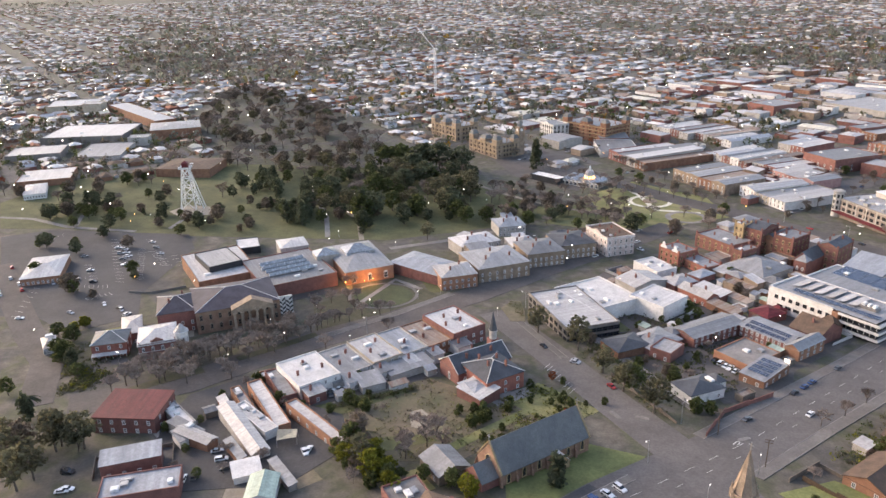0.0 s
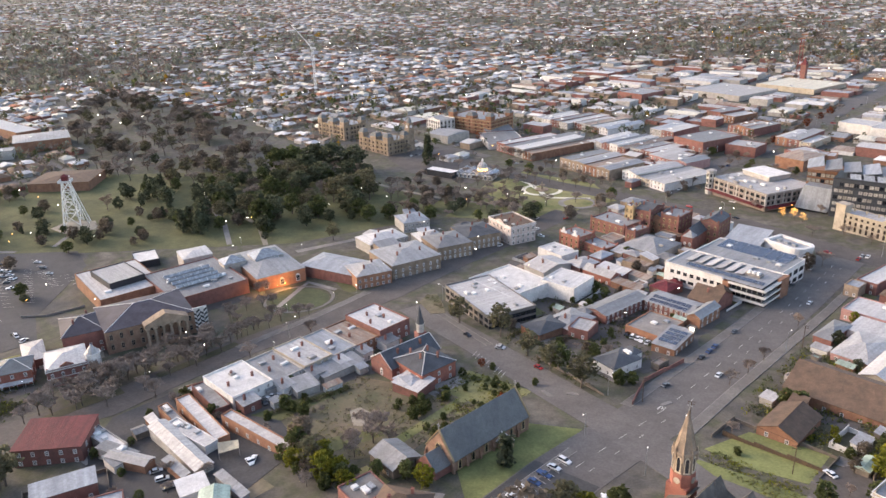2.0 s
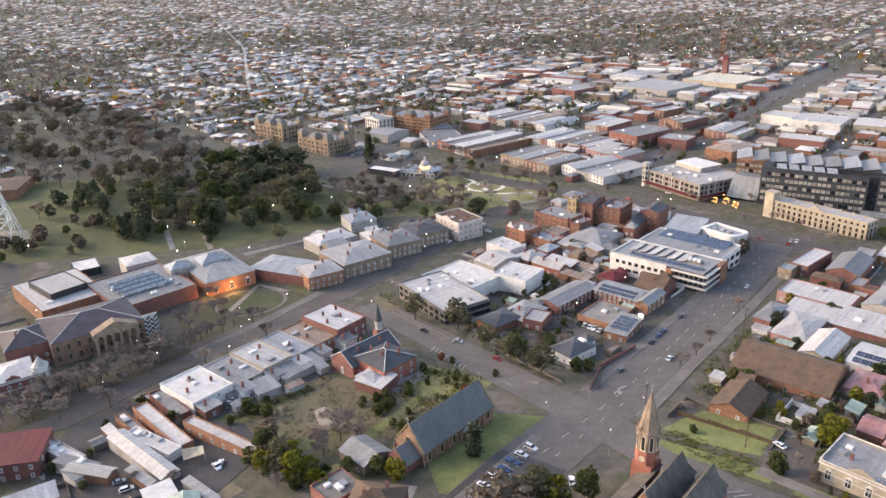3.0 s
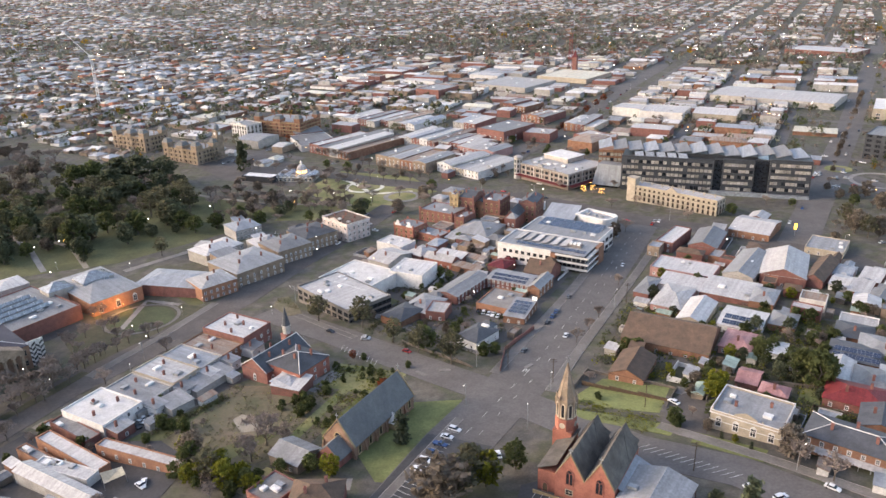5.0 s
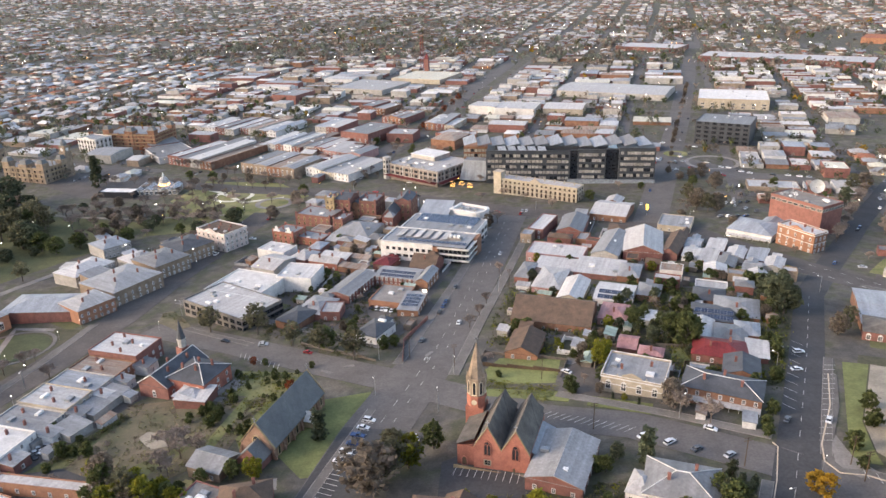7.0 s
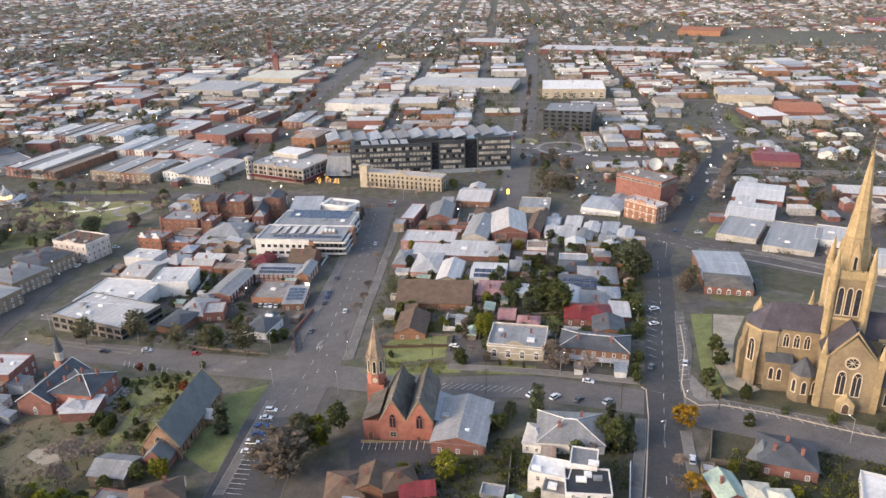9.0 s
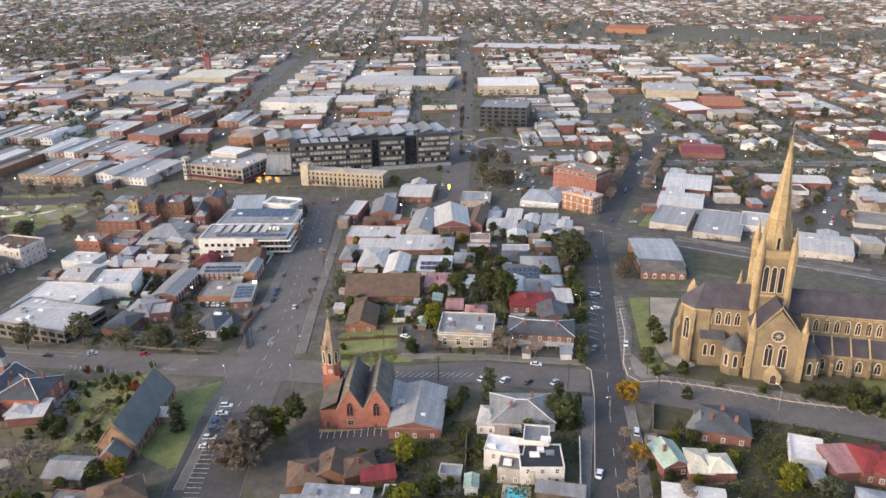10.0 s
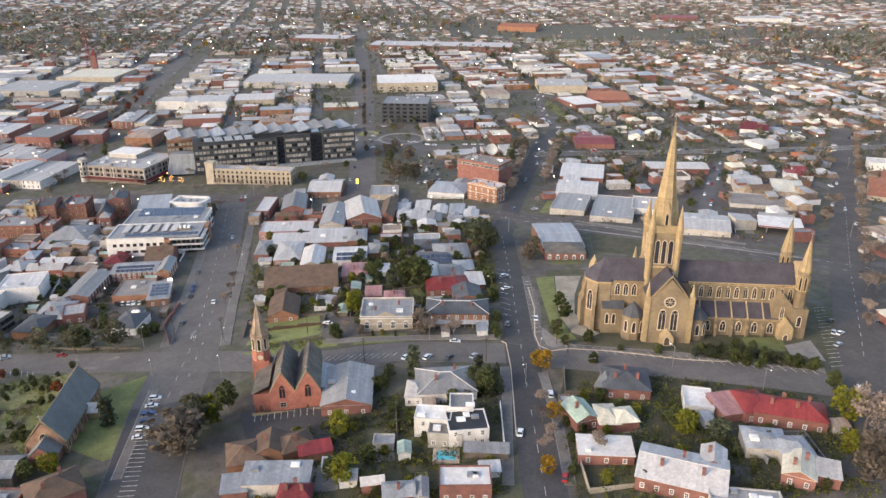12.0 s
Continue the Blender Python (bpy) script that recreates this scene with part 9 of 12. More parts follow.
def bare_mesh(seed):
    """A leafless crown: limbs that fork into fine twigs, one unit high."""
    r = random.Random(seed)
    bm = bmesh.new()

    tips = []

    def fork(p, way, length, thick, depth):
        q = p + way * length
        if depth == 0:
            tips.append(q)
            side = way.orthogonal().normalized() * thick
            bm.faces.new([bm.verts.new(c) for c in (p - side, p + side, q + side * 0.6, q - side * 0.6)])
            return
        twig(bm, p, q, thick, thick * 0.6)
        for _ in range(3):
            turn = Vector((r.uniform(-1, 1), r.uniform(-1, 1), r.uniform(-0.3, 0.8)))
            fork(q - way * length * r.uniform(0, 0.4), (way * 0.8 + turn * 0.8).normalized(), length * r.uniform(0.62, 0.82), thick * 0.58, depth - 1)

    for k in range(5):
        a = 2 * math.pi * k / 5 + r.uniform(-0.4, 0.4)
        out = r.uniform(0.45, 0.9)
        fork(Vector((0, 0, r.uniform(0.22, 0.4))), Vector((math.cos(a) * out, math.sin(a) * out, 1)).normalized(), r.uniform(0.2, 0.27), 0.016, 3)
    # sprays of fine twigs round the ends of the branches
    for tip in tips:
        for _ in range(3):
            way = Vector((r.uniform(-1, 1), r.uniform(-1, 1), r.uniform(-0.4, 1.0))).normalized()
            side = way.orthogonal().normalized() * r.uniform(0.006, 0.013)
            end = tip + way * r.uniform(0.06, 0.13)
            bm.faces.new([bm.verts.new(c) for c in (tip - side, tip + side, end + side * 1.6, end - side * 1.6)])
    return solid(bm, "crown", TWIG)


ROUND = lambda z: 0.42 * math.sqrt(max(0.02, 1 - (2 * z - 0.9) ** 2 / 1.25))
OPEN = lambda z: 0.36 * (0.55 + 0.6 * math.sin(3.0 * z + 0.3))
COLUMN = lambda z: 0.16 * math.sqrt(max(0.02, 1 - (1.7 * z - 0.6) ** 2 / 1.3))
CONE = lambda z: 0.30 * (1.02 - z)
KINDS = {}
for kind, m, shape, base, clumps, leaf in (("gum_tree", LEAF_OLIVE, OPEN, 0.34, 60, 0.045), ("evergreen_tree", LEAF_DARK, ROUND, 0.2, 80, 0.05), ("leafy_tree", LEAF, ROUND, 0.22, 70, 0.05),
                                           ("golden_tree", LEAF_GOLD, ROUND, 0.25, 60, 0.05), ("lime_tree", LEAF_LIME, ROUND, 0.2, 70, 0.05), ("cypress", LEAF_DARK, COLUMN, 0.03, 60, 0.045),
                                           ("conifer", LEAF_DARK, CONE, 0.1, 70, 0.045), ("brown_tree", LEAF_BROWN, ROUND, 0.2, 90, 0.045), ("shrub", LEAF, ROUND, 0.0, 46, 0.075), ("rust_tree", LEAF_RUST, ROUND, 0.2, 50, 0.055)):
    KINDS[kind] = (base, [leaf_mesh("crown", m, shape, 11 + len(KINDS) * 3 + k, clumps, 11, leaf * 1.3) for k in range(3)], trunk_mesh(len(KINDS), limbs=0 if kind in ("conifer", "cypress", "evergreen_tree") else 7))
KINDS["bare_tree"] = (0.0, [bare_mesh(k) for k in range(3)], None)
bm = bmesh.new()
rod(bm, (0, 0, -0.05), (0, 0, 0.4), 0.026, 0.02, 6)
BARE_TRUNK = solid(bm, "trunk", BARK)
TREE_LABELS = {"gum_tree": "tall grey-green gum tree with open crown", "evergreen_tree": "dense dark evergreen park tree", "leafy_tree": "rounded green garden tree", "golden_tree": "street tree with golden autumn leaves",
               "lime_tree": "bushy yellow-green garden tree", "cypress": "slim dark green cypress tree", "conifer": "dark conical conifer tree", "brown_tree": "large grey-brown half-bare tree", "shrub": "low green garden shrub",
               "rust_tree": "small tree with rust-red leaves", "bare_tree": "leafless winter tree with fine grey twigs"}
TREES = []


def frond_mesh(seed):
    """A palm's head: drooping feathered fronds, one unit high at the trunk's top."""
    r = random.Random(seed)
    bm = bmesh.new()
    for k in range(26):
        a, lift = 2 * math.pi * k / 26 + r.uniform(-0.2, 0.2), r.uniform(-0.2, 0.9)
        rib = [Vector((math.cos(a) * s * 0.42, math.sin(a) * s * 0.42, 0.80 + lift * 0.22 * s - 0.32 * s * s)) for s in (0.0, 0.35, 0.7, 1.0)]
        across = Vector((-math.sin(a), math.cos(a), 0))
        for p, q, w0, w1 in zip(rib, rib[1:], (0.012, 0.05, 0.04), (0.05, 0.04, 0.006)):
            for s in (-1, 1):
                drop = Vector((0, 0, -0.025))
                bm.faces.new([bm.verts.new(c) for c in (p, q, q + across * w1 * s + drop, p + across * w0 * s + drop)])
    return solid(bm, "crown", LEAF_DARK)


bm = bmesh.new()
rod(bm, (0, 0, -0.06), (0.01, 0, 0.82), 0.035, 0.028, 8)
KINDS["palm_tree"] = (0.0, [frond_mesh(3)], solid(bm, "trunk", BARK))
TREE_LABELS["palm_tree"] = "tall palm tree with drooping fronds"


def leaf_bed(name, label, spots, size, low, high, mats, category, seed, kind=""):
    """Low growth: tufts of leaf cards at every spot, joined into one."""
    r = np.random.RandomState(seed)
    verts, faces, index = [], [], []
    for x, y in spots:
        h, m = r.uniform(low, high), r.randint(len(mats))
        n = 12
        p = r.normal(0, 1, (n, 3)) * (size * 0.5, size * 0.5, h * 0.3) + (x, y, ground(x, y) + h * 0.5)
        p[:, 2] = np.maximum(p[:, 2], ground(x, y) + 0.1)
        u, v = r.normal(0, 1, (n, 3)), r.normal(0, 1, (n, 3))
        u /= np.linalg.norm(u, axis=1)[:, None]
        v /= np.linalg.norm(v, axis=1)[:, None]
        s = r.uniform(0.35, 0.8, (n, 1)) * size * 0.55
        k = len(verts)
        verts.extend(map(tuple, np.stack([p - u * s, p - v * s * 0.7, p + u * s, p + v * s * 0.7], 1).reshape(-1, 3).tolist()))
        faces.extend((k + 4 * i, k + 4 * i + 1, k + 4 * i + 2, k + 4 * i + 3) for i in range(n))
        index.extend([m] * n)
    me = bpy.data.meshes.new(name)
    me.from_pydata(verts, [], faces)
    for m in mats:
        me.materials.append(m)
    me.polygons.foreach_set("material_index", index)
    return tagged(new(name, me), label, category, kind=kind)


def hedge(pts, wide, h, label, seed):
    """A clipped hedge along a line."""
    r, spots = random.Random(seed), []
    for (x0, y0), (x1, y1) in zip(pts, pts[1:]):
        d = math.hypot(x1 - x0, y1 - y0)
        for _ in range(int(d * wide * 2.4)):
            s, o = r.random(), r.uniform(-0.5, 0.5) * wide
            spots.append((x0 + (x1 - x0) * s - (y1 - y0) / d * o, y0 + (y1 - y0) * s + (x1 - x0) / d * o))
    return leaf_bed("hedge", label, spots, 1.0, h * 0.8, h * 1.1, [LEAF, LEAF_OLIVE], "hedge", seed)


def scrub(label, ring, count, low, high, mats, seed, size=1.0):
    """Weeds and rough growth over open ground, too much to count."""
    r, spots, tries = random.Random(seed), [], 0
    xs, ys = [p[0] for p in ring], [p[1] for p in ring]
    while len(spots) < count and tries < count * 20:
        tries += 1
        x, y = r.uniform(min(xs), max(xs)), r.uniform(min(ys), max(ys))
        if inside(x, y, ring) and not near_building(x, y, 0.4) and not near_road(x, y, 1.0) and math.sin(x * 0.35) + math.sin(y * 0.29 + x * 0.1) + r.uniform(-1.4, 1.4) > -0.3:
            spots.append((x, y))
    leaf_bed("scrub", label, spots, size, low, high, mats, "scrub", seed, "stuff")



def tree(kind, x, y, h, wide=1.0):
    base, crowns, trunk = KINDS[kind]
    t = thing(kind, x, y, RNG.uniform(0, 360), TREE_LABELS[kind], "shrub" if kind == "shrub" else "tree", group=kind + "s of the town")
    t.scale = (h * wide, h * wide, h)
    TREES.append((x, y))
    crown = part("crown", RNG.choice(crowns), None, t)
    if kind == "bare_tree":
        part("trunk", BARE_TRUNK, None, t)
    else:
        crown.location, crown.scale = (0, 0, base), (1 - base * 0.5, 1 - base * 0.5, 1 - base)
        if trunk and kind != "shrub":
            part("trunk", trunk, None, t)
    return t


def grove(ring, kinds, count, low, high, gap=2.0, wide=1.0):
    """Scattered trees inside a ring, off the roads and the houses."""
    xs, ys = [p[0] for p in ring], [p[1] for p in ring]
    made = tries = 0
    while made < count and tries < count * 30:
        tries += 1
        x, y = RNG.uniform(min(xs), max(xs)), RNG.uniform(min(ys), max(ys))
        if not inside(x, y, ring) or near_road(x, y, 1.0) or near_building(x, y, gap) or any((x - a) ** 2 + (y - b) ** 2 < 9 for a, b in TREES):
            continue
        tree(RNG.choice(kinds), x, y, RNG.uniform(low, high), wide)
        made += 1


def tree_line(pts, kinds, step, low, high):
    """Trees at even steps along a street."""
    for (x0, y0), (x1, y1) in zip(pts, pts[1:]):
        n = max(1, int(math.hypot(x1 - x0, y1 - y0) / step))
        for k in range(n):
            s = (k + RNG.uniform(0.2, 0.8)) / n
            tree(RNG.choice(kinds), x0 + (x1 - x0) * s, y0 + (y1 - y0) * s, RNG.uniform(low, high))


def woodland(name, label, ring, kinds, count, low, high, seed):
    """A stand of trees too dense to count, joined into one."""
    r = random.Random(seed)
    xs, ys = [p[0] for p in ring], [p[1] for p in ring]
    mats, verts, faces, index, made, tries = [], [], [], [], 0, 0
    data = {}
    for kind in set(kinds):
        base, crowns, trunk = KINDS[kind]
        for me in list(crowns) + [trunk or BARE_TRUNK]:
            co = np.empty(len(me.vertices) * 3)
            me.vertices.foreach_get("co", co)
            data[me.name] = (co.reshape(-1, 3), [tuple(f.vertices) for f in me.polygons], me.materials[0])
    while made < count and tries < count * 30:
        tries += 1
        x, y = r.uniform(min(xs), max(xs)), r.uniform(min(ys), max(ys))
        if not inside(x, y, ring) or near_road(x, y, 1.0) or near_building(x, y, 2.0):
            continue
        made += 1
        kind = r.choice(kinds)
        base, crowns, trunk = KINDS[kind]
        h, a = r.uniform(low, high), r.uniform(0, 6.28)
        for me, lift, size in ((r.choice(crowns), base, 1 - base), (trunk or BARE_TRUNK, 0.0, 1.0)):
            co, polys, m = data[me.name]
            if m not in mats:
                mats.append(m)
            wide = h * (1 - base * 0.5 if lift else 1.0) * 1.12
            px, py = co[:, 0] * wide, co[:, 1] * wide
            k = len(verts)
            verts.extend(zip((x + px * math.cos(a) - py * math.sin(a)).tolist(), (y + px * math.sin(a) + py * math.cos(a)).tolist(), (ground(x, y) + (co[:, 2] * size + lift) * h).tolist()))
            faces.extend(tuple(i + k for i in f) for f in polys)
            index.extend([mats.index(m)] * len(polys))
    me = bpy.data.meshes.new(name)
    me.from_pydata(verts, [], faces)
    for m in mats:
        me.materials.append(m)
    me.polygons.foreach_set("material_index", index)
    tagged(new(name, me), label, "trees", kind="stuff")


# ---- cars, lamps, markings ----
def car_meshes(paint, model):
    """Body and cabin of a parked car, nose towards +x, 4.5 m long."""
    long = {"sedan": 2.25, "wagon": 2.3, "ute": 2.6}[model]
    bm = bmesh.new()
    side = {"sedan": [(-long, 0.42), (-long, 0.86), (-1.6, 0.95), (0.95, 0.95), (long - 0.15, 0.78), (long, 0.45)], "wagon": [(-long, 0.42), (-long, 1.0), (0.95, 1.0), (long - 0.1, 0.85), (long, 0.45)],
            "ute": [(-long, 0.5), (-long, 1.05), (1.1, 1.05), (long - 0.1, 0.92), (long, 0.5)]}[model]
    for half, m in ((0.9, 0),):
        a = [bm.verts.new((x, -half, z)) for x, z in side]
        b = [bm.verts.new((x, half, z)) for x, z in side]
        n = len(side)
        bm.faces.new(a)
        bm.faces.new(b[::-1])
        for k in range(n):
            bm.faces.new((a[(k + 1) % n], a[k], b[k], b[(k + 1) % n]))
    bmesh.ops.bevel(bm, geom=bm.edges[:], offset=0.07, segments=1, affect="EDGES")
    body = solid(bm, "body", paint)
    bm = bmesh.new()
    x0, x1, x2, x3 = {"sedan": (-1.65, -1.05, 0.35, 1.05), "wagon": (-2.15, -1.9, 0.35, 1.1), "ute": (-0.45, -0.3, 0.6, 1.2)}[model]
    zb, zt = (0.9, 1.42) if model == "sedan" else (0.98, 1.62)
    low = [(x0, -0.84), (x3, -0.84), (x3, 0.84), (x0, 0.84)]
    top = [(x1, -0.66), (x2, -0.66), (x2, 0.66), (x1, 0.66)]
    prism(bm, low, zb, zt, top=top)
    glass = solid(bm, "glasshouse", GLASS)
    bm = bmesh.new()
    prism(bm, [(x1 - 0.03, -0.68), (x2 + 0.03, -0.68), (x2 + 0.03, 0.68), (x1 - 0.03, 0.68)], zt + 0.002, zt + 0.06)
    return body, glass, solid(bm, "roof_panel", paint), long


bm = bmesh.new()
rod(bm, (0, -0.11, 0), (0, 0.11, 0), 0.33, n=12)
WHEEL = solid(bm, "wheel", RUBBER)
CARS = {}
CAR_NAMES = ("white", "silver", "black", "blue", "red", "grey")


def car(x, y, rot, colour=0, model="sedan"):
    key = (colour, model)
    if key not in CARS:
        CARS[key] = car_meshes(CAR_PAINTS[colour], model)
    body, glass, roof, long = CARS[key]
    c = thing("car", x, y, rot, "parked %s %s with dark windows" % (CAR_NAMES[colour], model), "car", group="parked cars")
    c.location.z += 0.12
    c.matrix_world = c.matrix_world
    part("body", body, None, c)
    part("glasshouse", glass, None, c)
    part("roof_panel", roof, None, c)
    for sx in (-0.62, 0.6):
        for sy in (-0.84, 0.84):
            put(c, WHEEL, "wheel", sx * long, sy, 0.33)


def car_row(x0, y0, x1, y1, n, turn, colours=(0, 1, 2, 3, 0, 5)):
    """Parked side by side between two spots; turn: the way their noses point."""
    for k in range(n):
        s = k / max(1, n - 1)
        car(x0 + (x1 - x0) * s + RNG.uniform(-0.2, 0.2), y0 + (y1 - y0) * s, turn + RNG.uniform(-3, 3), colours[k % len(colours)], ("sedan", "wagon", "sedan", "ute")[k % 4 if k % 7 else 0])


bm = bmesh.new()
rod(bm, (0, 0, -0.3), (0, 0, 8.6), 0.13, 0.07, 8)
rod(bm, (0, 0, 8.5), (2.0, 0, 9.0), 0.06, 0.05, 6)
POLE = solid(bm, "pole", STEEL)
bm = bmesh.new()
box(bm, 1.7, -0.13, 8.92, 2.3, 0.13, 9.04)
HEAD = solid(bm, "lamp_head", HEAD_GLOW)
bm = bmesh.new()
bmesh.ops.create_icosphere(bm, subdivisions=1, radius=0.17, matrix=Matrix.Translation((0, 0, 4.6)))
GLOBE = solid(bm, "lamp_globe", LAMP_WHITE)
bm = bmesh.new()
rod(bm, (0, 0, -0.3), (0, 0, 4.3), 0.09, 0.05, 6)
SHORT_POLE = solid(bm, "pole", STEEL)


def street_lamp(x, y, rot=0.0):
    l = thing("street_lamp", x, y, rot, "tall steel street lamp, unlit, its head given a faint glow", "street lamp", group="street lamps")
    part("pole", POLE, None, l)
    part("lamp_head", HEAD, None, l, "unlit grey-white lamp head with an added glow")


def park_lamp(x, y, rot=0.0):
    l = thing("park_lamp", x, y, rot, "short park lamp with a lit globe", "lamp", group="park lamps")
    part("pole", SHORT_POLE, None, l)
    part("lamp_globe", GLOBE, None, l, "lit white globe")


def power_pole(x, y, rot=0.0):
    p = thing("power_pole", x, y, rot, "timber power pole with cross-arms", "power pole", group="power poles")
    bm = bmesh.new()
    rod(bm, (0, 0, -0.5), (0, 0, 10.5), 0.17, 0.12, 7)
    part("pole", bm, TIMBER, p)
    for z in (9.2, 10.1):
        bm = bmesh.new()
        box(bm, -1.3, -0.07, z, 1.3, 0.07, z + 0.14)
        for k in (-1.2, -0.5, 0.5, 1.2):
            rod(bm, (k, 0, z + 0.14), (k, 0, z + 0.34), 0.05, n=5)
        part("crossarm", bm, TIMBER, p)


def bays(name, x0, y0, x1, y1, n, turn, length=5.2, lift=0.20):
    """Painted bay lines across a line from one end to the other."""
    bm = bmesh.new()
    c, s = math.cos(radians(turn)), math.sin(radians(turn))
    ends = []
    for k in range(n + 1):
        px, py = x0 + (x1 - x0) * k / n, y0 + (y1 - y0) * k / n
        quad = []
        for a, b in ((0, -0.09), (length, -0.09), (length, 0.09), (0, 0.09)):
            qx, qy = px + c * a - s * b, py + s * a + c * b
            quad.append((qx, qy, ground(qx, qy) + lift))
        slab(bm, quad, 0.012)
    tagged(new(name, solid(bm, name, LINE)), "row of white painted parking bay lines", "markings", kind="structure")


def lane_dashes(pts, shift, step, length, lift, wide=0.07):
    bm = bmesh.new()
    run = 0.0
    for (x0, y0), (x1, y1) in zip(pts, pts[1:]):
        n = math.hypot(x1 - x0, y1 - y0)
        tx, ty = (x1 - x0) / n, (y1 - y0) / n
        q = step / 2
        while q < n - length:
            quad = []
            for a, b in ((0, -wide), (length, -wide), (length, wide), (0, wide)):
                qx, qy = x0 + tx * (q + a) - ty * (b + shift), y0 + ty * (q + a) + tx * (b + shift)
                quad.append((qx, qy, ground(qx, qy) + lift))
            slab(bm, quad, 0.012)
            q += step
    tagged(new("lane_markings", solid(bm, "lane_markings", LINE)), "white painted lane markings on the street", "markings", kind="structure")


def beside(pts, off):
    """A line run alongside another at a distance."""
    out = []
    for k, (x, y) in enumerate(pts):
        a, b = pts[max(0, k - 1)], pts[min(len(pts) - 1, k + 1)]
        t = Vector((b[0] - a[0], b[1] - a[1])).normalized()
        out.append((x - t.y * off, y + t.x * off))
    return out


def kerb_line(pts, wide, lift=0.17):
    """A patched footpath with a pale kerb along each side."""
    walk_way = strip("footpath", pts, wide, lift, FOOTWAY, label="grey patched asphalt footpath with pale kerbs", category="pavement")
    for s in (-1, 1):
        strip("kerb", beside(pts, s * (wide / 2 + 0.12)), 0.24, lift + 0.05, CONCRETE, parent=walk_way, kind="")


def fence(name, pts, h, m, label):
    """A wall or paling fence along a line, in bays of its own."""
    f = thing(name, pts[0][0], pts[0][1], 0, label, "fence")
    for (x0, y0), (x1, y1) in zip(pts, pts[1:]):
        n = max(1, int(math.hypot(x1 - x0, y1 - y0) / 9))
        for k in range(n):
            a, b = (x0 + (x1 - x0) * k / n, y0 + (y1 - y0) * k / n), (x0 + (x1 - x0) * (k + 1) / n, y0 + (y1 - y0) * (k + 1) / n)
            long, ang = math.hypot(b[0] - a[0], b[1] - a[1]), math.atan2(b[1] - a[1], b[0] - a[0])
            bm = bmesh.new()
            box(bm, 0, -0.08, -0.8, long - 0.05, 0.08, h)
            box(bm, 0, -0.14, h + 0.001, long - 0.05, 0.14, h + 0.1)
            box(bm, -0.12, -0.14, -0.8, 0.12, 0.14, h + 0.16)
            ob = part("panel", bm, m, f)
            ob.matrix_local = f.matrix_world.inverted() @ pose(a[0], a[1], ground(*a), 0, 0, math.degrees(ang))


def speed_number(x, y, rot, text):
    """White numerals painted on the road."""
    curve = bpy.data.curves.new("road_numeral", "FONT")
    curve.body, curve.size, curve.extrude, curve.align_x = text, 3.4, 0.01, "CENTER"
    ob = new("road_numeral", curve)
    ob.matrix_world = pose(x, y, ground(x, y) + 0.2, 0, 0, rot) @ Matrix.Diagonal((1, 1.5, 1, 1))
    curve.materials.append(LINE)
    me = bpy.data.meshes.new_from_object(ob.evaluated_get(bpy.context.evaluated_depsgraph_get()))
    final = new("road_numeral", me)
    final.matrix_world = ob.matrix_world.copy()
    bpy.data.objects.remove(ob)
    tagged(final, "white painted speed numerals on asphalt", "markings", kind="structure")


def sign(x, y, rot, w, h, z, material, label):
    b = thing("sign", x, y, rot, label, "sign")
    bm = bmesh.new()
    box(bm, -w / 2, -0.12, z, w / 2, 0.12, z + h)
    part("panel", bm, material, b)
    bm = bmesh.new()
    rod(bm, (0, 0, -0.5), (0, 0, z), 0.12, n=6)
    part("post", bm, STEEL, b)


KINDS["lit_tree"] = (0.3, [leaf_mesh("crown", LAMP_WARM, ROUND, 77, 26, 6, 0.02)], trunk_mesh(40, 0.9, 0.03, 12))
TREE_LABELS["lit_tree"] = "leafless tree strung with warm fairy lights"


def wall_lamp(x, y, z, power, colour):
    """A lit bracket lamp on a facade."""
    l = thing("wall_lamp", x, y, 0, "small warm lamp lighting a facade", "lamp", z=z)
    bm = bmesh.new()
    bmesh.ops.create_icosphere(bm, subdivisions=1, radius=0.2)
    part("bulb", bm, LAMP_WARM, l)
    bm = bmesh.new()
    rod(bm, (0, 0, 0.26), (0, 0, 1.0), 0.04, n=5)
    part("bracket", bm, STEEL, l)
    lamp = new("lamp_light", bpy.data.lights.new("lamp_light", "POINT"))
    lamp.data.energy, lamp.data.color, lamp.data.shadow_soft_size = power, colour, 0.3
    lamp.location = (x, y, z - 0.45)


def island(x, y, rot, w, d):
    """A raised traffic island with rounded ends."""
    bm = bmesh.new()
    ring = [(w / 2 - d / 2 + d / 2 * math.cos(a), d / 2 * math.sin(a)) for a in (-1.57, -0.8, 0, 0.8, 1.57)] + [(-w / 2 + d / 2 - d / 2 * math.cos(a), -d / 2 * math.sin(a)) for a in (-1.57, -0.8, 0, 0.8, 1.57)]
    prism(bm, ring, -0.3, 0.32)
    ob = new("traffic_island", solid(bm, "traffic_island", CONCRETE))
    ob.matrix_world = pose(x, y, ground(x, y), 0, 0, rot)
    tagged(ob, "pale raised concrete traffic island at the crossing", "kerb", kind="structure")


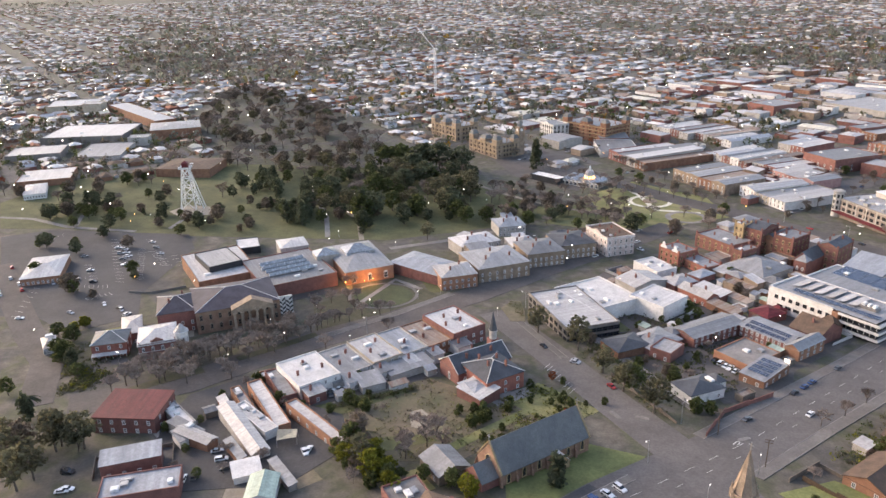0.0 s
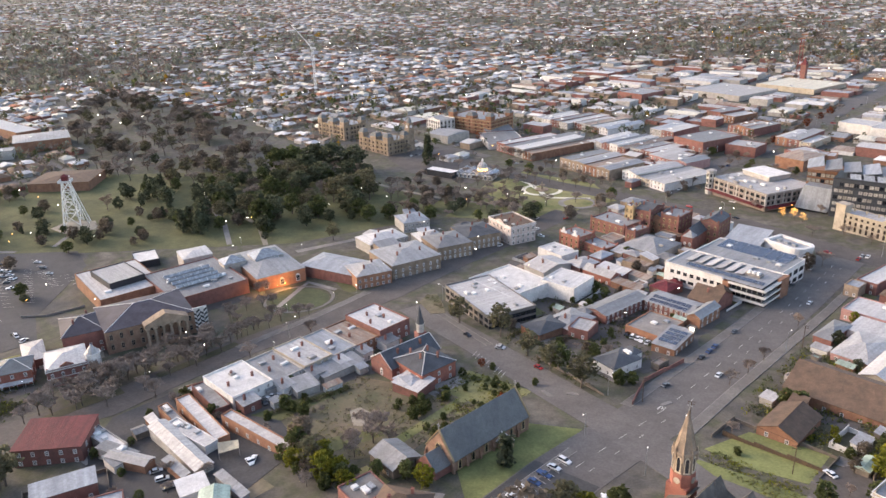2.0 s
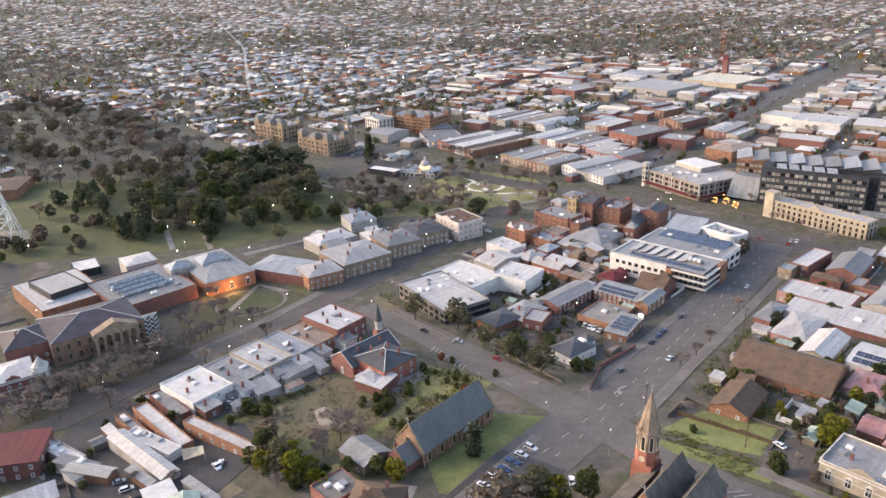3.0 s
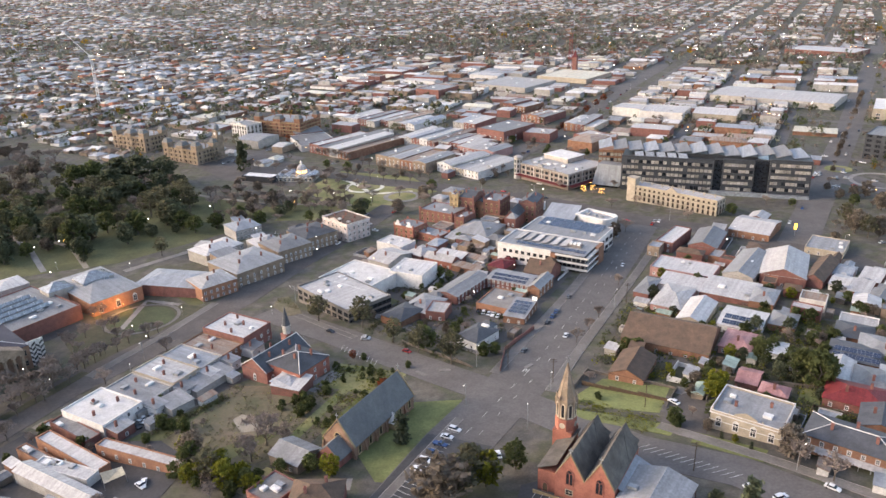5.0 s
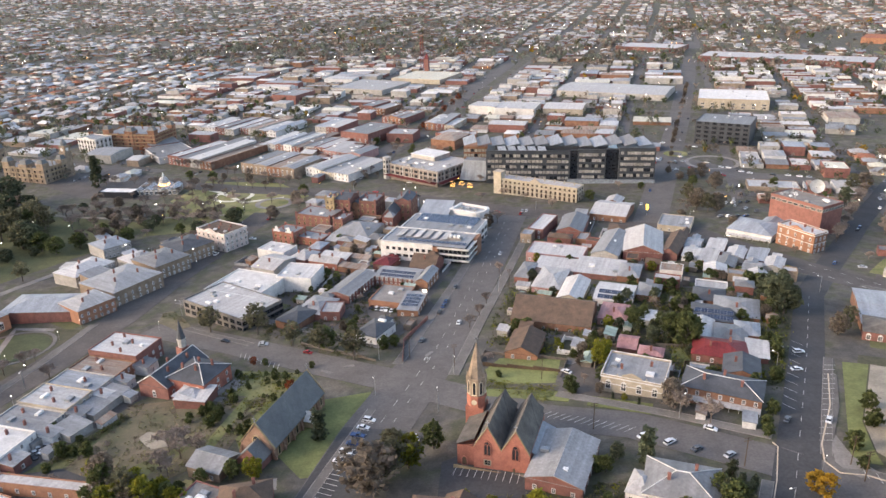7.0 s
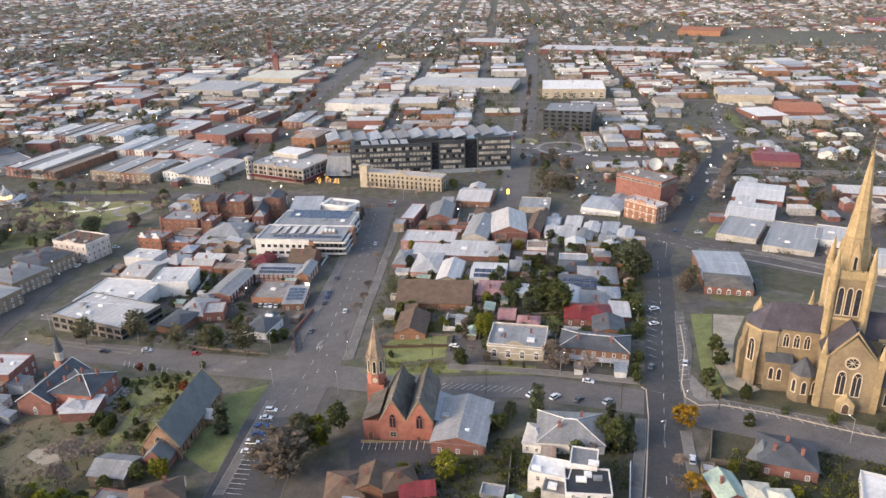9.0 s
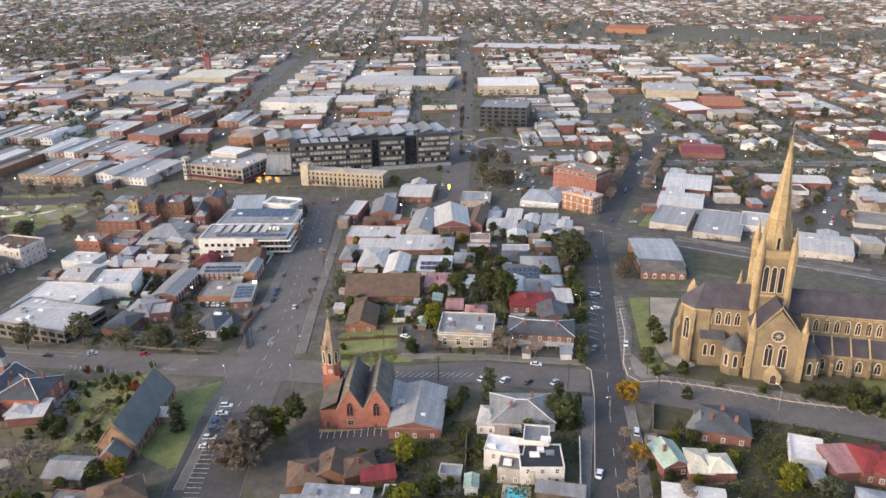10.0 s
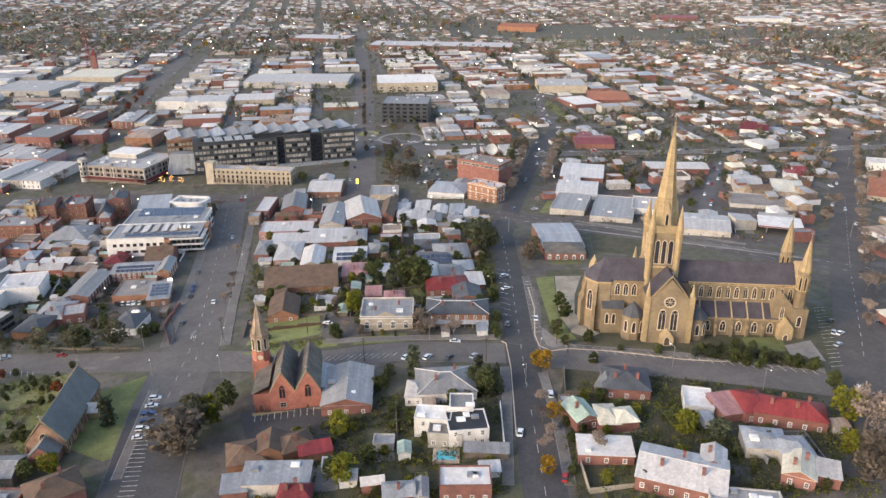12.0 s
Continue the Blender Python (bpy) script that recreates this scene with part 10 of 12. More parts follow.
def yards(reach, seed):
    """Lawns, drives and dirt yards beside the houses near the path."""
    r = random.Random(seed)
    for k, (x, y, rot, w, d) in enumerate(list(FOOTPRINTS)):
        if w > 45 or math.hypot(x + 60, y - 230) > reach or r.random() < 0.25:
            continue
        side = r.choice((0, 90, 180, 270))
        a = radians(rot + side)
        off = (w if side % 180 == 0 else d) / 2 + r.uniform(3, 5)
        cx, cy = x + math.cos(a) * off, y + math.sin(a) * off
        sw, sd = r.uniform(5, 9), (d if side % 180 == 0 else w) * r.uniform(0.7, 1.2)
        ring = [(cx + math.cos(a) * p * sw / 2 - math.sin(a) * q * sd / 2, cy + math.sin(a) * p * sw / 2 + math.cos(a) * q * sd / 2) for p, q in ((-1, -1), (1, -1), (1, 1), (-1, 1))]
        if any(near_road(*p, 2.0) for p in ring):
            continue
        m, label = r.choice(((GRASS, "small mown back lawn beside a house"), (GRASS, "small mown back lawn beside a house"), (CONCRETE, "concrete drive beside a house"), (GRAVEL, "gravel yard beside a house"), (EARTH, "bare earth yard beside a house"), (ASPHALT_OLD, "asphalt yard beside a building"), (GRASS_DRY, "dry grass yard beside a house")))
        patch("yard", ring, 0.03 + 0.0021 * (k % 17), m, label=label, category="yard")


def yard_fences(reach, seed):
    r = random.Random(seed)
    for x, y, rot, w, d in list(FOOTPRINTS):
        if not 7 < w < 32 or math.hypot(x + 40, y - 220) > reach or r.random() < 0.35:
            continue
        c, s = math.cos(radians(rot)), math.sin(radians(rot))
        gx, gy = w / 2 + r.uniform(2, 4), d / 2 + r.uniform(3, 7)
        at_ = lambda p, q: (x + c * p * gx - s * q * gy, y + s * p * gx + c * q * gy)
        run = [at_(-1, -0.2), at_(-1, 1), at_(1, 1), at_(1, -0.2)][r.choice((0, 0, 1)):]
        if any(near_road(*p, 1.5) or near_building(*p, 0.4) for p in run):
            continue
        fence("fence", run, r.choice((1.5, 1.8)), r.choice((FENCE, FENCE, TIN_GREY, WHITE, TIMBER)), "weathered backyard paling fence")


def infill(ring, count, seed):
    """Small shops, sheds and outbuildings that crowd the gaps of a town block."""
    r = random.Random(seed)
    xs, ys = [p[0] for p in ring], [p[1] for p in ring]
    made = tries = 0
    while made < count and tries < count * 60:
        tries += 1
        x, y = r.uniform(min(xs), max(xs)), r.uniform(min(ys), max(ys))
        w, d = r.uniform(6, 16), r.uniform(6, 13)
        if not inside(x, y, ring) or near_road(x, y, max(w, d) * 0.5 + 1) or near_building(x, y, max(w, d) * 0.48):
            continue
        made += 1
        building("outbuilding", r.choice(("low brick outbuilding with a tin roof", "small flat-roofed shop addition", "rear workshop with a weathered tin roof")), x, y, -14 + r.choice((0, 90)) + r.uniform(-3, 3), w, d, r.uniform(3.2, 6.5),
                 r.choice(("flat", "gx", "mono", "hip", "flat")), 1.6, r.choice((BRICK, BRICK_BROWN, GREY_RENDER, WHITE, STONE, BRICK)), r.choice((TIN, TIN_GREY, TIN_RUST, TIN_BLUE, TIN, TILE_BROWN)), front=(2, 1) if made % 3 == 0 else (0, 0), category="shed", group="outbuildings of the town")


# ---- planting, traffic and lamps ----
HAND = [(-741, 225), (-536, 452), (-445, 599), (-335, 735), (-270, 786), (-102, 772), (63, 715), (89, 572), (175, 537), (259, 437), (349, 415), (92, 118), (-113, 181), (-182, 154), (-277, 104)]
PARK = [(-583, 203), (-482, 293), (-360, 385), (-337, 474), (-256, 548), (-250, 609), (-348, 659), (-447, 625), (-558, 606), (-775, 655), (-1050, 670), (-916, 529), (-652, 418), (-643, 320), (-655, 221)]
grove(PARK, ["evergreen_tree", "evergreen_tree", "brown_tree", "bare_tree", "gum_tree"], 10, 9, 14)
DARK_WOOD = [(-441, 374), (-522, 441), (-533, 539), (-471, 573), (-367, 483), (-394, 419)]
grove(DARK_WOOD, ["evergreen_tree", "conifer", "leafy_tree", "gum_tree"], 30, 13, 22, 2.0, 1.15)
woodland("dark_woodland", "dense stand of dark evergreen park trees", DARK_WOOD, ["evergreen_tree", "leafy_tree", "bare_tree", "bare_tree", "gum_tree"], 70, 9, 15, 9)
BARE_WOOD = [(-633, 408), (-839, 497), (-1050, 670), (-829, 659), (-614, 593), (-533, 539), (-522, 441)]
woodland("bare_woodland", "dense winter woodland of grey-brown leafless trees", BARE_WOOD, ["bare_tree", "bare_tree", "bare_tree", "bare_tree", "bare_tree", "brown_tree", "gum_tree"], 210, 10, 17, 4)
PARK_EDGE = [(-548, 364), (-573, 378), (-601, 413), (-522, 441), (-445, 380), (-458, 367), (-517, 399)]
grove(PARK_EDGE, ["evergreen_tree", "conifer", "leafy_tree", "evergreen_tree"], 26, 8, 16)
RIDGE_WOOD = [(-613, 225), (-694, 247), (-660, 303), (-662, 379), (-586, 352), (-553, 284)]
woodland("ridge_trees", "scattered park trees along the ridge", RIDGE_WOOD, ["evergreen_tree", "leafy_tree", "brown_tree", "bare_tree"], 30, 6, 11, 31)
CREEK = [(-376, 475), (-433, 556), (-387, 575), (-322, 526), (-337, 474)]
woodland("creek_trees", "leafless and evergreen trees along the creek", CREEK, ["bare_tree", "bare_tree", "evergreen_tree", "brown_tree"], 30, 7, 12, 32)
tree("conifer", -455.6, 369.1, 17)
tree("conifer", -442.2, 373.0, 18)
tree("cypress", -536.5, 390.9, 11)
tree("evergreen_tree", -406.7, 398.3, 13)
tree("conifer", -428.7, 618.0, 26, 0.95)
tree("evergreen_tree", -486.6, 519.8, 21, 1.25)
tree("evergreen_tree", -463.6, 512.5, 19, 1.25)
tree("evergreen_tree", -490.9, 556.0, 23, 1.25)
tree("evergreen_tree", -450.6, 529.3, 18, 1.25)
tree("evergreen_tree", -460.4, 486.2, 17, 1.25)
tree("evergreen_tree", -472.0, 562.0, 22, 1.25)
tree("evergreen_tree", -506.7, 548.0, 22, 1.25)
tree("leafy_tree", -376.9, 463.6, 13, 1.25)
tree("leafy_tree", -363.3, 458.0, 12, 1.25)
tree("evergreen_tree", -395.5, 469.6, 14, 1.25)
tree("leafy_tree", -354.5, 470.0, 11, 1.25)
tree("evergreen_tree", -323.2, 505.2, 9, 1.25)
tree("evergreen_tree", -284.0, 500.0, 10, 1.25)
tree("evergreen_tree", -267.1, 521.0, 12, 1.25)
tree("conifer", -549.1, 538.8, 15)
tree("evergreen_tree", -427.7, 247.1, 6)
tree("leafy_tree", -516.0, 244.7, 6)
tree("leafy_tree", -528.0, 225.7, 6)
tree("leafy_tree", -432.4, 213.9, 8)
tree("evergreen_tree", -525.6, 266.9, 6)
tree("lime_tree", -380.3, 201.4, 6)
tree("leafy_tree", -347.7, 181.1, 10)
tree("evergreen_tree", -338.6, 181.7, 9)
tree("cypress", -302.7, 152.9, 12)
tree("gum_tree", -270.2, 152.9, 16)
tree("gum_tree", -264.2, 160.5, 15)
tree("gum_tree", -257.3, 141.8, 15)
tree("gum_tree", -254.6, 135.9, 15)
tree("leafy_tree", -332.0, 153.8, 8)
tree("gum_tree", -274.9, 139.6, 13)
tree("gum_tree", -208.3, 346.2, 14)
tree("gum_tree", -183.3, 343.1, 16)
tree("gum_tree", -162.2, 331.0, 12)
tree("gum_tree", -147.2, 322.8, 13)
tree("leafy_tree", -145.0, 326.5, 11)
tree("gum_tree", -129.6, 315.4, 15)
tree("shrub", -118.6, 326.4, 6)
tree("shrub", -114.2, 329.1, 5)
tree("rust_tree", -148.8, 288.5, 5)
tree("rust_tree", -173.2, 311.7, 4)
tree("shrub", -181.4, 265.9, 4)
tree("shrub", -170.6, 266.9, 5)
tree("shrub", -171.5, 262.8, 5)
tree("leafy_tree", -149.4, 230.9, 7)
tree("leafy_tree", -158.8, 227.5, 6)
tree("lime_tree", -142.4, 230.7, 8)
tree("gum_tree", -180.6, 219.2, 12)
tree("lime_tree", -173.1, 217.1, 10)
tree("brown_tree", -193.1, 228.5, 11)
tree("leafy_tree", -191.1, 224.0, 10)
tree("bare_tree", -173.1, 242.2, 10)
tree("bare_tree", -167.7, 244.5, 9)
tree("bare_tree", -172.8, 232.2, 8)
tree("cypress", -127.0, 254.0, 12, 1.1)
tree("shrub", -141.4, 284.6, 4)
tree("shrub", -168.2, 312.1, 3)
tree("shrub", -146.2, 308.6, 3)
tree("shrub", -160.3, 302.2, 3)
tree("shrub", -230.7, 257.0, 4)
tree("shrub", -169.2, 279.9, 4)
tree("shrub", -217.5, 252.4, 3)
tree("brown_tree", -102.2, 225.2, 16, 1.45)
tree("gum_tree", -97.5, 231.0, 13, 1.3)
tree("gum_tree", -93.0, 238.0, 11, 1.3)
tree("gum_tree", -97.3, 236.3, 14)
tree("lime_tree", -92.2, 236.2, 12)
tree("leafy_tree", -85.4, 247.2, 10)
tree("lime_tree", -51.2, 212.2, 9)
tree("lime_tree", -54.1, 186.7, 10)
tree("leafy_tree", -57.1, 189.4, 8)
tree("cypress", -17.6, 239.5, 13)
tree("cypress", 1.3, 219.6, 9)
tree("leafy_tree", 2.9, 216.7, 10)
tree("cypress", 5.8, 217.6, 9)
tree("leafy_tree", 0.1, 222.3, 8)
tree("golden_tree", 29.0, 223.0, 8)
tree("golden_tree", 27.1, 226.3, 7)
tree("golden_tree", 17.1, 191.1, 7)
tree("bare_tree", 11.4, 181.5, 6)
tree("lime_tree", 51.3, 168.6, 9)
tree("leafy_tree", 49.8, 172.5, 8)
tree("evergreen_tree", 59.2, 162.3, 8)
tree("shrub", 70.9, 154.7, 5)
tree("lime_tree", 103.8, 157.3, 12)
tree("lime_tree", 91.8, 144.1, 8)
tree("bare_tree", 105.9, 151.5, 16)
tree("bare_tree", 102.8, 143.2, 16)
tree("brown_tree", 87.6, 131.7, 15)
tree("leafy_tree", 115.0, 173.6, 7)
tree("cypress", 26.3, 152.0, 6)
tree("bare_tree", 22.4, 170.6, 7)
tree("brown_tree", -4.8, 273.8, 11)
tree("bare_tree", -2.3, 269.5, 10)
tree("bare_tree", 6.5, 263.5, 10)
tree("lime_tree", -25.2, 314.3, 9)
tree("leafy_tree", 5.1, 331.0, 13)
tree("evergreen_tree", 4.8, 337.3, 11)
tree("evergreen_tree", 58.1, 369.6, 17)
tree("evergreen_tree", 59.7, 363.1, 16)
tree("evergreen_tree", 57.4, 381.8, 14)
tree("brown_tree", 77.5, 637.7, 12)
tree("brown_tree", 81.6, 605.1, 13)
tree("leafy_tree", 65.7, 611.5, 9)
tree("brown_tree", -85.2, 509.6, 10)
tree("bare_tree", -79.2, 520.7, 10)
tree("brown_tree", 74.3, 339.7, 10)
tree("gum_tree", 83.1, 351.8, 9)
tree("leafy_tree", 77.6, 343.4, 8)
tree("leafy_tree", -9.5, 351.9, 8)
tree("evergreen_tree", -8.9, 376.1, 8)
tree("evergreen_tree", 4.7, 379.7, 7)
tree("leafy_tree", 14.2, 391.6, 8)
tree("shrub", -3.5, 358.4, 6)
tree("evergreen_tree", -2.2, 339.1, 6)
tree("evergreen_tree", -54.7, 410.1, 7)
tree("shrub", -66.5, 298.3, 3)
tree("bare_tree", -71.6, 310.2, 6)
tree("bare_tree", -79.1, 361.4, 7)
tree("bare_tree", -76.9, 377.5, 7)
tree("bare_tree", -72.9, 424.6, 7)
tree("bare_tree", -82.4, 347.3, 7)
tree("shrub", 96.7, 202.2, 5)
tree("shrub", 99.1, 198.9, 5)
tree("shrub", 102.5, 195.3, 5)
tree("shrub", 54.5, 237.5, 5)
tree("leafy_tree", 102.7, 209.7, 5)
tree("leafy_tree", 107.1, 205.5, 5)
tree("shrub", 119.0, 186.9, 5)
tree("shrub", 114.9, 190.7, 4)
tree("shrub", 112.6, 193.8, 4)
tree("shrub", 57.6, 263.6, 6)
tree("shrub", 61.0, 276.0, 6)
tree("shrub", 46.7, 249.6, 6)
tree("shrub", 45.2, 238.9, 4)
tree("shrub", 23.4, 260.3, 5)
tree("shrub", 28.2, 270.6, 5)
tree("shrub", 43.4, 316.2, 6)
tree("shrub", 36.3, 295.1, 6)
tree("leafy_tree", 22.4, 254.8, 5)
tree("cypress", -24.2, 280.2, 3)
tree("cypress", -15.4, 275.9, 3)
tree("shrub", -7.6, 223.6, 5)
tree("leafy_tree", -30.4, 234.1, 6)
tree("evergreen_tree", -26.4, 241.3, 6)
tree("shrub", -32.7, 235.2, 5)
tree("bare_tree", 297.5, 490.1, 8)
tree("brown_tree", 270.7, 460.6, 8)
tree("brown_tree", 275.9, 344.1, 9)
tree("bare_tree", 200.6, 236.4, 10)
tree("bare_tree", 247.7, 282.0, 9)
tree("brown_tree", 204.9, 525.6, 8)
tree_line([(-282.3, 220.4), (-289.4, 277.7), (-279.8, 319.9)], ["bare_tree"], 11, 7, 10)
tree_line([(-301.7, 180.3), (-288.6, 218.4)], ["bare_tree"], 10, 8, 11)
tree_line([(-277.0, 385.2), (-275.2, 434.2), (-272.8, 490.4)], ["bare_tree"], 11, 7, 9)
tree_line([(157.8, 200.3), (242.8, 283.5), (368.0, 408.4), (508.2, 550.1)], ["bare_tree"], 17, 8, 11)
tree_line([(-200.7, 637.9), (-176.7, 800.0)], ["bare_tree"], 16, 6, 9)
tree_line([(1.2, 162.0), (19.5, 207.4)], ["golden_tree", "bare_tree"], 12, 5, 7)
tree_line([(-384.0, 602.1), (-294.9, 590.2)], ["bare_tree"], 14, 7, 10)
tree_line([(48.4, 221.8), (48.0, 221.0)], ["shrub"], 30, 3, 4)
tree("leafy_tree", 9.5, 325.5, 15)
tree("leafy_tree", 12.5, 331.0, 12)
tree("leafy_tree", -8.0, 343.0, 10)
tree("evergreen_tree", -3.0, 331.5, 7)
tree("evergreen_tree", 3.0, 330.0, 7)
tree("lime_tree", -27.0, 309.0, 9)
tree("brown_tree", -33.0, 317.0, 6)
tree("brown_tree", -34.5, 308.0, 5)
GARDENS = [(-19, 330), (-4, 401), (32, 433), (74, 412), (38, 302)]
grove(GARDENS, ["leafy_tree", "shrub", "evergreen_tree", "shrub", "bare_tree", "shrub"], 46, 3, 7, 0.6)
BACKYARDS = [(26, 205), (103, 159), (78, 130), (6, 157)]
grove(BACKYARDS, ["shrub", "leafy_tree", "shrub", "lime_tree"], 26, 2, 5, 0.6)
SCRUB = [(-200, 233), (-178, 225), (-145, 220), (-175, 211), (-194, 218)]
grove(SCRUB, ["leafy_tree", "bare_tree", "shrub", "lime_tree", "bare_tree"], 26, 4, 8, 0.6)
SCHOOL_GREEN = [(-177, 286), (-176, 306), (-144, 304), (-154, 248), (-189, 280), (-213, 283)]
grove(SCHOOL_GREEN, ["shrub"], 22, 1.5, 3.5, 0.6)
car_row(-116.0, 239.6, -111.6, 265.2, 6, -8, (0, 0, 3, 3, 0, 0))
car_row(-88.1, 353.3, -88.1, 354.0, 1, 85, (0,))
car_row(-40.1, 301.5, -40.0, 302.1, 1, 147, (0,))
car_row(5.5, 259.3, 5.7, 259.8, 1, -25, (0,))
car_row(-16.7, 254.5, -1.0, 247.1, 3, 40, (0, 0, 5))
car_row(8.1, 243.9, 8.2, 244.4, 1, 39, (1,))
car_row(4.0, 188.6, 4.1, 188.9, 1, 62, (0,))
car_row(7.1, 162.9, 7.2, 163.1, 1, 57, (4,))
car_row(16.2, 187.2, 23.1, 205.8, 2, 68, (5, 0))
car_row(44.8, 266.1, 45.3, 267.2, 1, 67, (0,))
car_row(46.7, 304.4, 52.8, 320.7, 2, 12, (0, 0))
car_row(31.5, 265.8, 31.7, 266.4, 1, 64, (5,))
car_row(-92.6, 253.2, -92.6, 253.6, 1, 117, (0,))
car_row(-176.5, 332.7, -176.6, 333.3, 1, -13, (1,))
car_row(-152.3, 322.4, -152.4, 323.0, 1, -20, (4,))
car_row(-148.0, 390.4, -143.2, 407.7, 5, -33, (0, 1, 3, 5, 1))
car_row(-134.5, 373.7, -123.4, 369.4, 5, 91, (2, 0, 0, 0, 0))
car_row(-196.4, 335.5, -196.7, 336.1, 1, -13, (2,))
car_row(-176.0, 331.1, -176.2, 331.7, 1, 14, (1,))
car_row(-228.0, 253.3, -220.2, 258.1, 1, -13, (0,))
car_row(-234.4, 239.4, -227.5, 238.3, 1, -9, (0,))
car_row(-230.6, 245.3, -227.6, 249.4, 2, 6, (0, 1))
car_row(-498.8, 268.9, -470.0, 259.6, 3, 28, (5, 0, 0))
car_row(-432.3, 249.0, -429.9, 248.7, 1, 43, (2,))
car_row(-417.1, 181.9, -417.9, 182.1, 1, 54, (0,))
car_row(-404.7, 202.9, -405.5, 203.2, 1, 13, (1,))
car_row(-402.8, 219.7, -388.1, 222.9, 2, -14, (0, 1))
car_row(-371.3, 223.4, -379.8, 222.5, 2, 112, (2, 0))
car_row(-242.1, 147.5, -242.4, 147.7, 1, 41, (0,))
car_row(-252.6, 151.0, -253.3, 151.2, 2, 41, (2, 2))
car_row(-201.7, 211.7, -202.0, 212.0, 1, -19, (0,))
car_row(-489.9, 240.7, -491.0, 241.1, 1, 81, (1,))
car_row(80.4, 566.4, 95.8, 546.7, 4, 65, (0, 1, 0, 5))
car_row(61.9, 660.7, 91.0, 736.4, 4, -21, (0, 1, 5, 0))
car_row(149.3, 208.7, 123.2, 170.7, 2, 41, (1, 0))
car_row(307.2, 359.8, 308.3, 360.9, 1, 43, (0,))
street_lamp(-113.4, 284.2, 270)
street_lamp(-87.1, 271.4, 104)
street_lamp(-84.9, 301.5, 289)
street_lamp(-118.4, 315.1, 75)
street_lamp(-71.6, 393.3, 70)
street_lamp(-91.8, 444.8, 0)
street_lamp(18.1, 216.5, 210)
street_lamp(38.4, 301.9, 150)
street_lamp(29.9, 229.9, 55)
street_lamp(73.0, 206.8, 110)
street_lamp(92.5, 181.8, 270)
street_lamp(85.4, 393.5, 180)
street_lamp(143.3, 387.4, 340)
street_lamp(-3.1, 266.9, 40)
street_lamp(-233.3, 367.5, 210)
street_lamp(-195.1, 358.4, 300)
street_lamp(-191.5, 390.8, 20)
street_lamp(-281.0, 225.0, 40)
street_lamp(-268.1, 292.0, 290)
street_lamp(-280.9, 375.4, 110)
street_lamp(-291.5, 449.0, 230)
street_lamp(-53.4, 554.1, 90)
street_lamp(-155.5, 597.0, 200)
street_lamp(-200.3, 607.3, 90)
street_lamp(-12.0, 520.0, 200)
street_lamp(46.6, 518.0, 340)
street_lamp(77.9, 454.8, 100)
street_lamp(82.7, 807.4, 280)
street_lamp(116.7, 932.1, 290)
street_lamp(-157.0, 925.9, 240)
street_lamp(-129.2, 1062.6, 290)
street_lamp(403.2, 452.8, 60)
street_lamp(261.5, 310.5, 245)
park_lamp(-307.3, 290.2)
park_lamp(-291.7, 289.5)
park_lamp(-263.8, 278.6)
park_lamp(-292.7, 313.6)
park_lamp(-309.1, 264.7)
park_lamp(-282.9, 338.4)
park_lamp(-357.7, 387.1)
park_lamp(-509.3, 429.7)
park_lamp(-403.2, 376.0)
park_lamp(-577.5, 409.9)
park_lamp(-450.0, 443.9)
park_lamp(-433.2, 419.3)
park_lamp(-280.0, 352.3)
park_lamp(-300.2, 238.3)
park_lamp(-307.0, 216.9)
park_lamp(-328.7, 197.9)
park_lamp(-289.4, 260.1)
park_lamp(-236.3, 349.2)
park_lamp(-399.8, 493.1)
park_lamp(-329.6, 626.1)
park_lamp(-293.4, 612.6)
park_lamp(-281.4, 644.1)
park_lamp(-272.0, 552.0)
power_pole(-85.2, 307.6, 20)
power_pole(-49.7, 296.0, 20)
power_pole(-32.5, 259.0, 20)
power_pole(42.1, 240.2, 20)
power_pole(42.8, 231.9, 20)
power_pole(-131.5, 320.1, 20)
power_pole(-105.4, 316.5, 20)
power_pole(-66.5, 400.5, 20)
power_pole(11.2, 238.4, 20)
bays("bay_lines", 44.7, 238.0, 120.9, 186.3, 26, -92, 5.0)
bays("bay_lines", -120.2, 208.8, -114.3, 267.4, 24, -19, 5.2)
bays("bay_lines", -50.3, 267.6, -22.5, 257.3, 12, 37, 5.2)
bays("bay_lines", -77.4, 232.3, -57.3, 228.0, 9, 81, 5.0)
bays("bay_lines", 36.5, 273.3, 56.5, 328.2, 9, 125, 5.0)
bays("bay_lines", 37.6, 253.7, 58.4, 309.0, 14, 1, 4.0)
bays("bay_lines", -182.4, 318.4, -161.1, 307.2, 9, 100, 5.0)
bays("bay_lines", -510.9, 265.0, -431.9, 237.3, 14, 44, 5.0)
bays("bay_lines", -440.9, 223.0, -431.1, 232.1, 5, -20, 5.0)
bays("bay_lines", -458.2, 201.1, -424.4, 179.9, 6, 24, 5.0)
lane_dashes([(-108.3, 258.1), (-95.8, 319.2), (-84.0, 430.1), (-73.3, 532.4)], 0, 12, 4.5, 0.19)
lane_dashes([(-108.3, 258.1), (-95.8, 319.2), (-84.0, 430.1), (-73.3, 532.4)], -4.5, 14, 3, 0.19)
lane_dashes([(-2.9, 153.4), (15.8, 208.9), (30.8, 251.0), (52.7, 311.8), (79.4, 389.8)], 0, 10, 4, 0.2)
kerb_line([(-84.7, 300.2), (-79.3, 345.7), (-64.4, 454.8), (-57.5, 510.9)], 4)
kerb_line([(-109.6, 310.8), (-103.6, 354.2), (-95.3, 414.9), (-86.8, 490.4)], 4)
kerb_line([(-112.5, 273.3), (-121.5, 218.1)], 3)
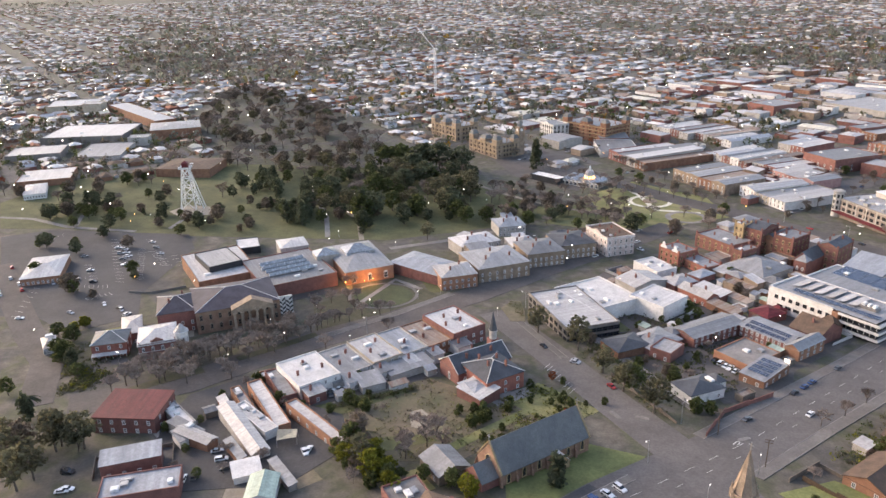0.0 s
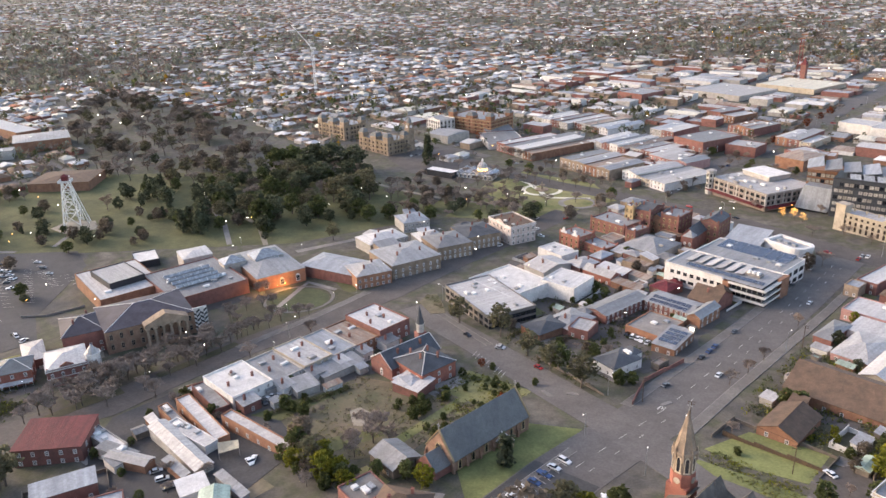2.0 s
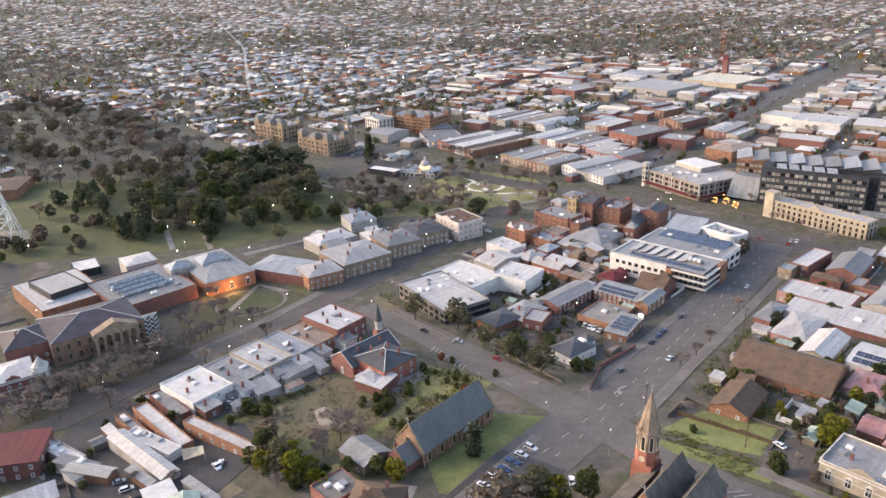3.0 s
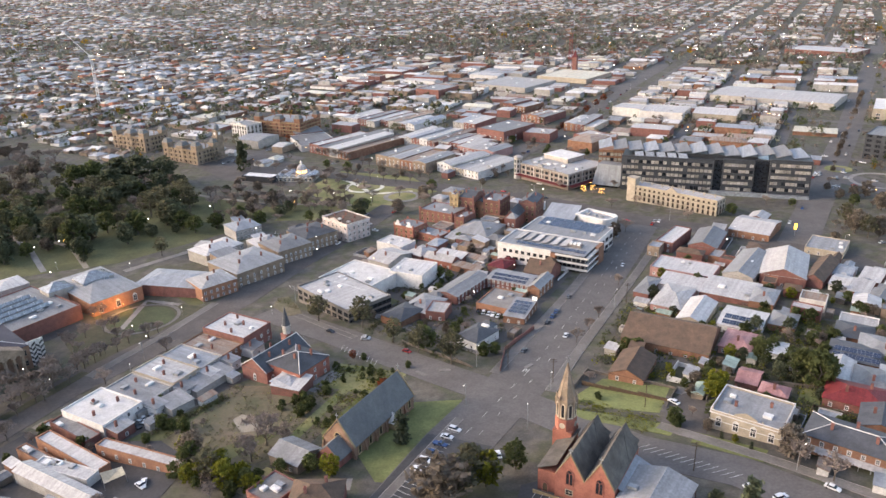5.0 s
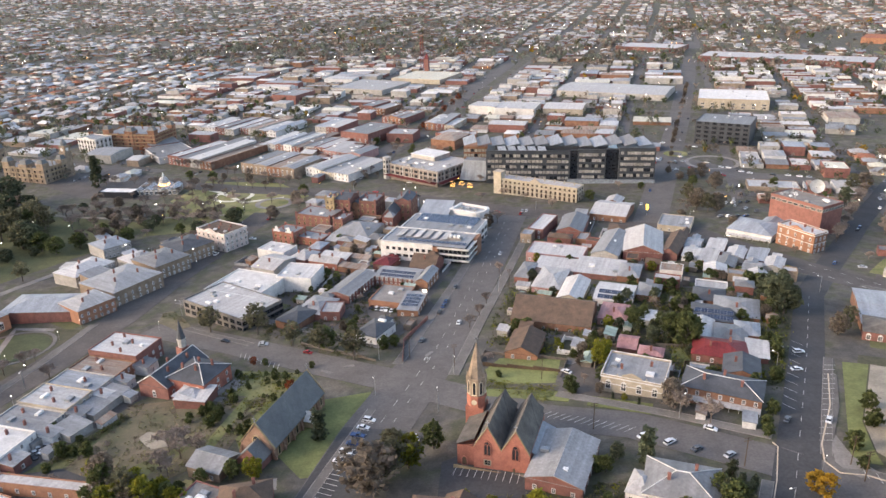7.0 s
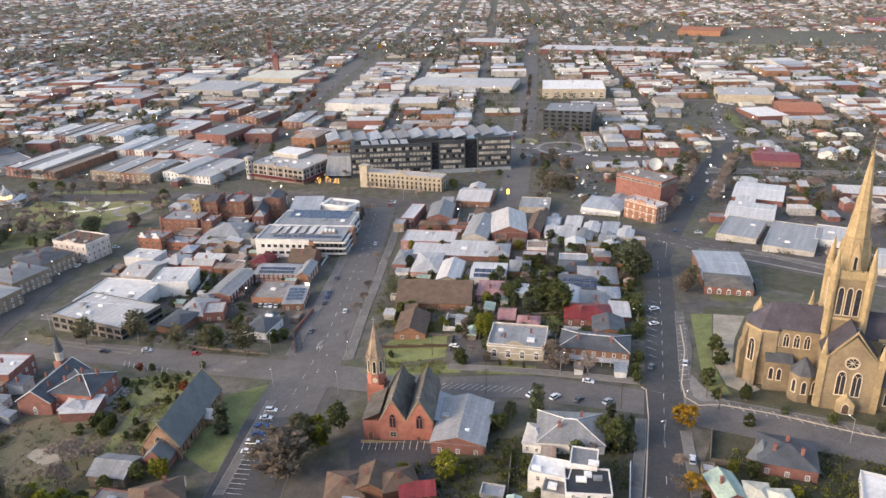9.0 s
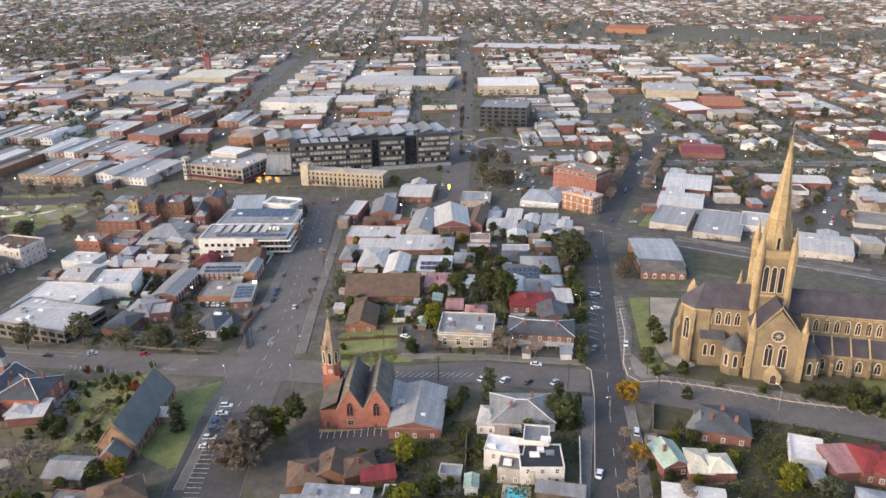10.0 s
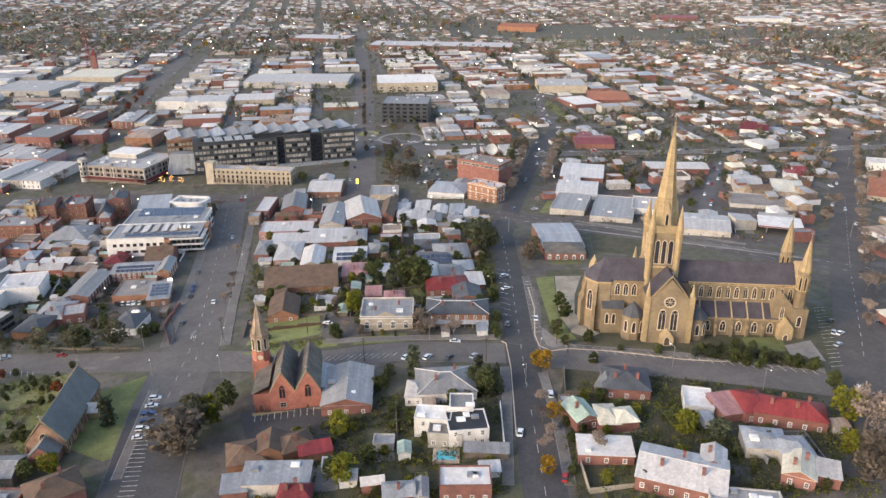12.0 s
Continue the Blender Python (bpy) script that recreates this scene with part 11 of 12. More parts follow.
kerb_line([(-44.2, 284.1), (-29.5, 278.6), (-7.1, 270.0), (24.1, 255.8)], 4)
kerb_line([(37.0, 245.3), (45.4, 269.2), (62.2, 316.1)], 3)
kerb_line([(44.5, 237.5), (80.6, 214.4), (122.8, 185.6)], 3)
kerb_line([(7.2, 159.6), (18.6, 192.2), (27.2, 221.5)], 3)
kerb_line([(-9.4, 166.4), (8.9, 212.0), (16.0, 231.2)], 3)
kerb_line([(-281.0, 271.8), (-276.4, 316.9), (-275.5, 356.5)], 4)
kerb_line([(-223.4, 351.2), (-182.0, 332.1)], 3)
kerb_line([(-244.2, 385.3), (-169.4, 352.0), (-119.9, 328.2)], 4)
kerb_line([(108.0, 404.0), (140.5, 383.0), (171.0, 333.0), (207.0, 288.0)], 3)
kerb_line([(132.0, 397.5), (172.0, 348.0), (196.0, 318.0)], 2.5)
lane_dashes([(87.8, 437.9), (122.6, 392.5), (166.3, 338.4), (206.9, 280.3), (232.7, 249.9)], -5.0, 9, 4, 0.2, 0.09)
lane_dashes([(87.8, 437.9), (122.6, 392.5), (166.3, 338.4), (206.9, 280.3), (232.7, 249.9)], 5.0, 9, 4, 0.2, 0.09)
lane_dashes([(141.4, 185.9), (214.2, 264.2), (333.2, 385.7)], 0, 9, 3.5, 0.22, 0.09)
fence("garden_wall", [(10.4, 154.4), (24.9, 152.0), (40.7, 140.0)], 2, CREAM, "cream rendered garden wall")
fence("garden_wall", [(16.1, 173.2), (10.4, 154.4)], 2, CREAM, "cream rendered street wall")
fence("fence", [(35.3, 220.3), (27.6, 203.9), (36.6, 200.1)], 1.9, FENCE, "weathered paling fence round a yard")
fence("garden_wall", [(4.0, 206.1), (-4.3, 181.7)], 2.2, WHITE, "white rendered boundary wall")
fence("fence", [(-29.4, 221.1), (-35.4, 195.1)], 2, FENCE, "weathered paling fence between gardens")
fence("garden_wall", [(-107.7, 312.8), (-110.8, 333.2), (-103.6, 358.0)], 1.6, BRICK, "low brick boundary wall")
fence("fence", [(-158.2, 331.5), (-119.5, 313.9)], 1.5, FENCE, "timber front fence under gum trees")
fence("fence", [(-29.0, 305.5), (-24.6, 325.4), (8.7, 324.9)], 1.8, FENCE, "weathered paling fence behind the bank")
fence("fence", [(-42.5, 302.1), (-74.2, 308.3)], 1.1, TIMBER, "low post fence along the green")
RES_A = [(-71, 301), (-52, 474), (32, 461), (82, 423), (24, 260), (-7, 269)]
sheds(RES_A, 34)
sheds(BACKYARDS, 3)
RES_B = [(-89, 195), (-87, 222), (-28, 228), (8, 213), (-12, 162)]
sheds(RES_B, 5)
RES_C = [(-266, 188), (-266, 238), (-216, 297), (-203, 254), (-185, 218), (-219, 171)]
sheds(RES_C, 6)
RES_D = [(-220, 364), (-234, 445), (-175, 500), (-111, 413), (-107, 332), (-163, 346)]
sheds(RES_D, 16)
grove(RES_A, ["shrub", "leafy_tree", "bare_tree", "evergreen_tree", "shrub", "lime_tree", "brown_tree"], 60, 2.5, 7, 0.5)
grove(RES_B, ["shrub", "leafy_tree", "lime_tree", "bare_tree"], 22, 2, 6, 0.5)
grove(RES_C, ["shrub", "bare_tree", "leafy_tree"], 26, 2, 6, 0.5)
grove(RES_D, ["shrub", "bare_tree", "leafy_tree", "brown_tree"], 34, 2, 7, 0.5)
FAR_EDGE = [(-239, 630), (-270, 786), (62, 710), (175, 537), (349, 415), (226, 289), (109, 396), (20, 513)]
woodland("edge_trees", "leafless street and garden trees by the railway", FAR_EDGE, ["bare_tree", "brown_tree", "leafy_tree", "bare_tree"], 80, 5, 9, 34)
swimming_pool(-22.0, 186.4, -21, 6.0, 4.4)
dish(111.2, 526.0, 30, 19.0, 2.2)
dish(115.7, 522.5, 60, 19.0, 2.8)
dish(121.1, 514.7, -10, 19.0, 4.4)
dish(107.7, 510.8, 10, 19.0, 1.2)
tower_crane(-794.3, 842.2, 20, 60)
radio_tower(-234.6, 1216.1, 20, 56)
ring_path(-297.4, 594.3, 15, 3.5, TIN_CREAM, 0.12, "pale gravel ring path round a flower bed")
fountain(-297.4, 594.3, 0)
ring_path(-256.2, 575.2, 13, 4, CONCRETE, 0.12, "pale paved ring in the fountain garden")
ring_path(95.4, 684.0, 21, 3.5, CONCRETE, 0.3, "pale concrete ring round the sunken plaza")
ring_path(70.0, 714.0, 8, 5, GRASS_DRY, 0.25, "planted roundabout island")
strip("path", [(-338.4, 618.5), (-314.2, 605.4), (-282.3, 577.1), (-253.5, 590.7)], 4, 0.1, TIN_CREAM, label="pale garden path through the lawn", category="path")
strip("path", [(-408.7, 370.7), (-446.1, 396.9), (-487.1, 417.9), (-516.3, 434.6)], 3.5, 0.1, CONCRETE, label="curving pale park path between trees", category="path")
strip("path", [(-387.3, 382.9), (-423.7, 409.2), (-462.7, 420.7), (-491.0, 425.1)], 3.5, 0.1, GRAVEL, label="gravel park path", category="path")
strip("path", [(-429.3, 540.5), (-401.5, 535.5), (-366.8, 534.4), (-344.3, 533.0), (-320.2, 540.0), (-281.1, 545.6)], 4, 0.1, GRAVEL, label="pale gravel path across the park lawn", category="path")
strip("path", [(-360.3, 384.6), (-343.4, 424.3), (-332.5, 468.9)], 5, 0.1, CONCRETE, label="paved park edge path", category="path")
strip("path", [(-619.8, 226.9), (-597.4, 243.5), (-560.6, 254.6), (-515.9, 284.5)], 4, 0.1, CONCRETE, label="pale path above the car park", category="path")
strip("path", [(-302.2, 315.5), (-315.1, 350.3), (-293.0, 349.8)], 3, 0.19, CONCRETE, label="curved paved path round the lawn", category="path")
THEATRE_TREES = [(-315, 202), (-304, 243), (-298, 270), (-276, 268), (-290, 211), (-294, 193)]
grove(THEATRE_TREES, ["bare_tree"], 24, 7, 11, 1.0)
FORECOURT_TREES = [(-291, 272), (-321, 293), (-326, 334), (-285, 305)]
grove(FORECOURT_TREES, ["bare_tree"], 12, 6, 9, 1.0)
VALLEY = [(-343, 468), (-380, 581), (-359, 650), (-231, 625), (-224, 543), (-260, 510)]
woodland("garden_trees", "leafless trees in the fountain garden valley", VALLEY, ["bare_tree", "bare_tree", "bare_tree", "leafy_tree", "brown_tree"], 60, 6, 11, 33)
LAWN_TREES = [(-595, 224), (-488, 308), (-375, 402), (-343, 468), (-508, 431), (-578, 339), (-636, 239)]
woodland("lawn_trees", "scattered evergreen and leafless trees over the park lawn", LAWN_TREES, ["evergreen_tree", "leafy_tree", "brown_tree", "conifer", "evergreen_tree"], 46, 5, 11, 12)
bays("bay_lines", -492.8, 282.5, -438.2, 269.1, 8, 44, 5.0)
bays("bay_lines", -545.8, 231.2, -546.9, 246.2, 5, -12, 5.0)
bays("bay_lines", -474.3, 235.1, -443.0, 227.0, 6, 52, 5.0)
car_row(-484.5, 282.6, -459.2, 276.9, 3, 33, (0, 5, 1))
car_row(-461.9, 233.9, -441.8, 228.1, 2, 54, (0, 2))
HEDGE_BEDS = [(82, 208), (93, 218), (124, 192), (116, 184)]
grove(HEDGE_BEDS, ["shrub", "evergreen_tree", "shrub"], 30, 2, 4, 0.5)
VILLA_HEDGE = [(-2, 217), (4, 232), (12, 228), (6, 211)]
grove(VILLA_HEDGE, ["cypress"], 12, 5, 8, 0.5)
INFILL_A = [(-221, 536), (-242, 646), (-187, 593), (-145, 567), (-145, 470), (-187, 458)]
INFILL_B = [(-270, 664), (-290, 793), (-215, 781), (-209, 698), (-227, 625)]
INFILL_E = [(-70, 446), (-64, 518), (15, 490), (54, 454), (88, 417), (73, 380), (-4, 401)]
INFILL_F = [(112, 402), (177, 537), (293, 492), (373, 463), (225, 300), (184, 364)]
INFILL_G = [(-308, 389), (-285, 470), (-270, 527), (-245, 507), (-253, 377)]
infill(INFILL_A, 22, 3)
infill(INFILL_B, 14, 4)
infill(INFILL_E, 26, 5)
infill(INFILL_F, 26, 6)
infill(INFILL_G, 8, 7)
yards(330, 8)
yard_fences(300, 9)
speed_number(-97.1, 316.9, 174, "40")
sign(-108.5, 381.9, -10, 2.2, 2.4, 4.2, SIGN_WHITE, "white lit motel sign on a post")
sign(22.0, 537.4, 0, 1.5, 3.6, 4.4, SIGN_YELLOW, "tall yellow lit roadside sign")
tree("lit_tree", -119.9, 609.1, 7)
tree("lit_tree", -112.7, 611.1, 7)
tree("lit_tree", -105.4, 603.2, 7)
wall_lamp(-325.1, 322.7, -2.0, 700, (1.0, 0.55, 0.2))
wall_lamp(-319.4, 331.4, -2.1, 700, (1.0, 0.55, 0.2))
wall_lamp(-318.7, 336.9, -2.2, 700, (1.0, 0.55, 0.2))
island(-130.2, 308.9, 20, 5, 1.8)
island(-138.5, 304.1, -20, 6, 1.8)
island(-97.5, 319.8, 60, 5, 1.6)
RAIL_YARD = [(387, 1169), (439, 1245), (565, 1254), (657, 1140), (700, 1245), (499, 1391), (345, 1676), (565, 1685), (885, 1391), (1250, 1221), (1153, 1129), (801, 1268)]
RAIL_LINE = [(181, 555), (208, 615), (331, 577), (537, 520), (486, 474), (295, 525)]
patch("rail_yard", [(427.3, 1216.8), (557.2, 1239.3), (629.4, 1148.9), (646.6, 1320.4), (507.0, 1408.7)], 0.05, GRASS_DRY, label="open dry grass of the rail yard", category="yard")
tree_line([(-196.2, 742.9), (-174.2, 835.0), (-147.5, 1027.7)], ["rust_tree", "brown_tree", "bare_tree"], 13, 6, 9)
tree_line([(52, 640), (75, 760), (98.4, 864.8), (140, 1060)], ["bare_tree", "brown_tree"], 22, 5, 8)
tree("gum_tree", 54.7, 567.7, 15)
tree("brown_tree", 57.6, 551.8, 15)
tree("gum_tree", 62.9, 542.3, 14)
tree("brown_tree", 70.0, 546.5, 13)
tree("gum_tree", 175.1, 596.0, 14)
tree("evergreen_tree", 159.1, 564.2, 12)
tree("brown_tree", 187.9, 606.5, 12)
tree("bare_tree", 388.3, 457.9, 11)
tree("bare_tree", 349.1, 414.5, 11)
tree("bare_tree", 429.2, 507.0, 11)
tree("brown_tree", 379.8, 460.8, 10)
tree("bare_tree", 302.4, 364.2, 11)
tree("bare_tree", 266.0, 333.9, 10)
tree("brown_tree", 411.7, 449.9, 9)
tree("bare_tree", 344.4, 382.1, 9)
tree("gum_tree", 373.7, 515.5, 8)
tree("evergreen_tree", 292.3, 462.2, 7)
tree("bare_tree", 256.2, 447.3, 9)
tree("brown_tree", 235.5, 428.4, 8)
tree("brown_tree", 216.7, 472.0, 8)
tree("leafy_tree", 251.0, 405.6, 6)
tree("bare_tree", 227.4, 440.3, 7)
tree("evergreen_tree", 443.2, 699.7, 11)
tree("gum_tree", 384.9, 704.3, 9)
tree("bare_tree", 145.4, 549.4, 10)
strip("path", [(-558.8, 259.8), (-588.6, 276.5), (-629.8, 298.3)], 3, 0.125, CONCRETE, label="narrow path over the park lawn", category="path")
strip("path", [(-504.6, 304.0), (-520.3, 324.5), (-520.2, 337.9)], 3, 0.125, CONCRETE, label="narrow path to the lookout tower", category="path")
patch("plinth", [(-542.5, 321.9), (-523.3, 321.5), (-513.1, 341.0), (-532.3, 349.8), (-548.1, 338.3)], 0.1, GRAVEL, label="gravel apron under the lookout tower", category="paving")
patch("garden_lawn", [(-344.2, 578.8), (-339.2, 637.0), (-270.3, 632.0), (-233.9, 594.5), (-256.3, 547.9), (-310.7, 545.7)], 0.05, GRASS_DRY, label="garden lawn of short dull grass", category="lawn")
patch("garden_lawn", [(-323.7, 495.3), (-339.4, 572.0), (-313.8, 542.9), (-285.9, 530.2), (-292.7, 506.0)], 0.05, GRASS, label="sloping lawn behind the terraces", category="lawn")
tree_line([(-385.0, 529.4), (-331.8, 532.4), (-285.2, 536.4)], ["bare_tree","bare_tree","brown_tree"], 9, 7, 11)
tree_line([(-447.2, 625.3), (-389.5, 617.6), (-334.9, 621.6), (-259.4, 610.7)], ["bare_tree"], 12, 8, 11)
tree_line([(-395.0, 686.9), (-325.1, 658.6), (-243.7, 623.9)], ["bare_tree"], 13, 8, 11)
tree_line([(-288.5, 407.7), (-285.4, 470.5), (-279.3, 527.2)], ["bare_tree"], 12, 7, 10)
building("house", "red roofed house beside the railway", 343.9, 442.2, -27.8, 18.0, 16.0, 4.5, "hip", 2.4, WHITE, TIN_RED, front=(3, 1))
building("house", "pale yellow weatherboard cottage with tin roof", 288.6, 432.5, -32.7, 19.5, 34.5, 4.2, "gx", 2.6, CREAM, TIN, front=(3, 1))
building("house", "cream cottage with hipped pale roof", 307.9, 412.8, -35.5, 20.7, 31.3, 4.2, "hip", 2.2, CREAM, TIN_CREAM, front=(3, 1))
building("station_canopy", "long grey slatted platform canopy", 269.7, 386.5, -34.0, 50.0, 26.0, 3.0, "flat", 0, GREY_RENDER, CONCRETE, category="canopy")
building("goods_shed", "long white roofed goods shed by the railway", 269.8, 493.0, -20.2, 47.6, 20.1, 5.0, "gx", 1.8, BRICK, TIN, category="shed")
building("house", "grey hipped tin cottage beside the road", 236.6, 792.9, -18.4, 25.5, 22.9, 4.5, "hip", 2.2, GREY_RENDER, TIN_GREY)
building("house", "white flat-roofed brick offices", 330.2, 772.9, -89.9, 50.0, 34.6, 4.5, "flat", 0, BRICK, WHITE, front=(4, 2))
building("house", "red tiled houses in a row", 376.5, 787.5, -19.9, 43.4, 58.9, 4.5, "gx", 2.6, BRICK, TILE_ORANGE)
building("house", "long brick shed with red gutter", 256.3, 602.2, -21.3, 34.6, 32.7, 4.5, "gx", 1.6, BRICK, TIN_RED)
building("house", "pale blue weatherboard cottage with white gable", 305.8, 607.8, -36.4, 14.5, 16.0, 4.5, "gy", 3.0, WHITE, TIN_BLUE)
building("house", "cream cottage with tin gable roof", 322.2, 606.8, -36.7, 14.5, 16.0, 4.5, "gy", 3.0, CREAM, TIN_CREAM)
building("house", "white gabled cottage with maroon verandah", 428.8, 594.6, -40.5, 25.4, 22.8, 4.5, "gx", 3.0, WHITE, TIN_MAROON)
building("house", "white roofed cottage with wide verandah", 394.4, 542.7, -84.3, 22.8, 18.3, 4.5, "hip", 2.6, WHITE, TIN)
building("house", "white two-storey offices with green glass", 424.1, 441.3, -37.8, 19.5, 17.6, 8.0, "flat", 0, WHITE, TIN, front=(5, 2))
building("house", "cream house with terracotta roof", 367.9, 386.1, -47.1, 20.0, 50.2, 4.5, "hip", 2.6, CREAM, TILE_ORANGE)
car_row(300.1, 557.9, 323.6, 553.9, 5, 22, (0, 1, 2, 0, 3))
car_row(228.9, 541.0, 244.0, 539.4, 4, 32, (0, 2, 1))
car_row(80.4, 566.4, 96.0, 569.6, 4, 49, (0, 0, 5, 2))
car_row(69.6, 534.0, 86.7, 535.7, 4, 44, (1, 0, 2, 3))
hedge([(-220.6, 237.5), (-215.0, 252.0), (-208.2, 268.0)], 1.6, 1.9, "long clipped green hedge beside the rear lane", 51)
strip("lane", [(-231.0, 234.0), (-224.5, 252.0), (-214.0, 282.0), (-208.5, 292.0)], 7, 0.09, ASPHALT_OLD, label="rear lane of dark patched asphalt", category="path")
car_row(-229.1, 253.6, -228.2, 256.4, 2, 120, (0, 1))
car_row(-233.8, 239.5, -232.1, 244.4, 3, 113, (2, 0, 5))
LOT_WEEDS = [(-220, 241), (-213, 278), (-177, 286), (-156, 283), (-159, 244), (-178, 225), (-194, 224)]
scrub("rough weeds and low scrub on the vacant lot", LOT_WEEDS, 420, 0.3, 1.1, [LEAF_OLIVE, GRASS_DRY, LEAF_BROWN], 61, 0.9)
YARD_WEEDS = [(-177, 286), (-176, 306), (-144, 304), (-148, 280), (-154, 248)]
scrub("overgrown grass tufts and low bushes", YARD_WEEDS, 380, 0.3, 0.9, [LEAF_LIME, GRASS_DRY, LEAF_OLIVE], 62, 0.9)
CHAPEL_BEDS = [(-119, 229), (-122, 247), (-115, 280), (-112, 278), (-117, 241), (-115, 226)]
scrub("low garden growth along the chapel lawn", CHAPEL_BEDS, 220, 0.3, 1.2, [LEAF, LEAF_OLIVE], 63, 0.9)
CATHEDRAL_BEDS = [(81, 206), (93, 218), (124, 192), (115, 183), (97, 193)]
scrub("garden beds of green and brown shrubs before the cathedral", CATHEDRAL_BEDS, 420, 0.5, 2.2, [LEAF, LEAF_OLIVE, LEAF_DARK, LEAF_BROWN], 64, 1.3)
CORNER_WEEDS = [(-77, 289), (-67, 305), (-43, 300), (-44, 287), (-50, 272)]
scrub("patchy grass tufts on the corner block", CORNER_WEEDS, 260, 0.15, 0.5, [GRASS, LEAF_LIME, GRASS_DRY], 65, 0.8)
CAR_PARK_BEDS = [(-335, 164), (-351, 178), (-319, 192), (-312, 177), (-318, 166)]
scrub("green garden growth round the roadside houses", CAR_PARK_BEDS, 240, 0.4, 1.6, [LEAF, LEAF_OLIVE, LEAF_LIME], 66, 1.2)
tree("palm_tree", -305.1, 154.8, 11)
tree("gum_tree", -272.7, 155.6, 14)
tree("gum_tree", -263.8, 158.5, 13)
tree("gum_tree", -281.5, 155.5, 12)
tree("brown_tree", -279.8, 144.6, 12)
tree("gum_tree", -287.3, 142.9, 12)
patch("planter", [(-241.9, 358.4), (-244.6, 369.3), (-240.9, 372.7), (-229.6, 362.5), (-221.6, 353.2), (-227.0, 348.6)], 0.28, EARTH, label="kerbed corner bed of dark mulch", category="garden bed")
CORNER_BED = [(-241, 359), (-244, 368), (-240, 371), (-230, 362), (-223, 354), (-228, 350)]
scrub("low planting in the kerbed corner bed", CORNER_BED, 60, 0.3, 0.9, [LEAF, LEAF_OLIVE], 67, 0.8)
strip("median", [(-297.2, 184.3), (-295.4, 201.4), (-291.1, 219.7)], 6, 0.2, GARDEN, label="worn grass strip along the wide avenue", category="path")
strip("median", [(-289.5, 235.2), (-286.6, 256.8), (-285.4, 274.9)], 5, 0.2, GARDEN, label="worn grass strip along the wide avenue", category="path")
tree_line([(-303.1, 185.5), (-298.9, 208.0), (-296.7, 233.5), (-290.3, 265.4)], ["bare_tree","bare_tree","bare_tree","bare_tree"], 9, 8, 12)
bays("bay_lines", -502.4, 265.4, -445.3, 249.4, 8, 54, 5.0)
bays("bay_lines", -450.2, 278.3, -418.7, 274.2, 5, 73, 5.0)
bays("bay_lines", -461.5, 209.7, -454.8, 228.0, 8, -12, 5.0)
car_row(-489.9, 262.2, -455.7, 252.6, 4, 55, (0, 1, 5, 0))
car_row(-456.2, 211.1, -451.6, 223.7, 5, -14, (1, 0, 2, 0, 5))
tree_line([(121.9, 475.8), (157.3, 544.6), (192.8, 611.4)], ["bare_tree"], 8, 8, 11)
tree_line([(153.4, 488.8), (189.8, 552.0), (228.3, 614.3)], ["bare_tree"], 8, 8, 11)
patch("plaza", [(-500.5, 631.3), (-483.0, 690.4), (-364.8, 637.3), (-357.0, 582.7), (-423.7, 583.0)], 0.05, ASPHALT_OLD, label="asphalt forecourt of the civic buildings", category="paving")
car_row(-460.4, 632.6, -451.9, 652.6, 5, 115, (0, 2, 1, 0, 5))
patch("courtyard", [(-261.3, 187.2), (-274.0, 205.2), (-270.5, 228.0), (-251.8, 234.1), (-229.0, 233.0), (-214.0, 236.5), (-194.0, 228.0), (-190.0, 197.0), (-212.5, 172.4), (-236.3, 174.3)], 0.12, ASPHALT_DARK, label="dark patched asphalt yard among the workshops", category="yard")
car_row(-201.9, 213.5, -199.9, 213.3, 1, 126, (0,))
car_row(-218.3, 175.8, -216.9, 179.0, 2, 141, (0, 5))
car_row(-231.3, 248.1, -229.0, 262.2, 4, 130, (0, 1, 2, 0))
car_row(-242.2, 145.8, -242.4, 147.3, 1, 58, (0,))
car_row(-225.6, 191.7, -213.6, 188.4, 3, 63, (1, 0, 5))
tree_line([(44.7, 238.0), (76.7, 216.0)], ["shrub","bare_tree"], 12, 2, 4)
SUBURB_GARDENS = [(188, 532), (305, 778), (520, 741), (674, 670), (432, 443), (324, 489)]
scrub("garden shrubs and small trees among the railway cottages", SUBURB_GARDENS, 1500, 1.2, 4, [LEAF, LEAF_OLIVE, LEAF_BROWN, TWIG, LEAF_DARK], 71, 2.4)
SHOP_GARDENS = [(111, 395), (182, 535), (293, 492), (373, 463), (225, 300), (166, 338)]
scrub("weeds and shrubs behind the shops", SHOP_GARDENS, 260, 0.6, 2.6, [LEAF_OLIVE, LEAF_BROWN, TWIG, LEAF], 72, 1.8)
BACK_GARDENS = [(-73, 328), (-68, 401), (-4, 401), (75, 386), (37, 287), (-1, 291)]
scrub("garden shrubs between the back yards", BACK_GARDENS, 900, 0.6, 3.2, [LEAF, LEAF_OLIVE, LEAF_DARK, LEAF_LIME], 73, 1.5)
FRONT_GARDENS = [(29, 207), (65, 210), (111, 164), (85, 125), (1, 152)]
scrub("garden beds and shrubs round the brick houses", FRONT_GARDENS, 900, 0.5, 2.6, [LEAF, LEAF_OLIVE, LEAF_LIME, LEAF_DARK], 74, 1.2)
VILLA_GARDENS = [(-81, 215), (-29, 229), (9, 221), (-13, 162), (-86, 188)]
scrub("garden beds and shrubs round the villas", VILLA_GARDENS, 760, 0.5, 2.4, [LEAF, LEAF_OLIVE, LEAF_LIME], 75, 1.2)
LEFT_GARDENS = [(-303, 167), (-359, 171), (-364, 198), (-321, 205), (-296, 192)]
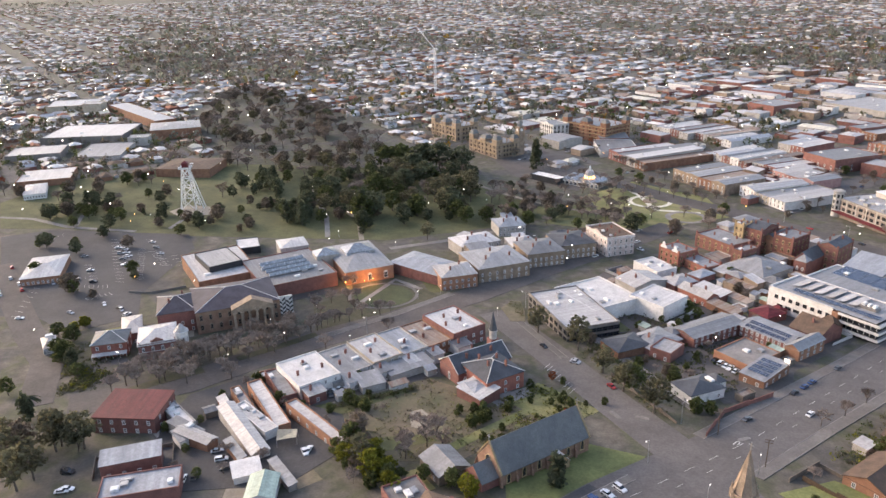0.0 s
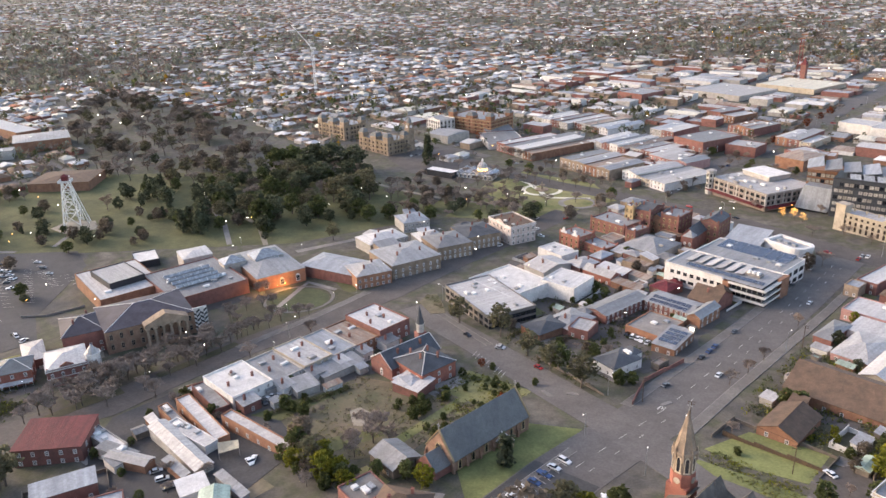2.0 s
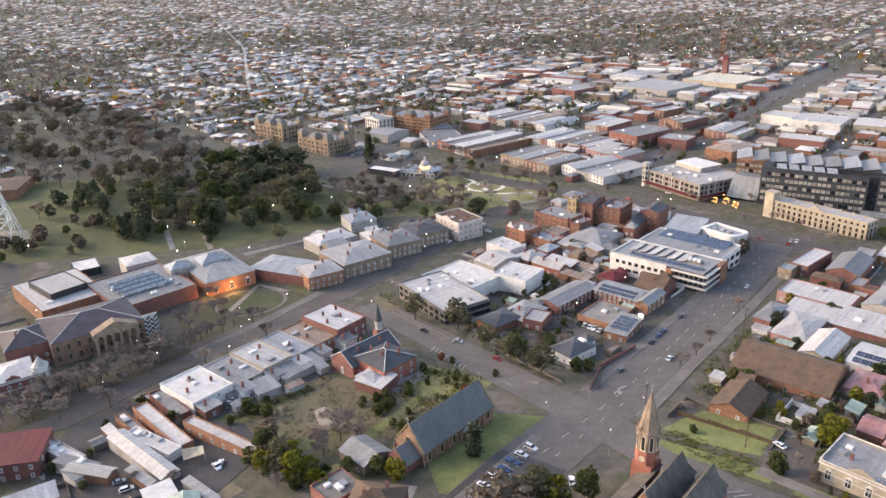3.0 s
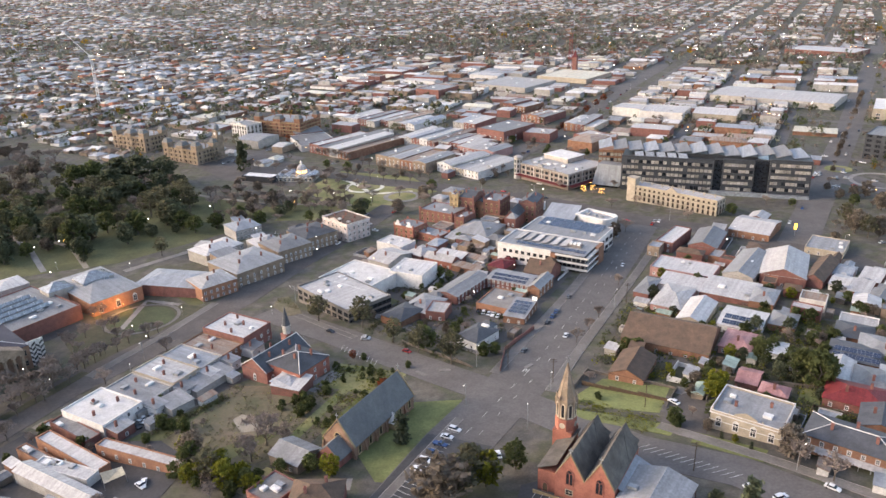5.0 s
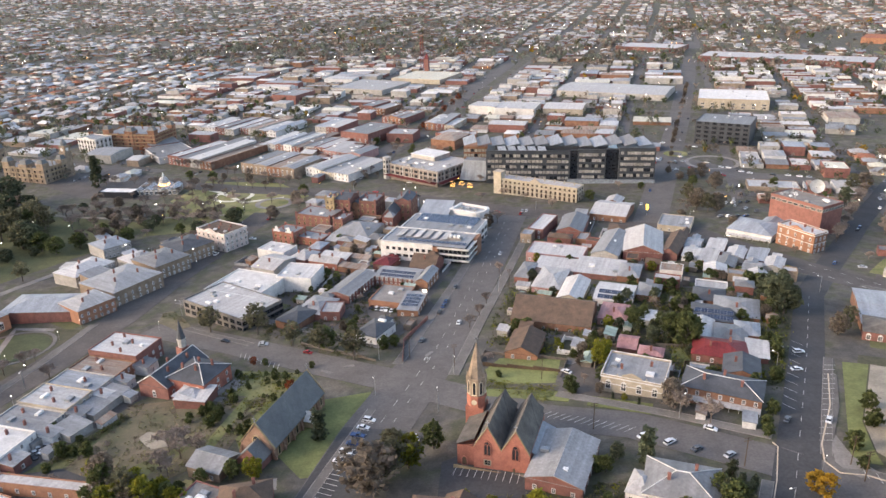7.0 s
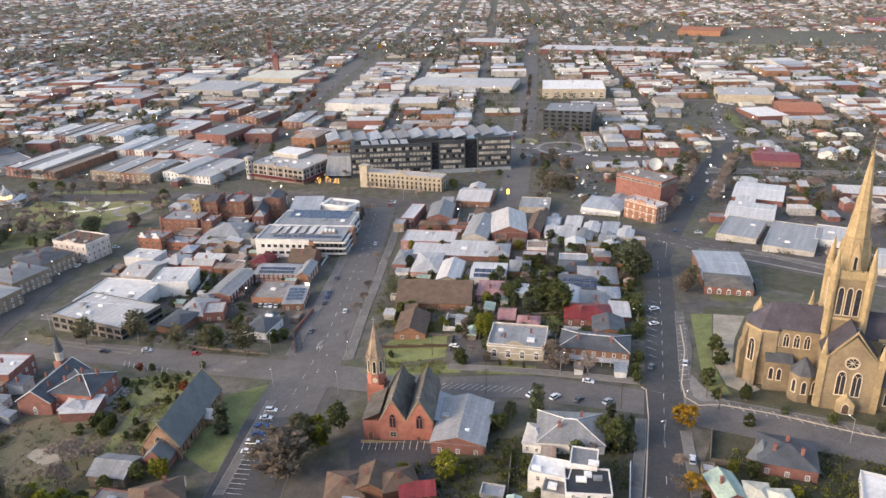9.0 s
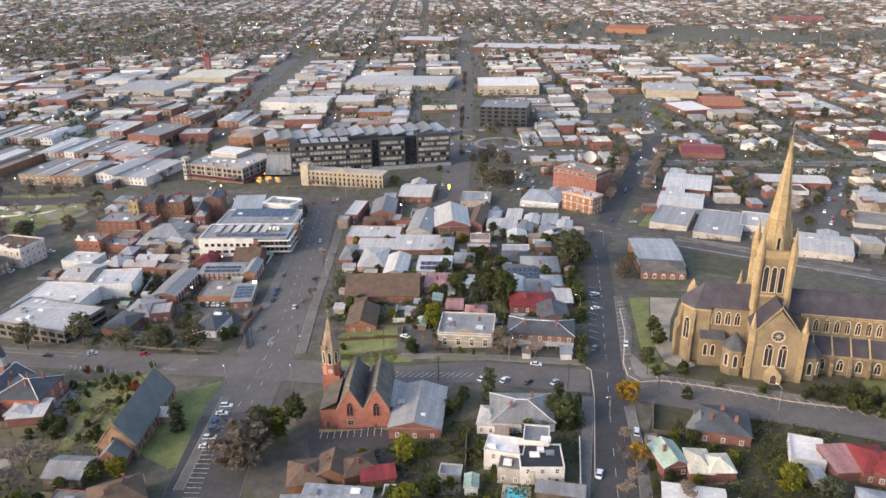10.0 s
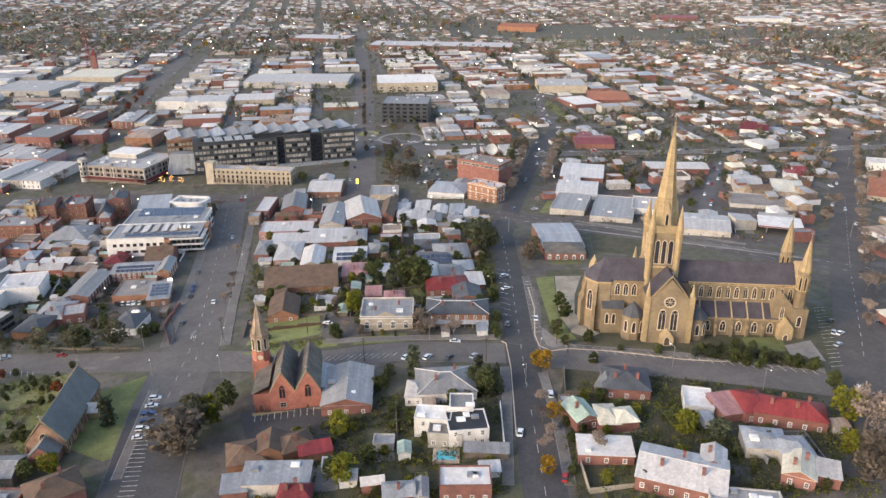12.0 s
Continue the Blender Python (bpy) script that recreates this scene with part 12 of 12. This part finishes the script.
scrub("front garden growth before the brick villas", LEFT_GARDENS, 160, 0.4, 1.6, [LEAF, LEAF_OLIVE], 76, 1.2)
BLOCK_GARDENS = [(-168, 312), (-207, 407), (-163, 439), (-112, 367), (-128, 315)]
scrub("garden shrubs between the motel and houses", BLOCK_GARDENS, 420, 0.5, 2.2, [LEAF, LEAF_OLIVE, LEAF_DARK], 77, 1.4)
building("warehouse", "far orange brick goods shed with tiled roof", 579.3, 1520.8, -35.5, 82.0, 70.0, 9.0, "gx", 4, BRICK_ORANGE, TILE_ORANGE, category="warehouse")
building("warehouse", "far pale roofed red brick workshop", 993.1, 1569.0, -19.0, 90.8, 70.0, 8.0, "gx", 3, BRICK, TIN_RED, category="warehouse")
building("warehouse", "far white walled depot", 1163.5, 1480.7, -19.0, 114.4, 70.0, 8.0, "flat", 0, WHITE, TIN, category="warehouse")
patch("bare_patch", [(-196.1, 255.1), (-194.5, 259.2), (-187.1, 258.0), (-182.1, 249.9), (-187.6, 247.6)], 0.09, GRAVEL, label="pale bare patch on the vacant lot", category="yard")
patch("rough_grass", [(-194.7, 230.3), (-185.4, 241.4), (-176.5, 253.4), (-171.6, 251.2), (-180.7, 232.8), (-185.5, 225.0)], 0.1, GRASS, label="strip of green grass on the vacant lot", category="lawn")
patch("rough_grass", [(-221.2, 234.1), (-219.9, 241.6), (-213.2, 267.2), (-209.2, 264.4), (-213.3, 238.3), (-216.1, 232.8)], 0.1, GRASS, label="grass strip below the clipped hedge", category="lawn")
strip("path", [(-163.6, 290.0), (-164.6, 274.6), (-165.9, 258.8), (-166.5, 248.0)], 4.5, 0.12, GRASS_DRY, label="worn pale track through the school yard", category="path")
tree("gum_tree", -196.8, 230.3, 9)
tree("lime_tree", -180.4, 222.9, 8)
tree("bare_tree", -179.5, 246.4, 10)
tree("bare_tree", -175.9, 249.9, 9)
tree("bare_tree", -176.8, 234.9, 9)
tree("shrub", -177.9, 270.7, 4)
tree("shrub", -175.7, 273.6, 4)
tree("shrub", -171.0, 270.6, 4)
tree("shrub", -171.7, 283.4, 4)
tree("leafy_tree", -230.6, 257.6, 5)
car_row(-229.2, 253.2, -228.6, 254.6, 1, -13, (0,))
car_row(-232.5, 239.2, -229.4, 242.6, 2, -27, (1, 2))


# bare street trees before the theatre and gallery, trees and shrubs about the car park
for x, y, h in ((-300.6, 225.4, 10), (-295.1, 233.4, 11), (-289.5, 241.4, 10), (-282.9, 250.4, 11), (-284.0, 264.9, 9), (-288.5, 277.8, 10), (-290.4, 289.4, 8), (-273.2, 223.5, 9), (-283.8, 208.8, 11), (-293.4, 201.2, 10), (-308.2, 195.9, 9),
                (-281.1, 310.7, 9), (-262.0, 300.0, 8), (-268.0, 268.0, 8), (-303.0, 272.0, 8), (-306.0, 254.0, 9)):
    tree("bare_tree", x, y, h, 1.15)
for k, (x, y, h) in enumerate(((-487.9, 267.8, 8), (-500.3, 239.4, 9), (-437.7, 250.1, 8), (-435.4, 213.9, 11), (-519.6, 264.3, 8), (-484.5, 302.7, 8), (-513.4, 300.6, 7), (-586.9, 251.6, 12), (-547.0, 287.2, 10), (-499.3, 338.1, 11), (-526.8, 229.6, 10), (-478.9, 209.1, 8), (-417.3, 219.0, 5))):
    tree(("brown_tree", "evergreen_tree", "leafy_tree")[k % 3], x, y, h, 1.25)
for x, y, h in ((-379.1, 188.6, 7), (-355.3, 185.3, 6), (-327.9, 180.2, 6), (-359.5, 181.9, 7), (-368.0, 192.0, 8), (-347.0, 179.0, 6)):
    tree("leafy_tree", x, y, h, 1.3)
for x, y, h in ((-381.8, 202.7, 5), (-379.3, 196.4, 5)):
    tree("lime_tree", x, y, h, 1.3)
bays("bay_lines", -479.2, 271.3, -428.0, 246.9, 14, 40, 5.0)
bays("bay_lines", -469.0, 273.3, -438.7, 267.1, 9, 60, 5.0)
bays("bay_lines", -420.9, 216.0, -418.6, 228.0, 5, 0, 5.0)
for x, y, turn, paint in ((-494.5, 267.6, 45, 0), (-477.0, 262.3, 45, 0), (-469.8, 260.7, 45, 1), (-391.2, 223.3, 20, 2), (150.8, 207.1, 20, 0), (173.4, 210.9, 48, 5), (142.3, 199.3, 20, 1), (156.6, 217.7, 20, 2)):
    car(x, y, turn, paint)
bays("bay_lines", 165.4, 230.5, 131.3, 185.7, 16, 170, 5.0)
# cars along the wide street and the rear lane
for x, y, turn, paint in ((-95.2, 401.6, 84, 5), (-97.6, 380.6, 84, 3), (-98.2, 374.4, 84, 3), (-74.0, 457.6, 84, 0), (-86.5, 479.4, 84, 5), (-99.0, 366.5, 84, 2), (-102.8, 333.6, 80, 5), (-232.3, 240.5, 70, 1), (-227.6, 253.9, 60, 0), (-222.6, 270.0, 66, 5), (-213.5, 282.7, 70, 0)):
    car(x, y, turn, paint)
# pale concrete kerbs round the cathedral corner and the villa corner
CORNER_KERB = [(57.1, 301.6), (49.1, 276.8), (37.7, 251.4), (35.3, 241.8), (37.6, 235.8), (44.6, 234.9), (57.4, 227.2), (65.8, 221.1), (79.6, 210.5), (93.9, 202.6)]
strip("kerb", CORNER_KERB, 0.45, 0.24, TRACERY, label="pale concrete kerb round the street corner", category="kerb")
strip("footpath", beside(CORNER_KERB, 1.8), 2.2, 0.2, FOOTWAY, label="grey footpath behind the kerb", category="pavement")
strip("kerb", [(23.2, 251.9), (24.0, 249.4), (18.4, 231.1), (2.3, 188.0)], 0.35, 0.22, TRACERY, label="pale concrete kerb beside the villas", category="kerb")
# low stone wall and ramp of the car park
fence("low_wall", [(-410.0, 236.0), (-400.0, 244.0), (-394.0, 262.0)], 1.0, CONCRETE, "low concrete wall along the car park ramp")
# brick tower with a pyramid cap among the shops
building("brick_tower", "slim red brick tower with a pyramid cap", -225.0, 1200.0, -12.0, 6.5, 6.5, 24.0, "hip", 9.0, BRICK, TIN_MAROON, category="tower")


# ---- the rest of the town: houses row on row to the skyline ----
GRID = radians(-9.0)
GC, GS = math.cos(GRID), math.sin(GRID)


def town_xy(u, v):
    return u * GC - v * GS, u * GS + v * GC


def seen_from_path(x, y):
    a = math.degrees(math.atan2(-(x + 60), y - 50))
    return -58 < a < 86


def tree_belt(x, y):
    """How thickly trees stand at a place: long belts along creeks, reserves and railway land."""
    u, v = x * GC + y * GS, -x * GS + y * GC
    return math.sin(v * 0.0105 + 1.4 * math.sin(u * 0.0031) + 0.5) + 0.7 * math.sin(v * 0.0043 + u * 0.0019 + 2.0) + 0.6 * math.sin(u * 0.0083 + 1.1)


# rail yards and sports grounds where no houses stand
OPEN_LAND = [RAIL_YARD, RAIL_LINE]
fill = random.Random(21)
spots, street_runs = [], []
for iu in range(-46, 52):
    for iv in range(-8, 32):
        u0, v0 = iu * 92.0, iv * 150.0
        far_block = math.hypot(u0 + 60, v0 - 50)
        if far_block > 4500:
            continue
        shops = -760 < u0 < 330 and 560 < v0 < 1250 and not (u0 > 60 and v0 < 700)
        nu, nv = fill.choice(((3, 5), (4, 6), (2, 4), (5, 7), (3, 8), (4, 9))) if shops else fill.choice(((4, 8), (4, 9), (3, 8)))
        if far_block > 1500:
            nu, nv = 4, 6
        if far_block > 2600:
            nu, nv = 3, 4
        joined = set()
        for i in range(nu):
            for j in range(nv):
                du, dv = 76.0 / nu, 132.0 / nv
                if (i, j) in joined:
                    continue
                wide = 1.0
                if shops and i + 1 < nu and fill.random() < 0.28:
                    joined.add((i + 1, j))
                    wide = 2.0
                u, v = u0 + 9 + (i + 0.5 * wide) * du + fill.uniform(-2.6, 2.6), v0 + 9 + (j + 0.5) * dv + fill.uniform(-2.6, 2.6)
                x, y = town_xy(u, v)
                if not seen_from_path(x, y) or inside(x, y, HAND) or inside(x, y, PARK) or any(inside(x, y, ring) for ring in OPEN_LAND):
                    continue
                w, d = (du * wide * fill.uniform(0.74, 1.04), dv * fill.uniform(0.74, 1.06)) if shops else (du * fill.uniform(0.56, 0.88), dv * fill.uniform(0.56, 0.9))
                if fill.random() < ((0.08 if shops else 0.13) if far_block < 1500 else 0.3) or near_road(x, y, min(w, d) * 0.55) or near_building(x, y, max(w, d) * 0.55):
                    continue
                if far_block > 1250 and fill.random() < min(0.8, max(0.05, 0.16 + 0.3 * tree_belt(x, y))):
                    continue
                spots.append((math.hypot(x + 70, y - 60), x, y, w, d, shops))
spots.sort()
for dist, x, y, w, d, shops in spots[:60]:
    rot = math.degrees(GRID) + fill.choice((0, 0, 90)) * (0 if shops else 1)
    if rot > 45:
        w, d = d, w
    if shops:
        h = fill.choice((4.2, 5.0, 6.0, 7.5))
        building("town_shop", "flat-roofed town shop with parapet walls", x, y, rot, w, d, h, fill.choice(("flat", "flat", "flat", "gx")), 1.8, fill.choice((BRICK, GREY_RENDER, WHITE, STONE, BRICK_BROWN, BRICK, GREY_RENDER)),
                 fill.choice((TIN, TIN, TIN_GREY, TIN_BLUE, TIN_RUST, TIN_CREAM, TIN_GREY)), front=(3, 1) if dist < 560 else (0, 0), vents=fill.choice((0, 1, 2)), category="shop", group="shops of the town")
    else:
        building("town_house", "suburban cottage with a pitched tin or tile roof", x, y, rot, min(w, 17), min(d, 14), 3.6, fill.choice(("hip", "hip", "gx", "gy")), fill.uniform(1.8, 3.0), fill.choice((BRICK, BRICK_BROWN, WHITE, CREAM, GREY_RENDER)),
                 fill.choice((TIN, TIN, TIN_GREY, TIN_GREY, TIN_CREAM, TILE_BROWN, TILE_ORANGE, TIN_RUST, SLATE, TIN_BLUE, TILE_BROWN)), front=(2, 1) if dist < 420 else (0, 0), chimneys=fill.choice((0, 1)), category="house", group="houses of the suburbs", annex=0)


def far_town(rest):
    """Joined walls and roofs of the houses too far off to count."""
    mats = [BRICK, GREY_RENDER, WHITE, STONE, TIN, TIN_GREY, TIN_BLUE, TIN_CREAM, TILE_BROWN, TILE_ORANGE, TIN_RUST, SLATE, BRICK_BROWN]
    verts, faces, index = [], [], []

    def block(spot, ring, z0, z1, m, top=None):
        x, y, c, s = spot
        k, n = len(verts), len(ring)
        for z in (z0, z1):
            verts.extend((x + c * a - s * b, y + s * a + c * b, z) for a, b in ring)
        for i in range(n):
            faces.append((k + i, k + (i + 1) % n, k + n + (i + 1) % n, k + n + i))
            index.append(m)
        if top is not None:
            faces.append(tuple(k + n + i for i in range(n)))
            index.append(top)

    def oblong(a0, b0, a1, b1):
        return [(a0, b0), (a1, b0), (a1, b1), (a0, b1)]

    def pitched(spot, a0, b0, a1, b1, z, rise, m, hip):
        x, y, c, s = spot
        k, w, d, mid = len(verts), a1 - a0, b1 - b0, (b0 + b1) / 2
        q = d / 2 * hip
        for a, b, pz in ((a0 - 0.4, b0 - 0.4, z), (a1 + 0.4, b0 - 0.4, z), (a1 + 0.4, b1 + 0.4, z), (a0 - 0.4, b1 + 0.4, z), (a0 + min(q, w / 2 - 0.1), mid, z + rise), (a1 - min(q, w / 2 - 0.1), mid, z + rise)):
            verts.append((x + c * a - s * b, y + s * a + c * b, pz))
        for f in ((0, 1, 5, 4), (2, 3, 4, 5), (1, 2, 5), (3, 0, 4)):
            faces.append(tuple(k + i for i in f))
            index.append(m)

    for dist, x, y, w, d, shops in rest:
        z = ground(x, y)
        rot = GRID + (0 if shops or fill.random() < 0.6 else math.pi / 2) + (0 if shops else fill.gauss(0, 0.05))
        spot = (x, y, math.cos(rot), math.sin(rot))
        if shops:
            h = z + fill.choice((3.2, 3.6, 4.0, 4.4, 5, 6, 8))
            wall, cover = fill.choice((0, 0, 1, 1, 2, 3, 12)), fill.choice((4, 4, 4, 2, 5, 6, 7, 10))
            block(spot, oblong(-w / 2, -d / 2, w / 2, d / 2), z - 3, h, wall)
            if fill.random() < 0.45:
                pitched(spot, -w / 2, -d / 2, w / 2, d / 2, h, fill.uniform(0.8, 2.2), cover, fill.choice((0.02, 1)))
            else:
                block(spot, oblong(-w / 2 + 0.3, -d / 2 + 0.3, w / 2 - 0.3, d / 2 - 0.3), h, h - 0.5, wall, cover)
                for _ in range(fill.choice((0, 1, 2, 3))):
                    a, b, e = fill.uniform(-0.35, 0.35) * w, fill.uniform(-0.35, 0.35) * d, fill.uniform(0.6, 1.8)
                    block(spot, oblong(a - e, b - e, a + e, b + e), h - 0.6, h + fill.uniform(0.3, 1.3), fill.choice((1, 2, 5)), 5)
            continue
        w, d, h, rise = min(w, 15 if dist < 1500 else 21), min(d, 12 if dist < 1500 else 17), z + 3.3, fill.uniform(1.6, 2.8)
        # past 1500 m greyer roofs: the low contrast of haze put into colour
        wall, cover, hip = fill.choice((0, 1, 2, 3, 3, 12)), fill.choice((4, 4, 4, 5, 5, 6, 6, 7, 8, 8, 9, 10, 2) if dist < 1500 else (4, 4, 5, 5, 5, 6, 7, 8, 10)), fill.choice((0.02, 1, 1))
        block(spot, oblong(-w / 2, -d / 2, w / 2, d / 2), z - 3, h, wall)
        pitched(spot, -w / 2, -d / 2, w / 2, d / 2, h - 0.1, rise, cover, hip)
        if dist < 1700:
            e = fill.uniform(2.5, 4.5)
            side = fill.choice((-1, 1))
            block(spot, oblong(-w * 0.4, side * d / 2 - (e if side < 0 else 0), w * 0.1, side * d / 2 + (e if side > 0 else 0)), z - 3, h - 0.5, wall)
            pitched(spot, -w * 0.4, side * d / 2 - (e if side < 0 else 0.5), w * 0.1, side * d / 2 + (e if side > 0 else 0.5), h - 0.55, 1.1, fill.choice((cover, cover, 4, 10)), 0.02)
            if fill.random() < 0.5:
                a, b = fill.uniform(-0.2, 0.3) * w, -side * (d / 2 + fill.uniform(3.5, 5))
                block(spot, oblong(a, b - 1.6, a + 4, b + 1.6), z - 2, z + 2.3, 1, fill.choice((4, 5, 10)))
    me = bpy.data.meshes.new("distant_houses")
    me.from_pydata(verts, [], faces)
    for m in mats:
        me.materials.append(m)
    me.polygons.foreach_set("material_index", index)
    return me


tagged(new("distant_houses", far_town(spots[60:])), "distant suburbs of tin and tile roofed houses", "houses", kind="stuff")


def far_trees(count):
    """Clumps of leaf cards for the trees between the distant houses, the farthest paled as haze would."""
    r = np.random.RandomState(5)
    mats = [LEAF, LEAF_OLIVE, LEAF_BROWN, LEAF_DARK, TWIG, LEAF_GOLD, LEAF_RUST, LEAF_HAZE]
    verts, faces, index = [], [], []
    made = 0
    while made < count:
        a, q = r.uniform(-52, 82), (r.uniform(260, 1000), r.uniform(800, 2000), r.uniform(1500, 4800))[r.choice(3, p=(0.26, 0.30, 0.44))]
        x, y = -60 - q * math.sin(radians(a)), 50 + q * math.cos(radians(a))
        if inside(x, y, HAND) or inside(x, y, PARK) or near_road(x, y, 2) or (q < 1700 and near_building(x, y, 0)):
            continue
        # trees gather in belts and thin out among the shops
        if r.uniform(-1.2, 1.9) > tree_belt(x, y) + 0.5 * (q < 1100) or (-760 < x < 330 and 560 < y < 1250 and r.uniform() < 0.2):
            continue
        made += 1
        h, z = r.uniform(4, 11) * (1 + 0.6 * (q > 1200)), ground(x, y)
        # past 1200 m mostly the palest colours, painting in the haze
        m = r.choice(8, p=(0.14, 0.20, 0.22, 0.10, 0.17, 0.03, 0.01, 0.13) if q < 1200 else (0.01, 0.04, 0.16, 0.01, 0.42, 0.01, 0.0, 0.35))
        n = 30 if q < 900 else 14
        wide = r.uniform(0.34, 0.5) * (1.35 if q > 1200 else 1.0)
        p = r.normal(0, 1, (n, 3))
        p = p / np.linalg.norm(p, axis=1)[:, None] * r.uniform(0.35, 1.0, (n, 1)) * (h * wide, h * wide, h * 0.4) + (x, y, z + h * 0.56)
        u, v = r.normal(0, 1, (n, 3)), r.normal(0, 1, (n, 3))
        u /= np.linalg.norm(u, axis=1)[:, None]
        v -= u * (u * v).sum(1)[:, None]
        v /= np.linalg.norm(v, axis=1)[:, None]
        s = h * (0.118 if q < 900 else 0.22) * r.uniform(0.7, 1.3, (n, 1)) * (0.75 if m == 4 else 1.0)
        k = len(verts)
        verts.extend(map(tuple, np.stack([p - u * s, p - v * s * 0.7, p + u * s, p + v * s * 0.7], 1).reshape(-1, 3).tolist()))
        faces.extend((k + 4 * i, k + 4 * i + 1, k + 4 * i + 2, k + 4 * i + 3) for i in range(n))
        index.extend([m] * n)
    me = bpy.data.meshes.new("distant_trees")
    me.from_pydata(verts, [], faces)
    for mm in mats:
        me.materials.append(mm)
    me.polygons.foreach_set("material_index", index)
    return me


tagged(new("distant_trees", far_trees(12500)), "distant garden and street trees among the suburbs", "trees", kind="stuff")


def far_streets():
    """Asphalt ribbons of the street grid between the distant blocks."""
    verts, faces = [], []

    def ribbon(line, half):
        for (x0, y0), (x1, y1) in zip(line, line[1:]):
            mx, my = (x0 + x1) / 2, (y0 + y1) / 2
            if inside(mx, my, HAND) or inside(mx, my, PARK) or near_building(mx, my, 6) or any(inside(mx, my, ring) for ring in OPEN_LAND):
                continue
            d = math.hypot(x1 - x0, y1 - y0)
            nx, ny = -(y1 - y0) / d * half, (x1 - x0) / d * half
            k = len(verts)
            for px, py in ((x0 - nx, y0 - ny), (x1 - nx, y1 - ny), (x1 + nx, y1 + ny), (x0 + nx, y0 + ny)):
                verts.append((px, py, ground(px, py) + 0.06))
            faces.append((k, k + 1, k + 2, k + 3))

    for iu in range(-20, 24):
        ribbon([town_xy(iu * 92.0, v * 15.0) for v in range(-10, 130)], 4.2)
    for iv in range(-1, 13):
        ribbon([town_xy(u * 15.0, iv * 150.0) for u in range(-120, 130)], 4.8)
    me = bpy.data.meshes.new("streets")
    me.from_pydata(verts, [], faces)
    me.materials.append(ASPHALT)
    return me


tagged(new("streets", far_streets()), "grey asphalt street grid of the suburbs", "road", kind="structure")


def far_cars(count):
    """Cars parked along the distant streets, too small to tell apart."""
    r = random.Random(44)
    verts, faces, index = [], [], []
    made = 0
    while made < count:
        if r.random() < 0.5:
            pts, width = r.choice(ROADS)
            i, s = r.randrange(len(pts) - 1), r.random()
            (x0, y0), (x1, y1) = pts[i], pts[i + 1]
            a, off = math.atan2(y1 - y0, x1 - x0), r.choice((-1, 1)) * (width / 2 - r.choice((1.6, 1.6, 4.5)))
            x, y = x0 + (x1 - x0) * s - math.sin(a) * off, y0 + (y1 - y0) * s + math.cos(a) * off
        else:
            u, v = (r.randint(-12, 14) * 92.0 + r.choice((-3.2, 3.2)), r.uniform(300, 1500)) if r.random() < 0.6 else (r.uniform(-1000, 1200), r.randint(2, 9) * 150.0 + r.choice((-3.4, 3.4)))
            x, y = town_xy(u, v)
            a = GRID + (math.pi / 2 if abs(u / 92.0 - round(u / 92.0)) < 0.04 else 0)
        if math.hypot(x + 60, y - 50) < 420 or inside(x, y, PARK) or near_building(x, y, 1.5):
            continue
        made += 1
        z, c, s = ground(x, y) + 0.16, math.cos(a), math.sin(a)
        paint = r.choice((0, 0, 0, 1, 1, 2, 3, 4))
        for ring, top, z0, z1, m in (((-2.2, -0.9, 2.2, 0.9), (-2.15, -0.85, 2.1, 0.85), 0.25, 0.95, paint), ((-1.7, -0.82, 1.1, 0.82), (-1.2, -0.66, 0.5, 0.66), 0.95, 1.45, 5)):
            k = len(verts)
            for (a0, b0, a1, b1), zz in ((ring, z0), (top, z1)):
                for p, q in ((a0, b0), (a1, b0), (a1, b1), (a0, b1)):
                    verts.append((x + c * p - s * q, y + s * p + c * q, z + zz))
            for f in ((0, 1, 5, 4), (1, 2, 6, 5), (2, 3, 7, 6), (3, 0, 4, 7), (4, 5, 6, 7)):
                faces.append(tuple(k + i for i in f))
                index.append(paint if f == (4, 5, 6, 7) else m)
    me = bpy.data.meshes.new("distant_cars")
    me.from_pydata(verts, [], faces)
    for m in CAR_PAINTS[:5] + [GLASS]:
        me.materials.append(m)
    me.polygons.foreach_set("material_index", index)
    return me


tagged(new("distant_cars", far_cars(520)), "small parked cars along the distant streets", "cars", kind="stuff")


def far_lights(count):
    """Lit street and porch lamps scattered over the distant town."""
    r = random.Random(31)
    bm = bmesh.new()
    made = 0
    while made < count:
        a, q = radians(r.uniform(-48, 78)), r.uniform(330, 1900)
        x, y = -60 - q * math.sin(a), 50 + q * math.cos(a)
        if near_building(x, y, 0.5):
            continue
        made += 1
        z, s = ground(x, y) + r.uniform(6, 9.5), 0.16 + q * 0.00034
        v = [bm.verts.new(c) for c in ((x + s, y, z), (x, y + s, z), (x - s, y, z), (x, y - s, z), (x, y, z + s), (x, y, z - s))]
        m = 1 if r.random() < 0.2 else 0
        for i, j, k in ((0, 1, 4), (1, 2, 4), (2, 3, 4), (3, 0, 4), (1, 0, 5), (2, 1, 5), (3, 2, 5), (0, 3, 5)):
            bm.faces.new((v[i], v[j], v[k])).material_index = m
    return solid(bm, "distant_lamps", LAMP_WHITE, LAMP_WARM)


tagged(new("distant_lamps", far_lights(420)), "tiny lit lamps scattered over the distant town", "lamps", kind="stuff")
